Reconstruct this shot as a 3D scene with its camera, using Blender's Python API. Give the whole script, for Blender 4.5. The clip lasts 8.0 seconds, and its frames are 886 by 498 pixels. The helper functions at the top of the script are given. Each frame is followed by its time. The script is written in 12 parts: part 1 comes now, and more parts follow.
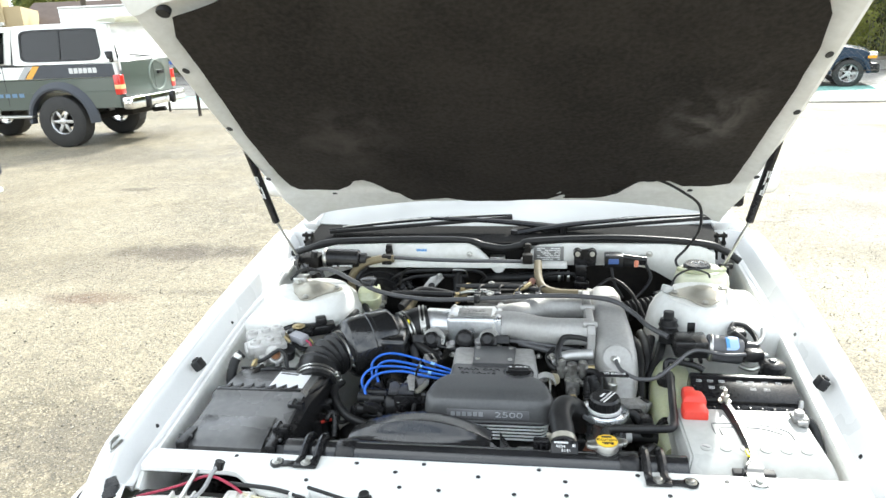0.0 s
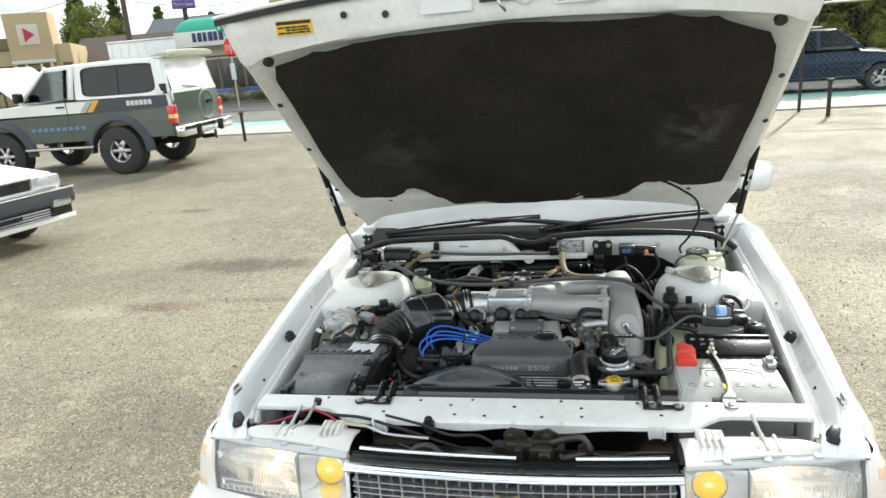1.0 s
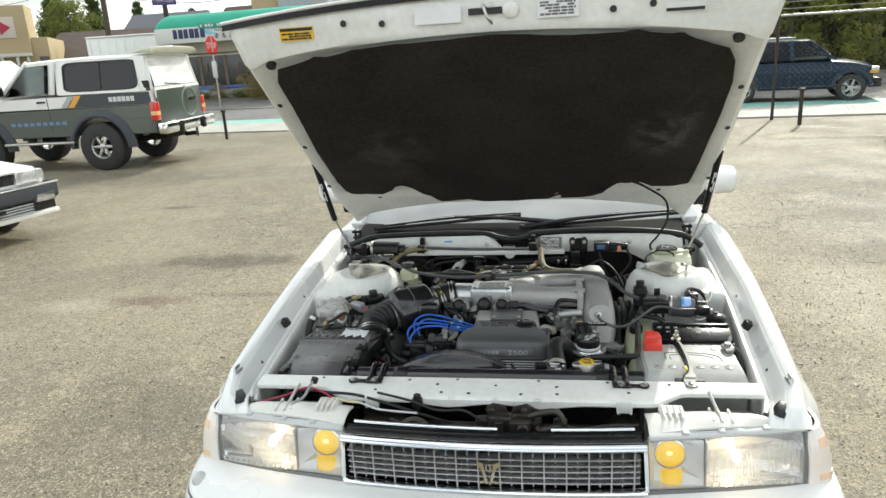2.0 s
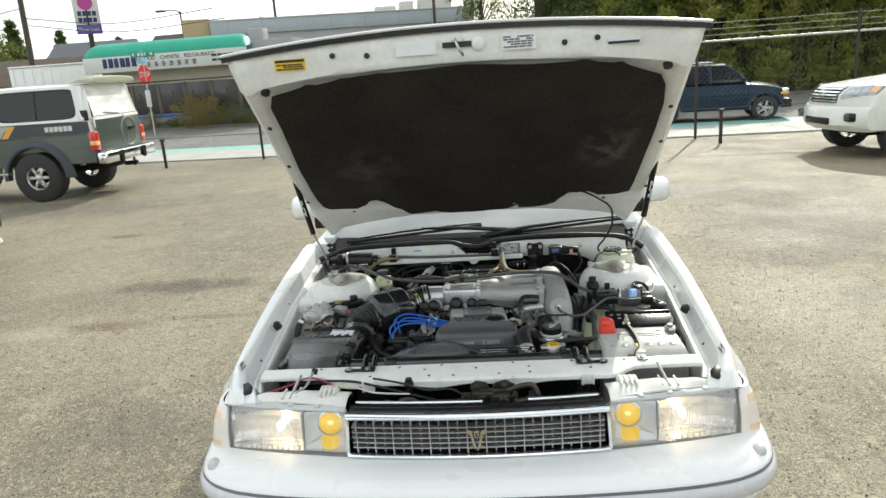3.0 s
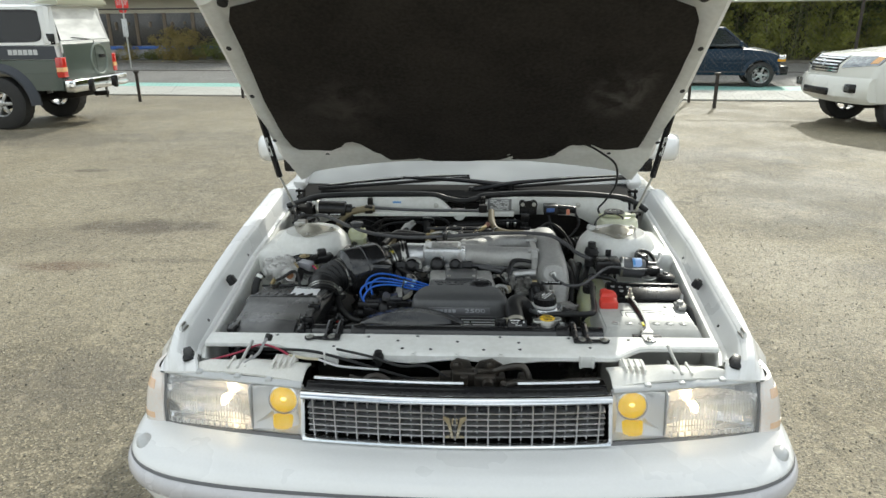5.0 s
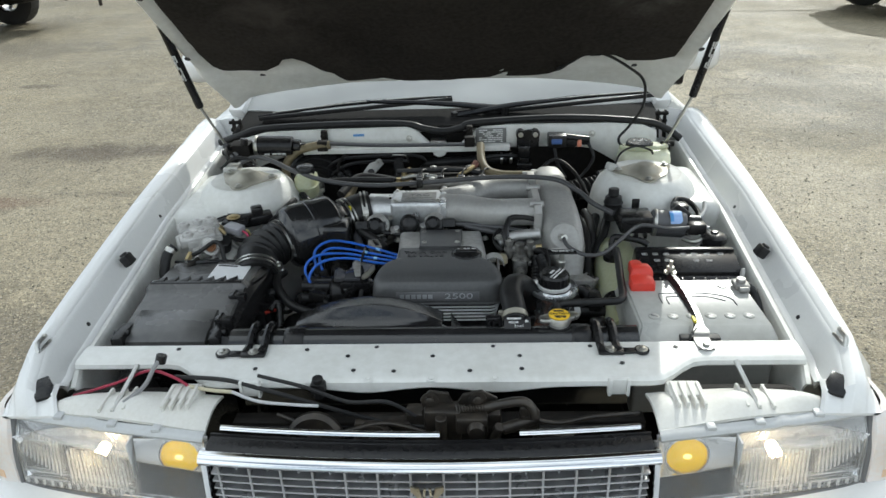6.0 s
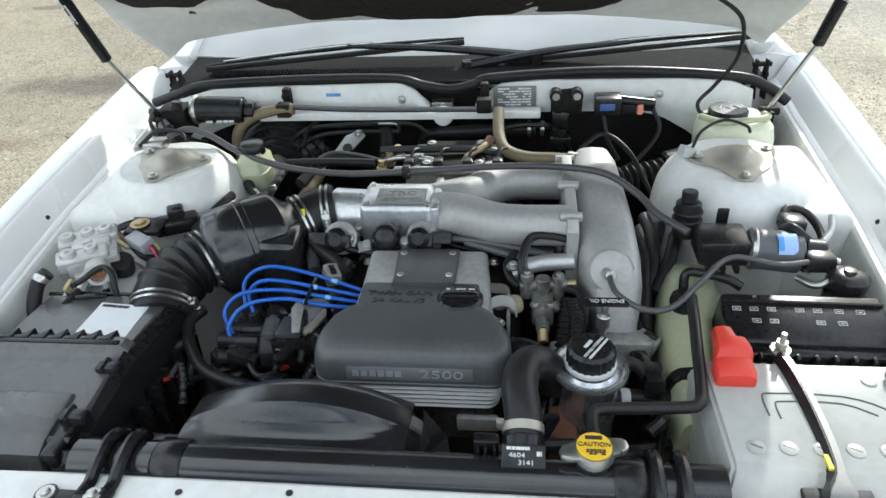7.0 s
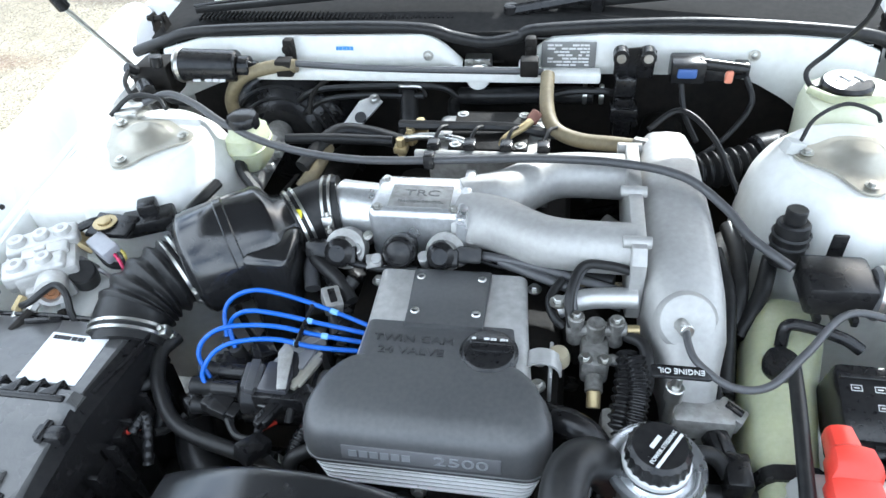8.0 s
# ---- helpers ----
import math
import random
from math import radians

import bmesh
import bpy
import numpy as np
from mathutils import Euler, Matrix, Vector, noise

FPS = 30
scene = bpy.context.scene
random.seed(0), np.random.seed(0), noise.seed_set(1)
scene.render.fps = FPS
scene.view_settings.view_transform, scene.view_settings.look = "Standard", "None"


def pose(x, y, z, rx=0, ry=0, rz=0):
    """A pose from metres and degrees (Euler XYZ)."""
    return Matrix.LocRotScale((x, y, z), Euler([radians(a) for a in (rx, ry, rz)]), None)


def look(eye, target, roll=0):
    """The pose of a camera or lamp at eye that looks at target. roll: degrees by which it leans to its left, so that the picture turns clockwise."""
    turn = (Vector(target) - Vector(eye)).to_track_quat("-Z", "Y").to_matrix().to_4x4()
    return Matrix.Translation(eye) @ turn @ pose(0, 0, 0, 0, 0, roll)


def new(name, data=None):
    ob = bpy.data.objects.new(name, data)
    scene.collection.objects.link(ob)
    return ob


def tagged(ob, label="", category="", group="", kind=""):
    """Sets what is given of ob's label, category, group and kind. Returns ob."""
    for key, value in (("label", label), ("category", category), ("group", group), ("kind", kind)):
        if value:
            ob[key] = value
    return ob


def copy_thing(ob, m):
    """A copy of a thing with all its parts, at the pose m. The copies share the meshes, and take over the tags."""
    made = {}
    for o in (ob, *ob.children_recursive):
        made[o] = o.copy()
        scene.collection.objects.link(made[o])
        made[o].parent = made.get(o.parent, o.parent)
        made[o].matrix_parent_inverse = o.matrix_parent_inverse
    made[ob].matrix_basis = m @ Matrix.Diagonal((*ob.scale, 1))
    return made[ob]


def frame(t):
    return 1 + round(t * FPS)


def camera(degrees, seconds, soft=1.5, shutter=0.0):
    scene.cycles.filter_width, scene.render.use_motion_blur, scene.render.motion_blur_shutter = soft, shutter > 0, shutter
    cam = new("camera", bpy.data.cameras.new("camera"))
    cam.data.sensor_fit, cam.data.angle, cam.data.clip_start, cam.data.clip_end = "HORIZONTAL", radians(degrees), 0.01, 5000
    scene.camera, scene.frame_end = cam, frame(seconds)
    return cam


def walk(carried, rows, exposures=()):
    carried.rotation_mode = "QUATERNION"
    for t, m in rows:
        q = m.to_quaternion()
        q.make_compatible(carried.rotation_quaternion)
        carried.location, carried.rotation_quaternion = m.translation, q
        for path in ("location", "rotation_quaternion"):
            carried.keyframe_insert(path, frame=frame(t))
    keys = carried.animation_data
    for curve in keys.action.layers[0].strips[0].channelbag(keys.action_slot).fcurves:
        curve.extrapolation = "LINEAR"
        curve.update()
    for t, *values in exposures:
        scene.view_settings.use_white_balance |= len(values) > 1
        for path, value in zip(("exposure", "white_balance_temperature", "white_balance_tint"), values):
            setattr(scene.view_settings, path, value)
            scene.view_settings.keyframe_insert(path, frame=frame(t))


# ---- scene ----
cam = camera(65.8, 8.0)
PATH = [
    (0, (0.117, -0.735, 1.68), (-0.166, 1.146, 1.065), -2.4),
    (0.5, (0.087, -1.047, 1.695), (-0.186, 0.841, 1.095), -4.1),
    (1, (0.166, -1.158, 1.733), (-0.221, 0.722, 1.172), -4.7),
    (1.2, (0.188, -1.21, 1.751), (-0.228, 0.665, 1.195), -3.9),
    (2.3, (0.139, -1.379, 1.751), (-0.144, 0.518, 1.186), -3.6),
    (2.5, (0.105, -1.443, 1.76), (-0.152, 0.457, 1.19), -3.9),
    (3, (0.077, -1.609, 1.764), (-0.074, 0.321, 1.262), -4.0),
    (3.5, (0.124, -1.856, 1.726), (-0.035, 0.065, 1.191), 0.5),
    (4, (0.091, -1.832, 1.724), (-0.075, 0.062, 1.102), -0.3),
    (4.2, (0.037, -1.723, 1.729), (-0.125, 0.176, 1.123), -1.0),
    (5.3, (0.065, -1.142, 1.661), (-0.019, 0.737, 0.981), -0.4),
    (5.5, (0.084, -1.016, 1.649), (-0.016, 0.823, 0.869), -1.2),
    (6, (0.076, -0.695, 1.621), (-0.007, 1.091, 0.725), -2.0),
    (6.5, (0.086, -0.394, 1.603), (0.009, 1.362, 0.648), -3.6),
    (6.8, (0.127, -0.209, 1.567), (-0.058, 1.485, 0.521), -3.8),
    (7, (0.16, -0.094, 1.535), (-0.067, 1.565, 0.442), -3.7),
    (7.5, (0.194, 0.083, 1.526), (-0.197, 1.611, 0.296), -7.0),
    (8, (0.142, 0.218, 1.532), (-0.189, 1.69, 0.219), -5.3),
]
LIGHTING = [(0.0, 1.06, 6150, 5.0), (0.5, 0.78, 6150, 5.0), (1.0, 0.38, 6300, 4.0), (2.5, 0.12, 6450, 3.0), (3.0, 0.05, 6450, 3.0), (3.5, -0.04, 6550, 3.0), (4.0, -0.08, 6550, 3.0), (5.5, -0.14, 6200, 3.0), (6.0, -0.12, 6100, 3.0),
            (6.5, -0.04, 6060, 3.0), (7.0, 0.46, 5980, 4.0), (7.5, 1.04, 5680, 5.0), (8.0, 1.40, 5620, 5.0)]
walk(cam, [(t, look(eye, target, roll)) for t, eye, target, roll in PATH], LIGHTING)

# ---- light ----
SUN_TO = Vector((0.405, 0.945, 0.72)).normalized()      # the way towards the sun
world = bpy.data.worlds.new("sky")
scene.world = world
world.use_nodes = True
wn, wl = world.node_tree.nodes, world.node_tree.links
sky = wn.new("ShaderNodeTexSky")
sky.sky_type, sky.sun_disc = "NISHITA", False
sky.sun_elevation = math.asin(SUN_TO.z)
sky.sun_rotation = math.atan2(SUN_TO.x, SUN_TO.y)
sky.dust_density, sky.ozone_density = 4.0, 1.0
# broken bright cloud over the blue
wtc = wn.new("ShaderNodeTexCoord")
wmap = wn.new("ShaderNodeMapping")
wmap.inputs["Scale"].default_value = (1.0, 1.0, 2.2)
cloud = wn.new("ShaderNodeTexNoise")
cloud.inputs["Scale"].default_value, cloud.inputs["Detail"].default_value, cloud.inputs["Roughness"].default_value = 2.3, 7.0, 0.55
cr = wn.new("ShaderNodeValToRGB")
cr.color_ramp.elements[0].position, cr.color_ramp.elements[1].position = 0.36, 0.56
wmix = wn.new("ShaderNodeMixRGB")
wmix.inputs["Color2"].default_value = (11.5, 11.7, 12.0, 1)
wl.new(wtc.outputs["Generated"], wmap.inputs["Vector"])
wl.new(wmap.outputs["Vector"], cloud.inputs["Vector"])
wl.new(cloud.outputs["Fac"], cr.inputs["Fac"])
wl.new(cr.outputs["Color"], wmix.inputs["Fac"])
wl.new(sky.outputs["Color"], wmix.inputs["Color1"])
wl.new(wmix.outputs["Color"], wn["Background"].inputs["Color"])
wn["Background"].inputs["Strength"].default_value = 0.138

sun = new("sun", bpy.data.lights.new("sun", "SUN"))
sun.data.energy, sun.data.angle, sun.data.color = 3.25, radians(0.6), (1.0, 0.95, 0.87)
sun.matrix_world = look((0, 0, 0), -SUN_TO) @ Matrix.Translation((0, 0, 20))


# ---- materials ----
def surf(name, col, rough=0.5, metal=0.0, col2=None, scale=12.0, fine=140.0, amount=0.5, bump=0.0, bump_scale=60.0,
         coat=0.0, spec=0.5, rvar=0.12, stretch=(1, 1, 1), random_piece=0.0):
    """A procedural surface: two colours mixed by noise at two scales, uneven gloss, fine relief."""
    m = bpy.data.materials.new(name)
    m.use_nodes = True
    n, l = m.node_tree.nodes, m.node_tree.links
    b = n["Principled BSDF"]
    tc, mp = n.new("ShaderNodeTexCoord"), n.new("ShaderNodeMapping")
    mp.inputs["Scale"].default_value = stretch
    l.new(tc.outputs["Object"], mp.inputs["Vector"])
    big, small = n.new("ShaderNodeTexNoise"), n.new("ShaderNodeTexNoise")
    big.inputs["Scale"].default_value, big.inputs["Detail"].default_value = scale, 4
    small.inputs["Scale"].default_value, small.inputs["Detail"].default_value = fine, 3
    for t in (big, small):
        l.new(mp.outputs["Vector"], t.inputs["Vector"])
    add = n.new("ShaderNodeMath")
    add.operation = "ADD"
    half = n.new("ShaderNodeMath")
    half.operation, half.inputs[1].default_value = "MULTIPLY", 0.5
    l.new(big.outputs["Fac"], add.inputs[0]), l.new(small.outputs["Fac"], add.inputs[1])
    l.new(add.outputs[0], half.inputs[0])
    ramp = n.new("ShaderNodeMapRange")
    ramp.inputs["From Min"].default_value, ramp.inputs["From Max"].default_value = 0.36, 0.64
    ramp.inputs["To Max"].default_value = amount
    l.new(half.outputs[0], ramp.inputs["Value"])
    mix = n.new("ShaderNodeMixRGB")
    col2 = col2 or tuple(c * 0.8 for c in col)
    mix.inputs["Color1"].default_value, mix.inputs["Color2"].default_value = (*col, 1), (*col2, 1)
    l.new(ramp.outputs[0], mix.inputs["Fac"])
    last = mix.outputs["Color"]
    if random_piece:
        oi, hsv, mr = n.new("ShaderNodeObjectInfo"), n.new("ShaderNodeHueSaturation"), n.new("ShaderNodeMapRange")
        mr.inputs["To Min"].default_value, mr.inputs["To Max"].default_value = 1 - random_piece, 1 + random_piece
        l.new(oi.outputs["Random"], mr.inputs["Value"]), l.new(mr.outputs[0], hsv.inputs["Value"])
        l.new(last, hsv.inputs["Color"])
        last = hsv.outputs["Color"]
    l.new(last, b.inputs["Base Color"])
    rr = n.new("ShaderNodeMapRange")
    rr.inputs["To Min"].default_value, rr.inputs["To Max"].default_value = max(0.02, rough - rvar), min(1, rough + rvar)
    l.new(big.outputs["Fac"], rr.inputs["Value"]), l.new(rr.outputs[0], b.inputs["Roughness"])
    b.inputs["Metallic"].default_value = metal
    b.inputs["Coat Weight"].default_value = coat
    b.inputs["Coat Roughness"].default_value = 0.06
    b.inputs["Specular IOR Level"].default_value = spec
    if bump:
        bt, bp = n.new("ShaderNodeTexNoise"), n.new("ShaderNodeBump")
        bt.inputs["Scale"].default_value, bt.inputs["Detail"].default_value = bump_scale, 5
        bp.inputs["Strength"].default_value, bp.inputs["Distance"].default_value = bump, 0.004
        l.new(mp.outputs["Vector"], bt.inputs["Vector"])
        l.new(bt.outputs["Fac"], bp.inputs["Height"]), l.new(bp.outputs["Normal"], b.inputs["Normal"])
    return m


def glassy(name, col, rough=0.02, ior=1.45, pale_film=0.0, flute=False):
    """Real glass that lets light through without a caustic: glass mixed with clear by Fresnel gloss."""
    m = bpy.data.materials.new(name)
    m.use_nodes = True
    n, l = m.node_tree.nodes, m.node_tree.links
    for x in list(n):
        if x.type != "OUTPUT_MATERIAL":
            n.remove(x)
    tr, gl, fr, mx = n.new("ShaderNodeBsdfTransparent"), n.new("ShaderNodeBsdfGlossy"), n.new("ShaderNodeFresnel"), n.new("ShaderNodeMixShader")
    tr.inputs["Color"].default_value = (*col, 1)
    gl.inputs["Roughness"].default_value = rough
    fr.inputs["IOR"].default_value = ior
    l.new(fr.outputs[0], mx.inputs[0]), l.new(tr.outputs[0], mx.inputs[1]), l.new(gl.outputs[0], mx.inputs[2])
    out = mx.outputs[0]
    if pale_film:
        # a pale diffuse film for dust, fine ribs and reflected light put in as colour
        df, tx, mr, m2 = n.new("ShaderNodeBsdfDiffuse"), n.new("ShaderNodeTexNoise"), n.new("ShaderNodeMapRange"), n.new("ShaderNodeMixShader")
        df.inputs["Color"].default_value = (0.86, 0.86, 0.84, 1)
        tx.inputs["Scale"].default_value = 24.0 if flute else 3.0
        mr.inputs["To Min"].default_value, mr.inputs["To Max"].default_value = pale_film * 0.5, pale_film * 1.5
        if flute:
            tc, mp = n.new("ShaderNodeTexCoord"), n.new("ShaderNodeMapping")
            mp.inputs["Scale"].default_value = (4.0, 1.0, 0.5)
            l.new(tc.outputs["Object"], mp.inputs["Vector"]), l.new(mp.outputs["Vector"], tx.inputs["Vector"])
            mr.inputs["To Min"].default_value, mr.inputs["To Max"].default_value = pale_film * 0.4, pale_film * 1.6
        l.new(tx.outputs["Fac"], mr.inputs["Value"]), l.new(mr.outputs[0], m2.inputs[0])
        l.new(out, m2.inputs[1]), l.new(df.outputs[0], m2.inputs[2])
        out = m2.outputs[0]
    l.new(out, n["Material Output"].inputs["Surface"])
    return m


WHITE = surf("white_car_paint", (0.76, 0.76, 0.75), 0.28, col2=(0.70, 0.70, 0.68), scale=3, amount=0.5, coat=0.6, rvar=0.05)
BAYWHITE = surf("bay_white_paint", (0.74, 0.74, 0.71), 0.42, col2=(0.50, 0.49, 0.44), scale=9, fine=60, amount=0.42, bump=0.05, bump_scale=40, rvar=0.1)
FELT = surf("hood_felt", (0.018, 0.0155, 0.0135), 0.92, col2=(0.040, 0.035, 0.030), scale=4, fine=90, amount=0.9, bump=0.6, bump_scale=60, spec=0.15)


def scuffed(m, centre, radii, colour, amount):
    """Adds one ragged dusty scuff to a surface, streaked and torn by noise."""
    n, l = m.node_tree.nodes, m.node_tree.links
    old = n["Principled BSDF"].inputs["Base Color"].links[0].from_socket
    tc, sub, div, ln = n.new("ShaderNodeTexCoord"), n.new("ShaderNodeVectorMath"), n.new("ShaderNodeVectorMath"), n.new("ShaderNodeVectorMath")
    sub.operation, div.operation, ln.operation = "SUBTRACT", "DIVIDE", "LENGTH"
    sub.inputs[1].default_value, div.inputs[1].default_value = centre, radii
    l.new(tc.outputs["Object"], sub.inputs[0]), l.new(sub.outputs[0], div.inputs[0]), l.new(div.outputs[0], ln.inputs[0])
    rag, fall, tear, mul, mix = n.new("ShaderNodeTexNoise"), n.new("ShaderNodeMapRange"), n.new("ShaderNodeMapRange"), n.new("ShaderNodeMath"), n.new("ShaderNodeMixRGB")
    rag.inputs["Scale"].default_value, rag.inputs["Detail"].default_value, rag.inputs["Distortion"].default_value = 11.0, 10.0, 0.7
    l.new(tc.outputs["Object"], rag.inputs["Vector"])
    fall.inputs["From Min"].default_value, fall.inputs["From Max"].default_value = 1.0, 0.1
    tear.inputs["From Min"].default_value, tear.inputs["From Max"].default_value = 0.42, 0.66
    tear.inputs["To Max"].default_value = amount
    l.new(ln.outputs["Value"], fall.inputs["Value"]), l.new(rag.outputs["Fac"], tear.inputs["Value"])
    mul.operation = "MULTIPLY"
    l.new(fall.outputs[0], mul.inputs[0]), l.new(tear.outputs[0], mul.inputs[1]), l.new(mul.outputs[0], mix.inputs["Fac"])
    mix.inputs["Color2"].default_value = (*colour, 1)
    l.new(old, mix.inputs["Color1"]), l.new(mix.outputs["Color"], n["Principled BSDF"].inputs["Base Color"])


scuffed(FELT, (0.50, 1.00, 1.46), (0.11, 0.15, 0.15), (0.22, 0.205, 0.19), 0.5)
scuffed(FELT, (0.58, 0.96, 1.50), (0.05, 0.22, 0.22), (0.17, 0.155, 0.14), 0.4)
scuffed(FELT, (-0.40, 1.05, 1.42), (0.22, 0.22, 0.22), (0.075, 0.066, 0.058), 0.7)
GLOSSBLACK = surf("glossy_black_moulding", (0.012, 0.012, 0.013), 0.17, col2=(0.030, 0.030, 0.030), scale=6, fine=90, amount=0.6, bump=0.04, bump_scale=240, spec=0.7)
PLASTIC = surf("black_plastic", (0.008, 0.008, 0.009), 0.24, col2=(0.026, 0.025, 0.024), scale=7, fine=120, amount=0.6, bump=0.05, bump_scale=420, spec=0.36)
# black plastic lightened to grey in place of the sky's sheen on it
PLASTIC_SHEEN = surf("black_plastic_painted_sheen", (0.062, 0.062, 0.062), 0.27, col2=(0.105, 0.102, 0.098), scale=9, fine=70, amount=0.7, bump=0.07, bump_scale=300, spec=0.6)
COVER = surf("engine_cover_grey", (0.052, 0.053, 0.055), 0.40, col2=(0.082, 0.082, 0.082), scale=6, fine=160, amount=0.7, bump=0.10, bump_scale=900, spec=0.6)
GREYCORD = surf("grey_rubber_cord", (0.070, 0.070, 0.074), 0.4, col2=(0.045, 0.045, 0.045), scale=20, amount=0.6)
GREASE = surf("greasy_black_steel", (0.026, 0.024, 0.022), 0.32, 0.4, col2=(0.075, 0.062, 0.048), scale=18, fine=60, amount=0.8, bump=0.2, bump_scale=120)
PLATEGREY = surf("grey_data_plate", (0.17, 0.17, 0.165), 0.4, 0.3)
RUBBER = surf("black_rubber", (0.010, 0.010, 0.011), 0.40, col2=(0.030, 0.029, 0.027), scale=14, fine=90, amount=0.6, bump=0.05, bump_scale=200, spec=0.3)
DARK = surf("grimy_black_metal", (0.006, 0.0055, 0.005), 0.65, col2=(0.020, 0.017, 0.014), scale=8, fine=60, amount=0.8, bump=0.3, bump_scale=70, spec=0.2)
ALLOY = surf("cast_aluminium", (0.56, 0.56, 0.55), 0.42, 0.6, col2=(0.42, 0.41, 0.39), scale=6, fine=90, amount=0.6, bump=0.10, bump_scale=500)
CASTGREY = surf("matt_sand_cast_alloy", (0.42, 0.415, 0.40), 0.50, 0.35, col2=(0.32, 0.31, 0.29), scale=5, fine=120, amount=0.7, bump=0.10, bump_scale=600)
DULLPLATE = surf("dull_passivated_steel", (0.43, 0.41, 0.35), 0.42, 0.55, col2=(0.34, 0.32, 0.26), scale=12, fine=60, amount=0.7)
LATTICE = surf("grille_lattice", (0.44, 0.44, 0.45), 0.30, 0.6, col2=(0.34, 0.34, 0.35), scale=20, amount=0.5)
LAMPWALL = surf("lamp_inner_wall", (0.90, 0.90, 0.90), 0.30, 0.25, col2=(0.82, 0.82, 0.82), scale=20, amount=0.6, bump=0.15, bump_scale=50)
FACET = surf("fluted_reflector", (0.92, 0.92, 0.93), 0.16, 0.9, col2=(0.86, 0.86, 0.87), scale=14, amount=0.5, bump=1.0, bump_scale=70, stretch=(1, 1, 0.25))
LEGEND = surf("moulded_letters", (0.050, 0.050, 0.052), 0.34)
ALLOY_D = surf("oxidised_aluminium", (0.40, 0.395, 0.38), 0.5, 0.5, col2=(0.19, 0.18, 0.165), scale=14, fine=90, amount=0.8, bump=0.25, bump_scale=200)
STEEL = surf("zinc_steel", (0.55, 0.55, 0.53), 0.32, 0.95, col2=(0.38, 0.36, 0.31), scale=18, amount=0.6)
GALVTIN = surf("galvanised_tin", (0.60, 0.61, 0.62), 0.27, 0.85, col2=(0.36, 0.37, 0.38), scale=22, fine=60, amount=0.8)
GRIMALLOY = surf("grimy_corroded_alloy", (0.30, 0.295, 0.28), 0.5, 0.5, col2=(0.09, 0.085, 0.075), scale=22, fine=90, amount=1.0, bump=0.3, bump_scale=200)
PALEALLOY = surf("pale_cast_alloy", (0.52, 0.515, 0.50), 0.45, 0.4, col2=(0.36, 0.35, 0.33), scale=18, fine=80, amount=0.9, bump=0.25, bump_scale=160)
BRIGHTCAST = surf("bright_die_cast", (0.70, 0.71, 0.72), 0.30, 0.75, col2=(0.48, 0.48, 0.47), scale=16, fine=110, amount=0.7, bump=0.2, bump_scale=220)
BRASS = surf("yellow_zinc", (0.46, 0.37, 0.20), 0.45, 0.7, col2=(0.3, 0.24, 0.14), scale=30, amount=0.6)
CHROME = surf("chrome", (0.80, 0.81, 0.82), 0.10, 1.0, col2=(0.7, 0.71, 0.72), scale=8, amount=0.5, rvar=0.04)
BLUEWIRE = surf("blue_silicone", (0.010, 0.105, 0.50), 0.38, col2=(0.012, 0.085, 0.40), scale=40, amount=0.5)
RED = surf("red_plastic", (0.62, 0.045, 0.028), 0.42, col2=(0.5, 0.035, 0.022), scale=18, amount=0.6)
YELLOW = surf("yellow_label", (0.78, 0.50, 0.03), 0.45, col2=(0.7, 0.44, 0.03), scale=20, amount=0.4)
PAPER = surf("white_label", (0.72, 0.73, 0.74), 0.5, col2=(0.62, 0.62, 0.62), scale=30, amount=0.4)
INK = surf("label_ink", (0.02, 0.02, 0.022), 0.6)
PRINT = surf("white_print", (0.62, 0.62, 0.61), 0.5)
SILVERPRINT = surf("silver_print", (0.42, 0.43, 0.45), 0.35, 0.6)
GREYPRINT = surf("grey_print", (0.12, 0.12, 0.125), 0.4)
BLUEPRINT = surf("blue_print", (0.10, 0.32, 0.68), 0.4)
CREAM = surf("yellowed_plastic", (0.47, 0.49, 0.33), 0.36, col2=(0.36, 0.37, 0.23), scale=7, amount=0.6, rvar=0.05)
CREAM.node_tree.nodes["Principled BSDF"].inputs["Subsurface Weight"].default_value = 0.35
CREAM.node_tree.nodes["Principled BSDF"].inputs["Subsurface Radius"].default_value = (0.02, 0.018, 0.008)
WASHER = surf("washer_plastic", (0.70, 0.71, 0.56), 0.36, col2=(0.6, 0.6, 0.42), scale=9, amount=0.5)
BATTERY = surf("battery_case", (0.42, 0.42, 0.40), 0.30, col2=(0.33, 0.33, 0.305), scale=8, fine=50, amount=0.8)
TANHOSE = surf("tan_hose", (0.20, 0.165, 0.095), 0.55, col2=(0.12, 0.095, 0.055), scale=24, amount=0.7)
# the white film on these lamp glasses stands in for reflected sky
CLEAR = glassy("lamp_glass", (0.97, 0.97, 0.97), pale_film=0.09, flute=True)
FOGGLASS = glassy("fog_glass", (0.99, 0.99, 0.99), pale_film=0.045)
CARGLASS = glassy("car_glass", (0.55, 0.60, 0.58), 0.02, 1.5)
# film of dust, made paler to stand in for reflected sky and hood
SCREENGLASS = glassy("windscreen_dust_reflection", (0.36, 0.40, 0.42), 0.03, 1.5, pale_film=0.40)
# nearly opaque white film: sun glare on the rear glass put in as colour
GLAREGLASS = glassy("rear_glass_painted_glare", (0.25, 0.26, 0.27), 0.05, 1.5, pale_film=0.92)
TINT = glassy("tinted_glass", (0.10, 0.11, 0.12), 0.02, 1.55)
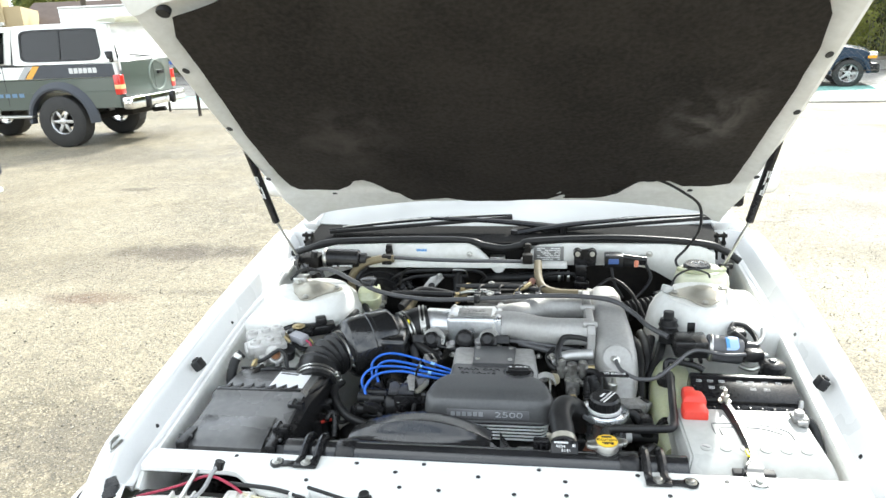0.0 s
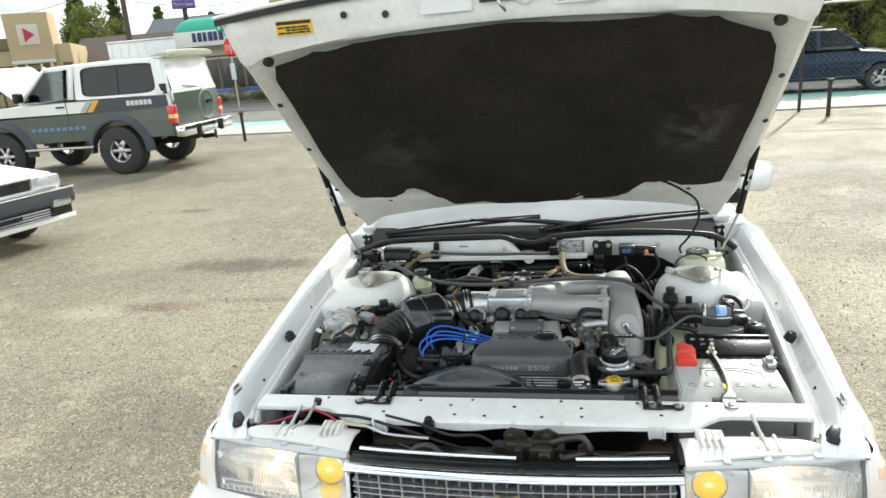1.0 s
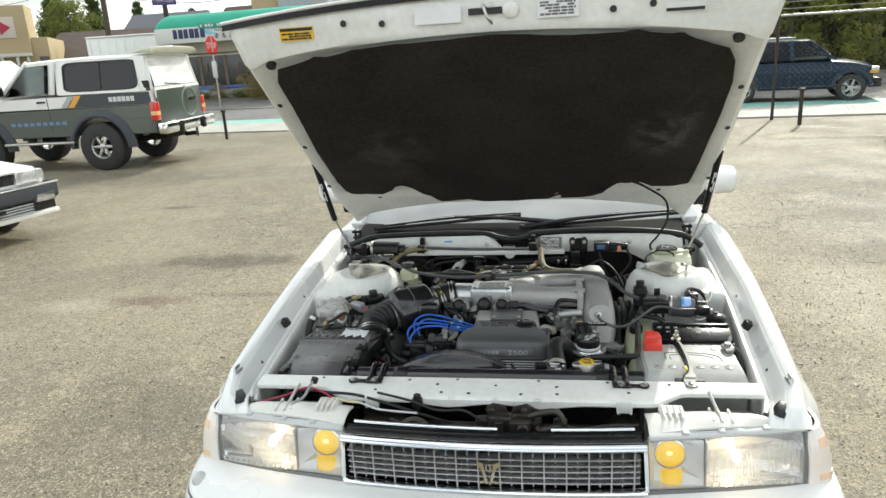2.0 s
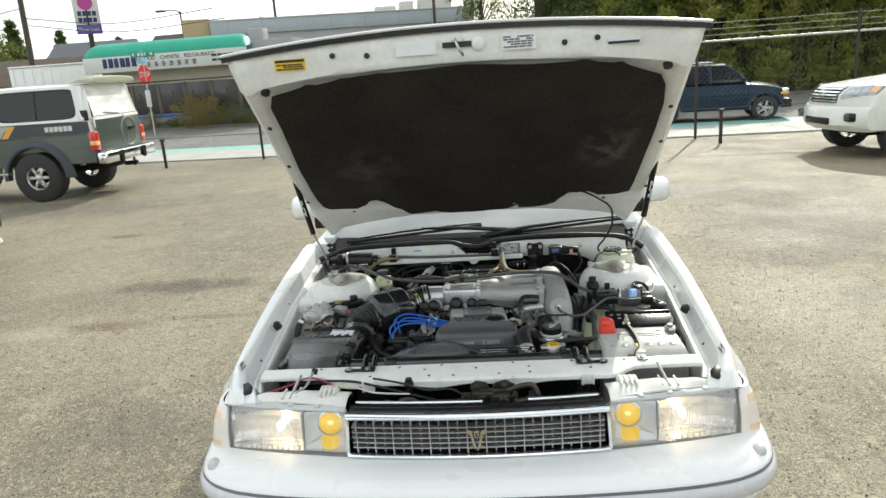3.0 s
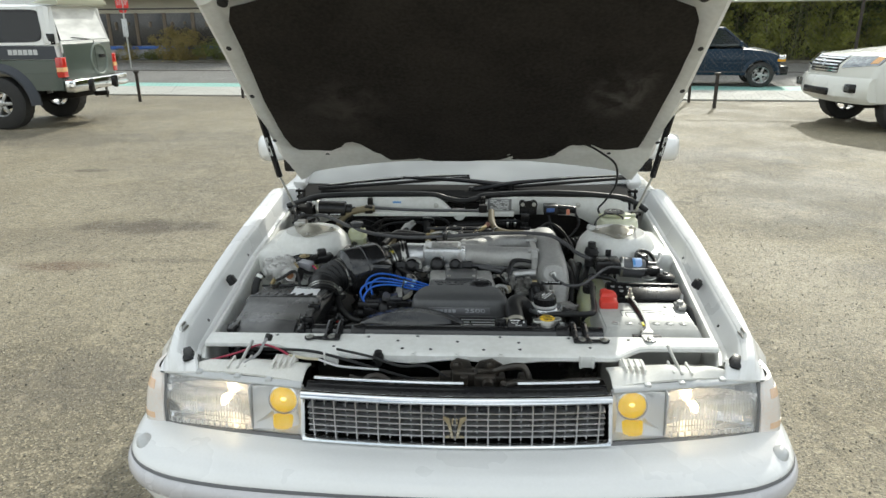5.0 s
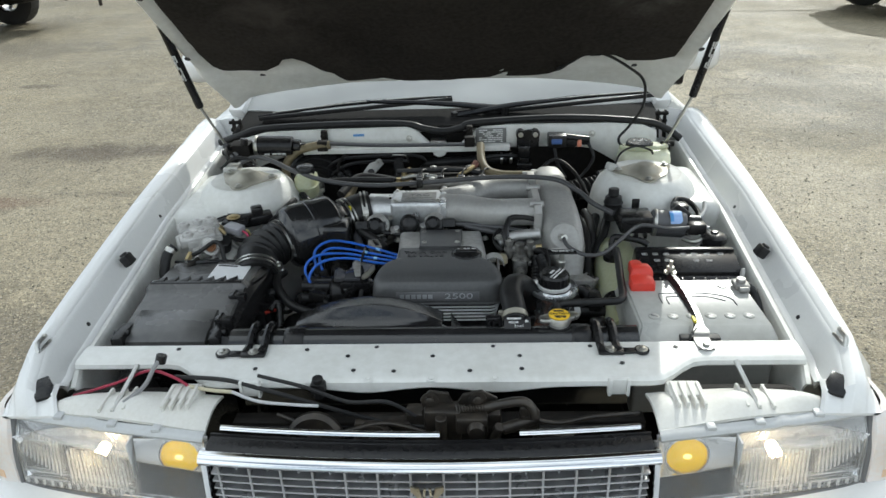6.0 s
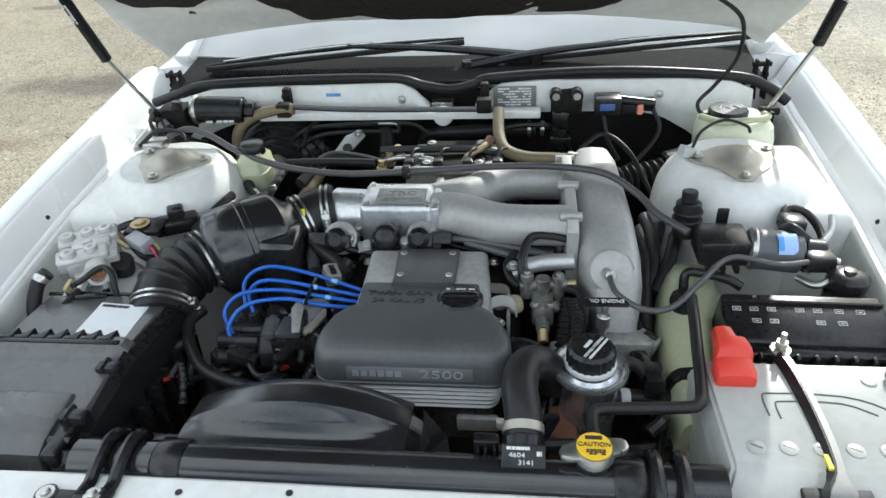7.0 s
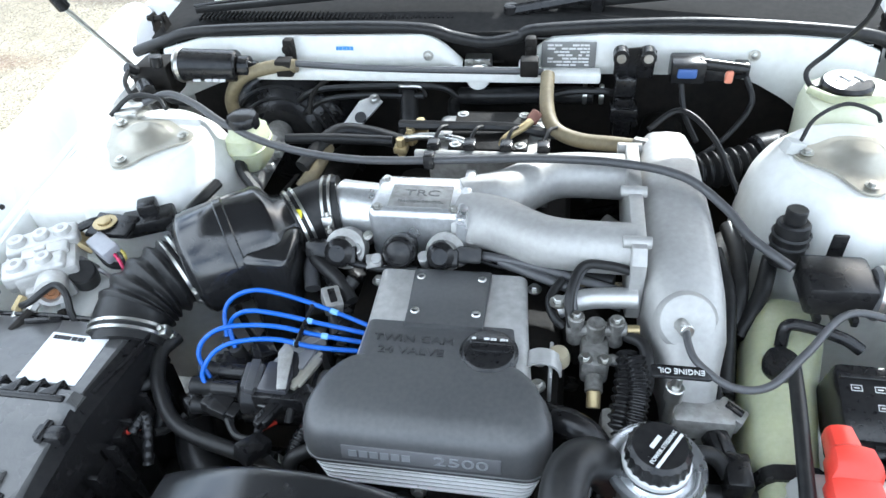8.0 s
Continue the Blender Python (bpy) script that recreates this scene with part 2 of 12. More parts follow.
AMBER = surf("amber_lamp", (0.90, 0.40, 0.01), 0.2, col2=(0.8, 0.33, 0.01), scale=30, amount=0.4, coat=0.6)
AMBER_L = surf("amber_clear", (0.80, 0.42, 0.16), 0.2, col2=(0.75, 0.5, 0.3), scale=20, amount=0.4, coat=0.6)
REFLECT = surf("lamp_reflector", (0.93, 0.93, 0.94), 0.24, 0.85, col2=(0.82, 0.82, 0.83), scale=14, amount=0.5)
GOLD = surf("gold_emblem", (0.52, 0.47, 0.36), 0.3, 0.9, col2=(0.34, 0.28, 0.18), scale=60, amount=0.6)
LAMPBODY = surf("headlamp_housing", (0.70, 0.69, 0.65), 0.5, col2=(0.56, 0.54, 0.48), scale=10, amount=0.5)
GREYTRIM = surf("grey_rubbing_strip", (0.40, 0.40, 0.415), 0.42, col2=(0.34, 0.34, 0.35), scale=10, amount=0.5)
SEALGREY = surf("dark_lens_seal", (0.16, 0.16, 0.16), 0.5, col2=(0.10, 0.10, 0.10), scale=20, amount=0.6)
COWL = surf("faded_black_cowl", (0.010, 0.010, 0.010), 0.85, col2=(0.022, 0.021, 0.020), scale=8, fine=90, amount=0.8, spec=0.12)
TYRE = surf("tyre_rubber", (0.022, 0.022, 0.022), 0.8, col2=(0.045, 0.043, 0.04), scale=9, amount=0.7, bump=0.3, bump_scale=60)
RIM = surf("alloy_rim", (0.55, 0.55, 0.55), 0.3, 0.85, col2=(0.42, 0.42, 0.41), scale=12, amount=0.5)
TAIL = surf("red_tail_lamp", (0.55, 0.03, 0.02), 0.15, col2=(0.45, 0.02, 0.02), scale=20, coat=0.8)
SEAT = surf("grey_cloth", (0.16, 0.16, 0.165), 0.9, col2=(0.11, 0.11, 0.115), scale=30, amount=0.6)
STRIPGREY = surf("satin_strip", (0.58, 0.57, 0.59), 0.26, col2=(0.50, 0.49, 0.51), scale=8, amount=0.5, coat=0.3)
LAMPGREY = surf("lamp_grey_plastic", (0.52, 0.53, 0.53), 0.38, col2=(0.44, 0.44, 0.43), scale=9, amount=0.6)
PALEAMBER = surf("pale_amber_lamp", (0.78, 0.52, 0.33), 0.18, col2=(0.76, 0.60, 0.46), scale=20, amount=0.5, coat=0.7)
FROSTED = surf("frosted_lamp", (0.76, 0.73, 0.70), 0.16, col2=(0.8, 0.58, 0.42), scale=9, amount=0.4, coat=0.7)
TURN = surf("dim_turn_lamp", (0.13, 0.085, 0.065), 0.25, col2=(0.19, 0.12, 0.09), coat=0.5)
RIBGLASS = glassy("rib_glass", (0.97, 0.97, 0.97), pale_film=0.28)
HEADLIT = bpy.data.materials.new("lit_bulb")
HEADLIT.use_nodes = True
_b = HEADLIT.node_tree.nodes["Principled BSDF"]
_b.inputs["Base Color"].default_value = (1, 0.72, 0.36, 1)
_b.inputs["Emission Color"].default_value = (1, 0.74, 0.42, 1)
_b.inputs["Emission Strength"].default_value = 16.0
# emissive core and halo for the warm light spots on the plate
PLATEGLOW = bpy.data.materials.new("plate_glow_core")
PLATEGLOW.use_nodes = True
_b = PLATEGLOW.node_tree.nodes["Principled BSDF"]
_b.inputs["Base Color"].default_value = (1, 0.8, 0.5, 1)
_b.inputs["Emission Color"].default_value = (1, 0.52, 0.14, 1)
_b.inputs["Emission Strength"].default_value = 30.0
PLATEHALO = bpy.data.materials.new("plate_glow_halo")
PLATEHALO.use_nodes = True
_b = PLATEHALO.node_tree.nodes["Principled BSDF"]
_b.inputs["Base Color"].default_value = (0.85, 0.70, 0.40, 1)
_b.inputs["Emission Color"].default_value = (1, 0.66, 0.28, 1)
_b.inputs["Emission Strength"].default_value = 0.9
FOGLIT = bpy.data.materials.new("lit_fog_lamp")
FOGLIT.use_nodes = True
_b = FOGLIT.node_tree.nodes["Principled BSDF"]
_b.inputs["Base Color"].default_value = (0.84, 0.50, 0.006, 1)
_b.inputs["Roughness"].default_value = 0.08
_b.inputs["Emission Color"].default_value = (1, 0.64, 0.004, 1)
_b.inputs["Emission Strength"].default_value = 0.40
# emissive yellow for the hot spot on each fog lens
FOGHOT = bpy.data.materials.new("fog_lamp_hot_spot")
FOGHOT.use_nodes = True
_b = FOGHOT.node_tree.nodes["Principled BSDF"]
_b.inputs["Base Color"].default_value = (0.95, 0.75, 0.2, 1)
_b.inputs["Emission Color"].default_value = (1, 0.78, 0.22, 1)
_b.inputs["Emission Strength"].default_value = 1.6


# ---- mesh helpers ----
def part(name, bm, m, parent=None, label="", angle=38):
    """Links a bmesh as one mesh object under a thing or a part."""
    bmesh.ops.recalc_face_normals(bm, faces=bm.faces)
    me = bpy.data.meshes.new(name)
    bm.to_mesh(me)
    bm.free()
    me.materials.append(m)
    me.polygons.foreach_set("use_smooth", [True] * len(me.polygons))
    me.set_sharp_from_angle(angle=radians(angle))
    ob = new(name, me)
    if parent:
        ob.parent = parent
    if label:
        ob["label"] = label
    return ob


def thing(name, label, category, m=None, group="", kind=""):
    ob = new(name)
    ob.empty_display_size = 0.2
    if m is not None:
        ob.matrix_world = m
    return tagged(ob, label, category, group, kind)


def BM():
    return bmesh.new()


def box(bm, a, b, bev=0.004, seg=2, m=None):
    a, b = Vector(a), Vector(b)
    mm = (m or Matrix()) @ Matrix.Translation((a + b) / 2) @ Matrix.Diagonal((*[abs(q) for q in (b - a)], 1))
    vs = bmesh.ops.create_cube(bm, size=1, matrix=mm)["verts"]
    if bev:
        es = list({e for v in vs for e in v.link_edges})
        bmesh.ops.bevel(bm, geom=es, offset=bev, segments=seg, affect="EDGES", profile=0.5)
    return bm


def axis_frame(p0, p1):
    p0, p1 = Vector(p0), Vector(p1)
    return Matrix.Translation(p0) @ (p1 - p0).to_track_quat("Z", "Y").to_matrix().to_4x4(), (p1 - p0).length


def lathe(bm, prof, m=None, seg=24, arc=360.0):
    """Turns a profile of (radius, height) round z of the frame m."""
    m = m or Matrix()
    full = arc >= 359.9
    cols = seg if full else seg + 1
    rings = []
    for r, z in prof:
        if r < 1e-5:
            rings.append([bm.verts.new(m @ Vector((0, 0, z)))] * cols)
        else:
            rings.append([bm.verts.new(m @ Vector((r * math.cos(radians(arc) * k / seg), r * math.sin(radians(arc) * k / seg), z))) for k in range(cols)])
    for a, b in zip(rings, rings[1:]):
        for k in range(seg):
            q = (k + 1) % cols
            vs = []
            for v in (a[k], a[q], b[q], b[k]):
                if v not in vs:
                    vs.append(v)
            if len(vs) > 2:
                bm.faces.new(vs)
    return bm


def rod(bm, p0, p1, r, r1=None, seg=16, bev=None):
    """A capped round bar with eased rims."""
    m, ln = axis_frame(p0, p1)
    r1 = r if r1 is None else r1
    bev = min(r, r1, ln) * 0.12 if bev is None else bev
    return lathe(bm, [(0, 0), (r - bev, 0), (r, bev), (r1, ln - bev), (r1 - bev, ln), (0, ln)], m, seg)


def spline(pts, per=8):
    pts = [Vector(p) for p in pts]
    if len(pts) < 3:
        return [pts[0].lerp(pts[-1], k / per) for k in range(per + 1)]
    ext = [pts[0] * 2 - pts[1], *pts, pts[-1] * 2 - pts[-2]]
    out = []
    for k in range(1, len(ext) - 2):
        p0, p1, p2, p3 = ext[k - 1:k + 3]
        for j in range(per):
            t = j / per
            out.append(0.5 * ((2 * p1) + (p2 - p0) * t + (2 * p0 - 5 * p1 + 4 * p2 - p3) * t * t + (3 * p1 - p0 - 3 * p2 + p3) * t ** 3))
    out.append(pts[-1])
    return out


def sweep(bm, pts, r, seg=10, per=8, cap=True):
    """A round tube along a smooth line; r is a radius or a function of 0..1."""
    line = spline(pts, per)
    tan = [(line[min(k + 1, len(line) - 1)] - line[max(k - 1, 0)]).normalized() for k in range(len(line))]
    up = Vector((0, 0, 1)) if abs(tan[0].z) < 0.9 else Vector((1, 0, 0))
    n = (up - tan[0] * up.dot(tan[0])).normalized()
    rings = []
    for k, (p, t) in enumerate(zip(line, tan)):
        n = (n - t * n.dot(t)).normalized()
        b = t.cross(n)
        rr = r(k / (len(line) - 1)) if callable(r) else r
        rings.append([bm.verts.new(p + (n * math.cos(a) + b * math.sin(a)) * rr) for a in (2 * math.pi * j / seg for j in range(seg))])
    for a, b in zip(rings, rings[1:]):
        for j in range(seg):
            bm.faces.new((a[j], a[(j + 1) % seg], b[(j + 1) % seg], b[j]))
    if cap:
        bm.faces.new(rings[0][::-1]), bm.faces.new(rings[-1])
    return bm


def prism(bm, poly, d0, d1, m=None, bev=0.0, seg=2):
    """A polygon in x, y of the frame m, drawn out from z = d0 to d1."""
    m = m or Matrix()
    lo = [bm.verts.new(m @ Vector((x, y, d0))) for x, y in poly]
    hi = [bm.verts.new(m @ Vector((x, y, d1))) for x, y in poly]
    n = len(poly)
    fs = [bm.faces.new(lo[::-1]), bm.faces.new(hi)]
    fs += [bm.faces.new((lo[k], lo[(k + 1) % n], hi[(k + 1) % n], hi[k])) for k in range(n)]
    if bev:
        es = list({e for f in fs[:2] for e in f.edges})
        bmesh.ops.bevel(bm, geom=es, offset=bev, segments=seg, affect="EDGES", profile=0.5)
    return bm


def loft(bm, rings, caps=True, closed=True):
    vs = [[bm.verts.new(p) for p in ring] for ring in rings]
    n = len(vs[0])
    for a, b in zip(vs, vs[1:]):
        for k in range(n if closed else n - 1):
            bm.faces.new((a[k], a[(k + 1) % n], b[(k + 1) % n], b[k]))
    if caps:
        bm.faces.new(vs[0][::-1]), bm.faces.new(vs[-1])
    return bm


def sheet(bm, f, nu, nv, th=0.0, push=None):
    """A surface f(u, v) with u, v in 0..1; th gives it thickness along push or its normals."""
    pts = [[Vector(f(i / nu, j / nv)) for j in range(nv + 1)] for i in range(nu + 1)]
    top = [[bm.verts.new(p) for p in row] for row in pts]
    for i in range(nu):
        for j in range(nv):
            bm.faces.new((top[i][j], top[i + 1][j], top[i + 1][j + 1], top[i][j + 1]))
    if th:
        def nor(i, j):
            if push is not None:
                return Vector(push)
            du = pts[min(i + 1, nu)][j] - pts[max(i - 1, 0)][j]
            dv = pts[i][min(j + 1, nv)] - pts[i][max(j - 1, 0)]
            return du.cross(dv).normalized()
        bot = [[bm.verts.new(pts[i][j] - nor(i, j) * th) for j in range(nv + 1)] for i in range(nu + 1)]
        for i in range(nu):
            for j in range(nv):
                bm.faces.new((bot[i][j + 1], bot[i + 1][j + 1], bot[i + 1][j], bot[i][j]))
        rim = [(i, 0) for i in range(nu)] + [(nu, j) for j in range(nv)] + [(i, nv) for i in range(nu, 0, -1)] + [(0, j) for j in range(nv, 0, -1)]
        for (a, b), (c, d) in zip(rim, rim[1:] + rim[:1]):
            bm.faces.new((top[a][b], bot[a][b], bot[c][d], top[c][d]))
    return bm


def lerp(a, b, t):
    return a + (b - a) * t


def smooth(t):
    t = max(0.0, min(1.0, t))
    return t * t * (3 - 2 * t)


def interp(x, xs, ys):
    return float(np.interp(x, xs, ys))


def text_mesh(name, words, size, m, material, parent, label="", depth=0.0006, align="CENTER"):
    """Raised lettering in the built-in font, in x and y of the frame m."""
    cu = bpy.data.curves.new(name, "FONT")
    cu.body, cu.size, cu.extrude, cu.align_x, cu.align_y = words, size, depth, align, "CENTER"
    tmp = bpy.data.objects.new("tmp", cu)
    me = bpy.data.meshes.new_from_object(tmp)
    me.name = name
    bpy.data.objects.remove(tmp)
    me.transform(m)
    me.materials.clear()
    me.materials.append(material)
    ob = new(name, me)
    ob.parent = parent
    if label:
        ob["label"] = label
    return ob


def frame_xyz(o, x, y):
    """A frame at o with x along x and y as near as may be along y."""
    x = Vector(x).normalized()
    z = x.cross(Vector(y)).normalized()
    y = z.cross(x)
    return Matrix(((x.x, y.x, z.x, o[0]), (x.y, y.y, z.y, o[1]), (x.z, y.z, z.z, o[2]), (0, 0, 0, 1)))


def bars(bm, m, w, h, rows, seed=1, gap=0.3, rag=0.3):
    """Lines of illegible print as thin raised bars."""
    rnd = random.Random(seed)
    for k in range(rows):
        y = h / 2 - (k + 0.5) * h / rows
        x = -w / 2
        while x < w / 2 - w * 0.06:
            ln = min(w * rnd.uniform(0.08, 0.26), w / 2 - x)
            if rnd.random() > 0.12:
                box(bm, (x, y - h / rows * 0.5 * (1 - gap), 0), (x + ln * 0.88, y + h / rows * 0.5 * (1 - gap), 0.0005), 0, m=m)
            x += ln
    return bm


def bolt(bm, p, n=(0, 0, 1), r=0.006, h=0.005):
    m, _ = axis_frame(p, Vector(p) + Vector(n))
    lathe(bm, [(r * 1.7, 0), (r * 1.7, h * 0.25), (r, h * 0.3)], m, 12)
    lathe(bm, [(r, h * 0.3), (r, h * 0.9), (r * 0.85, h), (0, h)], m, 6)
    return bm

# ---- the white sedan with its hood raised ----
X, Y, Z = Vector((1, 0, 0)), Vector((0, 1, 0)), Vector((0, 0, 1))
sedan = thing("sedan", "white sedan, hood raised and lamps lit, parked on asphalt", "car")


def fx(y):
    """Outer edge of the fender's top."""
    return interp(y, (0.20, 0.27, 0.37, 0.56, 0.80, 1.1, 1.55), (0.742, 0.764, 0.786, 0.810, 0.832, 0.853, 0.864))


def fi(y):
    """Inner lip of the fender's top."""
    return interp(y, (0.20, 0.27, 0.38, 0.70, 1.0, 1.33, 1.55), (0.682, 0.712, 0.744, 0.766, 0.787, 0.791, 0.794))


def fz(y):
    return interp(y, (0.20, 0.232, 0.245, 0.27, 0.37, 0.71, 1.1, 1.55), (0.836, 0.838, 0.856, 0.872, 0.890, 0.915, 0.945, 0.985))


WHEEL_Y, WHEEL_R = 0.92, 0.325


def fender(sx):
    def f(u, v):
        y = lerp(0.235, 1.60, u)
        xo, zt = fx(y), fz(y)
        low = 0.27
        if abs(y - WHEEL_Y) < 0.37:
            low = max(low, 0.33 + math.sqrt(0.37 ** 2 - (y - WHEEL_Y) ** 2))
        if y < 0.5:
            low = max(low, lerp(0.834, 0.60, smooth((y - 0.31) / 0.07)))
        xi = fi(y)
        sw = smooth((0.75 - y) / 0.4) * smooth((y - 0.30) / 0.08)
        prof = [(xi - 0.030, -0.058), (xi - 0.022, -0.056), (xi - 0.018, -0.050), (xi - 0.002, -0.012), (xi + 0.003, -0.003), (xi + 0.010, 0.001), (lerp(xi, xo, 0.35), 0.004),
                (lerp(xi, xo, 0.7), 0.0), (xo - 0.014, -0.007), (xo - 0.004, -0.017), (xo + 0.002, -0.033), (xo + 0.006 + 0.030 * sw, -0.07), (xo + 0.009 + 0.045 * sw, -0.13), (xo + 0.010 + 0.05 * sw, -0.2)]
        k = v * 17
        if k <= 13:
            i = min(int(k), 12)
            a, b = prof[i], prof[i + 1]
            x, dz = lerp(a[0], b[0], k - i), lerp(a[1], b[1], k - i)
            z = lerp(0.833, max(zt + dz, low + 0.002 * (13 - k)), smooth((y - 0.232) / 0.034))
        else:
            x, z = xo + 0.05 * sw + lerp(0.010, 0.002, (k - 13) / 4), lerp(max(zt - 0.2, low), low, (k - 13) / 4)
        return (sx * x, y, z)
    bm = sheet(BM(), f, 46, 34, 0.008, push=(sx * 0.75, 0, 0.65))
    return part("fender", bm, WHITE, sedan)


for sx in (-1, 1):
    fd = fender(sx)
    # hood rest stop, on the inner lip
    bm = box(BM(), (-0.011, -0.014, -0.018), (0.011, 0.014, 0.009), 0.004, m=pose(sx * 0.733, 0.707, 0.905, 0, sx * 30, 0))
    box(bm, (-0.007, -0.008, 0.006), (0.007, 0.008, 0.014), 0.003, m=pose(sx * 0.733, 0.707, 0.905, 0, sx * 30, 0))
    part("stop_pad", bm, RUBBER, fd, "black rubber stop pad")
    # small steel hook near the front
    bm = sweep(BM(), [(sx * 0.748, 0.352, 0.884), (sx * 0.751, 0.362, 0.899), (sx * 0.752, 0.385, 0.901), (sx * 0.760, 0.402, 0.893)], 0.0045, 8)
    box(bm, (-0.010, -0.020, -0.003), (0.010, 0.020, 0.003), 0.002, m=pose(sx * 0.752, 0.375, 0.884, 0, sx * 35, 0))
    part("hook", bm, STEEL, fd, "small steel hook")
    # black gap seal at the fender's front end
    bm = prism(BM(), [(0.026, 0.030), (0.050, 0.018), (0.066, 0.034), (0.070, 0.062), (0.054, 0.074), (0.036, 0.056)], *((0, 0.009) if sx > 0 else (-0.009, 0)),
               frame_xyz((sx * 0.655, 0.235, 0.838), (sx * 1, 0, 0.1), (0, 1, 0.3)), 0.004)
    part("gap_seal", bm, PLASTIC, fd, "black plastic gap seal")
    # inner apron with its flange, ridge and wall
    def ap(u, v, sx=sx):
        y = lerp(0.33, 1.48, u)
        zt = fz(y) - 0.052
        w = fi(y)
        prof = [(w - 0.022, zt - 0.002), (w - 0.028, zt - 0.009), (w - 0.032, zt - 0.017), (w - 0.038, zt - 0.010), (w - 0.047, zt - 0.009), (w - 0.052, zt - 0.016), (w - 0.058, zt - 0.05), (w - 0.066, 0.70), (w - 0.076, 0.40)]
        k = v * 8
        i = min(int(k), 7)
        return (sx * lerp(prof[i][0], prof[i + 1][0], k - i), y, lerp(prof[i][1], prof[i + 1][1], k - i))
    apron = part("apron", sheet(BM(), ap, 24, 24, 0.006, push=(-sx * 0.5, 0, 0.6)), BAYWHITE, sedan)
    for y in (0.50, 0.98):
        part("grommet", rod(BM(), (sx * (fi(y) - 0.016), y, fz(y) - 0.046), (sx * (fi(y) - 0.020), y, fz(y) - 0.042), 0.005, seg=12), RUBBER, apron, "black rubber grommet")
    for y in (0.55,):
        part("grommet", rod(BM(), (sx * (fi(y) - 0.070), y, 0.79), (sx * (fi(y) - 0.060), y, 0.79), 0.010, seg=12), RUBBER, apron, "black rubber grommet")
    # strut tower
    c = Vector((sx * 0.560, 1.115, 0))
    bm = lathe(BM(), [(0.156, 0.50), (0.153, 0.70), (0.150, 0.82), (0.147, 0.86), (0.140, 0.893), (0.128, 0.918), (0.111, 0.936), (0.104, 0.943), (0.096, 0.946), (0.090, 0.944), (0.0, 0.944)],
               Matrix.Translation(c), 40)
    box(bm, (sx * 0.56, 0.985, 0.50), (sx * 0.745, 1.30, 0.898), 0.03, 4)
    tower = part("strut_tower", bm, BAYWHITE, sedan)
    tri = [Vector((0.080 * math.cos(a), 0.080 * math.sin(a), 0)) for a in (radians(q) for q in ((-90, 4, 147) if sx < 0 else (-95, 176, 33)))]
    # one pressed plate: a low dome running out into three ears
    def cap(u, v, tri=tri, c=c):
        a = 2 * math.pi * u
        ear = sum(max(0.0, math.cos(a - math.atan2(q.y, q.x))) ** 14 for q in tri)
        r = v * (0.059 + 0.030 * ear)
        k = min(1.0, r / 0.059)
        return (c.x + r * math.cos(a), c.y + r * math.sin(a), 0.9485 + 0.017 * (1 - smooth((k - 0.25) / 0.62)) + 0.003 * (1 - k * k))
    top = part("mount_plate", sheet(BM(), cap, 60, 14, 0.004, push=(0, 0, 1)), DULLPLATE, tower, "dull steel strut mount plate")
    for q in tri:
        part("nut", bolt(BM(), c + q * 0.90 + Vector((0, 0, 0.9515)), r=0.0058, h=0.006), STEEL, top)
    # gas strut of the hood
    a, b, e = Vector((sx * 0.726, 1.149, 1.352)), Vector((sx * 0.703, 1.238, 1.122)), Vector((sx * 0.668, 1.325, 0.955))
    bm = rod(BM(), a + (a - b) * 0.06, b, 0.0115, seg=16)
    gs = part("gas_strut", bm, PLASTIC, sedan, "black gas strut")
    part("strut_rod", rod(BM(), b, e, 0.0045, seg=10), STEEL, gs, "bright steel rod")
    bm = rod(BM(), e + Vector((sx * 0.025, 0, 0)), e - Vector((sx * 0.012, 0, 0)), 0.009, seg=12)
    box(bm, e + Vector((-0.012, -0.02, -0.05)), e + Vector((0.012, 0.02, 0.004)), 0.003)
    part("strut_bracket", bm, DARK, gs)
    bm = bars(BM(), frame_xyz(a.lerp(b, 0.45) - Vector((0, 0.0125, 0.004)), (b - a), (1, 0, 0)), 0.08, 0.012, 2, 3)
    part("label_print", bm, PRINT, gs)

# radiator support: upper crossmember with folded front face
bm = BM()
def supp(u, v):
    x = lerp(-0.690, 0.690, u)
    end = smooth((abs(x) - 0.40) / 0.10)
    back = 0.060 * end
    prof = [(0.425 - 0.004 * end, 0.835), (0.420 - 0.002 * end, 0.854), (0.414, 0.859), (0.335 + back, 0.859), (0.308 + back, 0.857), (0.300 + back, 0.853), (0.298 + back, 0.845)]
    k = v * 6
    i = min(int(k), 5)
    y, z = lerp(prof[i][0], prof[i + 1][0], k - i), lerp(prof[i][1], prof[i + 1][1], k - i)
    if v > 0.83:
        z -= 0.012 * math.exp(-((abs(x) - 0.12) / 0.07) ** 2) * (v - 0.83) / 0.17
    return (x, y, z)
bm = sheet(bm, supp, 60, 18, 0.005, push=(0, -0.45, 0.7))
support = part("radiator_support", bm, BAYWHITE, sedan)
for x, y in ((-0.162, 0.373), (0.0, 0.371), (0.164, 0.370), (-0.33, 0.335), (0.35, 0.345), (-0.11, 0.402), (0.115, 0.402), (-0.245, 0.395), (0.30, 0.40), (-0.07, 0.325), (0.07, 0.325), (-0.145, 0.328), (0.165, 0.33), (0.46, 0.395), (-0.5, 0.40)):
    part("drain_hole", lathe(BM(), [(0.0045, 0.8598), (0.0045, 0.8606), (0.0, 0.8606)], Matrix.Translation((x, y, 0)), 12), INK, support, "small dark round hole")
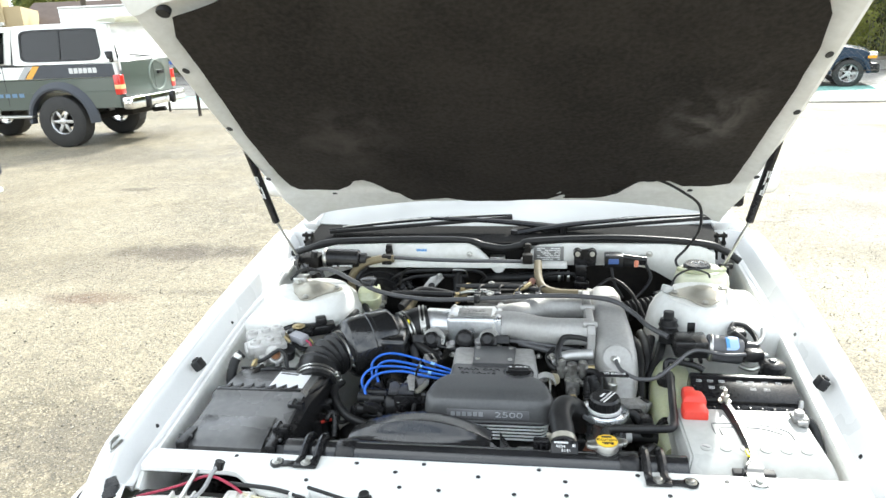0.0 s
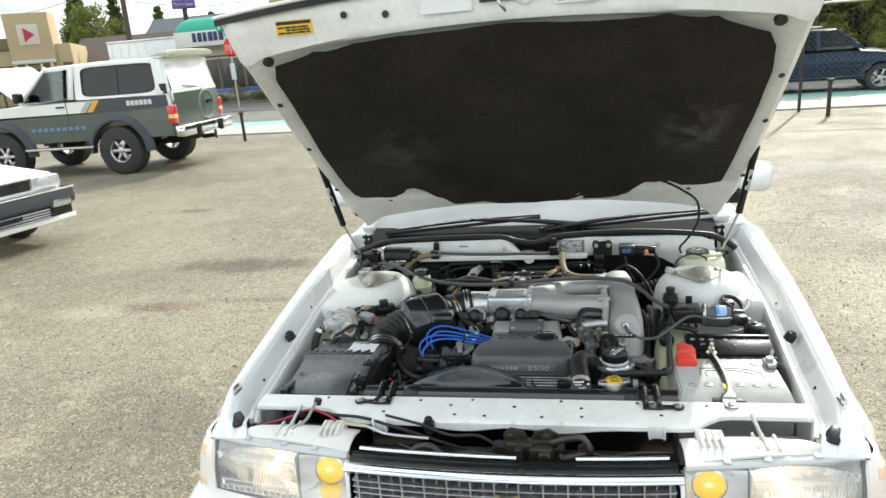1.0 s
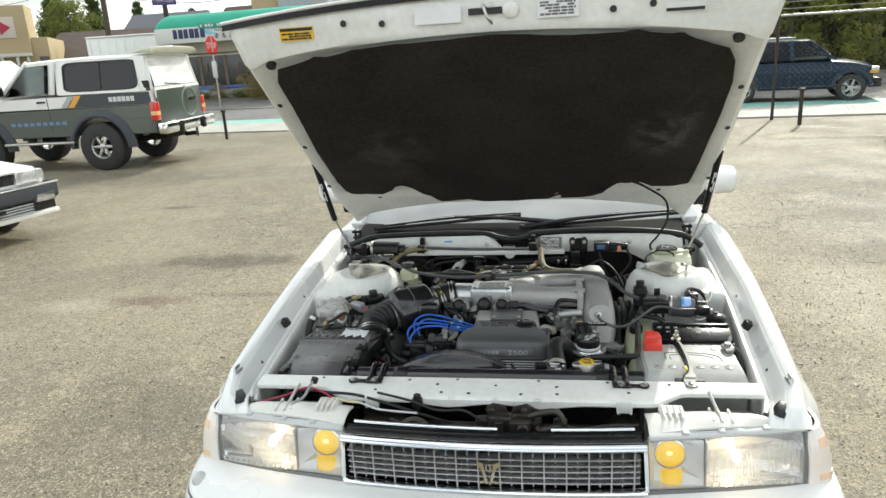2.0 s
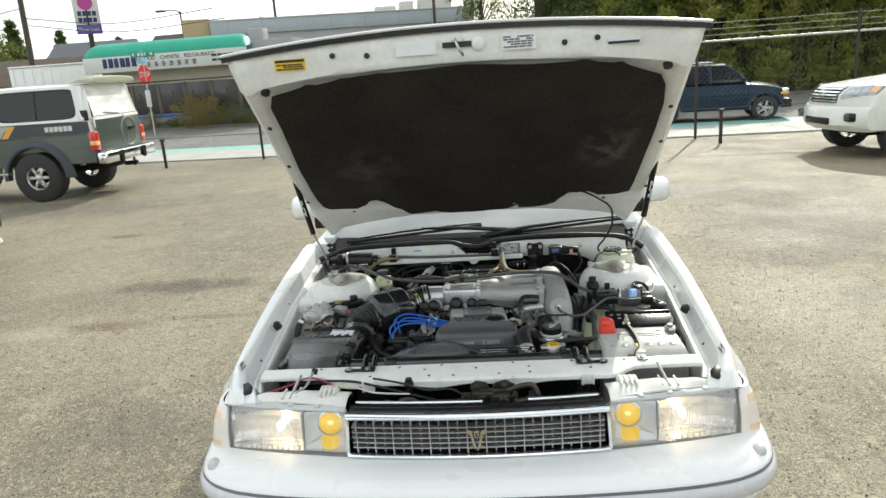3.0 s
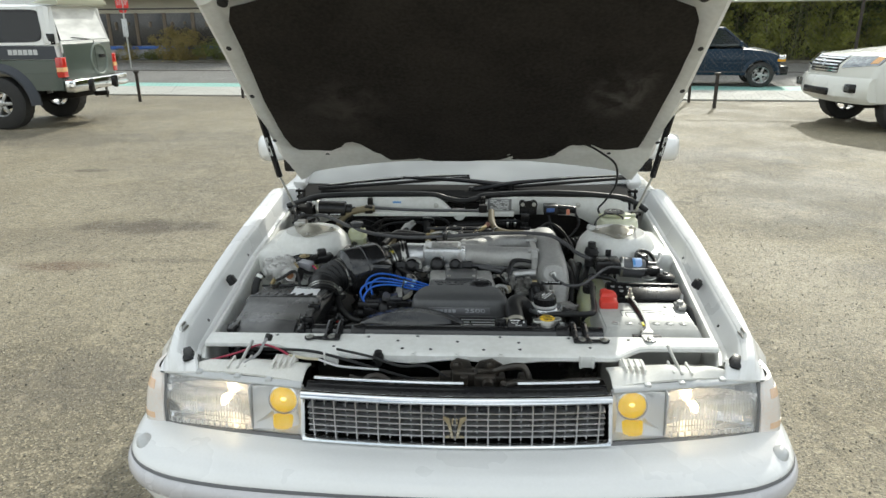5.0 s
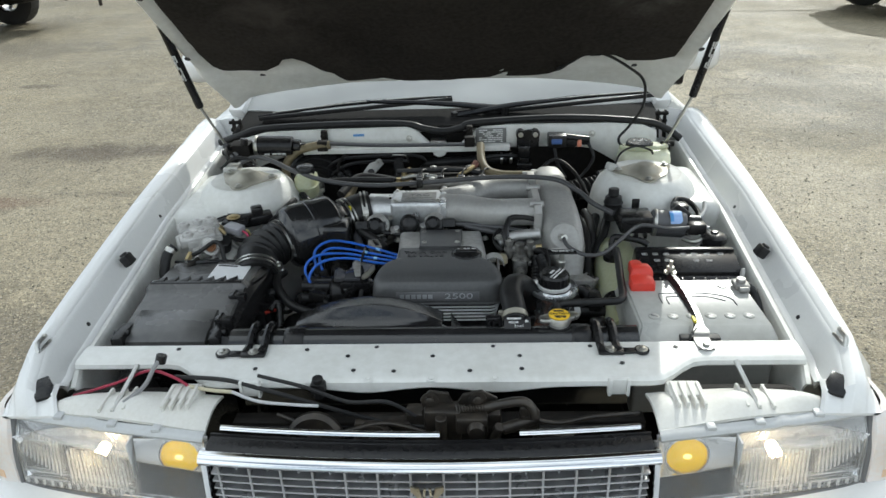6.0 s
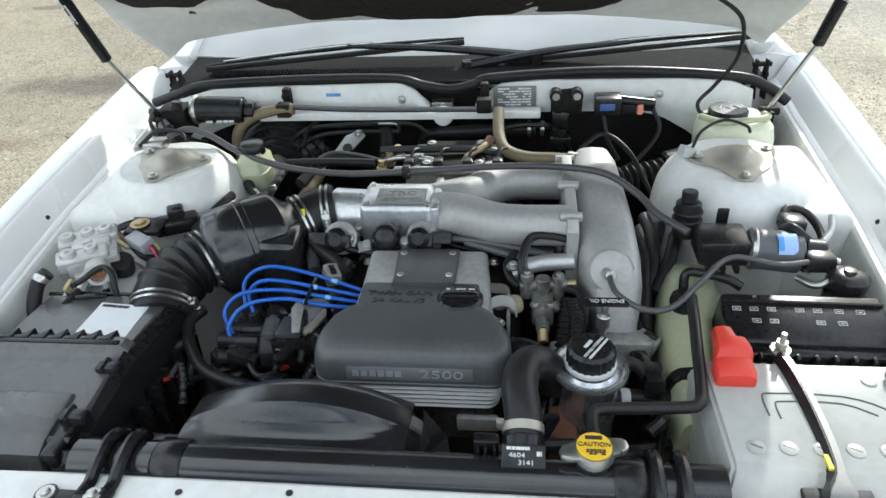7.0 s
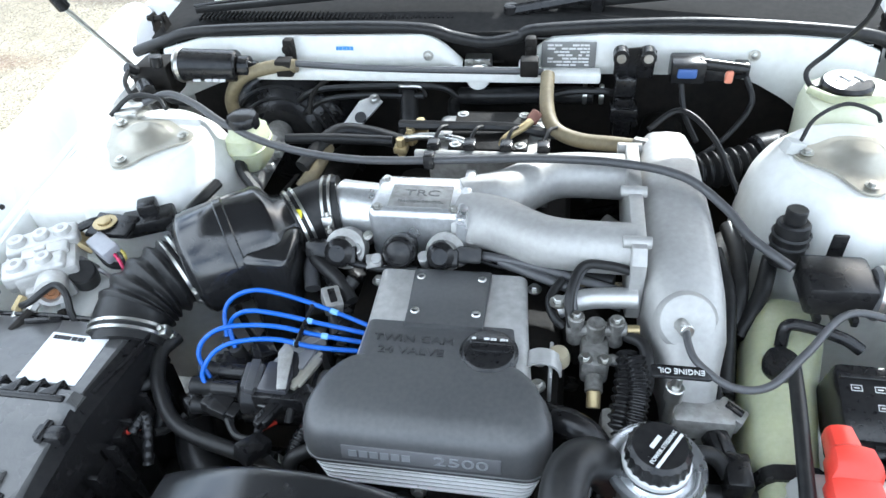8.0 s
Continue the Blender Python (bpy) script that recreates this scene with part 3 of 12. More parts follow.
for x in (-0.115, 0.0, 0.115):
    part("weld_nut", bolt(BM(), (x, 0.307, 0.8570), (0, -0.2, 1), 0.0055, 0.003), BAYWHITE, support)
for x in (-0.33, 0.335):
    bm = box(BM(), (x - 0.020, 0.292, 0.828), (x + 0.020, 0.302, 0.862), 0.004)
    for q in (-0.016, 0.016):
        box(bm, (x + q - 0.003, 0.288, 0.828), (x + q + 0.003, 0.296, 0.863), 0.0015)
    part("lamp_bracket", bm, BAYWHITE, support)

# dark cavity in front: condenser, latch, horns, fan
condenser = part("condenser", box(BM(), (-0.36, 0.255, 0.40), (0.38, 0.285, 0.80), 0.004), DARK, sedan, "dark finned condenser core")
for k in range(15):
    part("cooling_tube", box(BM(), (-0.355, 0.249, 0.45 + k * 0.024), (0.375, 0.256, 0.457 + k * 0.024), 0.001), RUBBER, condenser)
bm = box(BM(), (-0.07, 0.225, 0.735), (0.10, 0.262, 0.80), 0.008)
box(bm, (-0.035, 0.205, 0.755), (0.03, 0.235, 0.822), 0.006)
box(bm, (0.05, 0.21, 0.745), (0.12, 0.235, 0.785), 0.006, m=pose(0, 0, 0, 0, 8, 0))
rod(bm, (-0.10, 0.235, 0.77), (0.15, 0.228, 0.765), 0.007)
rod(bm, (-0.005, 0.20, 0.76), (-0.005, 0.20, 0.815), 0.010)
rod(bm, (0.075, 0.205, 0.75), (0.095, 0.195, 0.80), 0.009)
box(bm, (-0.16, 0.22, 0.765), (-0.06, 0.25, 0.785), 0.004)
sweep(bm, [(-0.3, 0.24, 0.79), (-0.2, 0.21, 0.775), (-0.1, 0.215, 0.79), (0.0, 0.2, 0.77)], 0.004)
rod(bm, (0.10, 0.20, 0.79), (0.16, 0.215, 0.80), 0.010)
box(bm, (0.02, 0.19, 0.785), (0.075, 0.215, 0.818), 0.005)
box(bm, (0.13, 0.205, 0.775), (0.165, 0.235, 0.812), 0.006)
lathe(bm, [(0, 0.012), (0.013, 0.012), (0.016, 0), (0, 0)], frame_xyz((0.055, 0.188, 0.800), X, Z), 16)
sweep(bm, [(0.16, 0.21, 0.80), (0.20, 0.215, 0.79), (0.26, 0.225, 0.795), (0.34, 0.24, 0.79)], 0.004)
lock = part("hood_lock", bm, GREASE, sedan, "greasy black hood lock")
lock.location = (0.025, 0.018, 0.026)
bm = prism(BM(), [(-0.055, -0.030), (0.062, -0.030), (0.072, 0.004), (0.045, 0.020), (0.012, 0.012), (0.004, -0.008), (-0.006, -0.008), (-0.012, 0.014), (-0.045, 0.020), (-0.062, 0.0)], 0, 0.006, frame_xyz((0.02, 0.236, 0.828), X, Z), 0.002)
part("lock_plate", bm, GREASE, lock)
for x, z, r in ((-0.025, 0.832, 0.009), (0.058, 0.834, 0.009), (0.072, 0.812, 0.006), (-0.03, 0.806, 0.006)):
    part("lock_rivet", bolt(BM(), (x, 0.226, z), (0, -1, 0.1), r, 0.007), GREASE, lock)
part("lock_spring", sweep(BM(), [(0.02 + 0.05 * t / 40, 0.216 + 0.006 * math.cos(t * 1.6), 0.822 + 0.006 * math.sin(t * 1.6)) for t in range(41)], 0.0016, 6, 2), GREASE, lock)
part("lock_arm", sweep(BM(), [(0.06, 0.222, 0.815), (0.10, 0.215, 0.832), (0.135, 0.213, 0.838), (0.150, 0.210, 0.826), (0.155, 0.205, 0.810)], 0.0085, 10), GREASE, lock)
part("lock_cable", sweep(BM(), [(-0.05, 0.222, 0.80), (-0.10, 0.23, 0.825), (-0.17, 0.235, 0.822), (-0.25, 0.26, 0.835), (-0.34, 0.285, 0.842)], 0.0035, 8), RUBBER, lock, "black release cable")
for x, r in ((-0.205, 0.052), (-0.10, 0.036)):
    m = frame_xyz((x, 0.228, 0.782), X, (0, 0.35, 0.94))
    bm = lathe(BM(), [(0, 0.016), (0.25 * r, 0.016), (0.3 * r, 0.008), (0.85 * r, 0.012), (r, 0.004), (r, -0.006), (0.6 * r, -0.03), (0, -0.03)], m, 28)
    part("horn", bm, GREASE, sedan, "round black horn")
bm = box(BM(), (-0.219, 0.284, 0.836), (-0.191, 0.306, 0.860), 0.006)
rod(bm, (-0.205, 0.296, 0.825), (-0.205, 0.296, 0.868), 0.010)
part("bump_stop", bm, RUBBER, sedan, "black rubber bump stop")

# grille: chrome surround, dark back and a lattice of thin bars
def gy(x):
    return 0.115 + 0.15 * x * x
grille_back = part("grille", sheet(BM(), lambda u, v: (lerp(-0.364, 0.364, u), gy(lerp(-0.364, 0.364, u)) + 0.030 + 0.010 * v, lerp(0.705, 0.846, v)), 24, 3, 0.004), PLASTIC, sedan, "black grille behind a chrome lattice")
for k in range(-13, 14):
    x = k * 0.0265
    bright = k % 2
    bm = prism(BM(), [(-0.0018, 0), (0.0018, 0), (0.0012, 0.028), (-0.0012, 0.028)] if bright else [(-0.0014, 0.012), (0.0014, 0.012), (0.0011, 0.030), (-0.0011, 0.030)], 0.716, 0.822, Matrix.Translation((x, gy(x), 0)))
    part("upright_bar", bm, LATTICE, grille_back)
for k in range(5):
    z = 0.735 + k * 0.0158
    bm = sheet(BM(), lambda u, v, z=z: (lerp(-0.358, 0.358, u), gy(lerp(-0.358, 0.358, u)) + 0.001 + v * 0.024, z), 24, 1, 0.0036, push=(0, 0, 1))
    part("cross_bar", bm, LATTICE, grille_back)
def strip(y_off, z, hy, hz, x1, mat, name, label="", x0=None):
    x0 = -x1 if x0 is None else x0
    rings = []
    for k in range(25):
        x = lerp(x0, x1, k / 24)
        y = gy(x) + y_off
        rings.append([(x, y + hy * math.cos(a), z + hz * math.sin(a)) for a in (2 * math.pi * j / 10 for j in range(10))])
    return part(name, loft(BM(), rings), mat, grille_back, label)
strip(0.000, 0.832, 0.014, 0.0105, 0.370, CHROME, "top_moulding", "chrome top moulding")
strip(0.002, 0.708, 0.010, 0.007, 0.375, CHROME, "bottom_moulding", "chrome bottom moulding")
strip(0.052, 0.850, 0.006, 0.0045, 0.02, CHROME, "rear_moulding", "thin chrome strip", x0=-0.348)
strip(0.052, 0.850, 0.006, 0.0045, 0.348, CHROME, "rear_moulding", "thin chrome strip", x0=0.15)
strip(0.028, 0.839, 0.022, 0.006, 0.362, PLASTIC, "upper_filler", "gloss black filler panel")
for sx in (-1, 1):
    rings = [[(sx * (0.368 + 0.008 * (1 - t)) + 0.006 * math.cos(a), gy(0.4) + 0.008 * math.sin(a) + 0.006, lerp(0.706, 0.836, t)) for a in (2 * math.pi * j / 8 for j in range(8))] for t in (0, 0.25, 0.5, 0.75, 1)]
    part("side_moulding", loft(BM(), rings), CHROME, grille_back, "chrome side moulding")
# emblem: an abstract winged badge
m = frame_xyz((0, gy(0) - 0.004, 0.765), X, Z) @ Matrix.Diagonal((1.28, 1.0, 1.0, 1.0))
bm = BM()
for q in (-1, 1):
    prism(bm, [(q * 0.0015, -0.030), (q * 0.007, -0.030), (q * 0.013, 0.010), (q * 0.021, 0.020), (q * 0.021, 0.030), (q * 0.010, 0.026), (q * 0.007, 0.008)], 0, 0.005, m, 0.001)
    prism(bm, [(q * 0.003, 0.006), (q * 0.006, 0.010), (q * 0.005, 0.024), (q * 0.0015, 0.024)], 0, 0.004, m, 0.0008)
    prism(bm, [(q * 0.009, -0.030), (q * 0.018, -0.030), (q * 0.018, -0.025), (q * 0.010, -0.022)], 0, 0.004, m, 0.0008)
part("emblem", bm, GOLD, grille_back, "small gold winged emblem")

# headlamps
def ly(x):
    return interp(abs(x), (0.38, 0.58, 0.70, 0.757), (0.146, 0.178, 0.201, 0.214))
def lens_at(sx, ax, v):
    return (sx * ax, ly(ax) + 0.014 * v + 0.022 * max(0.0, v - 0.55) ** 2 / 0.2, lerp(lerp(0.706, 0.700, (ax - 0.41) / 0.34), lerp(0.822, 0.820, (ax - 0.41) / 0.34), v))
for sx in (-1, 1):
    # hollow housing: floor, back wall and ends, open to the front
    def inner(u, v, sx=sx):
        ax = lerp(0.380, 0.747, u)
        rim = min(u, 1 - u) / 0.10
        d = 0.055 * smooth(rim) * smooth(min(v, 1 - v) / 0.16)
        p = lens_at(sx, ax, v)
        return (p[0], p[1] + 0.008 + d, p[2])
    lamp = part("headlamp", sheet(BM(), inner, 30, 14, 0.006, push=(0, -1, 0)), LAMPWALL, sedan, "headlamp behind clear ribbed glass")
    for x0, x1, gm in ((0.380, 0.514, FOGGLASS), (0.514, 0.747, CLEAR)):
        ln = part("lens", sheet(BM(), lambda u, v, sx=sx: lens_at(sx, lerp(x0, x1, u), v), 14, 10, 0.004, push=(0, -1, 0)), gm, lamp, "clear ribbed glass lens")
        ln.visible_shadow = False
    # top shelf of the housing with ribs and clips
    def shelf(u, v, sx=sx):
        ax = lerp(0.384, 0.700, u)
        back = lerp(0.296, 0.275, smooth((u - 0.75) / 0.25))
        return (sx * ax, lerp(ly(ax) + 0.050, back, v), 0.829 + 0.012 * math.sin(v * math.pi) + 0.010 * math.sin(u * math.pi) + 0.004 * math.sin(u * 17) * math.sin(v * 3.1))
    top = part("housing_top", sheet(BM(), shelf, 30, 8, 0.006, push=(0, 0, 1)), LAMPBODY, lamp, "pale grey plastic housing top")
    for q in (0.425, 0.440, 0.455, 0.470, 0.540, 0.560, 0.585):
        part("stiffening_rib", box(BM(), (sx * q - 0.003, 0.235, 0.83), (sx * q + 0.003, 0.296, lerp(0.858, 0.848, (q - 0.42) / 0.2)), 0.002), LAMPBODY, top)
    part("bulb_box", box(BM(), (sx * 0.448 - 0.03, 0.262, 0.82), (sx * 0.448 + 0.03, 0.305, 0.852), 0.005), LAMPBODY, top)
    part("adjuster_rod", rod(BM(), (sx * 0.56, 0.235, 0.842), (sx * 0.545, 0.325, 0.878), 0.0045), STEEL, top, "thin steel adjuster rod")
    # flat rim strip over the lens
    def rim(u, v, sx=sx):
        ax = lerp(0.383, 0.747, u)
        prof = [(0.034, 0.818), (0.032, 0.824), (0.036, 0.829), (0.048, 0.832), (0.052, 0.830), (0.052, 0.822)]
        k = v * 5
        i = min(int(k), 4)
        return (sx * ax, ly(ax) + lerp(prof[i][0], prof[i + 1][0], k - i), lerp(prof[i][1], prof[i + 1][1], k - i) + 0.003 * smooth((u - 0.55) / 0.02) * smooth((0.62 - u) / 0.02))
    part("lens_rim", sheet(BM(), rim, 40, 10, 0), LAMPGREY, lamp, "grey rim along the lens")
    for q in (0.47, 0.555, 0.66):
        part("clip", box(BM(), (sx * q - 0.008, ly(q) + 0.036, 0.828), (sx * q + 0.008, ly(q) + 0.058, 0.836), 0.002), LAMPGREY, lamp)
    # reflector bowl, lit bulb, rib pattern, divider
    def bowl(u, v, sx=sx):
        a, b = 2 * u - 1, 2 * v - 1
        return (sx * (0.630 + 0.108 * a), ly(0.645) + 0.060 - 0.026 * abs(a) ** 2.2 - 0.014 * b * b, 0.762 + 0.046 * b)
    part("reflector", sheet(BM(), bowl, 18, 12, 0.002, push=(0, -1, 0)), FACET, lamp, "bright bowl reflector")
    m = frame_xyz((sx * 0.592, ly(0.60) + 0.036, 0.764), X, Z)
    part("bulb", lathe(BM(), [(0, -0.02), (0.010, -0.018), (0.011, 0.004), (0.007, 0.016), (0, 0.018)], m, 14), HEADLIT, lamp, "lit warm bulb")
    def rib(name, a0, z0, a1, z1, w):
        p, q = Vector(lens_at(sx, a0, (z0 - 0.703) / 0.118)), Vector(lens_at(sx, a1, (z1 - 0.703) / 0.118))
        off = Vector((0, -0.0008, 0))
        ob = part(name, rod(BM(), p + off, q + off, w * 1.35, seg=6, bev=0), RIBGLASS, lamp)
        ob.visible_shadow = False
    for k in range(15):
        x = lerp(0.532, 0.640, k / 14)
        rib("lens_rib", x, 0.725, x, lerp(0.775, 0.790, abs(math.sin(k * 2.3))), 0.0014)
    for k in range(11):
        x = lerp(0.662, 0.732, k / 10)
        rib("lens_rib", x, lerp(0.732, 0.768, k / 10), x, lerp(0.80, 0.808, k / 10), 0.0014)
    for k in range(13):
        x = lerp(0.528, 0.738, k / 12)
        rib("lens_rib", x, 0.707, x, 0.718, 0.002)
    for z in (0.721, 0.735, 0.797):
        rib("lens_line", 0.522, z, 0.740, z - 0.003, 0.0012)
    # fog lamp section with its own bowl
    bm = sheet(BM(), lambda u, v, sx=sx: (sx * lerp(0.386, 0.510, u), ly(0.46) + 0.016 + 0.018 * v + 0.018 * math.sin(u * 3.14) * math.sin(v * 3.14), lerp(0.708, 0.818, v)), 14, 10, 0.002, push=(0, -1, 0))
    part("fog_reflector", bm, LAMPWALL, lamp, "satin silver fog lamp surround")
    m = frame_xyz((sx * 0.432, ly(0.44) + 0.034, 0.784), X, (0, 0.16, 0.987)) @ Matrix.Scale(1.10, 4)
    fog = part("fog_lamp", lathe(BM(), [(0.0, 0.011), (0.014, 0.010), (0.024, 0.0065), (0.031, 0.000), (0.031, -0.02), (0, -0.022)], m, 28), FOGLIT, lamp, "round amber fog lamp, lit")
    # bright centre of the lit lens, added as a glowing cap on its front
    part("fog_hot_spot", lathe(BM(), [(0, 0.0275), (0.006, 0.0265), (0.011, 0.0225), (0.013, 0.018), (0.010, 0.014), (0, 0.013)], m @ Matrix.Translation((-sx * 0.002, 0.004, -0.0145)) @ Matrix.Diagonal((0.85, 0.6, 1, 1)), 18), FOGHOT, fog, "glowing hot spot set on the lens")
    part("fog_bezel", lathe(BM(), [(0.031, 0.004), (0.0345, 0.003), (0.035, -0.02), (0.031, -0.02)], m, 28), REFLECT, fog)
    bm = sheet(BM(), lambda u, v, sx=sx: (sx * (0.436 + 0.026 * (2 * u - 1)), ly(0.44) + 0.014 + 0.008 * (2 * u - 1) ** 2 + 0.01 * v, lerp(0.709, 0.744 - 0.006 * (2 * u - 1) ** 2, v)), 10, 4, 0.008, push=(0, -1, 0))
    part("amber_marker", bm, FOGLIT, lamp, "lit amber marker lamp")
    bm = sheet(BM(), lambda u, v, sx=sx: (sx * lerp(0.462, 0.510, u), ly(0.49) + 0.014 + 0.012 * (1 - v), lerp(0.748, 0.712, u ** 0.7) + lerp(-0.010, 0.010, v)), 10, 3, 0.004, push=(0, -1, 0))
    part("reflector_blade", bm, LAMPWALL, lamp)
    bm = box(BM(), (sx * 0.515 - 0.002, ly(0.515) + 0.009, 0.706), (sx * 0.515 + 0.002, ly(0.515) + 0.060, 0.820), 0.001)
    part("divider", bm, LAMPGREY, lamp)
    # grey seal round the lens
    bm = BM()
    sweep(bm, [(sx * 0.377, ly(0.386) - 0.002, 0.701), (sx * 0.58, ly(0.58) - 0.002, 0.697), (sx * 0.70, ly(0.70) - 0.002, 0.695), (sx * 0.752, ly(0.757), 0.694)], 0.0065, 8)
    sweep(bm, [(sx * 0.752, ly(0.757), 0.694), (sx * 0.752, ly(0.757) + 0.009, 0.76), (sx * 0.752, ly(0.757) + 0.034, 0.826)], 0.005, 8)
    sweep(bm, [(sx * 0.377, ly(0.386) - 0.002, 0.701), (sx * 0.376, ly(0.386) + 0.008, 0.76), (sx * 0.375, ly(0.386) + 0.032, 0.824)], 0.005, 8)
    part("lens_seal", bm, SEALGREY, lamp, "grey rubber seal")
    CORNER = spline([(0.760, 0.212, 0), (0.788, 0.217, 0), (0.814, 0.232, 0), (0.829, 0.265, 0), (0.835, 0.330, 0)], 5)
    def corner(u, v, sx=sx):
        k = u * (len(CORNER) - 1)
        i = min(int(k), len(CORNER) - 2)
        p = CORNER[i].lerp(CORNER[i + 1], k - i)
        return (sx * (p.x - 0.050 * v * v * u), p.y + 0.010 * v + 0.020 * max(0.0, v - 0.55) ** 2 / 0.2, lerp(0.692, lerp(0.824, 0.838, u), v))
    cl = part("corner_lamp", sheet(BM(), corner, 16, 10, 0.012, push=(sx * 0.7, -0.7, 0)), FROSTED, sedan, "frosted corner lamp with a warm tint")
    for v0, v1 in ((0.10, 0.22), (0.70, 0.86)):
        part("amber_patch", sheet(BM(), lambda u, v: Vector(corner(lerp(0.22, 0.62, u), lerp(v0, v1, v))) + Vector((sx * 0.0008, -0.0008, 0)), 6, 3, 0.001, push=(sx * 0.7, -0.7, 0)), PALEAMBER, cl)

# bumper, lofted round the front
FACE = spline([(-0.001, -0.022, 0), (0.001, -0.022, 0), (0.25, -0.016, 0), (0.50, 0.003, 0), (0.66, 0.032, 0), (0.745, 0.068, 0), (0.795, 0.110, 0), (0.826, 0.165, 0), (0.845, 0.25, 0), (0.853, 0.36, 0), (0.856, 0.54, 0)], 10)[10:]
SHELF = spline([(-0.001, 0.150, 0), (0.001, 0.150, 0), (0.20, 0.153, 0), (0.42, 0.180, 0), (0.58, 0.205, 0), (0.67, 0.228, 0), (0.725, 0.250, 0), (0.76, 0.285, 0), (0.785, 0.34, 0), (0.795, 0.42, 0), (0.80, 0.54, 0)], 10)[10:]
def along(line, t):
    k = min(abs(t), 1.0) * (len(line) - 1)
    i = min(int(k), len(line) - 2)
    return line[i].lerp(line[i + 1], k - i), (line[i + 1] - line[i]).normalized()
def bumper_surf(prof, per, name, mat, parent, label="", th=0.004, n=110, span=1.0):
    """prof: (share of the way back to the lamps, inward offset, height)."""
    n_v = (len(prof) - 1) * per
    def f(u, v):
        t = (2 * u - 1) * span
        k = v * (len(prof) - 1)
        i = min(int(k), len(prof) - 2)
        q, off, z = (lerp(prof[i][j], prof[i + 1][j], k - i) for j in range(3))
        (o, d), (w, _) = along(FACE, t), along(SHELF, t)
        off += 0.055 * smooth((abs(t) - 0.42) / 0.18) * smooth((0.588 - z) / 0.02)
        p = o.lerp(w, q) + Vector((-d.y, d.x, 0)) * off
        return (math.copysign(p.x, t), p.y, z)
    return part(name, sheet(BM(), f, n, n_v, th), mat, parent, label)
bumper = bumper_surf([(1.0, 0, 0.680), (0.97, 0, 0.694), (0.80, 0, 0.6965), (0.50, 0, 0.694), (0.25, 0, 0.687), (0.10, 0, 0.677), (0.03, 0, 0.667), (0.0, 0.003, 0.655),
                      (0, 0.006, 0.63), (0, 0.008, 0.605), (0, 0.004, 0.598), (0, 0.006, 0.575), (0, 0.014, 0.560), (0, 0.022, 0.549), (0, 0.024, 0.53), (0, 0.018, 0.515),
                      (0, 0.010, 0.505), (0, 0.008, 0.48), (0, 0.012, 0.455), (0, 0.022, 0.440), (0, 0.045, 0.425), (0, 0.09, 0.40), (0, 0.10, 0.36)], 3, "bumper", WHITE, sedan, "white painted bumper")
bumper_surf([(0, 0.006, 0.655), (0, -0.003, 0.652), (0, -0.010, 0.640), (0, -0.011, 0.625), (0, -0.007, 0.611), (0, 0.008, 0.606)], 2, "rubbing_strip", STRIPGREY, bumper, "satin grey rubbing strip")
bumper_surf([(0, 0.006, 0.6605), (0, -0.0002, 0.6600), (0, -0.0002, 0.6585), (0, 0.006, 0.6575)], 2, "groove_line", GREYPRINT, bumper, "thin dark line")
for sx in (-1, 1):
    m = pose(sx * 0.784, 0.148, 0.682, -22, sx * 28, sx * -20)
    bm = lathe(BM(), [(0, 0.020), (0.012, 0.018), (0.020, 0.010), (0.024, 0.0), (0.024, -0.01), (0, -0.012)], m @ Matrix.Diagonal((0.85, 1.25, 1, 1)), 20)
    part("bumper_cap", bm, LAMPGREY, bumper, "grey plug on the bumper corner")
    # recessed slot with a dim amber turn lamp beside it
    def slot(x0, x1, z0, z1, out, name, mat, label, parent=bumper):
        def f(u, v):
            x = lerp(x0, x1, u)
            y = interp(x, [p.x for p in FACE], [p.y for p in FACE])
            prof = [(0.030, z0 - 0.003), (out + 0.001, z0), (out, lerp(z0, z1, 0.2)), (out, lerp(z0, z1, 0.8)), (out + 0.001, z1), (0.030, z1 + 0.003)]
            k = v * 5
            i = min(int(k), 4)
            return (sx * x, y + lerp(prof[i][0], prof[i + 1][0], k - i), lerp(prof[i][1], prof[i + 1][1], k - i))
        return part(name, sheet(BM(), f, 16, 10, 0), mat, parent, label)
    sl = slot(0.205, 0.435, 0.528, 0.553, 0.015, "air_slot", STRIPGREY, "grey recessed slot")
    slot(0.210, 0.430, 0.5385, 0.5425, 0.0135, "slot_line", GREYTRIM, "", sl)
    slot(0.440, 0.600, 0.530, 0.548, 0.016, "turn_lamp", TURN, "dim amber turn lamp")
# licence plate in a dark frame; its characters as plain bars
pf = frame_xyz((0.012, -0.040, 0.533), X, (0, 0.10, 1))
bm = prism(BM(), [(-0.172, -0.076), (0.172, -0.076), (0.172, 0.076), (-0.172, 0.076)], -0.05, 0.002, pf, 0.004)
plate = part("plate_frame", bm, PLASTIC, bumper, "black licence plate frame")
part("licence_plate", prism(BM(), [(-0.150, -0.060), (0.150, -0.060), (0.150, 0.060), (-0.150, 0.060)], 0.0, 0.004, pf, 0.002), PAPER, bumper, "blank white licence plate")
edge = BM()
for a, b in (((-0.154, -0.064), (0.154, -0.064)), ((-0.154, 0.064), (0.154, 0.064)), ((-0.154, -0.064), (-0.154, 0.064)), ((0.154, -0.064), (0.154, 0.064))):
    rod(edge, pf @ Vector((*a, 0.003)), pf @ Vector((*b, 0.003)), 0.003, seg=8)
part("chrome_edge", edge, CHROME, plate, "thin bright edge")
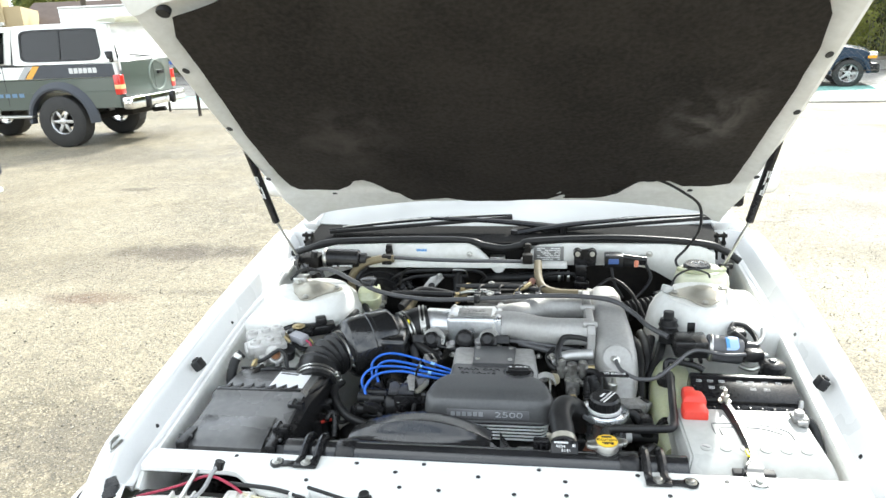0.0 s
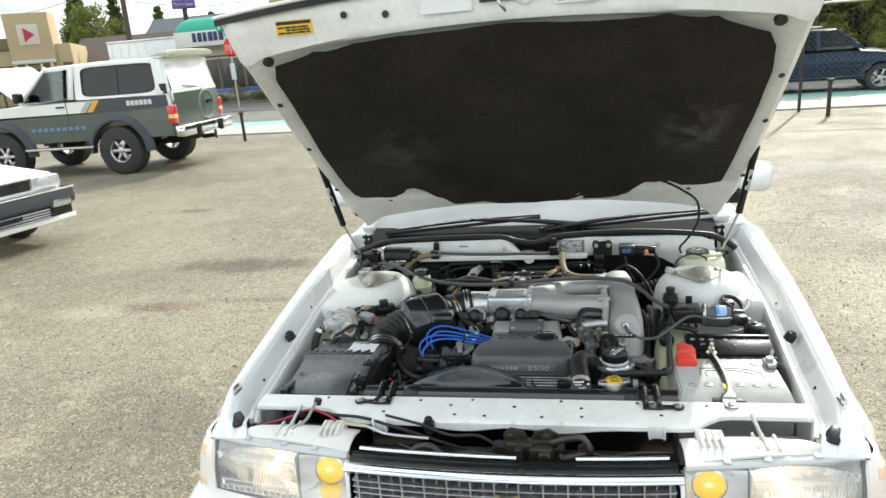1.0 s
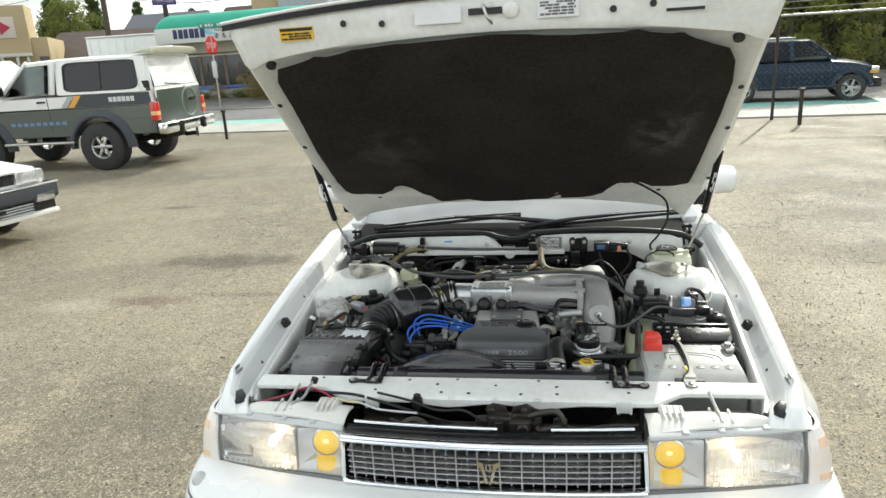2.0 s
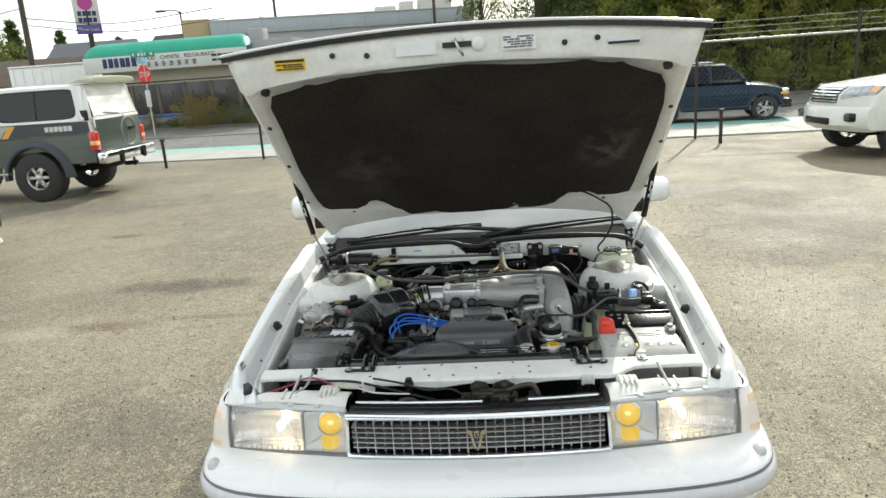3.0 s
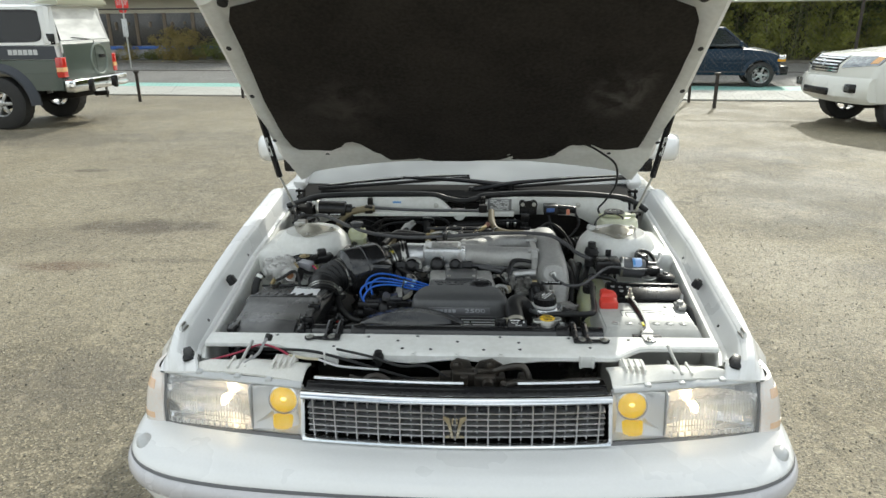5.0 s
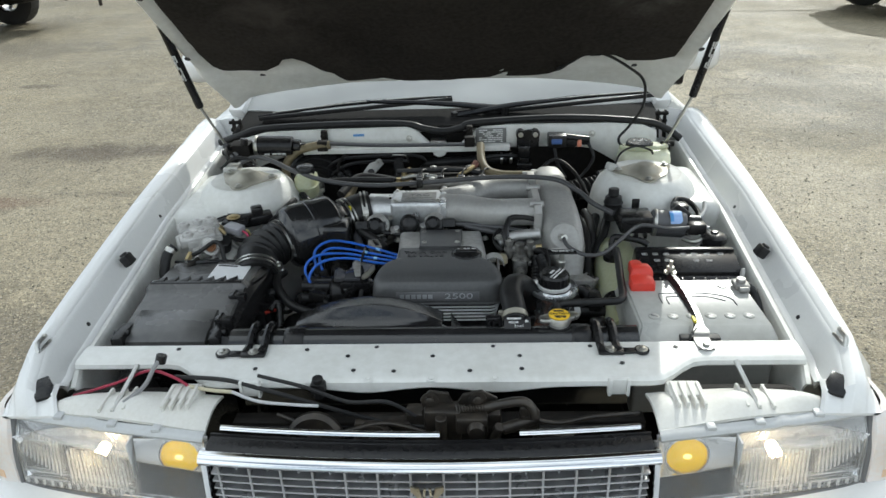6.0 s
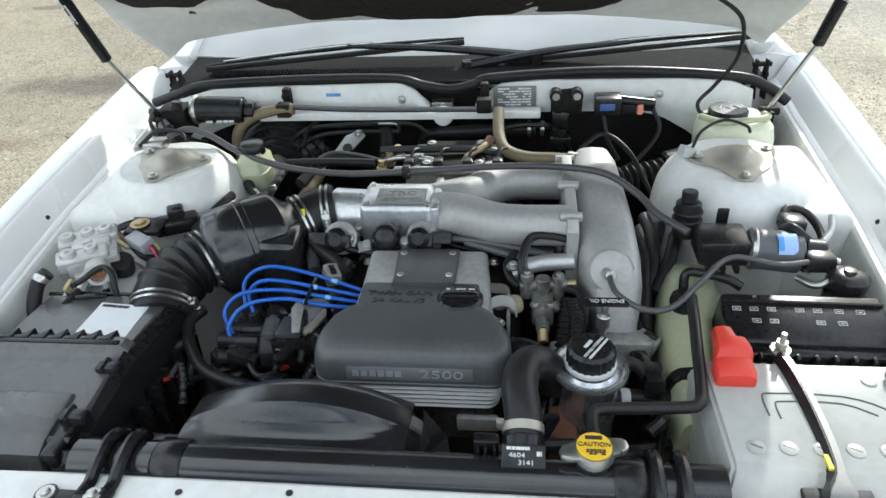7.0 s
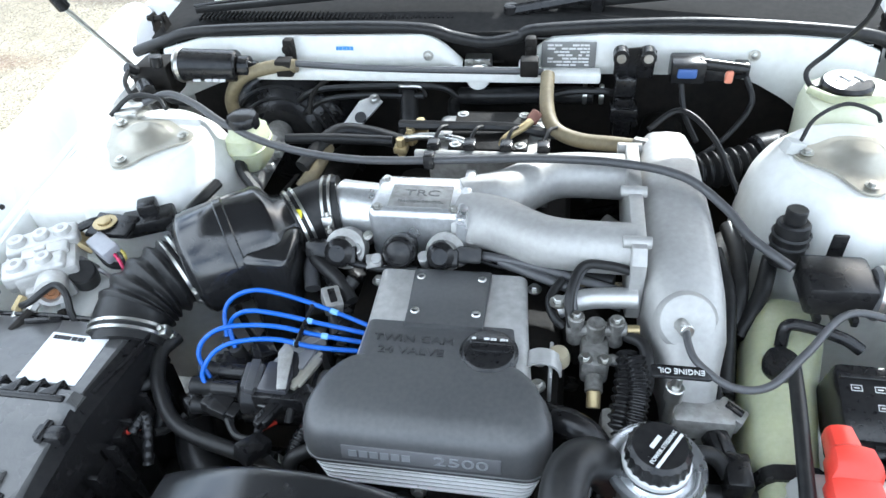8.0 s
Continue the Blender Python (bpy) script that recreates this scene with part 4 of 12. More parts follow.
for x in (-0.10, 0.10):
    part("plate_screw", lathe(BM(), [(0, 0.009), (0.006, 0.009), (0.008, 0.005)], pf @ Matrix.Translation((x, 0.048, 0)), 12), STEEL, plate)
    part("plate_screw", lathe(BM(), [(0, 0.007), (0.003, 0.007), (0.004, 0.004)], pf @ Matrix.Translation((x, -0.03, 0)), 12), DARK, plate)
# two warm light spots on the plate, added as glowing discs with halos
for x in (-0.078, 0.082):
    glowm = pf @ Matrix.Translation((x, 0.022, 0.004))
    pl_ = part("plate_lamp", lathe(BM(), [(0.010, 0), (0.010, 0.004), (0.008, 0.006)], glowm, 18), STEEL, plate, "steel ring round a warm glow")
    part("glow_halo", lathe(BM(), [(0.0135, 0.0008), (0.0130, 0.003), (0.0100, 0.0045)], glowm, 20), PLATEHALO, pl_, "warm glowing halo")
    part("glow_spot", lathe(BM(), [(0.0082, 0.004), (0.006, 0.0075), (0, 0.009)], glowm, 16), PLATEGLOW, pl_, "warm glowing spot")
bm = box(BM(), (-0.02, 0.0, 0.004), (0.02, 0.012, 0.0048), 0, m=pf)
part("plate_print", bm, GREYPRINT, plate)

# ---- hood ----
HN = Vector((0, -0.621, -0.784))                 # the way the hood's underside faces
HS = Vector((0, -0.784, 0.621))                  # up its slope
H0 = Vector((0, 1.285, 1.237))
def hood_at(x, v, lift=0.0):
    """A point of the hood's underside: v = 0 at the hinge side, 1 at the front edge."""
    d = (x / 0.72) ** 2
    s0 = lerp(0.865, 0.785, d)
    pts = [Vector((x, 1.505, 1.005)), Vector((x, 1.44, 1.085)), Vector((x, 1.38, 1.155)), Vector((x, *(H0 - HS * 0.02)[1:])), Vector((x, *(H0 + HS * s0)[1:])),
           Vector((x, *(H0 + HS * (s0 + 0.03) - HN * 0.008)[1:])), Vector((x, lerp(0.596, 0.616, d), lerp(1.896, 1.855, d)))]
    k = [0, 0.09, 0.18, 0.29, 0.86, 0.90, 1.0]
    i = max(j for j in range(6) if v >= k[j] - 1e-9)
    return pts[i].lerp(pts[i + 1], (v - k[i]) / (k[i + 1] - k[i])) + HN * lift
def hood_w(v):
    return interp(v, (0, 0.08, 0.15, 0.3, 0.55, 0.86, 0.9, 1.0), (0.690, 0.700, 0.716, 0.732, 0.733, 0.726, 0.730, 0.752))
def hood_start(x):
    """The rear edge bows up in the middle, over the wipers."""
    return interp(abs(x), (0.0, 0.26, 0.50, 0.56, 0.63, 0.66), (0.205, 0.200, 0.158, 0.140, 0.105, 0.085))
def hood_in(u, v):
    w = hood_w(v)
    x = (2 * u - 1) * w
    v = lerp(hood_start(x), 1.0, v)
    edge = w - abs(x)
    rail = 0.016 * smooth((0.075 - edge) / 0.03) - 0.022 * smooth((0.012 - edge) / 0.012)
    rim = 0.012 * smooth((v - 0.87) / 0.03) - 0.014 * smooth((v - 0.975) / 0.02)
    low = 0.014 * smooth((0.30 - v) / 0.04) - 0.010 * smooth((0.16 - v) / 0.05)
    return hood_at(x, v, rail + rim + low)
hood = part("hood", sheet(BM(), hood_in, 70, 60, 0.004), BAYWHITE, sedan, "raised white hood with bare painted underside")
def hood_out(u, v):
    w = hood_w(v) + 0.006
    x = (2 * u - 1) * w
    v = lerp(hood_start(x), 1.0, v)
    d = (x / 0.75) ** 2
    return hood_at(x, v, -0.008 - lerp(0.046, 0.014, d * d) * smooth((1.0 - v) / 0.16))
part("outer_skin", sheet(BM(), hood_out, 40, 40, 0.004), WHITE, hood, "white outer hood skin")
# black strip that stands in for the hood's front edge in shadow
bm = BM()
rings = []
for k in range(41):
    x = lerp(-0.762, 0.762, k / 40)
    p = hood_at(x, 1.0)
    rings.append([p + Vector((0, a, b)) for a, b in ((-0.012, -0.016), (-0.012, 0.000), (0.02, 0.006), (0.02, -0.008))])
part("edge_shade_strip", loft(bm, rings), PLASTIC, hood, "dark strip for the shadowed front edge")
part("front_lip", sweep(BM(), [hood_at(lerp(-0.764, 0.764, k / 24), 1.0) + Vector((0, -0.012, 0.005)) for k in range(25)], 0.0048, 8, 2), WHITE, hood, "thin white front lip")
for sx in (-1, 1):
    bm = lathe(BM(), [(0.0155, -0.004), (0.0155, 0.003), (0.012, 0.005), (0.009, 0.002), (0, 0.002)], frame_xyz(hood_at(sx * 0.700, 0.945, 0.010), X, -HS) @ pose(0, 0, 0, 0, 0, sx * 35) @ Matrix.Diagonal((1.25, 0.8, -1, 1)), 24)
    part("oval_plug", bm, RUBBER, hood, "black oval rubber plug")
# felt pad, pressed with channels, scuffed at one side
IM = frame_xyz(H0 + HN * 0.004, (1, 0, 0), HS)
felt = [(-0.630, 0.0), (-0.505, -0.008), (-0.462, 0.020), (-0.442, 0.054), (-0.412, 0.060), (-0.385, 0.040), (-0.345, 0.016), (-0.325, -0.040), (-0.285, -0.084), (-0.2, -0.082), (0.02, -0.092), (0.25, -0.086), (0.34, -0.068),
        (0.362, -0.010), (0.385, 0.034), (0.43, 0.042), (0.478, 0.030), (0.52, -0.006), (0.600, -0.004), (0.645, 0.02), (0.658, 0.13), (0.666, 0.42), (0.664, 0.64), (0.650, 0.725), (0.625, 0.778), (0.50, 0.842), (0.37, 0.868), (0.2, 0.874),
        (0.0, 0.892), (-0.2, 0.880), (-0.34, 0.868), (-0.5, 0.838), (-0.622, 0.797), (-0.644, 0.74), (-0.648, 0.62), (-0.664, 0.36), (-0.664, 0.10), (-0.650, 0.02)]
bm = BM()
fz_ = -1
vs = [bm.verts.new((x, y + (0.012 if y > 0.7 else 0.0), 0)) for x, y in felt]
face = bm.faces.new(vs)
bmesh.ops.triangulate(bm, faces=[face])
bmesh.ops.subdivide_edges(bm, edges=list(bm.edges), cuts=7, use_grid_fill=True)
def felt_h(x, y):
    h = 0.020
    for a, b, w in ((-0.30, 0.30, 0.05), (0.30, 0.30, 0.05)):
        h -= 0.008 * math.exp(-(((x - a) - 0.35 * (y - b) * (1 if a > 0 else -1)) / 0.018) ** 2)
    h -= 0.005 * math.exp(-((y - 0.60) / 0.02) ** 2) * (1 if abs(x) < 0.38 else 0) + 0.005 * math.exp(-((y - 0.12) / 0.02) ** 2)
    h -= 0.006 * math.exp(-((abs(x) - 0.10 - 0.55 * abs(y - 0.36)) / 0.022) ** 2)
    return h + 0.006 * noise.noise(Vector((x * 5, y * 5, 2))) + 0.0025 * noise.noise(Vector((x * 17, y * 17, 5)))
for v in bm.verts:
    v.co.z = -felt_h(v.co.x, v.co.y)
sc = IM @ Matrix.Diagonal((1, 1, -1, 1)) if (IM.to_3x3() @ Vector((0, 0, 1))).dot(HN) < 0 else IM
for v in bm.verts:
    v.co.z = -v.co.z
    v.co = sc @ v.co
pad = part("insulation_pad", bm, FELT, hood, "dark felt insulation pad")
def on_hood(x, s, lift=0.012):
    return H0 + Vector((x, 0, 0)) + HS * s + HN * lift
for x, s in ((-0.60, 0.76), (0.60, 0.74), (-0.62, 0.06), (0.62, 0.06), (-0.55, 0.42), (0.60, 0.40), (0.36, 0.66), (-0.36, 0.66)):
    part("pad_clip", lathe(BM(), [(0.014, -0.004), (0.013, 0.004), (0.006, 0.006), (0, 0.005)], frame_xyz(on_hood(x, s, 0.014), X, -HS) if (frame_xyz(on_hood(x, s), X, -HS).to_3x3() @ Z).dot(HN) > 0 else frame_xyz(on_hood(x, s, 0.014), X, HS), 16), RUBBER, hood)
for sx in (-1, 1):
    p = Vector((sx * 0.645, 0.662, 1.752))
    part("stop_rubber", rod(BM(), p, p + HN * 0.030, 0.016, 0.0145, seg=20), RUBBER, hood, "black rubber hood stop")
    q = hood_at(sx * 0.708, 0.965, 0.002)
    part("drain_plug", lathe(BM(), [(0.020, -0.002), (0.020, 0.004), (0.013, 0.006), (0.011, 0.001), (0, 0.001)], frame_xyz(q, X, Vector((0, -0.4, 0.9))) @ Matrix.Diagonal((1, 0.6, -1, 1)), 20), RUBBER, hood)
# flat items on the front strip: labels, holes and the striker
def strip_frame(x, v, lift=0.014):
    a, b = hood_at(x, v - 0.02), hood_at(x, v + 0.02)
    up = (b - a).normalized()
    m = frame_xyz(hood_at(x, v), X, up)
    n = m.to_3x3() @ Z
    return Matrix.Translation(n * lift) @ m if n.y < 0 else m
def label(x, v, w, h, mat, rows, ink, name, words, seed, lift=0.0145):
    m = strip_frame(x, v, lift)
    lb = part(name, box(BM(), (-w / 2, -h / 2, -0.002), (w / 2, h / 2, 0.0006), 0, m=m), mat, hood, words)
    if rows:
        part("label_print", bars(BM(), m @ Matrix.Translation((0, 0, 0.0006)), w * 0.88, h * 0.8, rows, seed), ink, hood)
label(-0.54, 0.945, 0.098, 0.036, YELLOW, 0, INK, "warning_label", "yellow warning label", 1)
m = strip_frame(-0.54, 0.945, 0.0152)
bm = box(BM(), (-0.047, 0.008, 0), (0.047, 0.016, 0.0006), 0, m=m)
bars(bm, m @ Matrix.Translation((0, -0.006, 0)), 0.088, 0.02, 3, 5)
part("label_print", bm, INK, hood)
label(-0.135, 0.94, 0.125, 0.044, PAPER, 0, GREYPRINT, "data_label", "pale blue-white data label", 2)
label(0.18, 0.94, 0.105, 0.046, PAPER, 5, GREYPRINT, "data_label", "white data label with fine print", 3)
label(0.50, 0.945, 0.098, 0.022, PAPER, 0, INK, "data_label", "narrow label with a black line", 4)
part("label_print", box(BM(), (-0.047, -0.010, 0), (0.047, -0.002, 0.0006), 0, m=strip_frame(0.50, 0.945, 0.0152)), INK, hood)
for x, v in ((-0.29, 0.935), (0.32, 0.935), (-0.40, 0.95), (0.42, 0.95)):
    part("round_hole", lathe(BM(), [(0.009, 0), (0.009, 0.0007), (0, 0.0007)], strip_frame(x, v, 0.0135), 14), INK, hood)
part("slot_hole", box(BM(), (-0.048, -0.008, 0), (0.042, 0.009, 0.0008), 0, m=strip_frame(-0.005, 0.94, 0.0135)), INK, hood)
m = strip_frame(0.0, 0.935, 0.014)
bm = sweep(BM(), [m @ Vector(q) for q in ((-0.012, 0.02, 0), (-0.010, 0.012, 0.02), (0, -0.014, 0.032), (0.008, -0.024, 0.02), (0.008, -0.026, 0))], 0.0042, 10)
box(bm, (-0.022, 0.012, -0.002), (0.014, 0.026, 0.004), 0.002, m=m)
for x, q in ((-0.700, 0.36), (0.706, 0.38), (-0.708, 0.06), (0.712, 0.04), (-0.690, 0.62), (0.696, 0.60), (-0.53, -0.055), (0.55, -0.05)):
    part("round_hole", lathe(BM(), [(0.008, 0), (0.008, 0.0008), (0, 0.0008)], frame_xyz(on_hood(x, q, 0.0172 if abs(x) > 0.6 else 0.015), X, -HS) @ Matrix.Diagonal((1, 1.3, 1 if (frame_xyz(on_hood(x, q), X, -HS).to_3x3() @ Z).dot(HN) > 0 else -1, 1)), 14), INK, hood)
part("striker", bm, STEEL, hood, "steel hood striker loop")
part("striker_blank", lathe(BM(), [(0.0, 0.005), (0.016, 0.004), (0.021, 0)], strip_frame(0.058, 0.94, 0.0135), 20), BAYWHITE, hood)
# washer hose from the hood to the tank
bm = sweep(BM(), [on_hood(0.33, -0.05, 0.02), on_hood(0.36, -0.005, 0.024), on_hood(0.40, 0.035, 0.02), on_hood(0.45, 0.035, 0.022), on_hood(0.52, -0.005, 0.04), (0.575, 1.285, 1.155), (0.583, 1.30, 1.08), (0.555, 1.33, 1.01), (0.528, 1.33, 0.975), (0.535, 1.315, 0.955), (0.56, 1.31, 0.955)], 0.0042, 8)
part("washer_hose", bm, RUBBER, sedan, "thin black washer hose")
part("hose_clip", box(BM(), (-0.016, -0.006, 0), (0.016, 0.006, 0.014), 0.003, m=frame_xyz(on_hood(0.425, 0.038, 0.012), X, HS)), PLASTIC, hood)
for sx in (-1, 1):
    bm = BM()
    for q in (0.0, 0.022):
        prism(bm, [(0, 0), (0.03, -0.005), (0.046, 0.045), (0.036, 0.082), (0.02, 0.082), (0.015, 0.045)], 0, 0.004, frame_xyz((sx * (0.672 + q) , 1.43, 0.94), (0, 1, 0), (0, 0, 1)))
    rod(bm, (sx * 0.665, 1.465, 0.985), (sx * 0.705, 1.465, 0.985), 0.006)
    rod(bm, (sx * 0.665, 1.457, 1.012), (sx * 0.705, 1.457, 1.012), 0.006)
    part("hinge", bm, DARK, sedan, "black steel hood hinge")

# ---- cowl, wipers, windscreen ----
bm = sheet(BM(), lambda u, v: (lerp(-0.69, 0.69, u), lerp(1.425, 1.545 + 0.075 * (2 * u - 1) ** 2, v), 0.985 + 0.022 * v + 0.012 * (1 - (2 * u - 1) ** 2)), 30, 6, 0.01, push=(0, 0, 1))
cowl = part("cowl_panel", bm, COWL, sedan, "black cowl panel with louvres")
for k in range(60):
    x = lerp(-0.60, -0.08, k / 59)
    part("louvre", box(BM(), (x - 0.0016, 1.47, 1.000), (x + 0.0016, 1.505, 1.007), 0), COWL, cowl)
seal = [(-0.735, 1.425, 0.955), (-0.66, 1.42, 0.98), (-0.577, 1.42, 1.000), (-0.316, 1.42, 1.009), (-0.134, 1.42, 1.006), (-0.07, 1.42, 0.990), (-0.007, 1.42, 0.980), (0.05, 1.42, 0.990), (0.097, 1.42, 1.005), (0.364, 1.42, 1.015), (0.615, 1.42, 0.998), (0.69, 1.415, 0.975), (0.735, 1.40, 0.945)]
part("hood_seal", sweep(BM(), seal, 0.0115, 10), RUBBER, sedan, "black rubber hood seal")
def screen(u, v):
    z = lerp(1.012, 1.42, v)
    x = (2 * u - 1) * lerp(0.70, 0.56, v)
    return (x, 1.535 + 0.075 * (x / 0.7) ** 2 + (z - 1.012) * 1.62, z)
part("windscreen", sheet(BM(), screen, 20, 12, 0.006), SCREENGLASS, sedan, "windscreen, dust and reflections as a pale film").visible_shadow = False
for piv, mid, b0, b1 in (((0.19, 1.50, 1.026), (-0.26, 1.518, 1.046), (-0.62, 1.50, 1.020), (0.02, 1.535, 1.062)), ((0.03, 1.49, 1.010), (0.40, 1.512, 1.042), (0.12, 1.505, 1.022), (0.68, 1.53, 1.062))):
    piv, mid, b0, b1 = Vector(piv), Vector(mid), Vector(b0), Vector(b1)
    bm = sweep(BM(), [piv, piv.lerp(mid, 0.5) + Vector((0, -0.004, 0.012)), mid + Vector((0, -0.004, 0.010))], lambda t: lerp(0.012, 0.006, t), 8)
    rod(bm, piv - Vector((0, 0, 0.03)), piv + Vector((0, 0, 0.012)), 0.014)
    w = part("wiper", bm, PLASTIC, sedan, "black windscreen wiper")
    part("blade_spine", sweep(BM(), [b0, b0.lerp(b1, 0.5) + Vector((0, -0.002, 0.010)), b1], lambda t: 0.0075 - 0.010 * abs(t - 0.5), 8), PLASTIC, w)
    part("wiper_blade", box(BM(), (0, -0.004, -0.016), ((b1 - b0).length, 0.004, -0.003), 0.002, m=frame_xyz(b0, b1 - b0, Y)), RUBBER, w)
    part("blade_edge", sweep(BM(), [b0.lerp(b1, 0.08) + Vector((0, -0.007, 0.008)), b0.lerp(b1, 0.5) + Vector((0, -0.009, 0.015)), b0.lerp(b1, 0.92) + Vector((0, -0.007, 0.008))], 0.0022, 6), STEEL, w, "worn bright spine edge")

# ---- firewall ----
bm = box(BM(), (-0.66, 1.455, 0.35), (0.66, 1.47, 0.965), 0.004)
part("firewall", bm, DARK, sedan, "black padded firewall")
def scoop(x):
    """Height of the painted panel's upper edge under the seal."""
    return interp(x, (-0.70, -0.672, -0.572, -0.414, -0.120, -0.088, -0.052), (0.95, 0.966, 0.992, 0.997, 1.000, 0.984, 0.948)) if x < 0 else interp(x, (0.05, 0.106, 0.206, 0.51, 0.616, 0.70), (0.946, 0.995, 1.001, 0.999, 0.991, 0.955))
for x0, x1, nm in ((-0.66, -0.053, 0), (0.052, 0.66, 1)):
    def panel(u, v):
        x = lerp(x0, x1, u)
        lo = interp(x, (0.05, 0.36, 0.437, 0.468, 0.532, 0.566, 0.66), (0.931, 0.931, 0.926, 0.918, 0.881, 0.849, 0.80)) if nm else interp(x, (-0.66, -0.56, -0.45, -0.05), (0.86, 0.90, 0.935, 0.938))
        return (x, 1.405 - 0.012 * math.sin(v * 3.14) - 0.01 * (1 - v), lerp(lo, scoop(x), v))
    part("cowl_front", sheet(BM(), panel, 40, 8, 0.008, push=(0, -1, 0)), BAYWHITE, sedan, "white painted cowl front")
# white rail with a tan vacuum hose and its black pipe
bm = box(BM(), (-0.45, 1.352, 0.932), (0.20, 1.385, 0.950), 0.004)
part("cross_rail", bm, BAYWHITE, sedan, "white painted cross rail")
bm = sweep(BM(), [(-0.50, 1.33, 0.84), (-0.505, 1.335, 0.90), (-0.47, 1.34, 0.945), (-0.41, 1.345, 0.963), (-0.36, 1.348, 0.965)], 0.013, 10)
part("vacuum_hose", bm, TANHOSE, sedan, "faded tan vacuum hose")
bm = sweep(BM(), [(-0.37, 1.348, 0.970), (-0.20, 1.350, 0.960), (0.10, 1.350, 0.957)], 0.0065, 8)
part("vacuum_pipe", bm, GREYCORD, sedan, "dull grey vacuum pipe")
for x, z in ((-0.383, 0.967), (0.075, 0.972)):
    bm = box(BM(), (x - 0.016, 1.335, z - 0.02), (x + 0.016, 1.36, z + 0.012), 0.003)
    box(bm, (x - 0.010, 1.375, z - 0.01), (x + 0.010, 1.395, z + 0.035), 0.005)
    bolt(bm, (x, 1.372, z + 0.018), (0, -1, 0), 0.006, 0.006)
    part("pipe_clip", bm, DARK, sedan)
m = frame_xyz((0.142, 1.386, 0.972), X, (0, 0.1, 1))
dp = part("data_plate", box(BM(), (-0.048, -0.024, 0), (0.048, 0.024, 0.002), 0.001, m=m), PLATEGREY, sedan, "embossed grey data plate")
part("plate_lines", bars(BM(), m @ Matrix.Translation((0, 0, 0.002)), 0.075, 0.042, 7, 9, 0.45), PRINT, dp)
m = frame_xyz((-0.285, 1.386, 0.976), X, (0, 0.1, 1))
part("stamped_print", bars(BM(), m @ Matrix.Translation((0.012, 0.006, 0)), 0.036, 0.008, 1, 12, 0.1), BLUEPRINT, sedan, "small blue stamped print")
for x, z in ((-0.115, 0.968), (0.457, 0.972), (-0.60, 0.955)):
    part("panel_bolt", bolt(BM(), (x, 1.388, z), (0, -1, 0.1), 0.006, 0.005), STEEL, sedan)
part("panel_dome", lathe(BM(), [(0.024, 0), (0.02, 0.012), (0, 0.016)], frame_xyz((-0.02, 1.37, 0.935), X, Z), 20), BAYWHITE, sedan)
# solenoid bracket at the right of the plate, with its valves
bm = prism(BM(), [(-0.034, -0.030), (0.034, -0.030), (0.036, 0.020), (0.02, 0.028), (-0.034, 0.022)], 0, 0.004, frame_xyz((0.256, 1.372, 0.968), X, Z))
for x in (0.232, 0.277):
    rod(bm, (x, 1.372, 0.985), (x, 1.345, 0.985), 0.014)
box(bm, (0.225, 1.335, 0.915), (0.262, 1.372, 0.952), 0.005)
rod(bm, (0.243, 1.34, 0.84), (0.243, 1.345, 0.915), 0.019)
box(bm, (0.22, 1.32, 0.875), (0.268, 1.36, 0.90), 0.004)
part("valve_bracket", bm, PLASTIC, sedan, "black solenoid valve bracket")
for x in (0.232, 0.277):
    part("valve_bolt", rod(BM(), (x, 1.346, 0.985), (x, 1.343, 0.985), 0.008), STEEL, sedan)
bm = box(BM(), (0.315, 1.33, 0.945), (0.372, 1.375, 0.985), 0.005)
box(bm, (0.372, 1.34, 0.945), (0.405, 1.372, 0.972), 0.004)
rod(bm, (0.36, 1.345, 0.978), (0.44, 1.35, 0.965), 0.010)
box(bm, (0.42, 1.345, 0.948), (0.445, 1.37, 0.975), 0.004)
part("pressure_sensor", bm, PLASTIC, sedan, "black pressure sensor")
part("blue_cap", box(BM(), (0.325, 1.326, 0.958), (0.357, 1.332, 0.975), 0.003), surf("dull_blue", (0.06, 0.12, 0.32), 0.5), sedan, "dull blue connector face")
part("red_tag", box(BM(), (0.405, 1.335, 0.945), (0.418, 1.345, 0.968), 0.003), surf("salmon_tag", (0.75, 0.28, 0.18), 0.5), sedan)
for pts in ([(0.335, 1.34, 0.945), (0.345, 1.31, 0.90), (0.365, 1.27, 0.87)], [(0.44, 1.35, 0.955), (0.455, 1.33, 0.91), (0.41, 1.28, 0.87), (0.35, 1.22, 0.86)],
            [(0.28, 1.25, 0.905), (0.33, 1.27, 0.93), (0.38, 1.22, 0.91), (0.42, 1.15, 0.85)]):
    part("thin_hose", sweep(BM(), pts, 0.005, 8), RUBBER, sedan)
# heater hoses and valve on the firewall
bm = sweep(BM(), [(-0.06, 1.40, 0.88), (0.0, 1.385, 0.888), (0.10, 1.38, 0.895), (0.19, 1.375, 0.90)], 0.016, 12)
sweep(bm, [(-0.06, 1.40, 0.88), (-0.075, 1.40, 0.86), (-0.05, 1.37, 0.845), (0.10, 1.36, 0.855)], 0.012, 10)
part("heater_hose", bm, RUBBER, sedan, "black heater hose")
for x in (0.175, 0.205):
    part("hose_clamp", lathe(BM(), [(0.0175, -0.004), (0.0185, 0), (0.0175, 0.004)], frame_xyz((x, 1.376, 0.90), (0, 1, 0), (0, 0, 1)), 18), STEEL, sedan)
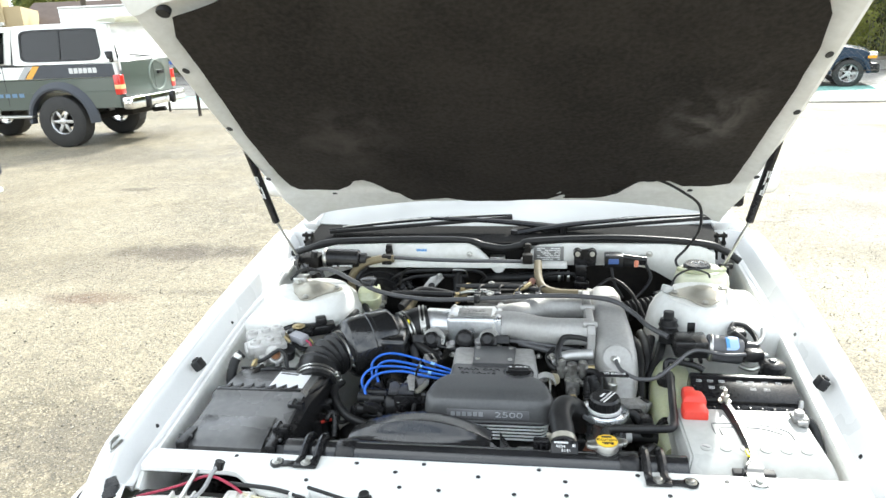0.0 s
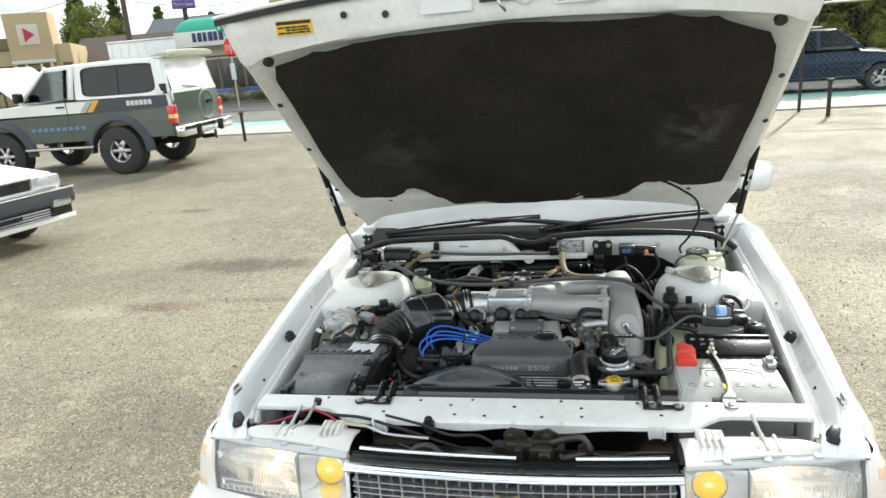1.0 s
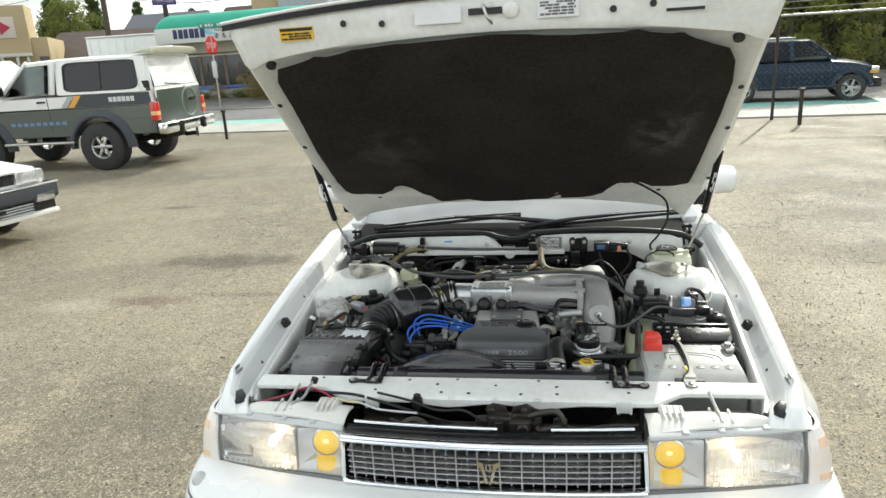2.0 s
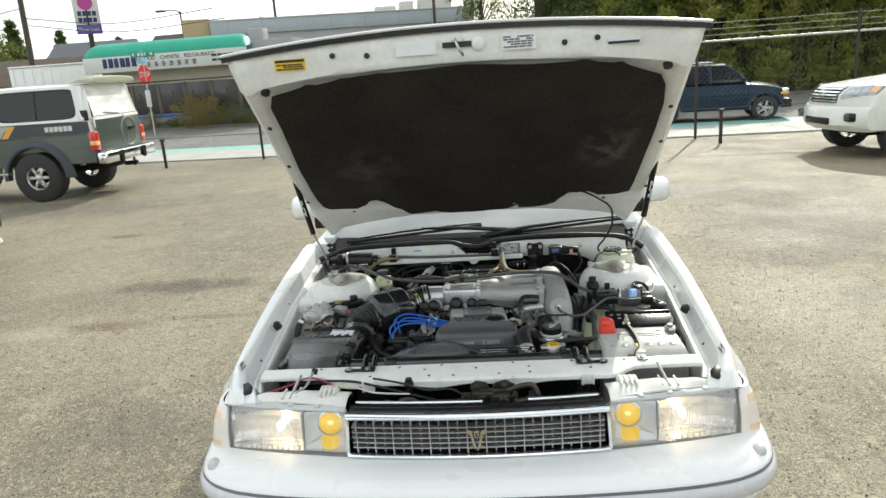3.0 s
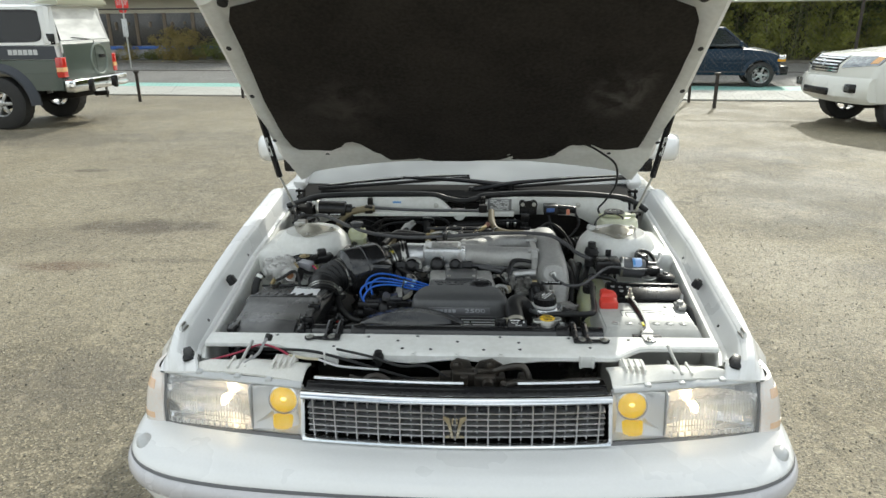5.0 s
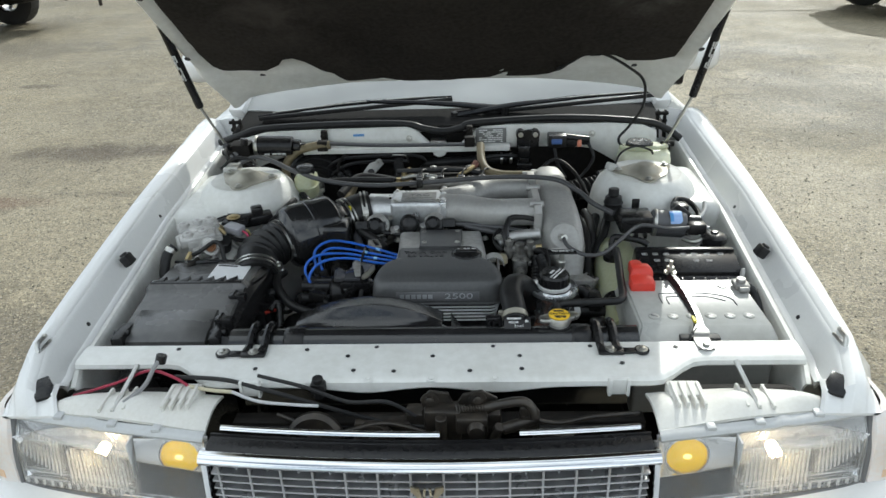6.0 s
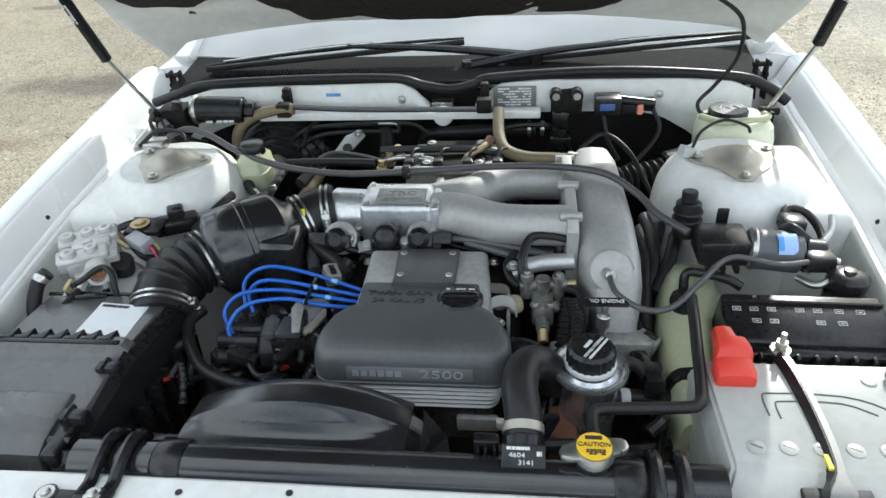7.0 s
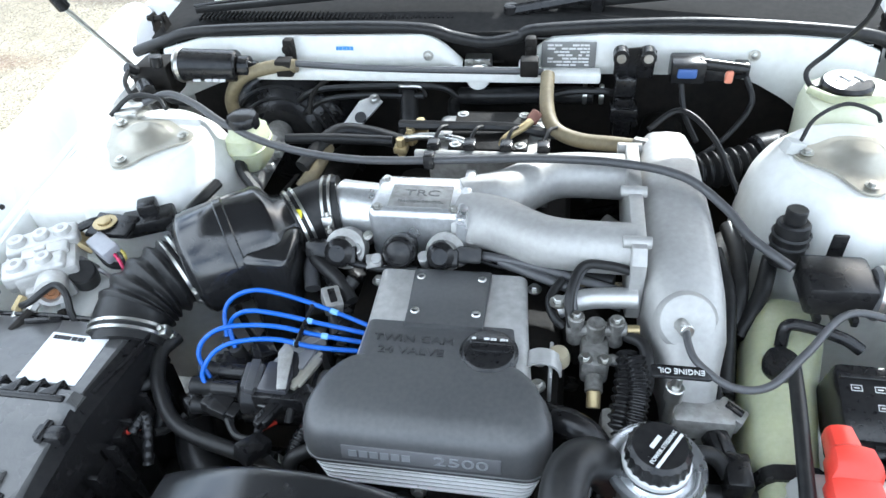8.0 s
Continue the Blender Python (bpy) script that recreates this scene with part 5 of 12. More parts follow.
# tan hose from the plenum up to the valve
bm = sweep(BM(), [(0.265, 1.17, 0.92), (0.225, 1.185, 0.915), (0.165, 1.20, 0.912), (0.125, 1.225, 0.918), (0.110, 1.27, 0.935), (0.108, 1.33, 0.962)], 0.0125, 12)
part("breather_hose", bm, TANHOSE, sedan, "faded tan breather hose")
part("hose_end", rod(BM(), (0.25, 1.175, 0.92), (0.272, 1.167, 0.92), 0.0155), STEEL, sedan)
# brake booster, master cylinder and fluid bottle
m = frame_xyz((-0.415, 1.45, 0.805), X, Z)
bm = lathe(BM(), [(0.135, 0.0), (0.138, 0.03), (0.132, 0.045), (0.132, 0.06), (0.120, 0.085), (0.085, 0.105), (0.075, 0.12), (0.045, 0.125), (0, 0.125)], m, 44)
boost = part("brake_booster", bm, PLASTIC, sedan, "round black brake booster")
part("master_cylinder", rod(BM(), (-0.41, 1.32, 0.84), (-0.41, 1.14, 0.835), 0.026), ALLOY_D, sedan, "aluminium brake master cylinder")
def bottle(z, a, b):
    return [(-0.405 + a * math.copysign(abs(math.cos(q)) ** 0.6, math.cos(q)), 1.178 + b * math.copysign(abs(math.sin(q)) ** 0.6, math.sin(q)), z) for q in (2 * math.pi * k / 24 for k in range(24))]
bm = loft(BM(), [bottle(0.864, 0.026, 0.036), bottle(0.870, 0.031, 0.041), bottle(0.898, 0.033, 0.043), bottle(0.900, 0.035, 0.045), bottle(0.904, 0.035, 0.045), bottle(0.906, 0.033, 0.043), bottle(0.926, 0.031, 0.040), bottle(0.933, 0.025, 0.031), bottle(0.942, 0.024, 0.026)])
bt = part("fluid_bottle", bm, CREAM, sedan, "yellowed brake fluid bottle")
part("bottle_cap", lathe(BM(), [(0.027, 0.936), (0.0275, 0.952), (0.0245, 0.958), (0.015, 0.961), (0, 0.961)], Matrix.Translation((-0.405, 1.178, 0)), 24), PLASTIC, bt, "black screw cap")
for pts in ([(-0.33, 1.40, 0.93), (-0.27, 1.40, 0.955), (-0.10, 1.42, 0.945), (0.02, 1.44, 0.93)], [(-0.34, 1.36, 0.90), (-0.30, 1.38, 0.93), (-0.2, 1.41, 0.925), (0.0, 1.43, 0.92), (0.25, 1.43, 0.925)], [(-0.335, 1.30, 0.89), (-0.33, 1.33, 0.92), (-0.30, 1.37, 0.935)], [(-0.42, 1.15, 0.83), (-0.38, 1.13, 0.80), (-0.34, 1.2, 0.82)]):
    part("brake_line", sweep(BM(), pts, 0.0045, 8), DARK, sedan)
bm = box(BM(), (-0.05, 1.40, 0.925), (0.0, 1.43, 0.955), 0.004)
bolt(bm, (-0.012, 1.40, 0.94), (0, -1, 0), 0.009, 0.008), bolt(bm, (-0.038, 1.40, 0.945), (0, -1, 0), 0.007, 0.008)
part("line_clip", bm, STEEL, sedan)
# motor at the firewall's corner
m = frame_xyz((-0.63, 1.335, 0.965), X, Z)
bm = rod(BM(), (-0.595, 1.335, 0.972), (-0.475, 1.345, 0.965), 0.030, seg=24)
rod(bm, (-0.475, 1.345, 0.965), (-0.452, 1.347, 0.963), 0.020)
rod(bm, (-0.452, 1.347, 0.963), (-0.437, 1.348, 0.962), 0.010)
part("cruise_motor", bm, PLASTIC, sedan, "black cylindrical motor")
bm = box(BM(), (-0.668, 1.30, 0.915), (-0.60, 1.36, 0.985), 0.010)
box(bm, (-0.645, 1.275, 0.895), (-0.60, 1.31, 0.94), 0.008)
rod(bm, (-0.655, 1.29, 0.935), (-0.655, 1.27, 0.935), 0.018)
part("motor_gearbox", bm, DARK, sedan)
part("motor_strap", lathe(BM(), [(0.031, -0.006), (0.0335, 0), (0.031, 0.006)], frame_xyz((-0.585, 1.336, 0.971), (0, 1, 0), (0, 0, 1)), 24), STEEL, sedan)
part("motor_print", bars(BM(), frame_xyz((-0.525, 1.314, 0.950), X, (0, 0.7, 0.7)), 0.07, 0.008, 1, 2), PRINT, sedan)

# gearbox fittings of the corner motor, booster rings, master cylinder body
for a, b, r in (((-0.645, 1.285, 0.955), (-0.625, 1.262, 0.950), 0.016), ((-0.615, 1.30, 0.985), (-0.612, 1.302, 1.005), 0.012), ((-0.66, 1.30, 0.975), (-0.668, 1.285, 0.99), 0.010)):
    part("motor_fitting", rod(BM(), a, b, r), PLASTIC, sedan)
for pts in ([(-0.63, 1.265, 0.95), (-0.615, 1.245, 0.935), (-0.60, 1.25, 0.91)], [(-0.61, 1.28, 0.935), (-0.59, 1.27, 0.93), (-0.575, 1.285, 0.915), (-0.57, 1.31, 0.90)], [(-0.665, 1.285, 0.985), (-0.66, 1.255, 0.975), (-0.645, 1.24, 0.95)]):
    part("motor_lead", sweep(BM(), pts, 0.0045, 8), RUBBER, sedan)
for r, d in ((0.128, 0.056), (0.112, 0.092), (0.092, 0.104)):
    part("booster_ring", lathe(BM(), [(r - 0.003, d), (r, d + 0.004), (r + 0.003, d)], frame_xyz((-0.415, 1.45, 0.805), X, Z), 44), RUBBER, boost)
bm = rod(BM(), (-0.41, 1.27, 0.845), (-0.41, 1.16, 0.842), 0.021)
for y in (1.18, 1.22, 1.25):
    rod(bm, (-0.41, y, 0.845), (-0.385, y, 0.85), 0.010)
    rod(bm, (-0.385, y, 0.85), (-0.372, y, 0.852), 0.0065, seg=6)
part("master_fittings", bm, ALLOY, sedan, "aluminium pipe fittings")

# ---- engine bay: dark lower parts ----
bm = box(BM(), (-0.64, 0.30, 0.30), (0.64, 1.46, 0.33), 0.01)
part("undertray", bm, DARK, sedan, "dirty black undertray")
bm = box(BM(), (-0.17, 0.66, 0.34), (0.16, 1.30, 0.79), 0.03)
box(bm, (-0.13, 0.642, 0.5), (0.12, 0.70, 0.76), 0.02)
engine = part("engine_block", bm, DARK, sedan, "grimy black engine block")
for a, b, r in (((-0.62, 0.80, 0.60), (-0.20, 0.85, 0.55), 0.04), ((0.2, 0.75, 0.55), (0.6, 0.78, 0.58), 0.05), ((-0.45, 0.45, 0.62), (-0.30, 1.3, 0.58), 0.035), ((0.38, 0.5, 0.6), (0.40, 1.35, 0.62), 0.03), ((-0.30, 1.1, 0.78), (-0.30, 1.42, 0.75), 0.03), ((0.28, 1.25, 0.74), (0.33, 1.44, 0.80), 0.04)):
    part("dark_pipe", rod(BM(), a, b, r), DARK, sedan)
rnd = random.Random(11)
for k in range(26):
    x, y = rnd.choice((rnd.uniform(-0.40, -0.16), rnd.uniform(0.16, 0.42))), rnd.uniform(0.55, 1.38)
    p = Vector((x, y, rnd.uniform(0.62, 0.77)))
    q = p + Vector((rnd.uniform(-0.08, 0.08), rnd.uniform(-0.14, 0.14), rnd.uniform(-0.05, 0.06)))
    r = p.lerp(q, 0.5) + Vector((rnd.uniform(-0.05, 0.05), rnd.uniform(-0.05, 0.05), rnd.uniform(0, 0.05)))
    part("loom_branch", sweep(BM(), [p, r, q], rnd.uniform(0.005, 0.012), 8), rnd.choice((RUBBER, DARK, PLASTIC)), engine)
for k in range(12):
    x, y, z = rnd.choice((rnd.uniform(-0.34, -0.17), rnd.uniform(0.17, 0.36))), rnd.uniform(0.62, 1.3), rnd.uniform(0.66, 0.78)
    s = rnd.uniform(0.012, 0.03)
    part("lower_fitting", box(BM(), (-s, -s * 1.2, -s), (s, s * 1.2, s), 0.005, m=pose(x, y, z, rnd.uniform(-30, 30), rnd.uniform(-30, 30), rnd.uniform(0, 180))), rnd.choice((DARK, ALLOY_D, PLASTIC, DARK)), engine)

# exhaust cam cover and front belt cover
BRIGHT = surf("pale_rib_edge", (0.80, 0.80, 0.80), 0.35, 0.1, scale=20)
def ring(y, w, z0, z1, r=0.02, cx=0.0, n=5):
    """A rounded upright section across the engine at y."""
    pts = [(-w, z0), (-w, z1 - r)] + [(-w + r - r * math.cos(a), z1 - r + r * math.sin(a)) for a in (radians(90) * k / n for k in range(1, n + 1))]
    pts += [(-x, z) for x, z in reversed(pts)]
    return [(cx + x, y, z) for x, z in pts]
bm = loft(BM(), [ring(0.932, 0.100, 0.78, 0.846, 0.012, -0.004), ring(0.920, 0.106, 0.77, 0.862, 0.012, -0.004), ring(0.82, 0.108, 0.76, 0.866, 0.013, 0.002), ring(0.735, 0.116, 0.76, 0.858, 0.016, 0.004)])
cam = part("cam_cover", bm, PALEALLOY, sedan, "bright cast aluminium cam cover")
bm = loft(BM(), [ring(0.918, 0.054, 0.84, 0.868, 0.003, -0.002), ring(0.908, 0.055, 0.84, 0.873, 0.003, -0.002), ring(0.83, 0.052, 0.84, 0.876, 0.003, 0.0), ring(0.806, 0.052, 0.84, 0.876, 0.003, 0.0)])
centre = part("centre_cover", bm, COVER, sedan, "dark grey plastic centre cover")
for x, y, z in ((-0.045, 0.896, 0.873), (0.041, 0.897, 0.873), (-0.041, 0.828, 0.876), (0.041, 0.828, 0.876)):
    bm = lathe(BM(), [(0.0062, 0), (0.0062, 0.002), (0.0045, 0.0035), (0.004, 0.001), (0, 0.001)], Matrix.Translation((x, y, z - 0.001)), 16)
    part("cap_screw", bm, STEEL, centre)
def plan(z, w, y0, y1, rf, rb, cx=-0.002, n=6):
    """A level outline with rounded corners, rf at the front and rb at the back."""
    out = []
    for sx, cy, r, a0 in ((1, y0, rf, -90), (1, y1, rb, 0), (-1, y1, rb, 90), (-1, y0, rf, 180)):
        px, py = cx + sx * (w - r), cy + (r if cy == y0 else -r)
        out += [(px + r * math.cos(radians(a0 + 90 * k / n)), py + r * math.sin(radians(a0 + 90 * k / n)), z) for k in range(n + 1)]
    return out
# bulging front with a flat narrow neck behind it
bm = loft(BM(), [plan(0.8125, 0.138, 0.640, 0.74, 0.022, 0.03), plan(0.8125, 0.1445, 0.633, 0.742, 0.026, 0.04), plan(0.8145, 0.1475, 0.630, 0.743, 0.028, 0.05), plan(0.8180, 0.1480, 0.6305, 0.744, 0.028, 0.05), plan(0.8190, 0.1472, 0.6318, 0.744, 0.028, 0.05),
                 plan(0.830, 0.1500, 0.6335, 0.745, 0.030, 0.055), plan(0.850, 0.1485, 0.639, 0.745, 0.032, 0.06), plan(0.858, 0.1465, 0.6425, 0.744, 0.034, 0.06), plan(0.8635, 0.143, 0.647, 0.742, 0.036, 0.06), plan(0.8655, 0.141, 0.6515, 0.746, 0.036, 0.06),
                 plan(0.8700, 0.134, 0.660, 0.750, 0.036, 0.050), plan(0.8725, 0.124, 0.670, 0.752, 0.034, 0.040), plan(0.8738, 0.108, 0.682, 0.752, 0.026, 0.026), plan(0.8742, 0.090, 0.695, 0.745, 0.014, 0.014)])
belt = part("belt_cover", bm, COVER, sedan, "dark grey moulded belt cover", 24)
bm = loft(BM(), [ring(0.819, 0.0975, 0.80, 0.862, 0.010, -0.004), ring(0.815, 0.100, 0.80, 0.868, 0.012, -0.004), ring(0.77, 0.101, 0.80, 0.8712, 0.014, -0.003), ring(0.748, 0.104, 0.80, 0.8728, 0.020, -0.002), ring(0.72, 0.108, 0.80, 0.8722, 0.026, -0.002)])
part("cover_neck", bm, COVER, belt)
# ribbed lower front
part("front_back", loft(BM(), [plan(z, w, 0.6375, 0.70, 0.02, 0.02) for z, w in ((0.70, 0.128), (0.76, 0.132), (0.8130, 0.136))]), PLASTIC, belt)
for k in range(5):
    z, w = 0.8060 - 0.0085 * k, 0.141 - 0.0022 * k
    part("front_rib", loft(BM(), [plan(z - 0.0011, w, 0.6325, 0.69, 0.022, 0.02), plan(z + 0.0009, w, 0.6325, 0.69, 0.022, 0.02)]), BRIGHT, belt, "pale front rib")
part("lower_screw", bolt(BM(), (-0.01, 0.634, 0.763), (0, -1, 0.2), 0.006, 0.006), STEEL, belt)
part("part_tag", box(BM(), (0.065, 0.628, 0.725), (0.128, 0.640, 0.752), 0.003), ALLOY_D, belt)
# badge panel on the belt cover: first word as plain bars, then the figure
bf = frame_xyz((-0.002, 0.6342, 0.8345), X, (0, 0.24, 0.97))
part("badge_panel", box(BM(), (-0.094, -0.0105, -0.004), (0.094, 0.0105, 0.0008), 0.001, m=bf), GREYPRINT, belt, "dark badge panel")
bm = BM()
for k in range(6):
    box(bm, (-0.085 + k * 0.0128, -0.0048, 0.0008), (-0.0752 + k * 0.0128, 0.0048, 0.0014), 0, m=bf)
part("badge_bars", bm, SILVERPRINT, belt)
text_mesh("displacement_badge", "2500", 0.021, bf @ Matrix.Translation((0.048, 0, 0.0010)) @ Matrix.Diagonal((1.55, 0.85, 1, 1)), SILVERPRINT, belt, "silver figure on the cover")
tf = frame_xyz((-0.034, 0.771, 0.8722), X, (0, 1, -0.05))
text_mesh("raised_lettering", "TWIN CAM", 0.0185, tf @ Matrix.Translation((0.0, 0.011, 0)) @ Matrix.Diagonal((1.12, 0.85, 1, 1)), LEGEND, belt, "raised lettering", 0.0012)
text_mesh("raised_lettering", "24 VALVE", 0.0185, tf @ Matrix.Translation((0.0, -0.010, 0)) @ Matrix.Diagonal((1.12, 0.85, 1, 1)), LEGEND, belt, "raised lettering", 0.0012)
m = Matrix.Translation((0.064, 0.770, 0.866))
bm = lathe(BM(), [(0.037, 0), (0.037, 0.006), (0.0345, 0.008), (0.033, 0.0105), (0.031, 0.012), (0.0, 0.0125)], m, 36)
box(bm, (0.038, 0.763, 0.877), (0.090, 0.777, 0.8835), 0.003)
fill = part("oil_filler_cap", bm, PLASTIC, belt, "black oil filler cap")
part("cap_print", bars(BM(), frame_xyz((0.064, 0.785, 0.8790), X, Y), 0.046, 0.0055, 1, 7), PRINT, fill)
for p in ((-0.116, 0.917, 0.838), (0.112, 0.917, 0.84), (0.126, 0.785, 0.845), (0.126, 0.75, 0.838)):
    part("cover_bolt", bolt(BM(), p, r=0.006, h=0.009), STEEL, cam)

# intake cam cover at the back, mostly under the intake
bm = loft(BM(), [ring(1.30, 0.090, 0.80, 0.885, 0.012, 0.02), ring(1.28, 0.098, 0.80, 0.905, 0.014, 0.02), ring(1.16, 0.10, 0.80, 0.905, 0.014, 0.02)])
part("rear_cam_cover", bm, ALLOY_D, sedan, "oxidised aluminium cam cover")
rc = part("rear_centre_cover", box(BM(), (-0.048, 1.165, 0.90), (0.084, 1.288, 0.912), 0.004), DARK, sedan, "dark plastic cover")
for x, y in ((-0.036, 1.178), (0.072, 1.178), (-0.036, 1.275), (0.072, 1.275)):
    part("cap_screw", bolt(BM(), (x, y, 0.912), r=0.006, h=0.004), STEEL, rc)
part("fuel_rail", rod(BM(), (-0.10, 1.150, 0.906), (0.15, 1.150, 0.906), 0.010, seg=14), ALLOY_D, sedan, "dull metal fuel rail")
for x in (-0.07, -0.01, 0.05, 0.11):
    part("injector_plug", box(BM(), (x - 0.010, 1.152, 0.898), (x + 0.010, 1.178, 0.926), 0.003, m=pose(0, 0, 0, 0, 0, 0)), PLASTIC, sedan, "black injector plug")
    part("injector_wire", sweep(BM(), [(x, 1.172, 0.922), (x + 0.008, 1.195, 0.932), (x + 0.02, 1.215, 0.925)], 0.0032, 6), RUBBER, sedan)
part("wiring_loom", sweep(BM(), [(-0.14, 1.225, 0.918), (-0.05, 1.215, 0.924), (0.05, 1.218, 0.922), (0.13, 1.225, 0.905), (0.17, 1.26, 0.88)], 0.0085, 8), RUBBER, sedan, "black taped wiring loom")
for pts, r, mt in (([(-0.13, 1.21, 0.90), (-0.09, 1.20, 0.912), (-0.03, 1.19, 0.912), (-0.005, 1.17, 0.905)], 0.0065, STEEL), ([(0.04, 1.16, 0.895), (0.045, 1.19, 0.915), (0.075, 1.215, 0.925), (0.09, 1.235, 0.93)], 0.007, BRASS)):
    part("fuel_pipe", sweep(BM(), pts, r, 10), mt, sedan, "bright metal pipe")
part("pipe_cap", rod(BM(), (0.085, 1.23, 0.926), (0.095, 1.245, 0.935), 0.010), surf("rusty_cap", (0.16, 0.07, 0.05), 0.7), sedan)
for x, y, z in ((-0.12, 1.215, 0.905), (-0.105, 1.235, 0.91), (-0.135, 1.195, 0.895)):
    bm = rod(BM(), (x, y, z - 0.02), (x, y, z + 0.014), 0.008, seg=6)
    box(bm, (x - 0.012, y - 0.010, z - 0.012), (x + 0.012, y + 0.01, z), 0.002)
    part("union_bolt", bm, BRASS, sedan)
for pts, r, mt in (([(-0.34, 1.19, 0.905), (-0.25, 1.195, 0.905), (-0.15, 1.20, 0.90)], 0.009, RUBBER), ([(-0.30, 1.14, 0.88), (-0.26, 1.22, 0.90), (-0.20, 1.23, 0.895), (-0.13, 1.215, 0.885)], 0.014, RUBBER), ([(-0.30, 1.12, 0.85), (-0.28, 1.15, 0.87), (-0.27, 1.2, 0.885)], 0.013, TANHOSE)):
    part("hose", sweep(BM(), pts, r, 10), mt, sedan)
bm = prism(BM(), [(-0.035, -0.015), (-0.01, -0.03), (0.02, 0.01), (0.035, 0.03), (0.02, 0.042), (-0.01, 0.03)], 0, 0.006, frame_xyz((-0.225, 1.285, 0.895), X, (0, 0.8, 0.6)), 0.002)
part("lifting_eye", bm, ALLOY, sedan, "aluminium lifting eye")
part("eye_hole", lathe(BM(), [(0.011, 0), (0.011, 0.0085), (0, 0.0085)], frame_xyz((-0.228, 1.283, 0.8925), X, (0, 0.8, 0.6)), 18), INK, sedan)
part("eye_bolt", bolt(BM(), (-0.205, 1.305, 0.922), (0, -0.6, 0.8), 0.006, 0.005), STEEL, sedan)
bm = sweep(BM(), [(-0.16, 1.38, 0.90), (-0.15, 1.345, 0.905), (-0.145, 1.31, 0.88), (-0.15, 1.29, 0.85)], 0.017, 12)
part("water_hose", bm, RUBBER, sedan, "black water hose")
part("hose_clamp", sweep(BM(), [(-0.17, 1.35, 0.925), (-0.155, 1.335, 0.932), (-0.125, 1.345, 0.925), (-0.12, 1.36, 0.90)], 0.003, 8), STEEL, sedan)

# throttle body, twin runners, plenum
th = BM()
rod(th, (-0.205, 1.045, 0.872), (-0.125, 1.032, 0.874), 0.046, seg=32)
box(th, (-0.140, 0.978, 0.83), (0.005, 1.075, 0.921), 0.012, 3)
box(th, (-0.005, 0.965, 0.835), (0.012, 1.09, 0.925), 0.005)
throttle = part("throttle_body", th, BRIGHTCAST, sedan, "bright cast aluminium throttle body")
for x, y in ((-0.125, 0.99), (-0.01, 0.99), (-0.125, 1.06)):
    part("body_bolt", bolt(BM(), (x, y, 0.920), r=0.005, h=0.006), STEEL, throttle)
pf2 = frame_xyz((-0.062, 1.016, 0.9212), X, (0.02, 1, 0.0))
part("name_plate", box(BM(), (-0.048, -0.026, 0), (0.045, 0.028, 0.0022), 0.001, m=pf2), ALLOY_D, throttle, "etched aluminium plate")
text_mesh("etched_letters", "TRC", 0.022, pf2 @ Matrix.Translation((0, 0.007, 0.0024)) @ Matrix.Diagonal((1.3, 0.9, 1, 1)), PLATEGREY, throttle, "etched dark letters")
text_mesh("etched_letters", "TRACTION CONTROL", 0.0068, pf2 @ Matrix.Translation((0, -0.014, 0.0024)), PLATEGREY, throttle, "etched dark letters")
for p, r in (((-0.172, 0.955, 0.866), 0.031), ((-0.020, 0.958, 0.868), 0.029)):
    m = frame_xyz(p, X, (0, 0.55, 0.83))
    bm = lathe(BM(), [(0, 0.022), (r * 0.55, 0.022), (r * 0.62, 0.012), (r, 0.008), (r, -0.018), (0, -0.02)], m, 24)
    part("sensor_mount", bm, ALLOY_D, throttle)
    bm = lathe(BM(), [(0, 0.034), (r * 0.4, 0.034), (r * 0.7, 0.026), (r * 0.78, 0.010), (r * 0.4, 0.008)], m @ Matrix.Translation((-0.004, -0.004, 0)), 20)
    box(bm, (-0.022, -0.020, 0.006), (0.022, 0.006, 0.026), 0.004, m=m)
    box(bm, (-0.058 if p[0] < -0.1 else 0.018, -0.014, 0.004), (-0.018 if p[0] < -0.1 else 0.055, 0.010, 0.022), 0.004, m=m)
    part("position_sensor", bm, PLASTIC, throttle, "black position sensor with plug")
m = frame_xyz((-0.086, 0.944, 0.876), X, (0, 0.45, 0.89))
part("idle_valve", lathe(BM(), [(0, 0.016), (0.012, 0.016), (0.018, 0.012), (0.020, 0.014), (0.024, 0.010), (0.026, -0.004), (0.022, -0.03), (0, -0.03)], m, 28), PLASTIC, throttle, "ribbed black valve cap")
part("lever_plate", prism(BM(), [(0, 0), (0.03, 0.008), (0.025, 0.035), (-0.005, 0.03)], 0, 0.005, frame_xyz((-0.135, 0.925, 0.852), X, (0, 0.9, 0.45)) @ Matrix.Diagonal((0.75, 0.75, 1, 1)), 0.001), ALLOY_D, throttle)
# runners: from one mouth, parting round an oval gap
for y1, y2, z1 in ((0.985, 0.942, 0.904), (1.085, 1.120, 0.898)):
    bm = sweep(BM(), [(0.0, 1.032 + (0.018 if y1 > 1 else -0.018), 0.880), (0.055, lerp(1.032, y1, 0.72), 0.888), (0.13, y2 if y1 > 1 else lerp(y1, y2, 0.75), z1 - 0.004), (0.245, y2, z1)], lambda t: lerp(0.046, 0.036, smooth(t * 1.3)), 24, 10)
    part("intake_runner", bm, CASTGREY, sedan, "smooth cast aluminium intake runner")
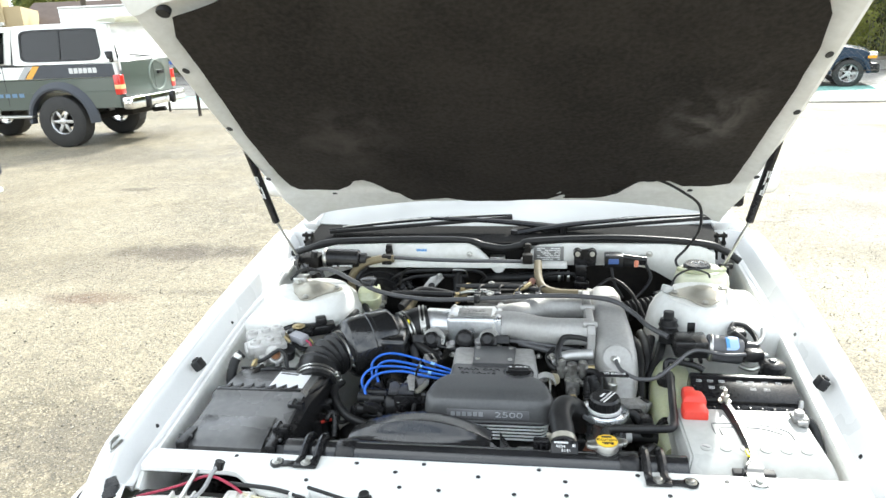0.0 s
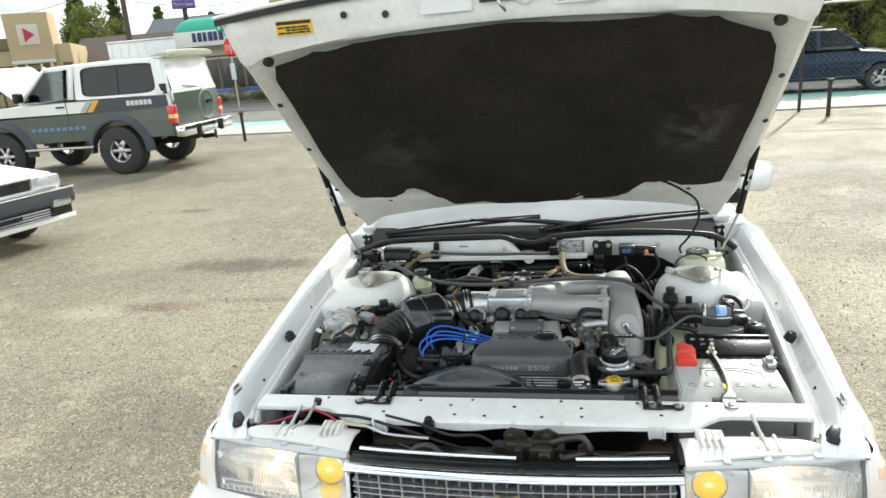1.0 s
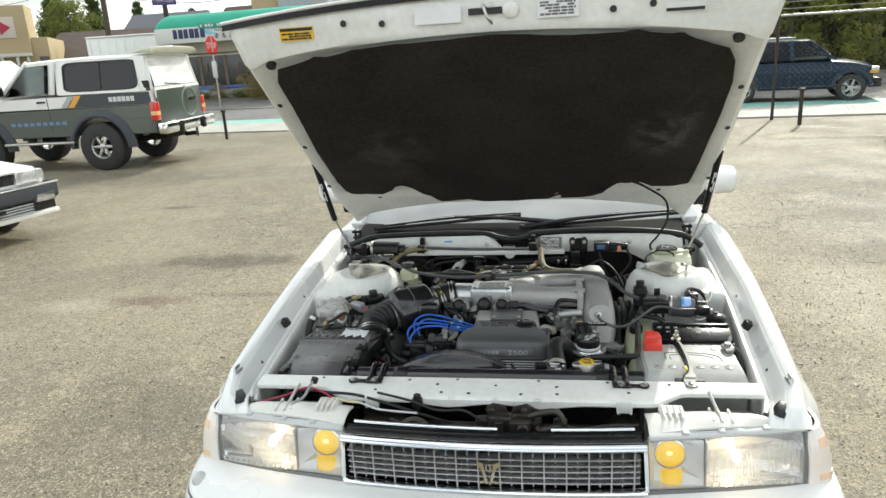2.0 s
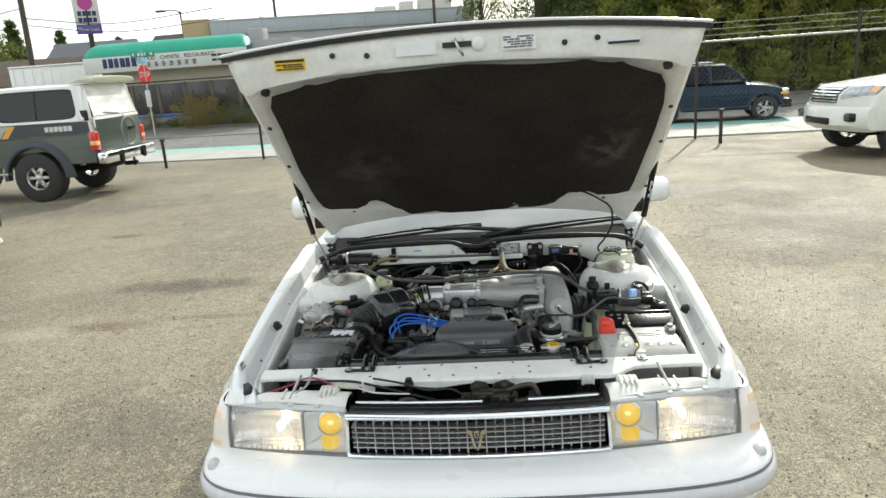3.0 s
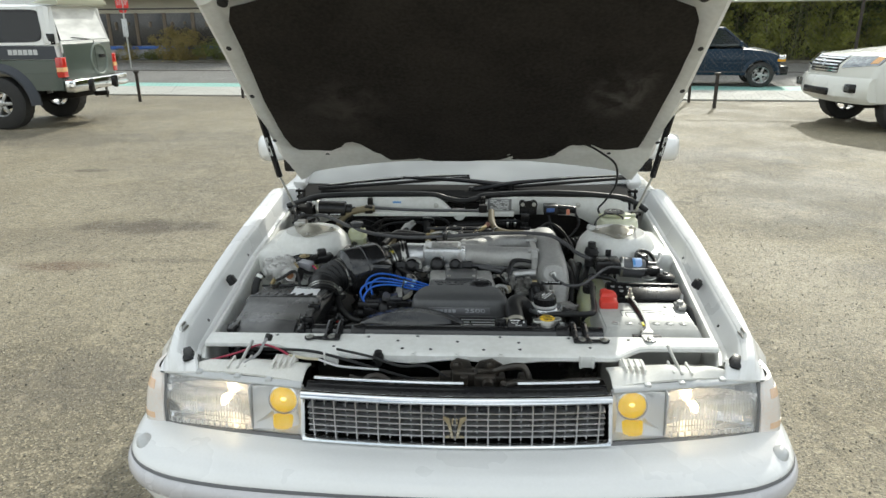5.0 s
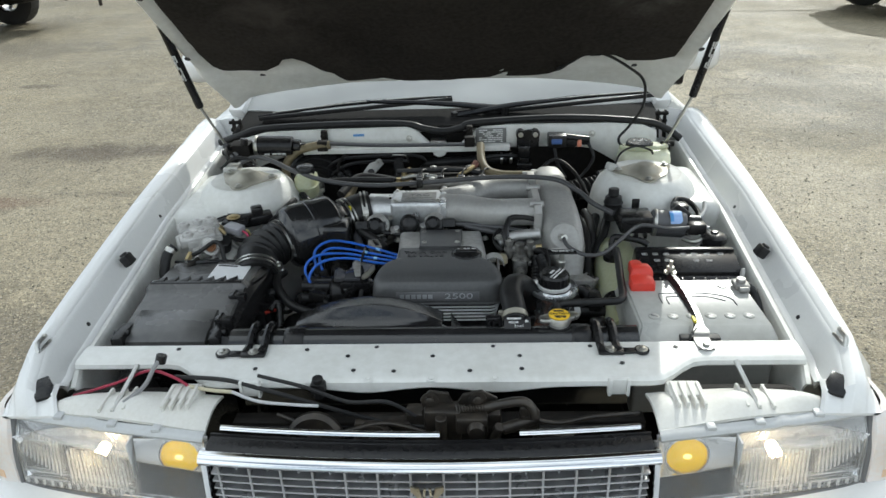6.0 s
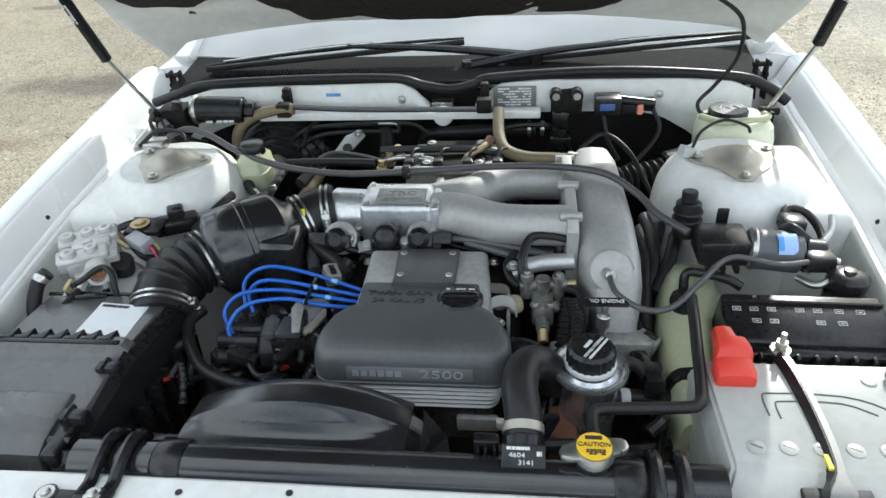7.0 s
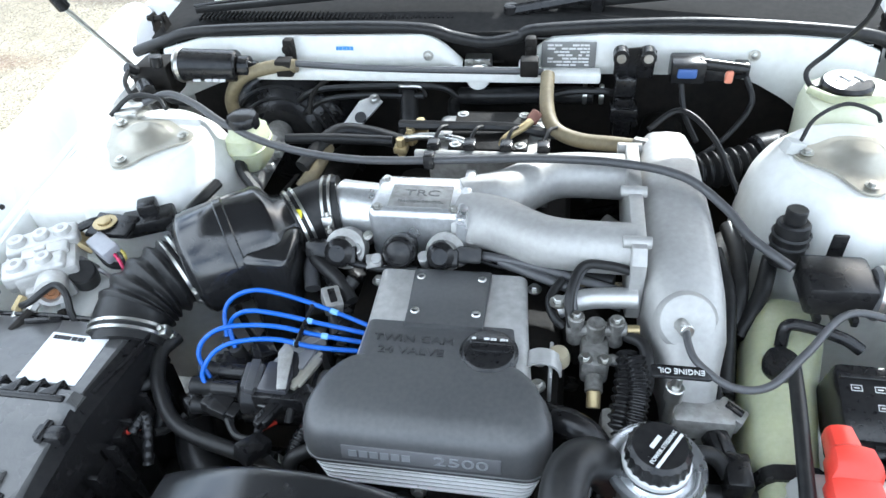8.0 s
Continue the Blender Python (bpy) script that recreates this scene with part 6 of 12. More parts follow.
bm = prism(BM(), [(0.885, 0.83), (0.90, 0.822), (1.15, 0.83), (1.165, 0.845), (1.165, 0.925), (1.15, 0.938), (0.905, 0.938), (0.888, 0.922)], 0.236, 0.256, Matrix(((0, 0, 1, 0), (1, 0, 0, 0), (0, 1, 0, 0), (0, 0, 0, 1))), 0.003)
for y, z in ((0.922, 0.934), (1.03, 0.936), (1.155, 0.928), (0.90, 0.86), (1.045, 0.85)):
    rod(bm, (0.225, y, z), (0.262, y, z), 0.0085, seg=12)
part("plenum_flange", bm, CASTGREY, sedan, "aluminium flange")
def plen(y, x0, x1, z0, z1, n=20):
    cx, cz, a, b = (x0 + x1) / 2, (z0 + z1) / 2, (x1 - x0) / 2, (z1 - z0) / 2
    out = []
    for k in range(n):
        t = 2 * math.pi * k / n
        c, s = math.cos(t), math.sin(t)
        out.append((cx + a * math.copysign(abs(c) ** 0.55, c), y, cz + b * math.copysign(abs(s) ** 0.55, s)))
    return out
bm = loft(BM(), [plen(1.205, 0.272, 0.315, 0.86, 0.92), plen(1.19, 0.262, 0.338, 0.83, 0.938), plen(1.15, 0.254, 0.346, 0.815, 0.942), plen(1.05, 0.254, 0.352, 0.80, 0.936), plen(0.95, 0.254, 0.358, 0.78, 0.925),
                 plen(0.88, 0.256, 0.360, 0.76, 0.912), plen(0.83, 0.268, 0.358, 0.75, 0.888), plen(0.80, 0.280, 0.350, 0.74, 0.86), plen(0.77, 0.285, 0.345, 0.72, 0.83), plen(0.755, 0.29, 0.34, 0.70, 0.80)])
plenum = part("plenum", bm, CASTGREY, sedan, "matt cast aluminium intake plenum")
m = frame_xyz((0.305, 0.835, 0.883), X, (0, 0.70, 0.71))
part("plenum_boss", lathe(BM(), [(0.040, -0.05), (0.038, 0.000), (0.033, 0.006), (0.026, 0.0075), (0, 0.008)], m, 32), CASTGREY, plenum, "round blanking boss")
part("plenum_foot", box(BM(), (0.29, 0.735, 0.76), (0.365, 0.775, 0.815), 0.008), ALLOY_D, plenum)
part("stay_bracket", sweep(BM(), [(0.145, 0.875, 0.85), (0.19, 0.885, 0.862), (0.25, 0.885, 0.868)], 0.0145, 10), ALLOY, sedan, "aluminium stay")
part("stay_bolt", bolt(BM(), (0.146, 0.873, 0.862), r=0.007, h=0.010), STEEL, sedan)
# throttle-side wiring looms
for pts, r in (([(-0.225, 0.965, 0.865), (-0.215, 0.935, 0.86), (-0.17, 0.90, 0.85), (-0.145, 0.87, 0.84)], 0.0105), ([(-0.15, 0.905, 0.85), (-0.17, 0.87, 0.83), (-0.16, 0.83, 0.81)], 0.011), ([(0.03, 0.975, 0.868), (0.10, 0.955, 0.862), (0.16, 0.94, 0.86), (0.22, 0.92, 0.862)], 0.010), ([(0.03, 1.0, 0.875), (0.09, 0.972, 0.875), (0.13, 0.945, 0.868), (0.2, 0.93, 0.865)], 0.006)):
    part("wiring_loom", sweep(BM(), pts, r, 10), RUBBER, sedan, "black taped wiring loom")
def ribbed(pts, r, d, n, seg=14, per=None):
    per = per or max(10, int(n * 6 / max(1, len(pts) - 1)))
    return sweep(BM(), pts, lambda t: r + d * math.sin(t * n * 2 * math.pi), seg, per)
part("split_tube", ribbed([(-0.20, 0.93, 0.845), (-0.165, 0.885, 0.835), (-0.15, 0.84, 0.82), (-0.15, 0.80, 0.80)], 0.011, 0.0018, 16), PLASTIC, sedan, "ribbed black conduit")
part("split_tube", ribbed([(0.24, 0.82, 0.83), (0.235, 0.77, 0.815), (0.225, 0.715, 0.79), (0.22, 0.68, 0.76)], 0.015, 0.0022, 16), PLASTIC, sedan, "ribbed black conduit")
part("split_tube", ribbed([(0.165, 0.69, 0.80), (0.20, 0.685, 0.805), (0.235, 0.70, 0.80)], 0.013, 0.002, 8), PLASTIC, sedan)

# plug leads, distributor
PALEBLUE = surf("pale_blue_print", (0.25, 0.5, 0.8), 0.4)
ends = [(-0.100, 0.822, 0.842), (-0.101, 0.811, 0.840), (-0.101, 0.797, 0.838), (-0.101, 0.784, 0.836)]
tops = [[(-0.182, 0.839, 0.860), (-0.240, 0.846, 0.872), (-0.277, 0.846, 0.875), (-0.306, 0.838, 0.866), (-0.318, 0.824, 0.850), (-0.312, 0.800, 0.825)],
        [(-0.174, 0.810, 0.857), (-0.228, 0.810, 0.869), (-0.267, 0.809, 0.873), (-0.289, 0.804, 0.866), (-0.300, 0.798, 0.848), (-0.292, 0.782, 0.825)],
        [(-0.173, 0.791, 0.855), (-0.232, 0.790, 0.867), (-0.289, 0.779, 0.871), (-0.317, 0.765, 0.862), (-0.326, 0.749, 0.843), (-0.312, 0.735, 0.815)],
        [(-0.167, 0.771, 0.853), (-0.219, 0.769, 0.865), (-0.266, 0.758, 0.868), (-0.297, 0.746, 0.858), (-0.313, 0.727, 0.836), (-0.306, 0.715, 0.815)]]
for k, (e, t) in enumerate(zip(ends, tops)):
    lead = part("plug_lead", sweep(BM(), [e, *t], 0.0034, 10), BLUEWIRE, sedan, "bright blue silicone plug lead")
    sp = spline([e, *t])
    part("lead_print", sweep(BM(), sp[(5, 9, 6, 11)[k]:(7, 11, 8, 13)[k]], 0.0043, 10, 2), PALEBLUE, lead)
    part("lead_boot", rod(BM(), t[-1], Vector(t[-1]) - Vector((-0.01, 0.0, 0.035)), 0.010), RUBBER, lead)
part("lead_comb", box(BM(), (-0.193, 0.764, 0.856), (-0.187, 0.846, 0.864), 0.002), PLASTIC, sedan, "black lead separator")
dist = part("distributor", rod(BM(), (-0.265, 0.735, 0.79), (-0.165, 0.745, 0.785), 0.042, seg=24), PLASTIC, sedan, "black distributor cap")
for k in range(6):
    a = k * math.pi / 3
    p = Vector((-0.262, 0.735 + 0.028 * math.cos(a), 0.79 + 0.028 * math.sin(a)))
    part("lead_tower", rod(BM(), p, p - Vector((0.04, 0, 0)), 0.0115), PLASTIC, dist)
    part("tower_boot", rod(BM(), p - Vector((0.03, 0, 0)), p - Vector((0.068, 0.002, -0.004)), 0.0085, 0.0125), RUBBER, dist)
part("coil_case", box(BM(), (-0.235, 0.695, 0.805), (-0.165, 0.755, 0.838), 0.006), PLASTIC, dist)
part("coil_top", box(BM(), (-0.225, 0.70, 0.838), (-0.185, 0.748, 0.848), 0.004), surf("smoked_cover", (0.05, 0.05, 0.055), 0.2), dist, "smooth dark cover")
part("taped_loom", ribbed([(-0.155, 0.70, 0.80), (-0.172, 0.672, 0.785), (-0.178, 0.648, 0.765), (-0.172, 0.625, 0.73)], 0.010, 0.0008, 14), PLASTIC, sedan, "ribbed black conduit")
part("taped_loom", ribbed([(-0.395, 0.655, 0.79), (-0.385, 0.675, 0.80), (-0.375, 0.66, 0.79), (-0.37, 0.63, 0.76)], 0.007, 0.0006, 10), PLASTIC, sedan, "ribbed black conduit")
part("distributor_body", rod(BM(), (-0.165, 0.745, 0.785), (-0.13, 0.748, 0.785), 0.034), ALLOY_D, sedan)
bm = prism(BM(), [(0, 0), (0.05, 0.01), (0.06, 0.05), (0.02, 0.06)], 0, 0.012, frame_xyz((-0.225, 0.73, 0.835), X, Y), 0.003)
part("ignition_shield", bm, surf("grey_shield", (0.16, 0.16, 0.165), 0.5), sedan)
bm = sweep(BM(), [(-0.17, 0.80, 0.838), (-0.195, 0.77, 0.838), (-0.215, 0.735, 0.83), (-0.222, 0.70, 0.81)], 0.014, 8)
part("lead_cover", bm, surf("pale_sleeve", (0.16, 0.16, 0.155), 0.5), sedan)
for pts, mt, r in (([(-0.22, 0.66, 0.80), (-0.225, 0.68, 0.79), (-0.215, 0.70, 0.78)], RED, 0.004), ([(-0.42, 0.66, 0.775), (-0.40, 0.668, 0.78), (-0.39, 0.68, 0.775)], RED, 0.004)):
    part("red_wire", sweep(BM(), pts, r, 8), mt, sedan)
part("wire_plug", box(BM(), (-0.025, -0.015, -0.014), (0.025, 0.015, 0.014), 0.005, m=pose(-0.435, 0.655, 0.775, 0, 0, 15)), PLASTIC, sedan)
part("wire_plug", box(BM(), (-0.02, -0.014, -0.012), (0.02, 0.014, 0.012), 0.004, m=pose(-0.22, 0.645, 0.80, 0, 20, 60)), PLASTIC, sedan)
for pts, r in (([(-0.395, 0.805, 0.81), (-0.405, 0.77, 0.81), (-0.385, 0.72, 0.80), (-0.34, 0.675, 0.785), (-0.26, 0.655, 0.775), (-0.20, 0.65, 0.77)], 0.0105), ([(-0.42, 0.72, 0.79), (-0.40, 0.735, 0.795), (-0.385, 0.72, 0.78), (-0.385, 0.68, 0.75)], 0.009), ([(-0.36, 0.72, 0.72), (-0.33, 0.67, 0.70), (-0.25, 0.62, 0.68)], 0.028), ([(-0.15, 0.66, 0.79), (-0.175, 0.645, 0.78), (-0.18, 0.63, 0.74)], 0.010)):
    part("hose", sweep(BM(), pts, r, 10), RUBBER, sedan)

# clips, plugs and brackets crowding the distributor
for x, y, z, a, b, c, rz, mt in ((-0.298, 0.768, 0.806, 0.020, 0.012, 0.010, 20, PLASTIC), (-0.285, 0.700, 0.800, 0.026, 0.011, 0.010, -12, PLASTIC), (-0.252, 0.782, 0.815, 0.016, 0.014, 0.012, 35, PLASTIC), (-0.238, 0.722, 0.842, 0.012, 0.020, 0.007, 8, GREYCORD),
                                 (-0.205, 0.690, 0.820, 0.009, 0.024, 0.009, -25, PLASTIC), (-0.172, 0.742, 0.838, 0.008, 0.026, 0.005, -18, DULLPLATE), (-0.160, 0.705, 0.828, 0.010, 0.016, 0.008, 30, PLASTIC), (-0.330, 0.715, 0.782, 0.018, 0.012, 0.012, 50, PLASTIC)):
    bm = box(BM(), (-a, -b, -c), (a, b, c), 0.003, m=pose(x, y, z, 0, 12, rz))
    box(bm, (-a * 0.5, -b * 1.25, -c * 0.5), (a * 0.5, b * 1.25, c * 1.2), 0.002, m=pose(x, y, z, 0, 12, rz))
    part("wiring_plug", bm, mt, sedan)
for pts in ([(-0.200, 0.775, 0.842), (-0.188, 0.748, 0.846), (-0.182, 0.715, 0.832), (-0.186, 0.685, 0.805)], [(-0.210, 0.690, 0.812), (-0.222, 0.668, 0.800), (-0.210, 0.648, 0.785), (-0.188, 0.640, 0.765)], [(-0.275, 0.690, 0.795), (-0.255, 0.668, 0.790), (-0.228, 0.660, 0.795)], [(-0.345, 0.700, 0.775), (-0.36, 0.68, 0.77), (-0.372, 0.665, 0.78)]):
    part("wiring_branch", sweep(BM(), pts, 0.0052, 8), RUBBER, sedan)
part("shield_lever", prism(BM(), [(0, 0), (0.012, 0), (0.016, 0.055), (0.006, 0.075), (-0.004, 0.055)], 0, 0.003, frame_xyz((-0.196, 0.700, 0.850), (1, 0.2, 0), (0, 0.9, 0.1)), 0.001), ALLOY_D, sedan, "pale metal lever")

# air cleaner box
def abox(z, i):
    return [(-0.668 + i, 0.455 + i, z), (-0.428 - i, 0.455 + i, z), (-0.418 - i, 0.62, z), (-0.412 - i, 0.790 - i, z), (-0.645 + i, 0.785 - i, z), (-0.668 + i, 0.60, z)]
bm = loft(BM(), [abox(0.55, 0.02), abox(0.60, 0.004), abox(0.765, 0.0), abox(0.772, 0.004)])
air = part("air_cleaner", bm, PLASTIC, sedan, "black plastic air cleaner box")
for k in range(7):
    y = 0.50 + k * 0.042
    part("box_rib", box(BM(), (-0.417, y - 0.004, 0.58), (-0.398, y + 0.004, 0.800), 0.002), PLASTIC, air)
def lid(u, v):
    x = lerp(-0.665, -0.432, u) if v < 0.98 else lerp(-0.66, -0.44, u)
    ys, zs = (0.462, 0.466, 0.500, 0.516, 0.625, 0.636, 0.655, 0.662, 0.785), (0.770, 0.838, 0.846, 0.851, 0.864, 0.874, 0.874, 0.860, 0.851)
    k = v * 8
    i = min(int(k), 7)
    y, z = lerp(ys[i], ys[i + 1], k - i), lerp(zs[i], zs[i + 1], k - i)
    e = min(u, 1 - u)
    z -= 0.010 * smooth((0.05 - e) / 0.05)
    return (x + (0.02 * (y - 0.62) if u > 0.5 else 0), y, z)
bm = sheet(BM(), lid, 24, 48, 0.008, push=(0, 0, 1))
part("lid", bm, PLASTIC_SHEEN, air, "black lid, sky sheen in its colour")
bm = loft(BM(), [[(x, y, z) for x, y in ((-0.668, 0.458), (-0.428, 0.458), (-0.412, 0.79), (-0.65, 0.79))] for z in (0.772, 0.80)])
part("lid_skirt", bm, PLASTIC, air)
bm = loft(BM(), [[(-0.438, 0.47, 0.80), (-0.425, 0.47, 0.80), (-0.425, 0.47, 0.835), (-0.438, 0.47, 0.838)], [(-0.436, 0.63, 0.80), (-0.415, 0.63, 0.80), (-0.42, 0.63, 0.850), (-0.436, 0.63, 0.866)], [(-0.43, 0.785, 0.80), (-0.408, 0.785, 0.80), (-0.412, 0.785, 0.835), (-0.43, 0.785, 0.848)]])
part("lid_side", bm, PLASTIC, air)
flap = part("front_flap", prism(BM(), [(0.440, 0.790), (0.452, 0.842), (0.470, 0.850), (0.545, 0.8615), (0.551, 0.858), (0.551, 0.84), (0.46, 0.79)], -0.640, -0.470, Matrix(((0, 0, 1, 0), (1, 0, 0, 0), (0, 1, 0, 0), (0, 0, 0, 1))), 0.003), PLASTIC_SHEEN, air, "black front flap, sky sheen in its colour")
for y in (0.505, 0.60):
    bm = box(BM(), (-0.462, y - 0.010, 0.835), (-0.425, y + 0.010, 0.868), 0.004)
    rod(bm, (-0.450, y - 0.014, 0.866), (-0.450, y + 0.014, 0.866), 0.005)
    part("side_clip", bm, PLASTIC, air)
for x in (-0.648, -0.446):
    bm = box(BM(), (x - 0.012, 0.44, 0.80), (x + 0.012, 0.505, 0.858), 0.005)
    rod(bm, (x - 0.016, 0.47, 0.852), (x + 0.016, 0.47, 0.852), 0.006)
    part("spring_clip", bm, PLASTIC, air)
rail = part("hinge_rail", box(BM(), (-0.655, 0.636, 0.860), (-0.445, 0.646, 0.877), 0.003), PLASTIC, air)
for k in range(7):
    x = lerp(-0.635, -0.470, k / 6)
    part("hinge_tooth", prism(BM(), [(x - 0.013, 0.645), (x + 0.009, 0.645), (x + 0.009, 0.668)], 0.858, 0.8775, None, 0.0015), PLASTIC, rail)
part("lid_rim", sweep(BM(), [(-0.66, 0.790, 0.850), (-0.55, 0.790, 0.853), (-0.425, 0.788, 0.845), (-0.416, 0.74, 0.848), (-0.428, 0.665, 0.858)], 0.0035, 6), PLASTIC, air)
lf = frame_xyz((-0.497, 0.712, 0.8605), (1, 0.02, -0.10), (0, 1, -0.07))
al = part("paper_label", box(BM(), (-0.040, -0.042, -0.001), (0.040, 0.042, 0.0012), 0, m=lf), PAPER, air, "white instruction label")
part("label_print", bars(BM(), lf @ Matrix.Translation((-0.012, 0.034, 0.0012)), 0.045, 0.010, 1, 8), INK, air)
bm = box(BM(), (-0.465, 0.425, 0.745), (-0.405, 0.462, 0.80), 0.006)
prism(bm, [(0, 0), (0.05, 0), (0.035, 0.06), (0.012, 0.06)], 0, 0.008, frame_xyz((-0.455, 0.425, 0.80), X, (0, 0.5, 0.7)), 0.002)
rod(bm, (-0.425, 0.43, 0.80), (-0.425, 0.418, 0.822), 0.020)
part("mount_tab", bm, PLASTIC, air)
part("mount_bolt", bolt(BM(), (-0.425, 0.4175, 0.823), (0, -0.48, 0.88), 0.009, 0.005), STEEL, air)
part("snorkel", sweep(BM(), [(-0.60, 0.45, 0.78), (-0.61, 0.43, 0.76), (-0.60, 0.36, 0.72)], 0.045, 16), PLASTIC, air)

# intake hose, resonator drum and elbow
part("intake_hose", sweep(BM(), [(-0.455, 0.770, 0.815), (-0.462, 0.815, 0.832), (-0.452, 0.855, 0.845), (-0.425, 0.895, 0.850), (-0.405, 0.918, 0.852)], lambda t: 0.054 + (0.0042 * math.sin((t - 0.3) * 2 * math.pi * 9) if 0.3 < t < 0.92 else 0.0), 28, 16), RUBBER, sedan, "ribbed black intake hose")
dm, dl = axis_frame((-0.412, 0.912, 0.850), (-0.268, 1.010, 0.862))
bm = lathe(BM(), [(0.050, -0.012), (0.056, -0.006), (0.076, 0.004), (0.082, 0.012), (0.083, 0.066), (0.0855, 0.068), (0.0855, 0.079), (0.083, 0.081), (0.082, 0.128), (0.078, 0.138), (0.060, 0.150), (0.05, 0.175), (0, 0.175)], dm, 40)
box(bm, (-0.315, 0.885, 0.70), (-0.240, 0.975, 0.895), 0.014, 3)
drum = part("resonator", bm, GLOSSBLACK, sedan, "black plastic intake resonator drum")
box_bm = sweep(BM(), [(-0.280, 1.003, 0.861), (-0.255, 1.022, 0.864), (-0.230, 1.036, 0.869), (-0.200, 1.044, 0.872)], 0.053, 28, 10)
part("throttle_elbow", box_bm, RUBBER, sedan, "black rubber throttle elbow")
def clamp(p, q, r, name="hose_clamp", screw=(0.0, -0.6, 0.6)):
    m, ln = axis_frame(p, q)
    bm = BM()
    for s in (0.0, 0.011):
        lathe(bm, [(r, s - 0.0022), (r + 0.003, s - 0.0022), (r + 0.003, s + 0.0022), (r, s + 0.0022)], m, 36)
    d = Vector(screw)
    ax = (Vector(q) - Vector(p)).normalized()
    d = (d - ax * d.dot(ax)).normalized()
    c = Vector(p) + ax * 0.006 + d * (r + 0.005)
    t = ax.cross(d)
    rod(bm, c - t * 0.014, c + t * 0.016, 0.0042, seg=10)
    rod(bm, c + t * 0.012, c + t * 0.020, 0.0070, seg=6)
    box(bm, (-0.008, -0.007, -0.006), (0.008, 0.007, 0.006), 0.002, m=frame_xyz(c, ax, t))
    return part(name, bm, STEEL, sedan, "bright double-wire hose clamp")
clamp((-0.458, 0.785, 0.820), (-0.460, 0.80, 0.826), 0.0545, screw=(0.8, -0.6, -0.1))
clamp((-0.424, 0.898, 0.850), (-0.410, 0.913, 0.852), 0.0545, screw=(0.6, -0.75, -0.1))
clamp((-0.268, 1.012, 0.862), (-0.255, 1.022, 0.864), 0.054, screw=(0.3, -0.3, -0.9))
clamp((-0.222, 1.039, 0.870), (-0.208, 1.042, 0.871), 0.0535, screw=(-0.1, -0.85, 0.3))
part("yellow_tag", box(BM(), (-0.008, -0.007, -0.002), (0.008, 0.007, 0.002), 0.001, m=frame_xyz((-0.252, 0.985, 0.903), X, (0, 0.7, 0.7))), surf("bright_yellow", (0.8, 0.7, 0.03), 0.5), sedan)

# brake pressure unit by the wing
mo = pose(-0.617, 0.876, 0.892, 4, 0, 31)
bm = box(BM(), (-0.044, -0.046, -0.050), (0.044, 0.046, 0.002), 0.006, m=mo)
box(bm, (-0.052, 0.006, -0.012), (0.050, 0.046, 0.014), 0.006, 3, m=mo)
box(bm, (-0.058, -0.044, -0.016), (0.030, -0.002, 0.010), 0.006, 3, m=mo)
box(bm, (-0.030, -0.014, 0.0), (0.036, 0.018, 0.0125), 0.004, m=mo)
box(bm, (-0.062, -0.030, -0.036), (-0.040, 0.030, -0.008), 0.006, m=mo)
box(bm, (-0.036, -0.060, -0.046), (0.030, -0.040, -0.016), 0.006, m=mo)
box(bm, (-0.010, -0.006, 0.010), (0.006, 0.004, 0.0165), 0.002, m=mo)
abs_unit = part("brake_pressure_unit", bm, PALEALLOY, sedan, "weathered aluminium brake pressure unit")
for x, y, z, r in ((-0.034, 0.026, 0.013, 0.0125), (0.030, 0.026, 0.013, 0.0125), (-0.036, -0.024, 0.009, 0.0130), (0.002, -0.022, 0.009, 0.0115), (0.000, 0.028, 0.013, 0.0115)):
    pl = part("valve_plug", lathe(BM(), [(r * 1.1, -0.004), (r * 1.1, 0.002), (r, 0.0045), (r * 0.96, 0.0075), (r * 0.86, 0.0085), (0, 0.0085)], mo @ Matrix.Translation((x, y, z)), 22), PALEALLOY, abs_unit)
    part("plug_socket", rod(BM(), mo @ Vector((x, y, z + 0.008)), mo @ Vector((x, y, z + 0.0091)), r * 0.42, seg=6), ALLOY_D, pl)
a, b = mo @ Vector((0.004, -0.038, -0.020)), mo @ Vector((0.006, -0.086, -0.004))
m, ln = axis_frame(a, b)
part("pump_boss", lathe(BM(), [(0, 0), (0.0215, 0), (0.0220, ln * 0.7), (0.0215, ln * 0.9), (0.0200, ln), (0.0145, ln), (0.0130, ln - 0.007), (0, ln - 0.007)], m, 28), PALEALLOY, abs_unit, "round pump boss")
part("unit_port", lathe(BM(), [(0.0128, ln - 0.0068), (0.011, ln - 0.004), (0.006, ln - 0.004), (0.0055, ln - 0.0065), (0, ln - 0.0065)], m, 20), surf("rusty_port", (0.30, 0.13, 0.05), 0.7, col2=(0.12, 0.06, 0.03), fine=300, amount=0.9), abs_unit, "rusty port plug")
for q, w in ((-0.040, -0.05), (-0.018, -0.058)):
    p = mo @ Vector((q, w, -0.026))
    part("pipe_union", rod(BM(), p, p + Vector((-0.004, -0.022, -0.010)), 0.0075, seg=6), BRASS if q < -0.03 else ALLOY, abs_unit)
    part("brake_pipe", sweep(BM(), [p + Vector((-0.004, -0.018, -0.008)), p + Vector((-0.002, -0.036, -0.02)), p + Vector((0.03, -0.040, -0.03)), p + Vector((0.06, -0.03, -0.05))], 0.0040, 6), STEEL, sedan)
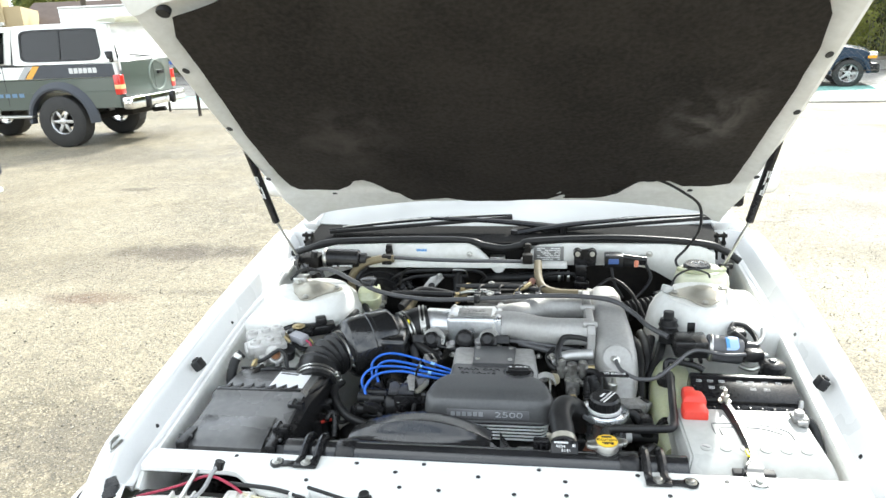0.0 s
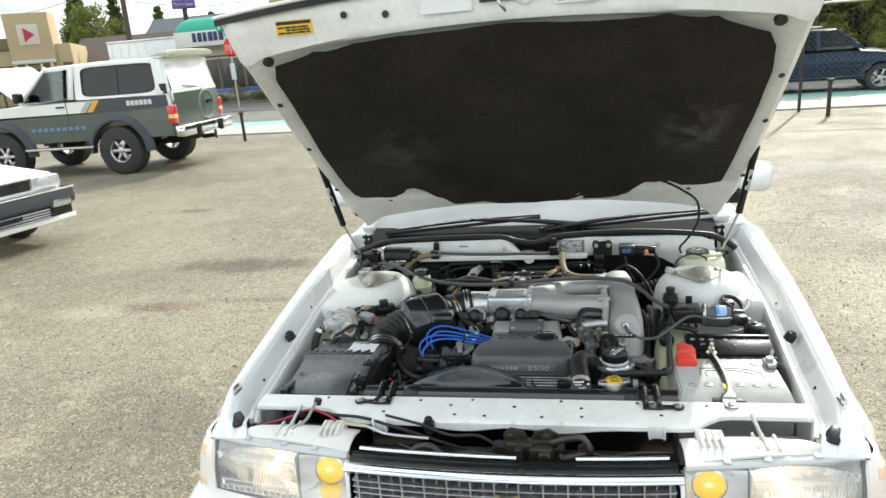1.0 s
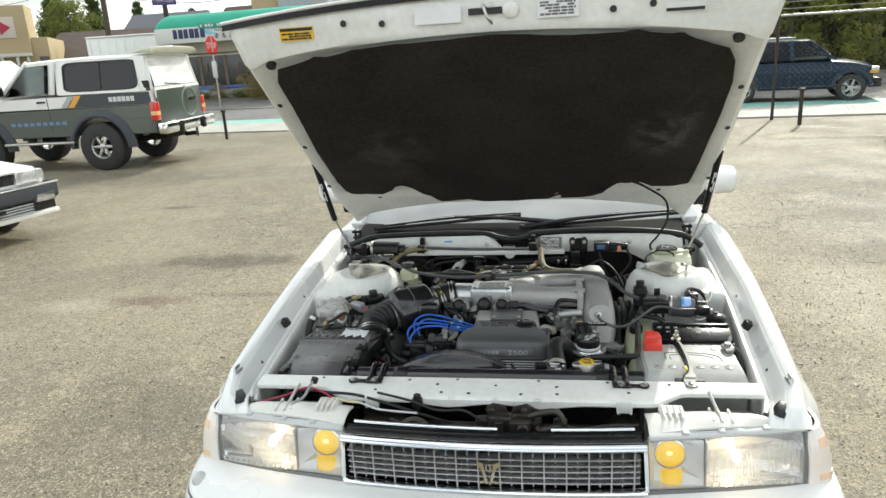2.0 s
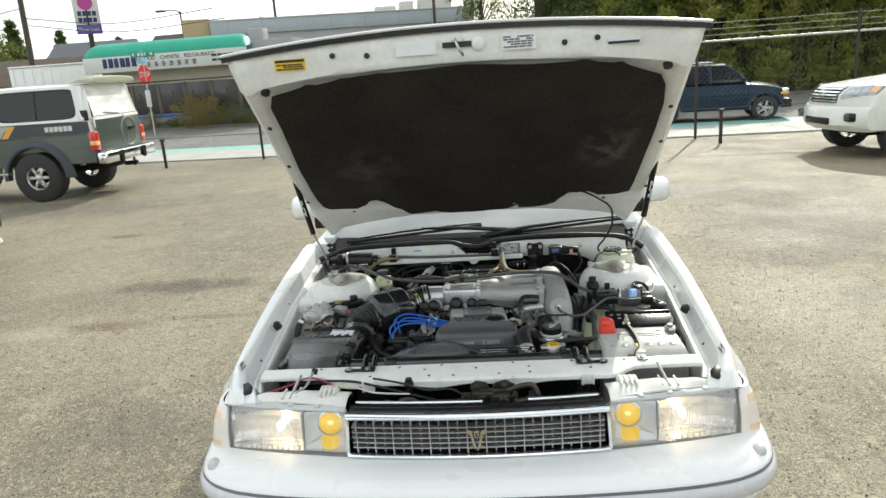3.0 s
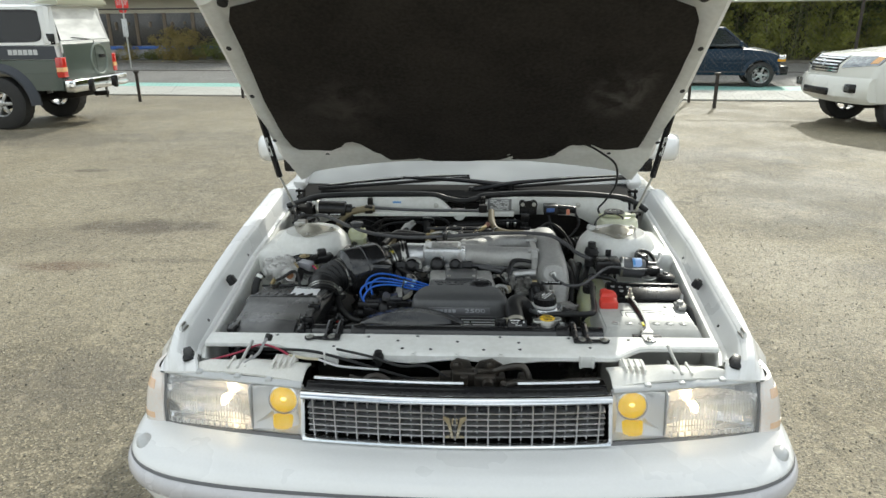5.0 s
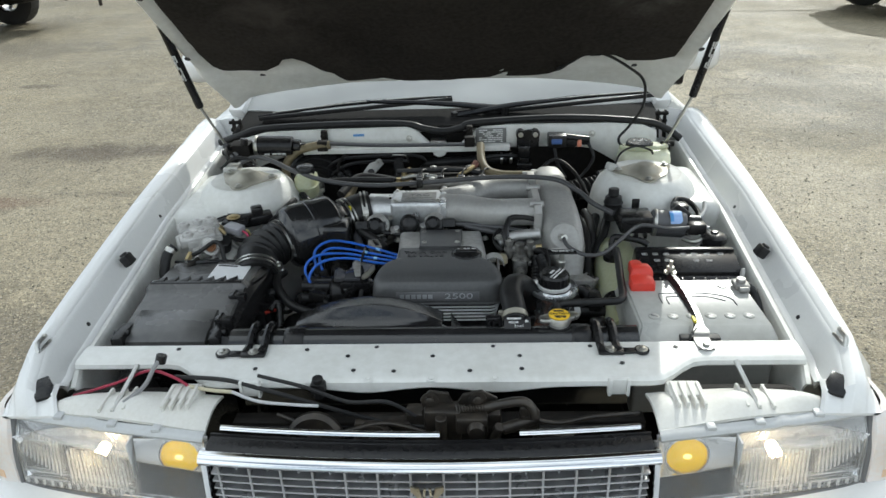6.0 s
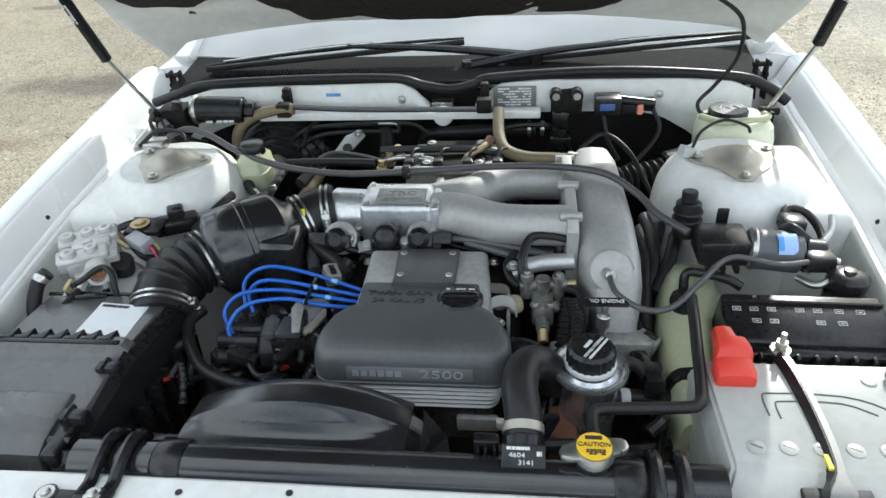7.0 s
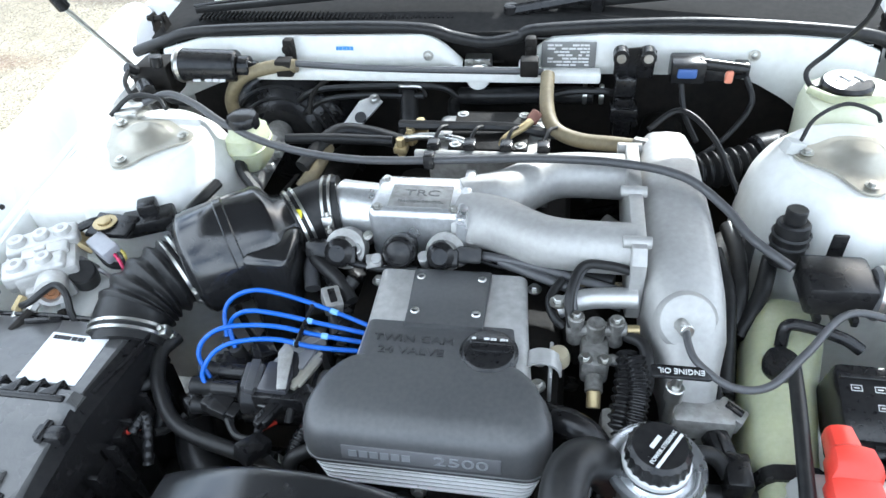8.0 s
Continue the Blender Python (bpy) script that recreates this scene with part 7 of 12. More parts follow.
for k, (y, z) in enumerate(((0.034, -0.004), (0.012, -0.004), (-0.014, -0.02))):
    p, d = mo @ Vector((0.044, y, z)), (mo.to_3x3() @ Vector((0.6, -0.3, -0.7))).normalized()
    part("pipe_union", rod(BM(), p - d * 0.006, p + d * 0.026, 0.0065, seg=6), BRASS if k < 2 else ALLOY_D, abs_unit)
    part("brake_pipe", sweep(BM(), [p + d * 0.02, p + d * 0.045, p + d * 0.06 + Vector((0.01, 0.0, -0.02)), p + d * 0.06 + Vector((0.03, 0.01, -0.06))], 0.0036, 6), STEEL, sedan)
part("unit_grommet", rod(BM(), (-0.566, 0.872, 0.845), (-0.556, 0.862, 0.875), 0.020, seg=20), RUBBER, abs_unit, "black rubber grommet")
part("unit_leg", sweep(BM(), [(-0.588, 0.842, 0.875), (-0.578, 0.832, 0.85), (-0.572, 0.815, 0.825)], 0.0085, 8), PALEALLOY, abs_unit)
bm = box(BM(), (-0.645, 0.78, 0.68), (-0.53, 0.94, 0.835), 0.012)
part("unit_bracket", bm, BAYWHITE, sedan)
bm = sweep(BM(), [(-0.66, 0.805, 0.885), (-0.676, 0.79, 0.87), (-0.68, 0.765, 0.835), (-0.675, 0.75, 0.79), (-0.67, 0.74, 0.75)], 0.0125, 12)
part("return_hose", bm, RUBBER, sedan, "short black hose")
part("hose_clip", lathe(BM(), [(0.013, -0.006), (0.0145, 0), (0.013, 0.006)], axis_frame((-0.669, 0.797, 0.879), (-0.676, 0.785, 0.866))[0], 18), STEEL, sedan)
for a, b in (((-0.60, 0.79, 0.86), (-0.63, 0.775, 0.84)), ((-0.56, 0.80, 0.855), (-0.55, 0.83, 0.82))):
    part("brake_pipe", sweep(BM(), [a, Vector(a).lerp(Vector(b), 0.5) + Vector((0, -0.02, 0.0)), b], 0.006, 8), DARK, sedan)
bm = prism(BM(), [(-0.035, -0.02), (0.035, -0.02), (0.04, 0.02), (-0.03, 0.025)], 0, 0.012, frame_xyz((-0.545, 0.945, 0.888), X, (0, 1, 0.2)), 0.004)
part("relay_bracket", bm, PLASTIC, sedan)
part("bracket_bolt", bolt(BM(), (-0.552, 0.943, 0.902), r=0.011, h=0.006), BRASS, sedan)
bm = box(BM(), (-0.028, -0.014, -0.012), (0.028, 0.014, 0.012), 0.004, m=pose(-0.538, 0.905, 0.885, 10, 0, -32))
part("grey_plug", bm, surf("grey_connector", (0.30, 0.30, 0.32), 0.45), sedan, "pale grey connector")
for k, c in enumerate(((0.5, 0.03, 0.1), (0.02, 0.02, 0.02), (0.5, 0.4, 0.1))):
    part("plug_wire", sweep(BM(), [(-0.516, 0.893 + k * 0.006, 0.885), (-0.50, 0.88 + k * 0.007, 0.88), (-0.49, 0.87, 0.86)], 0.0028, 6), surf("wire_colour", c, 0.5), sedan)
bm = box(BM(), (-0.045, -0.022, -0.016), (0.035, 0.022, 0.012), 0.006, m=pose(-0.495, 0.978, 0.885, 0, 0, 25))
box(bm, (-0.02, -0.012, 0.0), (0.01, 0.016, 0.03), 0.005, m=pose(-0.495, 0.985, 0.885, 0, 0, 25))
part("relay", bm, PLASTIC, sedan)
for x, y, z in ((-0.612, 0.775, 0.838), (-0.555, 0.79, 0.835)):
    part("bracket_bolt", bolt(BM(), (x, y, z), r=0.009, h=0.006), STEEL, sedan)
part("loom_sleeve", sweep(BM(), [(-0.46, 0.96, 0.875), (-0.43, 1.01, 0.895), (-0.415, 1.06, 0.90)], 0.009, 8), RUBBER, sedan)

# radiator top tank, shroud, top hose, cap
bm = BM()
loft(bm, [[(x, 0.450 + 0.031 * math.cos(a), 0.842 + 0.026 * math.sin(a)) for a in (2 * math.pi * k / 16 for k in range(16))] for x in (-0.41, -0.40, -0.28, 0.0, 0.28, 0.385, 0.40)])
box(bm, (-0.40, 0.418, 0.70), (0.39, 0.468, 0.835), 0.008)
rad = part("radiator", bm, GLOSSBLACK, sedan, "black radiator top tank")
for x in (-0.335, 0.345):
    bm = BM()
    for q in (-0.026, 0.004):
        sweep(bm, [(x + q, 0.486, 0.848), (x + q, 0.474, 0.868), (x + q, 0.45, 0.875), (x + q, 0.420, 0.869), (x + q, 0.400, 0.862), (x + q, 0.380, 0.864)], 0.0080, 8)
    box(bm, (x - 0.034, 0.368, 0.860), (x + 0.014, 0.392, 0.867), 0.003)
    rod(bm, (x - 0.070 if x < 0 else x + 0.048, 0.380, 0.861), (x - 0.070 if x < 0 else x + 0.048, 0.380, 0.866), 0.014, seg=18)
    box(bm, (x - 0.070 if x < 0 else x + 0.0, 0.372, 0.860), (x - 0.02 if x < 0 else x + 0.048, 0.388, 0.865), 0.002)
    part("tank_bracket", bm, PLASTIC, sedan, "black radiator bracket")
    for q in (x - 0.01, x - 0.070 if x < 0 else x + 0.048):
        part("bracket_bolt", bolt(BM(), (q, 0.380, 0.866), r=0.0065, h=0.005), STEEL, sedan)
    part("tank_collar", lathe(BM(), [(0.0285, -0.02), (0.031, -0.016), (0.031, 0.016), (0.0285, 0.02)], frame_xyz((x + (0.055 if x < 0 else -0.055), 0.450, 0.842), (0, 1, 0), (0, 0, 1)) @ Matrix.Diagonal((1.12, 0.95, 1, 1)), 24), PLASTIC, rad)
bm = BM()
def shroud(u, v):
    x = lerp(-0.300, 0.012, u)
    h = 1 - (2 * u - 1) ** 2
    ztop = 0.832 + 0.042 * h
    pts = [(0.468, 0.832), (0.486, 0.833 + 0.002 * h), (0.506, lerp(0.836, ztop, 0.10)), (0.520, lerp(0.836, ztop, 0.40)), (0.530, lerp(0.836, ztop, 0.88)), (0.534, ztop + 0.001), (0.540, ztop + 0.0005), (0.583, ztop - 0.006), (0.587, ztop - 0.009), (0.587, ztop - 0.03)]
    k = v * 9
    i = min(int(k), 8)
    return (x, lerp(pts[i][0], pts[i + 1][0], k - i), lerp(pts[i][1], pts[i + 1][1], k - i))
part("fan_shroud", sheet(bm, shroud, 44, 27, 0.004, push=(0, -0.3, 1)), GLOSSBLACK, sedan, "smooth black fan shroud")
part("shroud_side", box(BM(), (-0.40, 0.468, 0.72), (-0.285, 0.54, 0.802), 0.012), PLASTIC, sedan)
bm = loft(BM(), [[(0.036, 0.47, 0.845), (0.075, 0.47, 0.835), (0.075, 0.47, 0.72), (0.036, 0.47, 0.72)], [(0.030, 0.56, 0.84), (0.06, 0.56, 0.79), (0.06, 0.56, 0.72), (0.03, 0.56, 0.72)]])
part("shroud_side", bm, PLASTIC, sedan)
bm = rod(BM(), (-0.10, 0.53, 0.66), (-0.10, 0.57, 0.66), 0.13, seg=36)
part("cooling_fan", bm, DARK, sedan)
part("fan_pulley", rod(BM(), (-0.02, 0.575, 0.745), (-0.02, 0.60, 0.745), 0.05, seg=28), ALLOY_D, sedan)
m = Matrix.Translation((0.248, 0.466, 0))
bm = rod(BM(), (0.248, 0.466, 0.84), (0.248, 0.466, 0.881), 0.020)
part("filler_neck", bm, ALLOY_D, rad)
bm = lathe(BM(), [(0.0245, 0.876), (0.0245, 0.884), (0.0225, 0.8885), (0, 0.889)], m, 32)
for a in (12, 192):
    prism(bm, [(0.018, -0.013), (0.036, -0.010), (0.041, -0.004), (0.041, 0.005), (0.035, 0.010), (0.018, 0.013)], 0.878, 0.888, m @ pose(0, 0, 0, 0, 0, a), 0.003)
cap = part("radiator_cap", bm, STEEL, sedan, "steel radiator cap with a yellow label")
part("cap_label", lathe(BM(), [(0.0208, 0.889), (0.0208, 0.8902), (0, 0.8902)], m, 32), YELLOW, cap, "yellow caution label")
text_mesh("caution_print", "CAUTION", 0.0086, Matrix.Translation((0.248, 0.468, 0.8905)), INK, cap, "black caution print")
bm = bars(BM(), Matrix.Translation((0.248, 0.457, 0.8902)), 0.026, 0.009, 3, 4)
box(bm, (-0.010, 0.011, 0), (0.010, 0.0165, 0.0005), 0, m=Matrix.Translation((0.248, 0.465, 0.8902)))
part("caution_print", bm, INK, cap)
top_hose = part("radiator_hose", sweep(BM(), [(0.165, 0.50, 0.835), (0.165, 0.54, 0.855), (0.160, 0.585, 0.868), (0.170, 0.625, 0.868), (0.195, 0.648, 0.848), (0.215, 0.66, 0.80)], 0.025, 20, 10), RUBBER, sedan, "thick black radiator hose")
part("hose_band", lathe(BM(), [(0.0255, -0.0065), (0.0272, -0.006), (0.0272, 0.006), (0.0255, 0.0065)], axis_frame((0.165, 0.525, 0.848), (0.165, 0.54, 0.855))[0], 28), DULLPLATE, top_hose, "dull band clamp")
part("band_ears", box(BM(), (0.130, 0.522, 0.846), (0.141, 0.532, 0.862), 0.003), DULLPLATE, top_hose)
part("neck", rod(BM(), (0.165, 0.47, 0.825), (0.165, 0.515, 0.842), 0.028), PLASTIC, rad)
tg = frame_xyz((0.165, 0.458, 0.876), X, (0, 0.85, 0.53)) @ Matrix.Scale(0.78, 4)
part("part_number_tag", box(BM(), (-0.034, -0.018, -0.012), (0.034, 0.018, 0.002), 0.002, m=tg), PLASTIC, rad, "black moulded tag with white print")
part("tag_print", bars(BM(), tg @ Matrix.Translation((-0.008, 0.0115, 0.002)), 0.036, 0.007, 1, 6), PRINT, rad)
for word, dx, dy in (("4604", -0.010, 0.001), ("3141", 0.004, -0.010)):
    text_mesh("tag_number", word, 0.0105, tg @ Matrix.Translation((dx, dy, 0.0022)) @ Matrix.Diagonal((1.2, 1, 1, 1)), PRINT, rad, "white moulded number")
part("tag_symbol", bars(BM(), tg @ Matrix.Translation((0.024, 0.004, 0.002)), 0.008, 0.010, 1, 1), PRINT, rad)
bm = box(BM(), (0.103, 0.478, 0.82), (0.135, 0.495, 0.875), 0.004)
for q in (0.107, 0.117, 0.128):
    box(bm, (q, 0.470, 0.825), (q + 0.004, 0.48, 0.872), 0.001)
part("tank_post", bm, PLASTIC, rad)

# power steering reservoir
m = Matrix.Translation((0.264, 0.664, 0))
bm = lathe(BM(), [(0, 0.66), (0.036, 0.66), (0.040, 0.70), (0.043, 0.830), (0.049, 0.841), (0.0545, 0.845), (0.0555, 0.850), (0.0535, 0.854), (0.049, 0.8535), (0.042, 0.847), (0.037, 0.852), (0, 0.852)], m, 40)
res = part("steering_reservoir", bm, GALVTIN, sedan, "bright metal steering fluid reservoir")
res.location = (-0.004, -0.011, -0.007)
bm = lathe(BM(), [(0.037, 0.856), (0.037, 0.862), (0.034, 0.864), (0, 0.864)], m, 36)
part("cap_ring", bm, PRINT, res)
bm = BM()
prof = [(0.0335 + (0.002 if k % 2 else 0)) for k in range(44)]
lo = [bm.verts.new(m @ Vector((r * math.cos(2 * math.pi * k / 44), r * math.sin(2 * math.pi * k / 44), 0.864))) for k, r in enumerate(prof)]
hi = [bm.verts.new(m @ Vector(((r - 0.001) * math.cos(2 * math.pi * k / 44), (r - 0.001) * math.sin(2 * math.pi * k / 44), 0.884))) for k, r in enumerate(prof)]
tp = [bm.verts.new(m @ Vector((0.029 * math.cos(2 * math.pi * k / 44), 0.029 * math.sin(2 * math.pi * k / 44), 0.889))) for k in range(44)]
for k in range(44):
    bm.faces.new((lo[k], lo[(k + 1) % 44], hi[(k + 1) % 44], hi[k])), bm.faces.new((hi[k], hi[(k + 1) % 44], tp[(k + 1) % 44], tp[k]))
bm.faces.new(tp)
pcap = part("reservoir_cap", bm, PLASTIC, res, "black ridged screw cap")
pr = frame_xyz((0.264, 0.664, 0.8895), (0.55, 0.83, 0), (-0.83, 0.55, 0))
text_mesh("cap_print", "POWER STEERING", 0.0062, pr @ Matrix.Translation((0, -0.004, 0)), PRINT, res, "white print on the cap")
part("cap_bar", box(BM(), (-0.009, 0.003, 0), (0.009, 0.008, 0.0006), 0, m=pr), PRINT, res)
part("cap_bar", box(BM(), (-0.026, -0.013, 0), (0.026, -0.0095, 0.0006), 0, m=pr), PRINT, res)
for pts, r, mt in (([(0.30, 0.66, 0.775), (0.34, 0.665, 0.772), (0.40, 0.67, 0.765)], 0.013, RUBBER), ([(0.295, 0.685, 0.82), (0.33, 0.69, 0.815), (0.355, 0.675, 0.79)], 0.010, RUBBER), ([(0.25, 0.60, 0.70), (0.26, 0.58, 0.66), (0.30, 0.55, 0.60)], 0.013, RUBBER)):
    part("fluid_hose", sweep(BM(), pts, r, 10), mt, sedan)
part("white_band", lathe(BM(), [(0.0135, -0.007), (0.0148, 0), (0.0135, 0.007)], axis_frame((0.315, 0.662, 0.774), (0.34, 0.665, 0.772))[0], 20), PRINT, sedan)
part("coolant_pipe", sweep(BM(), [(0.252, 0.488, 0.872), (0.251, 0.520, 0.868), (0.256, 0.545, 0.862), (0.275, 0.553, 0.862), (0.37, 0.560, 0.862), (0.392, 0.568, 0.862), (0.400, 0.592, 0.862), (0.408, 0.66, 0.868), (0.418, 0.74, 0.870), (0.424, 0.79, 0.868)], 0.0085, 12, 10), RUBBER, sedan, "black coolant overflow hose")

# coolant bottle
bm = loft(BM(), [plen(0.60, 0.385, 0.44, 0.66, 0.79), plen(0.64, 0.38, 0.455, 0.62, 0.80), plen(0.72, 0.378, 0.462, 0.60, 0.815), plen(0.80, 0.38, 0.475, 0.60, 0.832), plen(0.88, 0.39, 0.50, 0.60, 0.840), plen(0.93, 0.405, 0.50, 0.62, 0.835), plen(0.95, 0.42, 0.48, 0.66, 0.82)])
cb = part("coolant_bottle", bm, CREAM, sedan, "yellowed coolant bottle with a black strap")
part("bottle_strap", loft(BM(), [plen(0.672, 0.374, 0.464, 0.612, 0.811), plen(0.69, 0.374, 0.466, 0.608, 0.814)]), PLASTIC, cb)
bm = lathe(BM(), [(0.020, 0.83), (0.022, 0.842), (0.020, 0.852), (0, 0.853)], Matrix.Translation((0.420, 0.812, 0)), 24)
sweep(bm, [(0.425, 0.842, 0.842), (0.428, 0.852, 0.868), (0.45, 0.852, 0.87), (0.49, 0.838, 0.868), (0.51, 0.828, 0.86)], 0.008, 10)
part("bottle_cap", bm, PLASTIC, cb, "black cap with overflow hose")
bm = box(BM(), (0.342, 0.655, 0.775), (0.372, 0.70, 0.815), 0.005)
part("relay", bm, PLASTIC, sedan)

# fuse box behind the battery
fb = pose(0.580, 0.750, 0.835, 14, 0, -1.5)
bm = box(BM(), (-0.115, -0.045, -0.05), (0.118, 0.05, 0.030), 0.008, m=fb)
box(bm, (-0.118, -0.060, -0.03), (0.12, -0.040, 0.022), 0.004, m=fb)
for x in (-0.11, 0.11):
    box(bm, (x - 0.012, -0.07, -0.02), (x + 0.012, -0.05, 0.012), 0.004, m=fb)
fuse = part("fuse_box", bm, PLASTIC, sedan, "black fuse box with white symbols")
for k, x in enumerate((-0.095, -0.070, -0.045, -0.005, 0.02, 0.05, 0.08)):
    for y in (0.018, -0.004) if k % 3 else (0.018,):
        bm = BM()
        for a, b, c, d in ((-0.006, 0.003, 0.006, 0.0037), (-0.006, -0.0037, 0.006, -0.003), (-0.006, -0.003, -0.0053, 0.003), (0.0053, -0.003, 0.006, 0.003), (-0.003, -0.0006, 0.003, 0.0006)):
            box(bm, (x + a, y + b, 0.030), (x + c, y + d, 0.0306), 0, m=fb)
        part("fuse_symbol", bm, PRINT, fuse)
for x in (-0.09, -0.04, 0.03, 0.07):
    part("fuse_bar", box(BM(), (x, -0.0605, -0.006), (x + 0.03, -0.0600, 0.002), 0, m=fb), PRINT, fuse)
    part("fuse_bar", box(BM(), (x, -0.0605, -0.014), (x + 0.022, -0.0600, -0.011), 0, m=fb), PRINT, fuse)
for k in range(9):
    x = lerp(-0.10, 0.105, k / 8)
    part("lid_rib", box(BM(), (x - 0.003, -0.068, -0.02), (x + 0.003, -0.058, 0.026), 0.001, m=fb), PLASTIC, fuse)
part("lid_edge", box(BM(), (-0.112, 0.028, 0.028), (0.114, 0.034, 0.035), 0.001, m=fb), PLASTIC, fuse)
# battery
bm = box(BM(), (0.400, 0.440, 0.66), (0.675, 0.655, 0.825), 0.008, 3)
bat = part("battery", bm, BATTERY, sedan, "grey car battery with moulded top")
bm = loft(BM(), [[(0.398, 0.438, 0.822), (0.677, 0.438, 0.822), (0.677, 0.657, 0.822), (0.398, 0.657, 0.822)], [(0.398, 0.438, 0.838), (0.677, 0.438, 0.838), (0.677, 0.657, 0.838), (0.398, 0.657, 0.838)], [(0.412, 0.470, 0.861), (0.668, 0.470, 0.861), (0.668, 0.652, 0.861), (0.412, 0.652, 0.861)]])
bmesh.ops.bevel(bm, geom=list(bm.edges), offset=0.004, segments=2, affect="EDGES")
part("battery_lid", bm, BATTERY, bat)
for k in range(6):
    x = lerp(0.445, 0.635, k / 5)
    bm = lathe(BM(), [(0.0110, 0.861), (0.0110, 0.8625), (0.009, 0.8635), (0, 0.8635)], Matrix.Translation((x, 0.500, 0)), 20)
    vc = part("vent_cap", bm, BATTERY, bat)
    part("cap_slot", box(BM(), (-0.007, -0.0012, 0.8635), (0.007, 0.0012, 0.8640), 0, m=pose(x, 0.500, 0, 0, 0, -28)), GREYPRINT, bat)
bm = sweep(BM(), [(0.475, 0.552, 0.8615), (0.475, 0.585, 0.8615), (0.49, 0.592, 0.8615), (0.575, 0.590, 0.8615), (0.62, 0.57, 0.8615), (0.625, 0.54, 0.8615)], 0.0012, 6, 3)
sweep(bm, [(0.488, 0.548, 0.8615), (0.488, 0.572, 0.8615), (0.50, 0.578, 0.8615), (0.57, 0.577, 0.8615), (0.607, 0.558, 0.8615)], 0.0012, 6, 3)
part("moulded_line", bm, GREYPRINT, bat)
for x, y in ((0.47, 0.625), (0.62, 0.62)):
    part("lid_screw", lathe(BM(), [(0.010, 0.861), (0.010, 0.863), (0.004, 0.864), (0, 0.863)], Matrix.Translation((x, y, 0)), 18), BATTERY, bat)
def tc(y, x0, x1, z0, z1, c=0.008):
    return [(x0, y, z0), (x1, y, z0), (x1, y, z1 - c), (x1 - c * 0.4, y, z1 - c * 0.3), (x1 - c * 1.3, y, z1), (x0 + c * 1.3, y, z1), (x0 + c * 0.4, y, z1 - c * 0.3), (x0, y, z1 - c)]
bm = loft(BM(), [tc(0.602, 0.424, 0.468, 0.860, 0.872), tc(0.604, 0.421, 0.472, 0.858, 0.879), tc(0.612, 0.420, 0.474, 0.858, 0.884), tc(0.634, 0.421, 0.473, 0.858, 0.885), tc(0.640, 0.426, 0.475, 0.860, 0.893), tc(0.648, 0.427, 0.474, 0.861, 0.897), tc(0.664, 0.428, 0.471, 0.863, 0.897), tc(0.669, 0.431, 0.463, 0.865, 0.892), tc(0.694, 0.432, 0.460, 0.866, 0.890), tc(0.699, 0.436, 0.456, 0.868, 0.882)])
part("terminal_cover", bm, RED, bat, "red plastic terminal cover")
bm = rod(BM(), (0.655, 0.612, 0.861), (0.655, 0.612, 0.885), 0.010)
box(bm, (0.64, 0.595, 0.863), (0.672, 0.63, 0.876), 0.004)
rod(bm, (0.645, 0.588, 0.870), (0.665, 0.588, 0.870), 0.006)
rod(bm, (0.660, 0.62, 0.87), (0.668, 0.64, 0.893), 0.005)
part("earth_terminal", bm, ALLOY_D, bat, "bare lead terminal clamp")
part("earth_cable", sweep(BM(), [(0.668, 0.615, 0.868), (0.685, 0.60, 0.85), (0.69, 0.55, 0.80), (0.68, 0.50, 0.74)], 0.009, 10), RUBBER, sedan)
# hold-down strap with its hook bolt
def strap(u, v):
    t = u
    p = spline([(0.520, 0.668, 0.872), (0.528, 0.620, 0.872), (0.532, 0.55, 0.870), (0.530, 0.48, 0.868), (0.521, 0.436, 0.866), (0.516, 0.42, 0.862), (0.516, 0.385, 0.8625)], 10)
    k = min(int(t * (len(p) - 1)), len(p) - 2)
    c = p[k].lerp(p[k + 1], t * (len(p) - 1) - k)
    return (c.x + (v - 0.5) * lerp(0.010, 0.030, smooth((t - 0.55) / 0.12)), c.y, c.z)
part("hold_down", sheet(BM(), strap, 40, 2, 0.004, push=(0, 0, 1)), PLATEGREY, bat, "narrow dark steel battery hold-down widening to a tab")
bm = sheet(BM(), lambda u, v: Vector(strap(u * 0.8 + 0.04, 0)) + Vector((-0.006 * v, 0, 0.004 - 0.014 * v)), 24, 2, 0.003, push=(1, 0, 0))
part("strap_edge", bm, PLASTIC, bat)
bm = rod(BM(), (0.520, 0.668, 0.80), (0.520, 0.668, 0.900), 0.004)
rod(bm, (0.520, 0.668, 0.876), (0.520, 0.668, 0.886), 0.009, seg=6)
rod(bm, (0.520, 0.668, 0.870), (0.520, 0.668, 0.873), 0.014)
part("hook_bolt", bm, DULLPLATE, bat)
part("strap_bolt", bolt(BM(), (0.516, 0.393, 0.8632), r=0.008, h=0.006), STEEL, bat)
part("hand_slot", box(BM(), (0.483, 0.434, 0.838), (0.560, 0.452, 0.852), 0.002), INK, bat)
part("yellow_mark", box(BM(), (0.513, 0.462, 0.8695), (0.518, 0.482, 0.874), 0), surf("yellow_mark", (0.8, 0.7, 0.02), 0.5), bat)

# throttle actuator with blue label, cables
bm = box(BM(), (0.440, 0.885, 0.865), (0.522, 0.955, 0.912), 0.008)
for k in range(3):
    box(bm, (0.455 + 0.022 * k, 0.88, 0.855), (0.463 + 0.022 * k, 0.90, 0.868), 0.002)
act = part("throttle_actuator", bm, PLASTIC, sedan, "black throttle actuator")
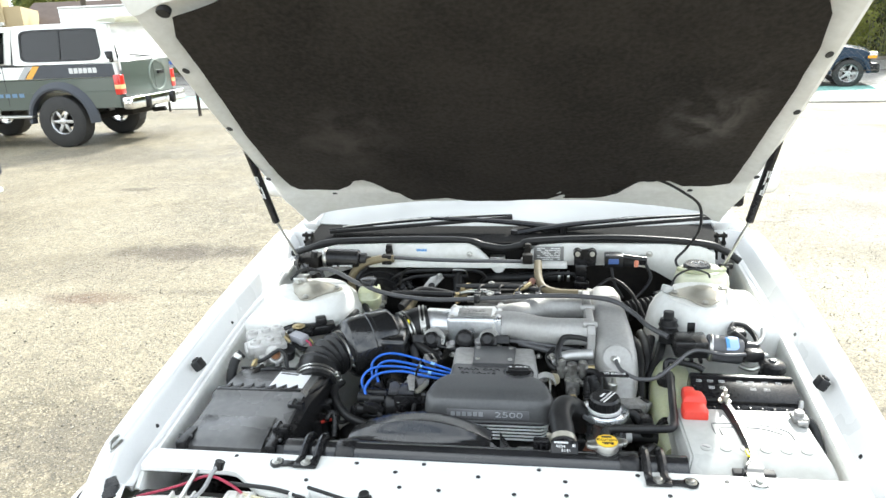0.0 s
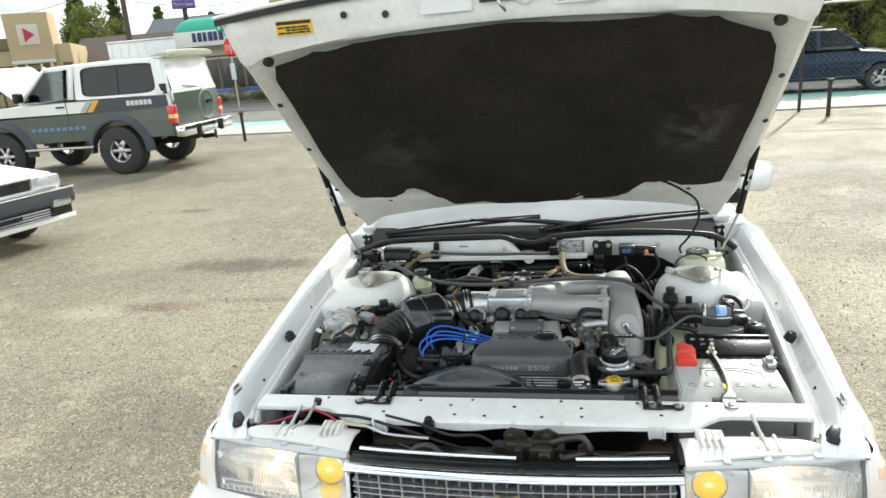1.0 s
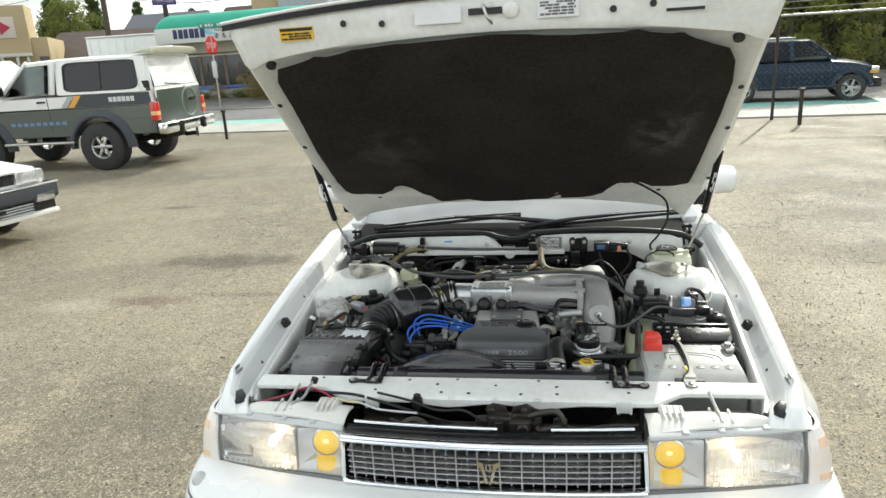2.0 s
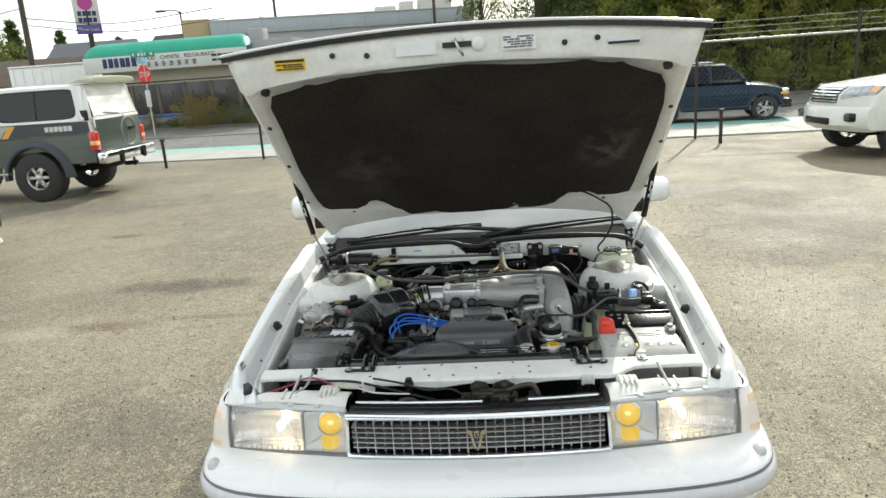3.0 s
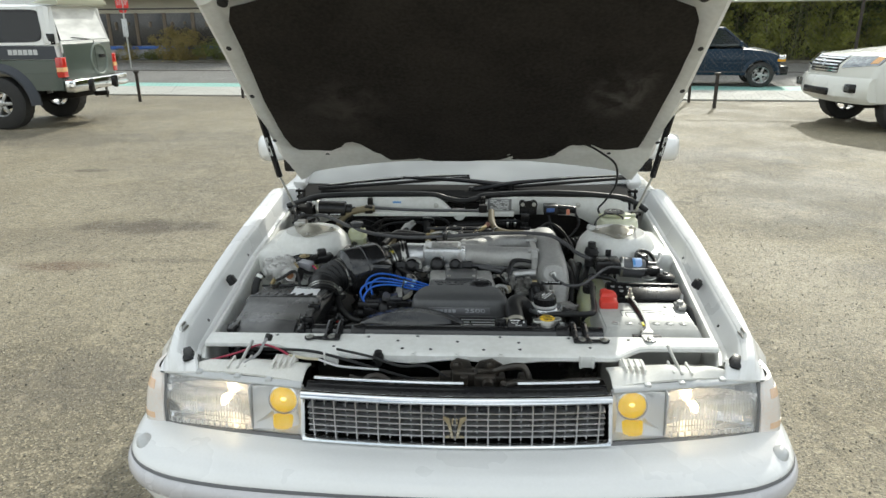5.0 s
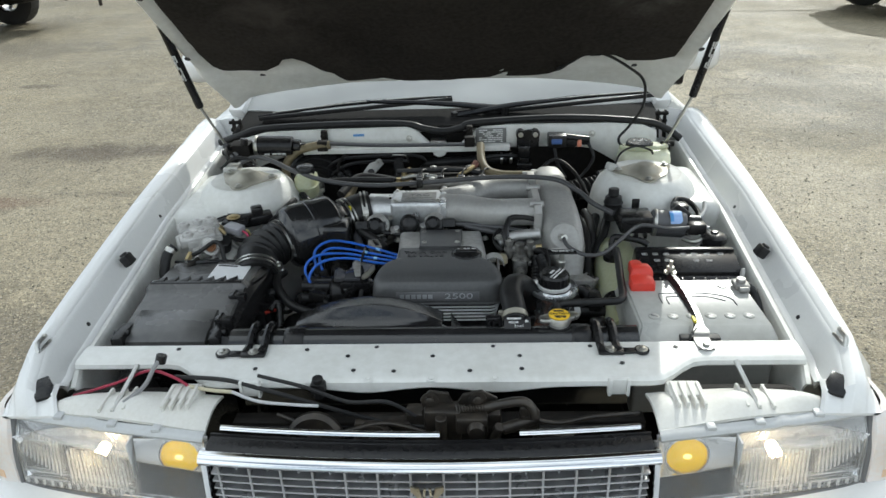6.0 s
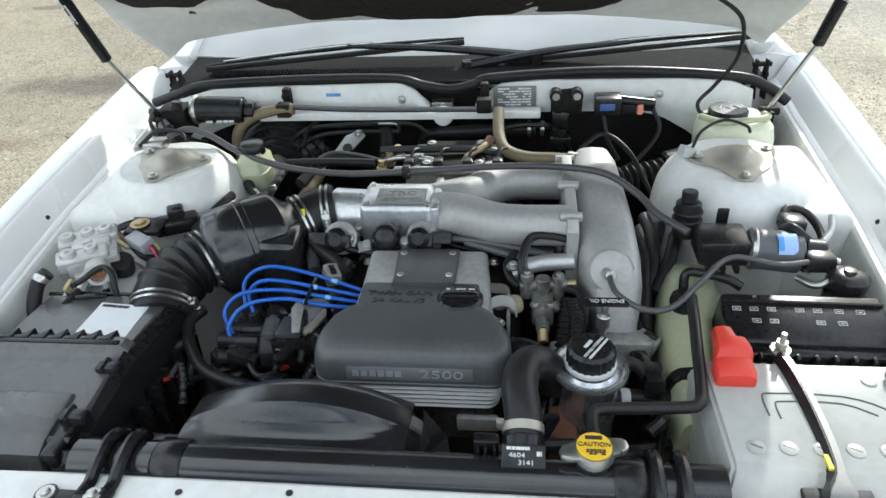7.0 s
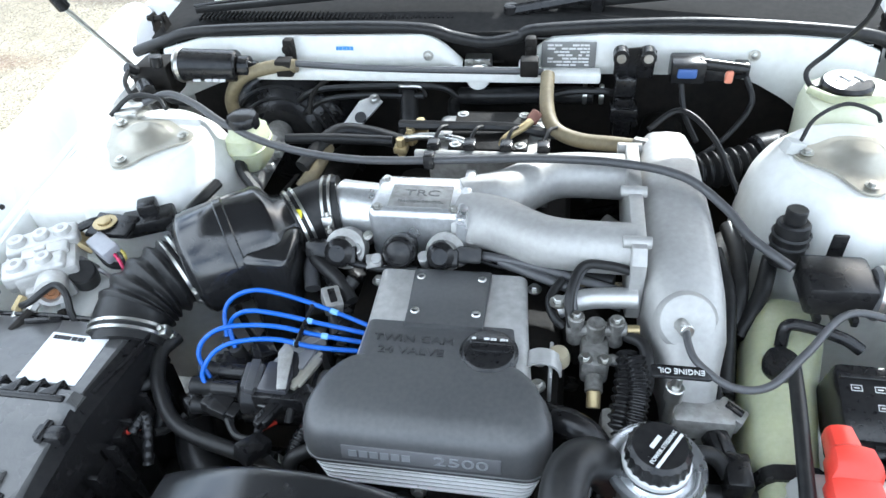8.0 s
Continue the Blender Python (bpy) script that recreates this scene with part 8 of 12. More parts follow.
act.location = (0.010, -0.012, 0.002)
part("actuator_barrel", rod(BM(), (0.522, 0.915, 0.885), (0.605, 0.905, 0.882), 0.034, seg=30), surf("grey_barrel", (0.11, 0.11, 0.115), 0.45), act, "grey barrel")
part("barrel_band", lathe(BM(), [(0.0345, -0.004), (0.036, 0), (0.0345, 0.004)], axis_frame((0.53, 0.914, 0.885), (0.56, 0.91, 0.884))[0], 28), STEEL, act)
bl = sheet(BM(), lambda u, v: (lerp(0.560, 0.590, u), 0.910 - 0.035 * math.sin(radians(lerp(10, 70, v))), 0.8845 + 0.0352 * math.cos(radians(lerp(10, 70, v)))), 3, 10, 0.0006)
part("blue_label", bl, surf("pale_blue_label", (0.36, 0.52, 0.85), 0.4), act, "pale blue label")
bm = sheet(BM(), lambda u, v: (lerp(0.560, 0.5685, u), 0.910 - 0.0362 * math.sin(radians(lerp(22, 60, v))), 0.8845 + 0.0364 * math.cos(radians(lerp(22, 60, v)))), 2, 8, 0.0004)
part("label_panel", bm, BLUEPRINT, act)
bm = rod(BM(), (0.605, 0.905, 0.882), (0.640, 0.902, 0.88), 0.026, seg=24)
box(bm, (0.60, 0.86, 0.872), (0.645, 0.90, 0.90), 0.005)
box(bm, (0.585, 0.945, 0.89), (0.625, 0.985, 0.915), 0.006)
part("actuator_end", bm, PLASTIC, act)
bm = lathe(BM(), [(0.030, 0.80), (0.030, 0.852), (0.026, 0.855), (0.026, 0.864), (0.031, 0.867), (0.031, 0.882), (0.022, 0.888), (0.010, 0.889), (0.008, 0.894), (0, 0.895)], Matrix.Translation((0.668, 0.832, 0)), 28)
part("vacuum_can", bm, PLASTIC, sedan, "round black vacuum can")
for pts, r, mt in (([(0.60, 0.955, 0.905), (0.615, 0.985, 0.915), (0.645, 0.98, 0.91), (0.66, 0.945, 0.895), (0.65, 0.90, 0.885), (0.61, 0.86, 0.875)], 0.007, RUBBER), ([(0.60, 0.945, 0.90), (0.60, 0.91, 0.922), (0.62, 0.89, 0.91)], 0.008, RUBBER), ([(0.64, 0.90, 0.885), (0.67, 0.93, 0.90), (0.68, 0.96, 0.915)], 0.006, ALLOY), ([(0.615, 0.855, 0.872), (0.64, 0.87, 0.888), (0.665, 0.865, 0.885)], 0.006, ALLOY), ([(0.60, 0.85, 0.865), (0.62, 0.825, 0.868), (0.65, 0.835, 0.876)], 0.006, STEEL)):
    part("small_pipe", sweep(BM(), pts, r, 10), mt, sedan)
bm = rod(BM(), (0.452, 0.985, 0.86), (0.452, 0.992, 0.925), 0.024, 0.022)
for z in (0.89, 0.905):
    lathe(bm, [(0.0235, z), (0.026, z + 0.003), (0.0235, z + 0.006)], Matrix.Translation((0.452, 0.989, 0)), 20)
rod(bm, (0.452, 0.992, 0.925), (0.452, 0.994, 0.945), 0.014)
part("rubber_plug", bm, RUBBER, sedan, "ribbed rubber plug")
part("tab_bracket", box(BM(), (0.495, 0.965, 0.87), (0.515, 0.97, 0.925), 0.002), PLASTIC, sedan)
part("throttle_cable", sweep(BM(), [(-0.60, 1.205, 0.962), (-0.555, 1.215, 0.975), (-0.50, 1.20, 0.965), (-0.43, 1.165, 0.945), (-0.33, 1.135, 0.925), (-0.20, 1.115, 0.918), (-0.05, 1.105, 0.928), (0.10, 1.10, 0.940), (0.22, 1.085, 0.947), (0.31, 1.055, 0.948), (0.365, 1.01, 0.930), (0.395, 0.965, 0.915), (0.44, 0.920, 0.905)], 0.0066, 12, 10), GREYCORD, sedan, "long black throttle cable")
part("cable_clip", box(BM(), (-0.075, 1.095, 0.915), (-0.058, 1.115, 0.940), 0.003), PLASTIC, sedan)
part("dipstick_cord", sweep(BM(), [(0.300, 0.820, 0.892), (0.302, 0.790, 0.888), (0.312, 0.765, 0.885), (0.345, 0.740, 0.880), (0.385, 0.742, 0.884), (0.43, 0.785, 0.895), (0.49, 0.845, 0.905), (0.56, 0.835, 0.900), (0.61, 0.85, 0.895)], 0.0048, 10, 10), GREYCORD, sedan, "grey corded tube")
part("cord_eye", rod(BM(), (0.296, 0.828, 0.885), (0.302, 0.808, 0.892), 0.009), STEEL, sedan)
og = frame_xyz((0.290, 0.752, 0.886), (1, 0.0, 0), (0, 1, 0.15))
part("dipstick_handle", box(BM(), (-0.034, -0.009, -0.006), (0.034, 0.009, 0.0), 0.003, m=og), PLASTIC, sedan, "black dipstick handle")
text_mesh("handle_print", "ENGINE OIL", 0.0098, og @ Matrix.Translation((0, 0, 0.0004)) @ pose(0, 0, 0, 0, 0, 180), PRINT, sedan, "white print on the handle")
bm = rod(BM(), (0.285, 0.745, 0.80), (0.288, 0.75, 0.88), 0.006)
rod(bm, (0.286, 0.747, 0.84), (0.287, 0.748, 0.862), 0.011)
part("dipstick_tube", bm, STEEL, sedan)

# fuel rail corner, valves and clip by the cam cover
vb = part("valve_block", box(BM(), (0.178, 0.79, 0.80), (0.214, 0.862, 0.838), 0.006), GRIMALLOY, sedan, "corroded aluminium valve block")
for p, q, r, mt in (((0.158, 0.842, 0.848), (0.236, 0.842, 0.852), 0.0095, GRIMALLOY), ((0.170, 0.842, 0.825), (0.170, 0.842, 0.872), 0.011, GRIMALLOY), ((0.196, 0.838, 0.83), (0.196, 0.838, 0.866), 0.0125, GRIMALLOY), ((0.222, 0.842, 0.825), (0.222, 0.842, 0.868), 0.011, GRIMALLOY),
                    ((0.196, 0.79, 0.815), (0.196, 0.768, 0.812), 0.0115, GRIMALLOY), ((0.196, 0.770, 0.812), (0.196, 0.752, 0.800), 0.009, BRASS), ((0.236, 0.842, 0.852), (0.252, 0.842, 0.853), 0.0065, BRASS), ((0.214, 0.815, 0.822), (0.238, 0.812, 0.822), 0.008, GRIMALLOY)):
    part("valve_body", rod(BM(), p, q, r), mt, vb)
for x, y, z in ((0.184, 0.800, 0.838), (0.208, 0.800, 0.838), (0.184, 0.855, 0.838), (0.170, 0.842, 0.872), (0.222, 0.842, 0.868)):
    part("valve_screw", bolt(BM(), (x, y, z), r=0.0055, h=0.006), STEEL, vb)
part("valve_cap", lathe(BM(), [(0, 0.02), (0.012, 0.018), (0.0145, 0.01), (0.0145, 0), (0, 0)], Matrix.Translation((0.150, 0.795, 0.835)), 20), surf("pale_brass_cap", (0.45, 0.40, 0.28), 0.45, 0.4), vb, "pale brass cap")
part("bracket_leaf", box(BM(), (0.138, 0.755, 0.80), (0.143, 0.815, 0.850), 0.002, m=pose(0, 0, 0, 0, 0, 0)), ALLOY, vb, "bright sheet bracket")
for pts, r, mt in (([(0.170, 0.842, 0.86), (0.165, 0.87, 0.885), (0.18, 0.905, 0.90), (0.215, 0.915, 0.90)], 0.0055, GREYCORD), ([(0.236, 0.838, 0.845), (0.255, 0.82, 0.85), (0.262, 0.79, 0.84), (0.258, 0.765, 0.82)], 0.008, RUBBER),
                   ([(0.155, 0.85, 0.84), (0.14, 0.86, 0.85), (0.135, 0.885, 0.86), (0.15, 0.91, 0.87)], 0.006, RUBBER), ([(0.24, 0.90, 0.86), (0.20, 0.905, 0.868), (0.10, 0.935, 0.872), (0.02, 0.955, 0.868)], 0.0065, GREYCORD), ([(0.23, 0.885, 0.85), (0.16, 0.905, 0.86), (0.06, 0.945, 0.866)], 0.0075, GREYCORD)):
    part("valve_hose", sweep(BM(), pts, r, 10), mt, vb, "thin rubber hose")
part("split_tube", ribbed([(0.245, 0.80, 0.845), (0.25, 0.765, 0.835), (0.245, 0.73, 0.815), (0.235, 0.70, 0.79)], 0.0125, 0.0014, 18), PLASTIC, sedan, "ribbed black conduit")
part("thermostat_boss", box(BM(), (0.205, 0.70, 0.765), (0.255, 0.755, 0.805), 0.008), ALLOY_D, sedan)
part("vacuum_tube", sweep(BM(), [(0.165, 0.838, 0.855), (0.16, 0.86, 0.885), (0.175, 0.90, 0.905), (0.21, 0.905, 0.905), (0.245, 0.90, 0.90)], 0.0065, 10), RUBBER, sedan)
bm = sheet(BM(), lambda u, v: (0.130 + 0.022 * math.cos(u * math.pi), lerp(0.765, 0.79, v), 0.84 + 0.022 * math.sin(u * math.pi)), 12, 1, 0.003)
part("spring_clip", bm, ALLOY, sedan)
bm = sweep(BM(), [(0.135, 0.73, 0.80), (0.165, 0.715, 0.815), (0.195, 0.70, 0.805), (0.205, 0.675, 0.79)], 0.020, 14)
part("water_elbow", bm, PLASTIC, sedan, "black water elbow")
part("print_label", bars(BM(), frame_xyz((0.225, 0.665, 0.80), X, (0, 0.7, 0.7)), 0.03, 0.01, 2, 4), PRINT, sedan)

# air trunk by the passenger tower and the washer bottle
part("air_trunk", ribbed([(0.345, 1.20, 0.85), (0.40, 1.215, 0.855), (0.46, 1.235, 0.86)], 0.027, 0.005, 8, 20), RUBBER, sedan, "ribbed dark air trunk")
bm = rod(BM(), (0.455, 1.235, 0.86), (0.505, 1.25, 0.865), 0.042, seg=28)
box(bm, (0.48, 1.20, 0.85), (0.53, 1.25, 0.905), 0.008)
part("air_meter", bm, PLASTIC, sedan)
for pts, r, mt in (([(0.40, 1.10, 0.80), (0.39, 1.02, 0.79), (0.38, 0.95, 0.77)], 0.016, ALLOY_D), ([(0.42, 1.05, 0.84), (0.40, 0.98, 0.82), (0.385, 0.90, 0.78), (0.372, 0.80, 0.75)], 0.012, RUBBER), ([(0.44, 1.0, 0.85), (0.42, 0.94, 0.83), (0.39, 0.89, 0.80)], 0.012, RUBBER)):
    part("side_pipe", sweep(BM(), pts, r, 10), mt, sedan)
bm = loft(BM(), [[(0.60 + a * math.copysign(abs(math.cos(t)) ** 0.5, math.cos(t)), 1.30 + b * math.copysign(abs(math.sin(t)) ** 0.5, math.sin(t)), z) for t in (2 * math.pi * k / 24 for k in range(24))] for a, b, z in ((0.055, 0.05, 0.80), (0.072, 0.062, 0.82), (0.075, 0.065, 0.92), (0.070, 0.060, 0.945), (0.055, 0.048, 0.955))])
wb = part("washer_bottle", bm, WASHER, sedan, "pale yellowed washer bottle")
m = Matrix.Translation((0.585, 1.305, 0))
bm = lathe(BM(), [(0.040, 0.952), (0.040, 0.966), (0.036, 0.971), (0.0, 0.972)], m, 30)
wc = part("bottle_cap", bm, PLASTIC, wb, "black washer cap")
bm = sweep(BM(), [(0.565, 1.30, 0.9728), (0.575, 1.315, 0.9728), (0.585, 1.30, 0.9728), (0.595, 1.315, 0.9728), (0.605, 1.30, 0.9728)], 0.0014, 6)
part("cap_symbol", bm, PRINT, wb)
part("bottle_hose", sweep(BM(), [(0.53, 1.30, 0.955), (0.56, 1.255, 0.962), (0.61, 1.25, 0.966), (0.655, 1.275, 0.962), (0.66, 1.31, 0.955)], 0.007, 10), CREAM, wb)
part("tower_wire", sweep(BM(), [(0.48, 1.135, 0.96), (0.50, 1.16, 0.985), (0.545, 1.185, 0.995), (0.585, 1.18, 0.985), (0.59, 1.165, 0.978)], 0.003, 8), RUBBER, sedan)
part("tower_plug", box(BM(), (-0.015, -0.01, -0.01), (0.015, 0.01, 0.01), 0.003, m=pose(0.47, 1.13, 0.955, 0, 20, 20)), surf("pale_plug", (0.5, 0.5, 0.48), 0.5), sedan)
part("tower_wire", sweep(BM(), [(-0.65, 1.17, 0.955), (-0.62, 1.205, 0.975), (-0.57, 1.205, 0.972), (-0.55, 1.19, 0.96)], 0.0045, 8), RUBBER, sedan)
bm = box(BM(), (-0.645, 1.17, 0.935), (-0.60, 1.215, 0.96), 0.004)
part("tower_bracket", bm, STEEL, sedan)

# loose wiring over the headlamp
for pts, mt, r in (([(-0.66, 0.29, 0.835), (-0.58, 0.305, 0.853), (-0.52, 0.315, 0.872), (-0.47, 0.30, 0.868), (-0.44, 0.29, 0.855)], surf("crimson_wire", (0.30, 0.02, 0.05), 0.5), 0.0028), ([(-0.44, 0.29, 0.855), (-0.40, 0.285, 0.85), (-0.36, 0.282, 0.848)], surf("cream_wire", (0.55, 0.5, 0.35), 0.5), 0.0035), ([(-0.36, 0.282, 0.848), (-0.31, 0.268, 0.838), (-0.25, 0.262, 0.835), (-0.20, 0.26, 0.833)], surf("pale_wire", (0.6, 0.6, 0.6), 0.5), 0.003), ([(-0.505, 0.325, 0.885), (-0.51, 0.31, 0.878), (-0.52, 0.285, 0.86), (-0.545, 0.25, 0.85)], surf("grey_wire", (0.25, 0.25, 0.25), 0.5), 0.004), ([(-0.47, 0.305, 0.865), (-0.38, 0.30, 0.862), (-0.30, 0.285, 0.85), (-0.1, 0.25, 0.81), (0.0, 0.24, 0.80)], RUBBER, 0.004)):
    part("loose_wire", sweep(BM(), pts, r, 8), mt, sedan)
part("cable_tie", rod(BM(), (-0.505, 0.330, 0.878), (-0.500, 0.335, 0.893), 0.010), PLASTIC, sedan)
# added dark blocks that stand in for the shaded hollows behind the headlamps
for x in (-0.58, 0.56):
    part("cavity_shade_block", box(BM(), (x - 0.10, 0.285, 0.74), (x + 0.10, 0.33, 0.832), 0.02), DARK, sedan)

# brake booster rim lines, extra small hoses and clips in the rear
for pts, r in (([(-0.40, 1.36, 0.86), (-0.34, 1.34, 0.915), (-0.25, 1.345, 0.925), (-0.10, 1.35, 0.925), (-0.06, 1.36, 0.90)], 0.0055), ([(-0.39, 1.35, 0.84), (-0.32, 1.33, 0.90), (-0.24, 1.335, 0.912), (-0.12, 1.34, 0.91)], 0.0055),
               ([(0.10, 1.36, 0.90), (0.16, 1.36, 0.915), (0.24, 1.37, 0.90), (0.27, 1.37, 0.84)], 0.007), ([(-0.33, 1.02, 0.84), (-0.36, 1.08, 0.86), (-0.40, 1.12, 0.88), (-0.42, 1.16, 0.89)], 0.010)):
    part("vacuum_line", sweep(BM(), pts, r, 8), RUBBER, sedan, "thin black vacuum line")
rnd = random.Random(5)
for k in range(16):
    x, y = rnd.uniform(0.17, 0.37), rnd.uniform(0.52, 0.80)
    p = Vector((x, y, rnd.uniform(0.70, 0.77)))
    q = p + Vector((rnd.uniform(-0.07, 0.07), rnd.uniform(-0.10, 0.10), rnd.uniform(-0.05, 0.05)))
    part("loom_branch", sweep(BM(), [p, p.lerp(q, 0.5) + Vector((0.02, 0, 0.025)), q], rnd.uniform(0.004, 0.010), 8), rnd.choice((RUBBER, PLASTIC, DARK, RUBBER)), engine)
for x, y, z, a in ((0.345, 0.72, 0.79, 20), (0.36, 0.76, 0.80, 60), (-0.17, 0.86, 0.85, 30)):
    c = part("connector", box(BM(), (-0.013, -0.018, -0.012), (0.013, 0.018, 0.012), 0.003, m=pose(x, y, z, 12, 8, a)), rnd.choice((PLASTIC, ALLOY_D, PLASTIC)), engine)
    part("latch", box(BM(), (-0.005, -0.012, 0.012), (0.005, 0.010, 0.016), 0.001, m=pose(x, y, z, 12, 8, a)), PLASTIC, c)
part("drive_belt", sweep(BM(), [(0.12, 0.565, 0.755), (0.19, 0.57, 0.765), (0.27, 0.575, 0.765), (0.33, 0.585, 0.74)], 0.010, 8), RUBBER, engine, "black drive belt")
part("bare_casting", box(BM(), (0.205, 0.585, 0.68), (0.245, 0.66, 0.76), 0.01), surf("rusty_casting", (0.17, 0.065, 0.035), 0.8, col2=(0.08, 0.035, 0.02), fine=90, amount=0.9), engine, "rusty brown casting")

for pts, r, mt in (([(-0.612, 0.792, 0.868), (-0.590, 0.790, 0.880), (-0.562, 0.812, 0.893), (-0.543, 0.806, 0.885), (-0.536, 0.792, 0.862), (-0.53, 0.785, 0.835)], 0.0052, RUBBER), ([(-0.60, 0.775, 0.855), (-0.57, 0.778, 0.857), (-0.55, 0.785, 0.853)], 0.0045, PLASTIC),
                   ([(-0.575, 0.925, 0.875), (-0.55, 0.905, 0.862), (-0.53, 0.895, 0.858), (-0.505, 0.90, 0.855)], 0.006, RUBBER), ([(-0.60, 0.93, 0.895), (-0.575, 0.95, 0.898), (-0.56, 0.955, 0.892)], 0.007, PLASTIC)):
    part("sensor_lead", sweep(BM(), pts, r, 8), mt, abs_unit, "black sensor lead")

# fittings along the throttle body and cam cover edge
for x, y, z, r in ((-0.155, 0.955, 0.865, 0.010), (-0.12, 0.945, 0.858, 0.008), (-0.05, 0.95, 0.862, 0.009), (0.0, 0.958, 0.865, 0.010)):
    part("throttle_fitting", rod(BM(), (x, y, z - 0.015), (x, y - 0.012, z + 0.012), r, seg=14), ALLOY, throttle)
    part("fitting_screw", bolt(BM(), (x + 0.016, y + 0.012, z + 0.018), (0, -0.5, 0.85), 0.0045, 0.005), STEEL, throttle)
for pts, r, mt in (([(-0.20, 0.955, 0.862), (-0.17, 0.935, 0.86), (-0.12, 0.93, 0.852), (-0.06, 0.935, 0.85)], 0.006, PLASTIC), ([(-0.21, 0.975, 0.855), (-0.225, 0.94, 0.845), (-0.215, 0.90, 0.83)], 0.012, GREYCORD), ([(0.02, 0.965, 0.852), (0.06, 0.955, 0.845), (0.11, 0.95, 0.842), (0.17, 0.935, 0.845)], 0.0045, PLASTIC)):
    part("throttle_lead", sweep(BM(), pts, r, 10), mt, throttle, "black sensor lead")
# corrugated duct by the passenger tower and hose stack beside the bottle
for pts, r, mt in (([(0.365, 1.0, 0.86), (0.375, 0.93, 0.845), (0.37, 0.86, 0.82), (0.365, 0.80, 0.79)], 0.009, RUBBER), ([(0.395, 1.08, 0.84), (0.40, 1.02, 0.84), (0.395, 0.95, 0.83), (0.385, 0.90, 0.80)], 0.012, RUBBER), ([(0.34, 0.86, 0.80), (0.355, 0.80, 0.79), (0.35, 0.74, 0.76)], 0.008, PLASTIC)):
    part("side_hose", sweep(BM(), pts, r, 10), mt, sedan, "black rubber hose")

# ---- rest of the white sedan's body ----
def body_sec(y, w, z0, zb, tuck=0.03):
    half = [(w - 0.04, z0), (w - 0.005, z0 + 0.06), (w, z0 + 0.25), (w + 0.004, zb - 0.30), (w, zb - 0.16), (w - 0.015, zb - 0.06), (w - 0.05, zb - 0.01), (w - 0.10, zb)]
    return [(x, y, z) for x, z in half] + [(-x, y, z) for x, z in reversed(half)]
bm = loft(BM(), [body_sec(1.605, 0.866, 0.27, 0.985), body_sec(1.9, 0.868, 0.26, 0.985), body_sec(2.5, 0.87, 0.26, 0.985), body_sec(3.2, 0.87, 0.27, 0.99), body_sec(3.8, 0.865, 0.32, 1.0), body_sec(4.3, 0.85, 0.33, 1.005), body_sec(4.66, 0.80, 0.36, 0.995), body_sec(4.74, 0.76, 0.40, 0.97)])
shell = part("body_shell", bm, WHITE, sedan, "white painted body shell")
part("cabin_floor", box(BM(), (-0.70, 1.64, 0.9875), (0.70, 3.70, 0.995), 0.002), SEAT, sedan)
def strut_bar(bm, a, b, w, d):
    m, ln = axis_frame(a, b)
    box(bm, (-w / 2, -d / 2, 0), (w / 2, d / 2, ln), min(w, d) * 0.25, m=m)
    return bm
def pane(pts, mat, name, parent, th=0.005, label=""):
    a, b, c, d = [Vector(p) for p in pts]
    ob = part(name, sheet(BM(), lambda u, v: a.lerp(b, u).lerp(d.lerp(c, u), v), 2, 2, th), mat, parent, label)
    ob.visible_shadow = False
    return ob
bm = sheet(BM(), lambda u, v: ((2 * u - 1) * 0.575, lerp(2.24, 3.42, v), 1.445 + 0.035 * math.sin(v * math.pi) - 0.035 * (2 * u - 1) ** 4), 16, 12, 0.025, push=(0, 0, 1))
part("roof", bm, WHITE, sedan, "white roof")
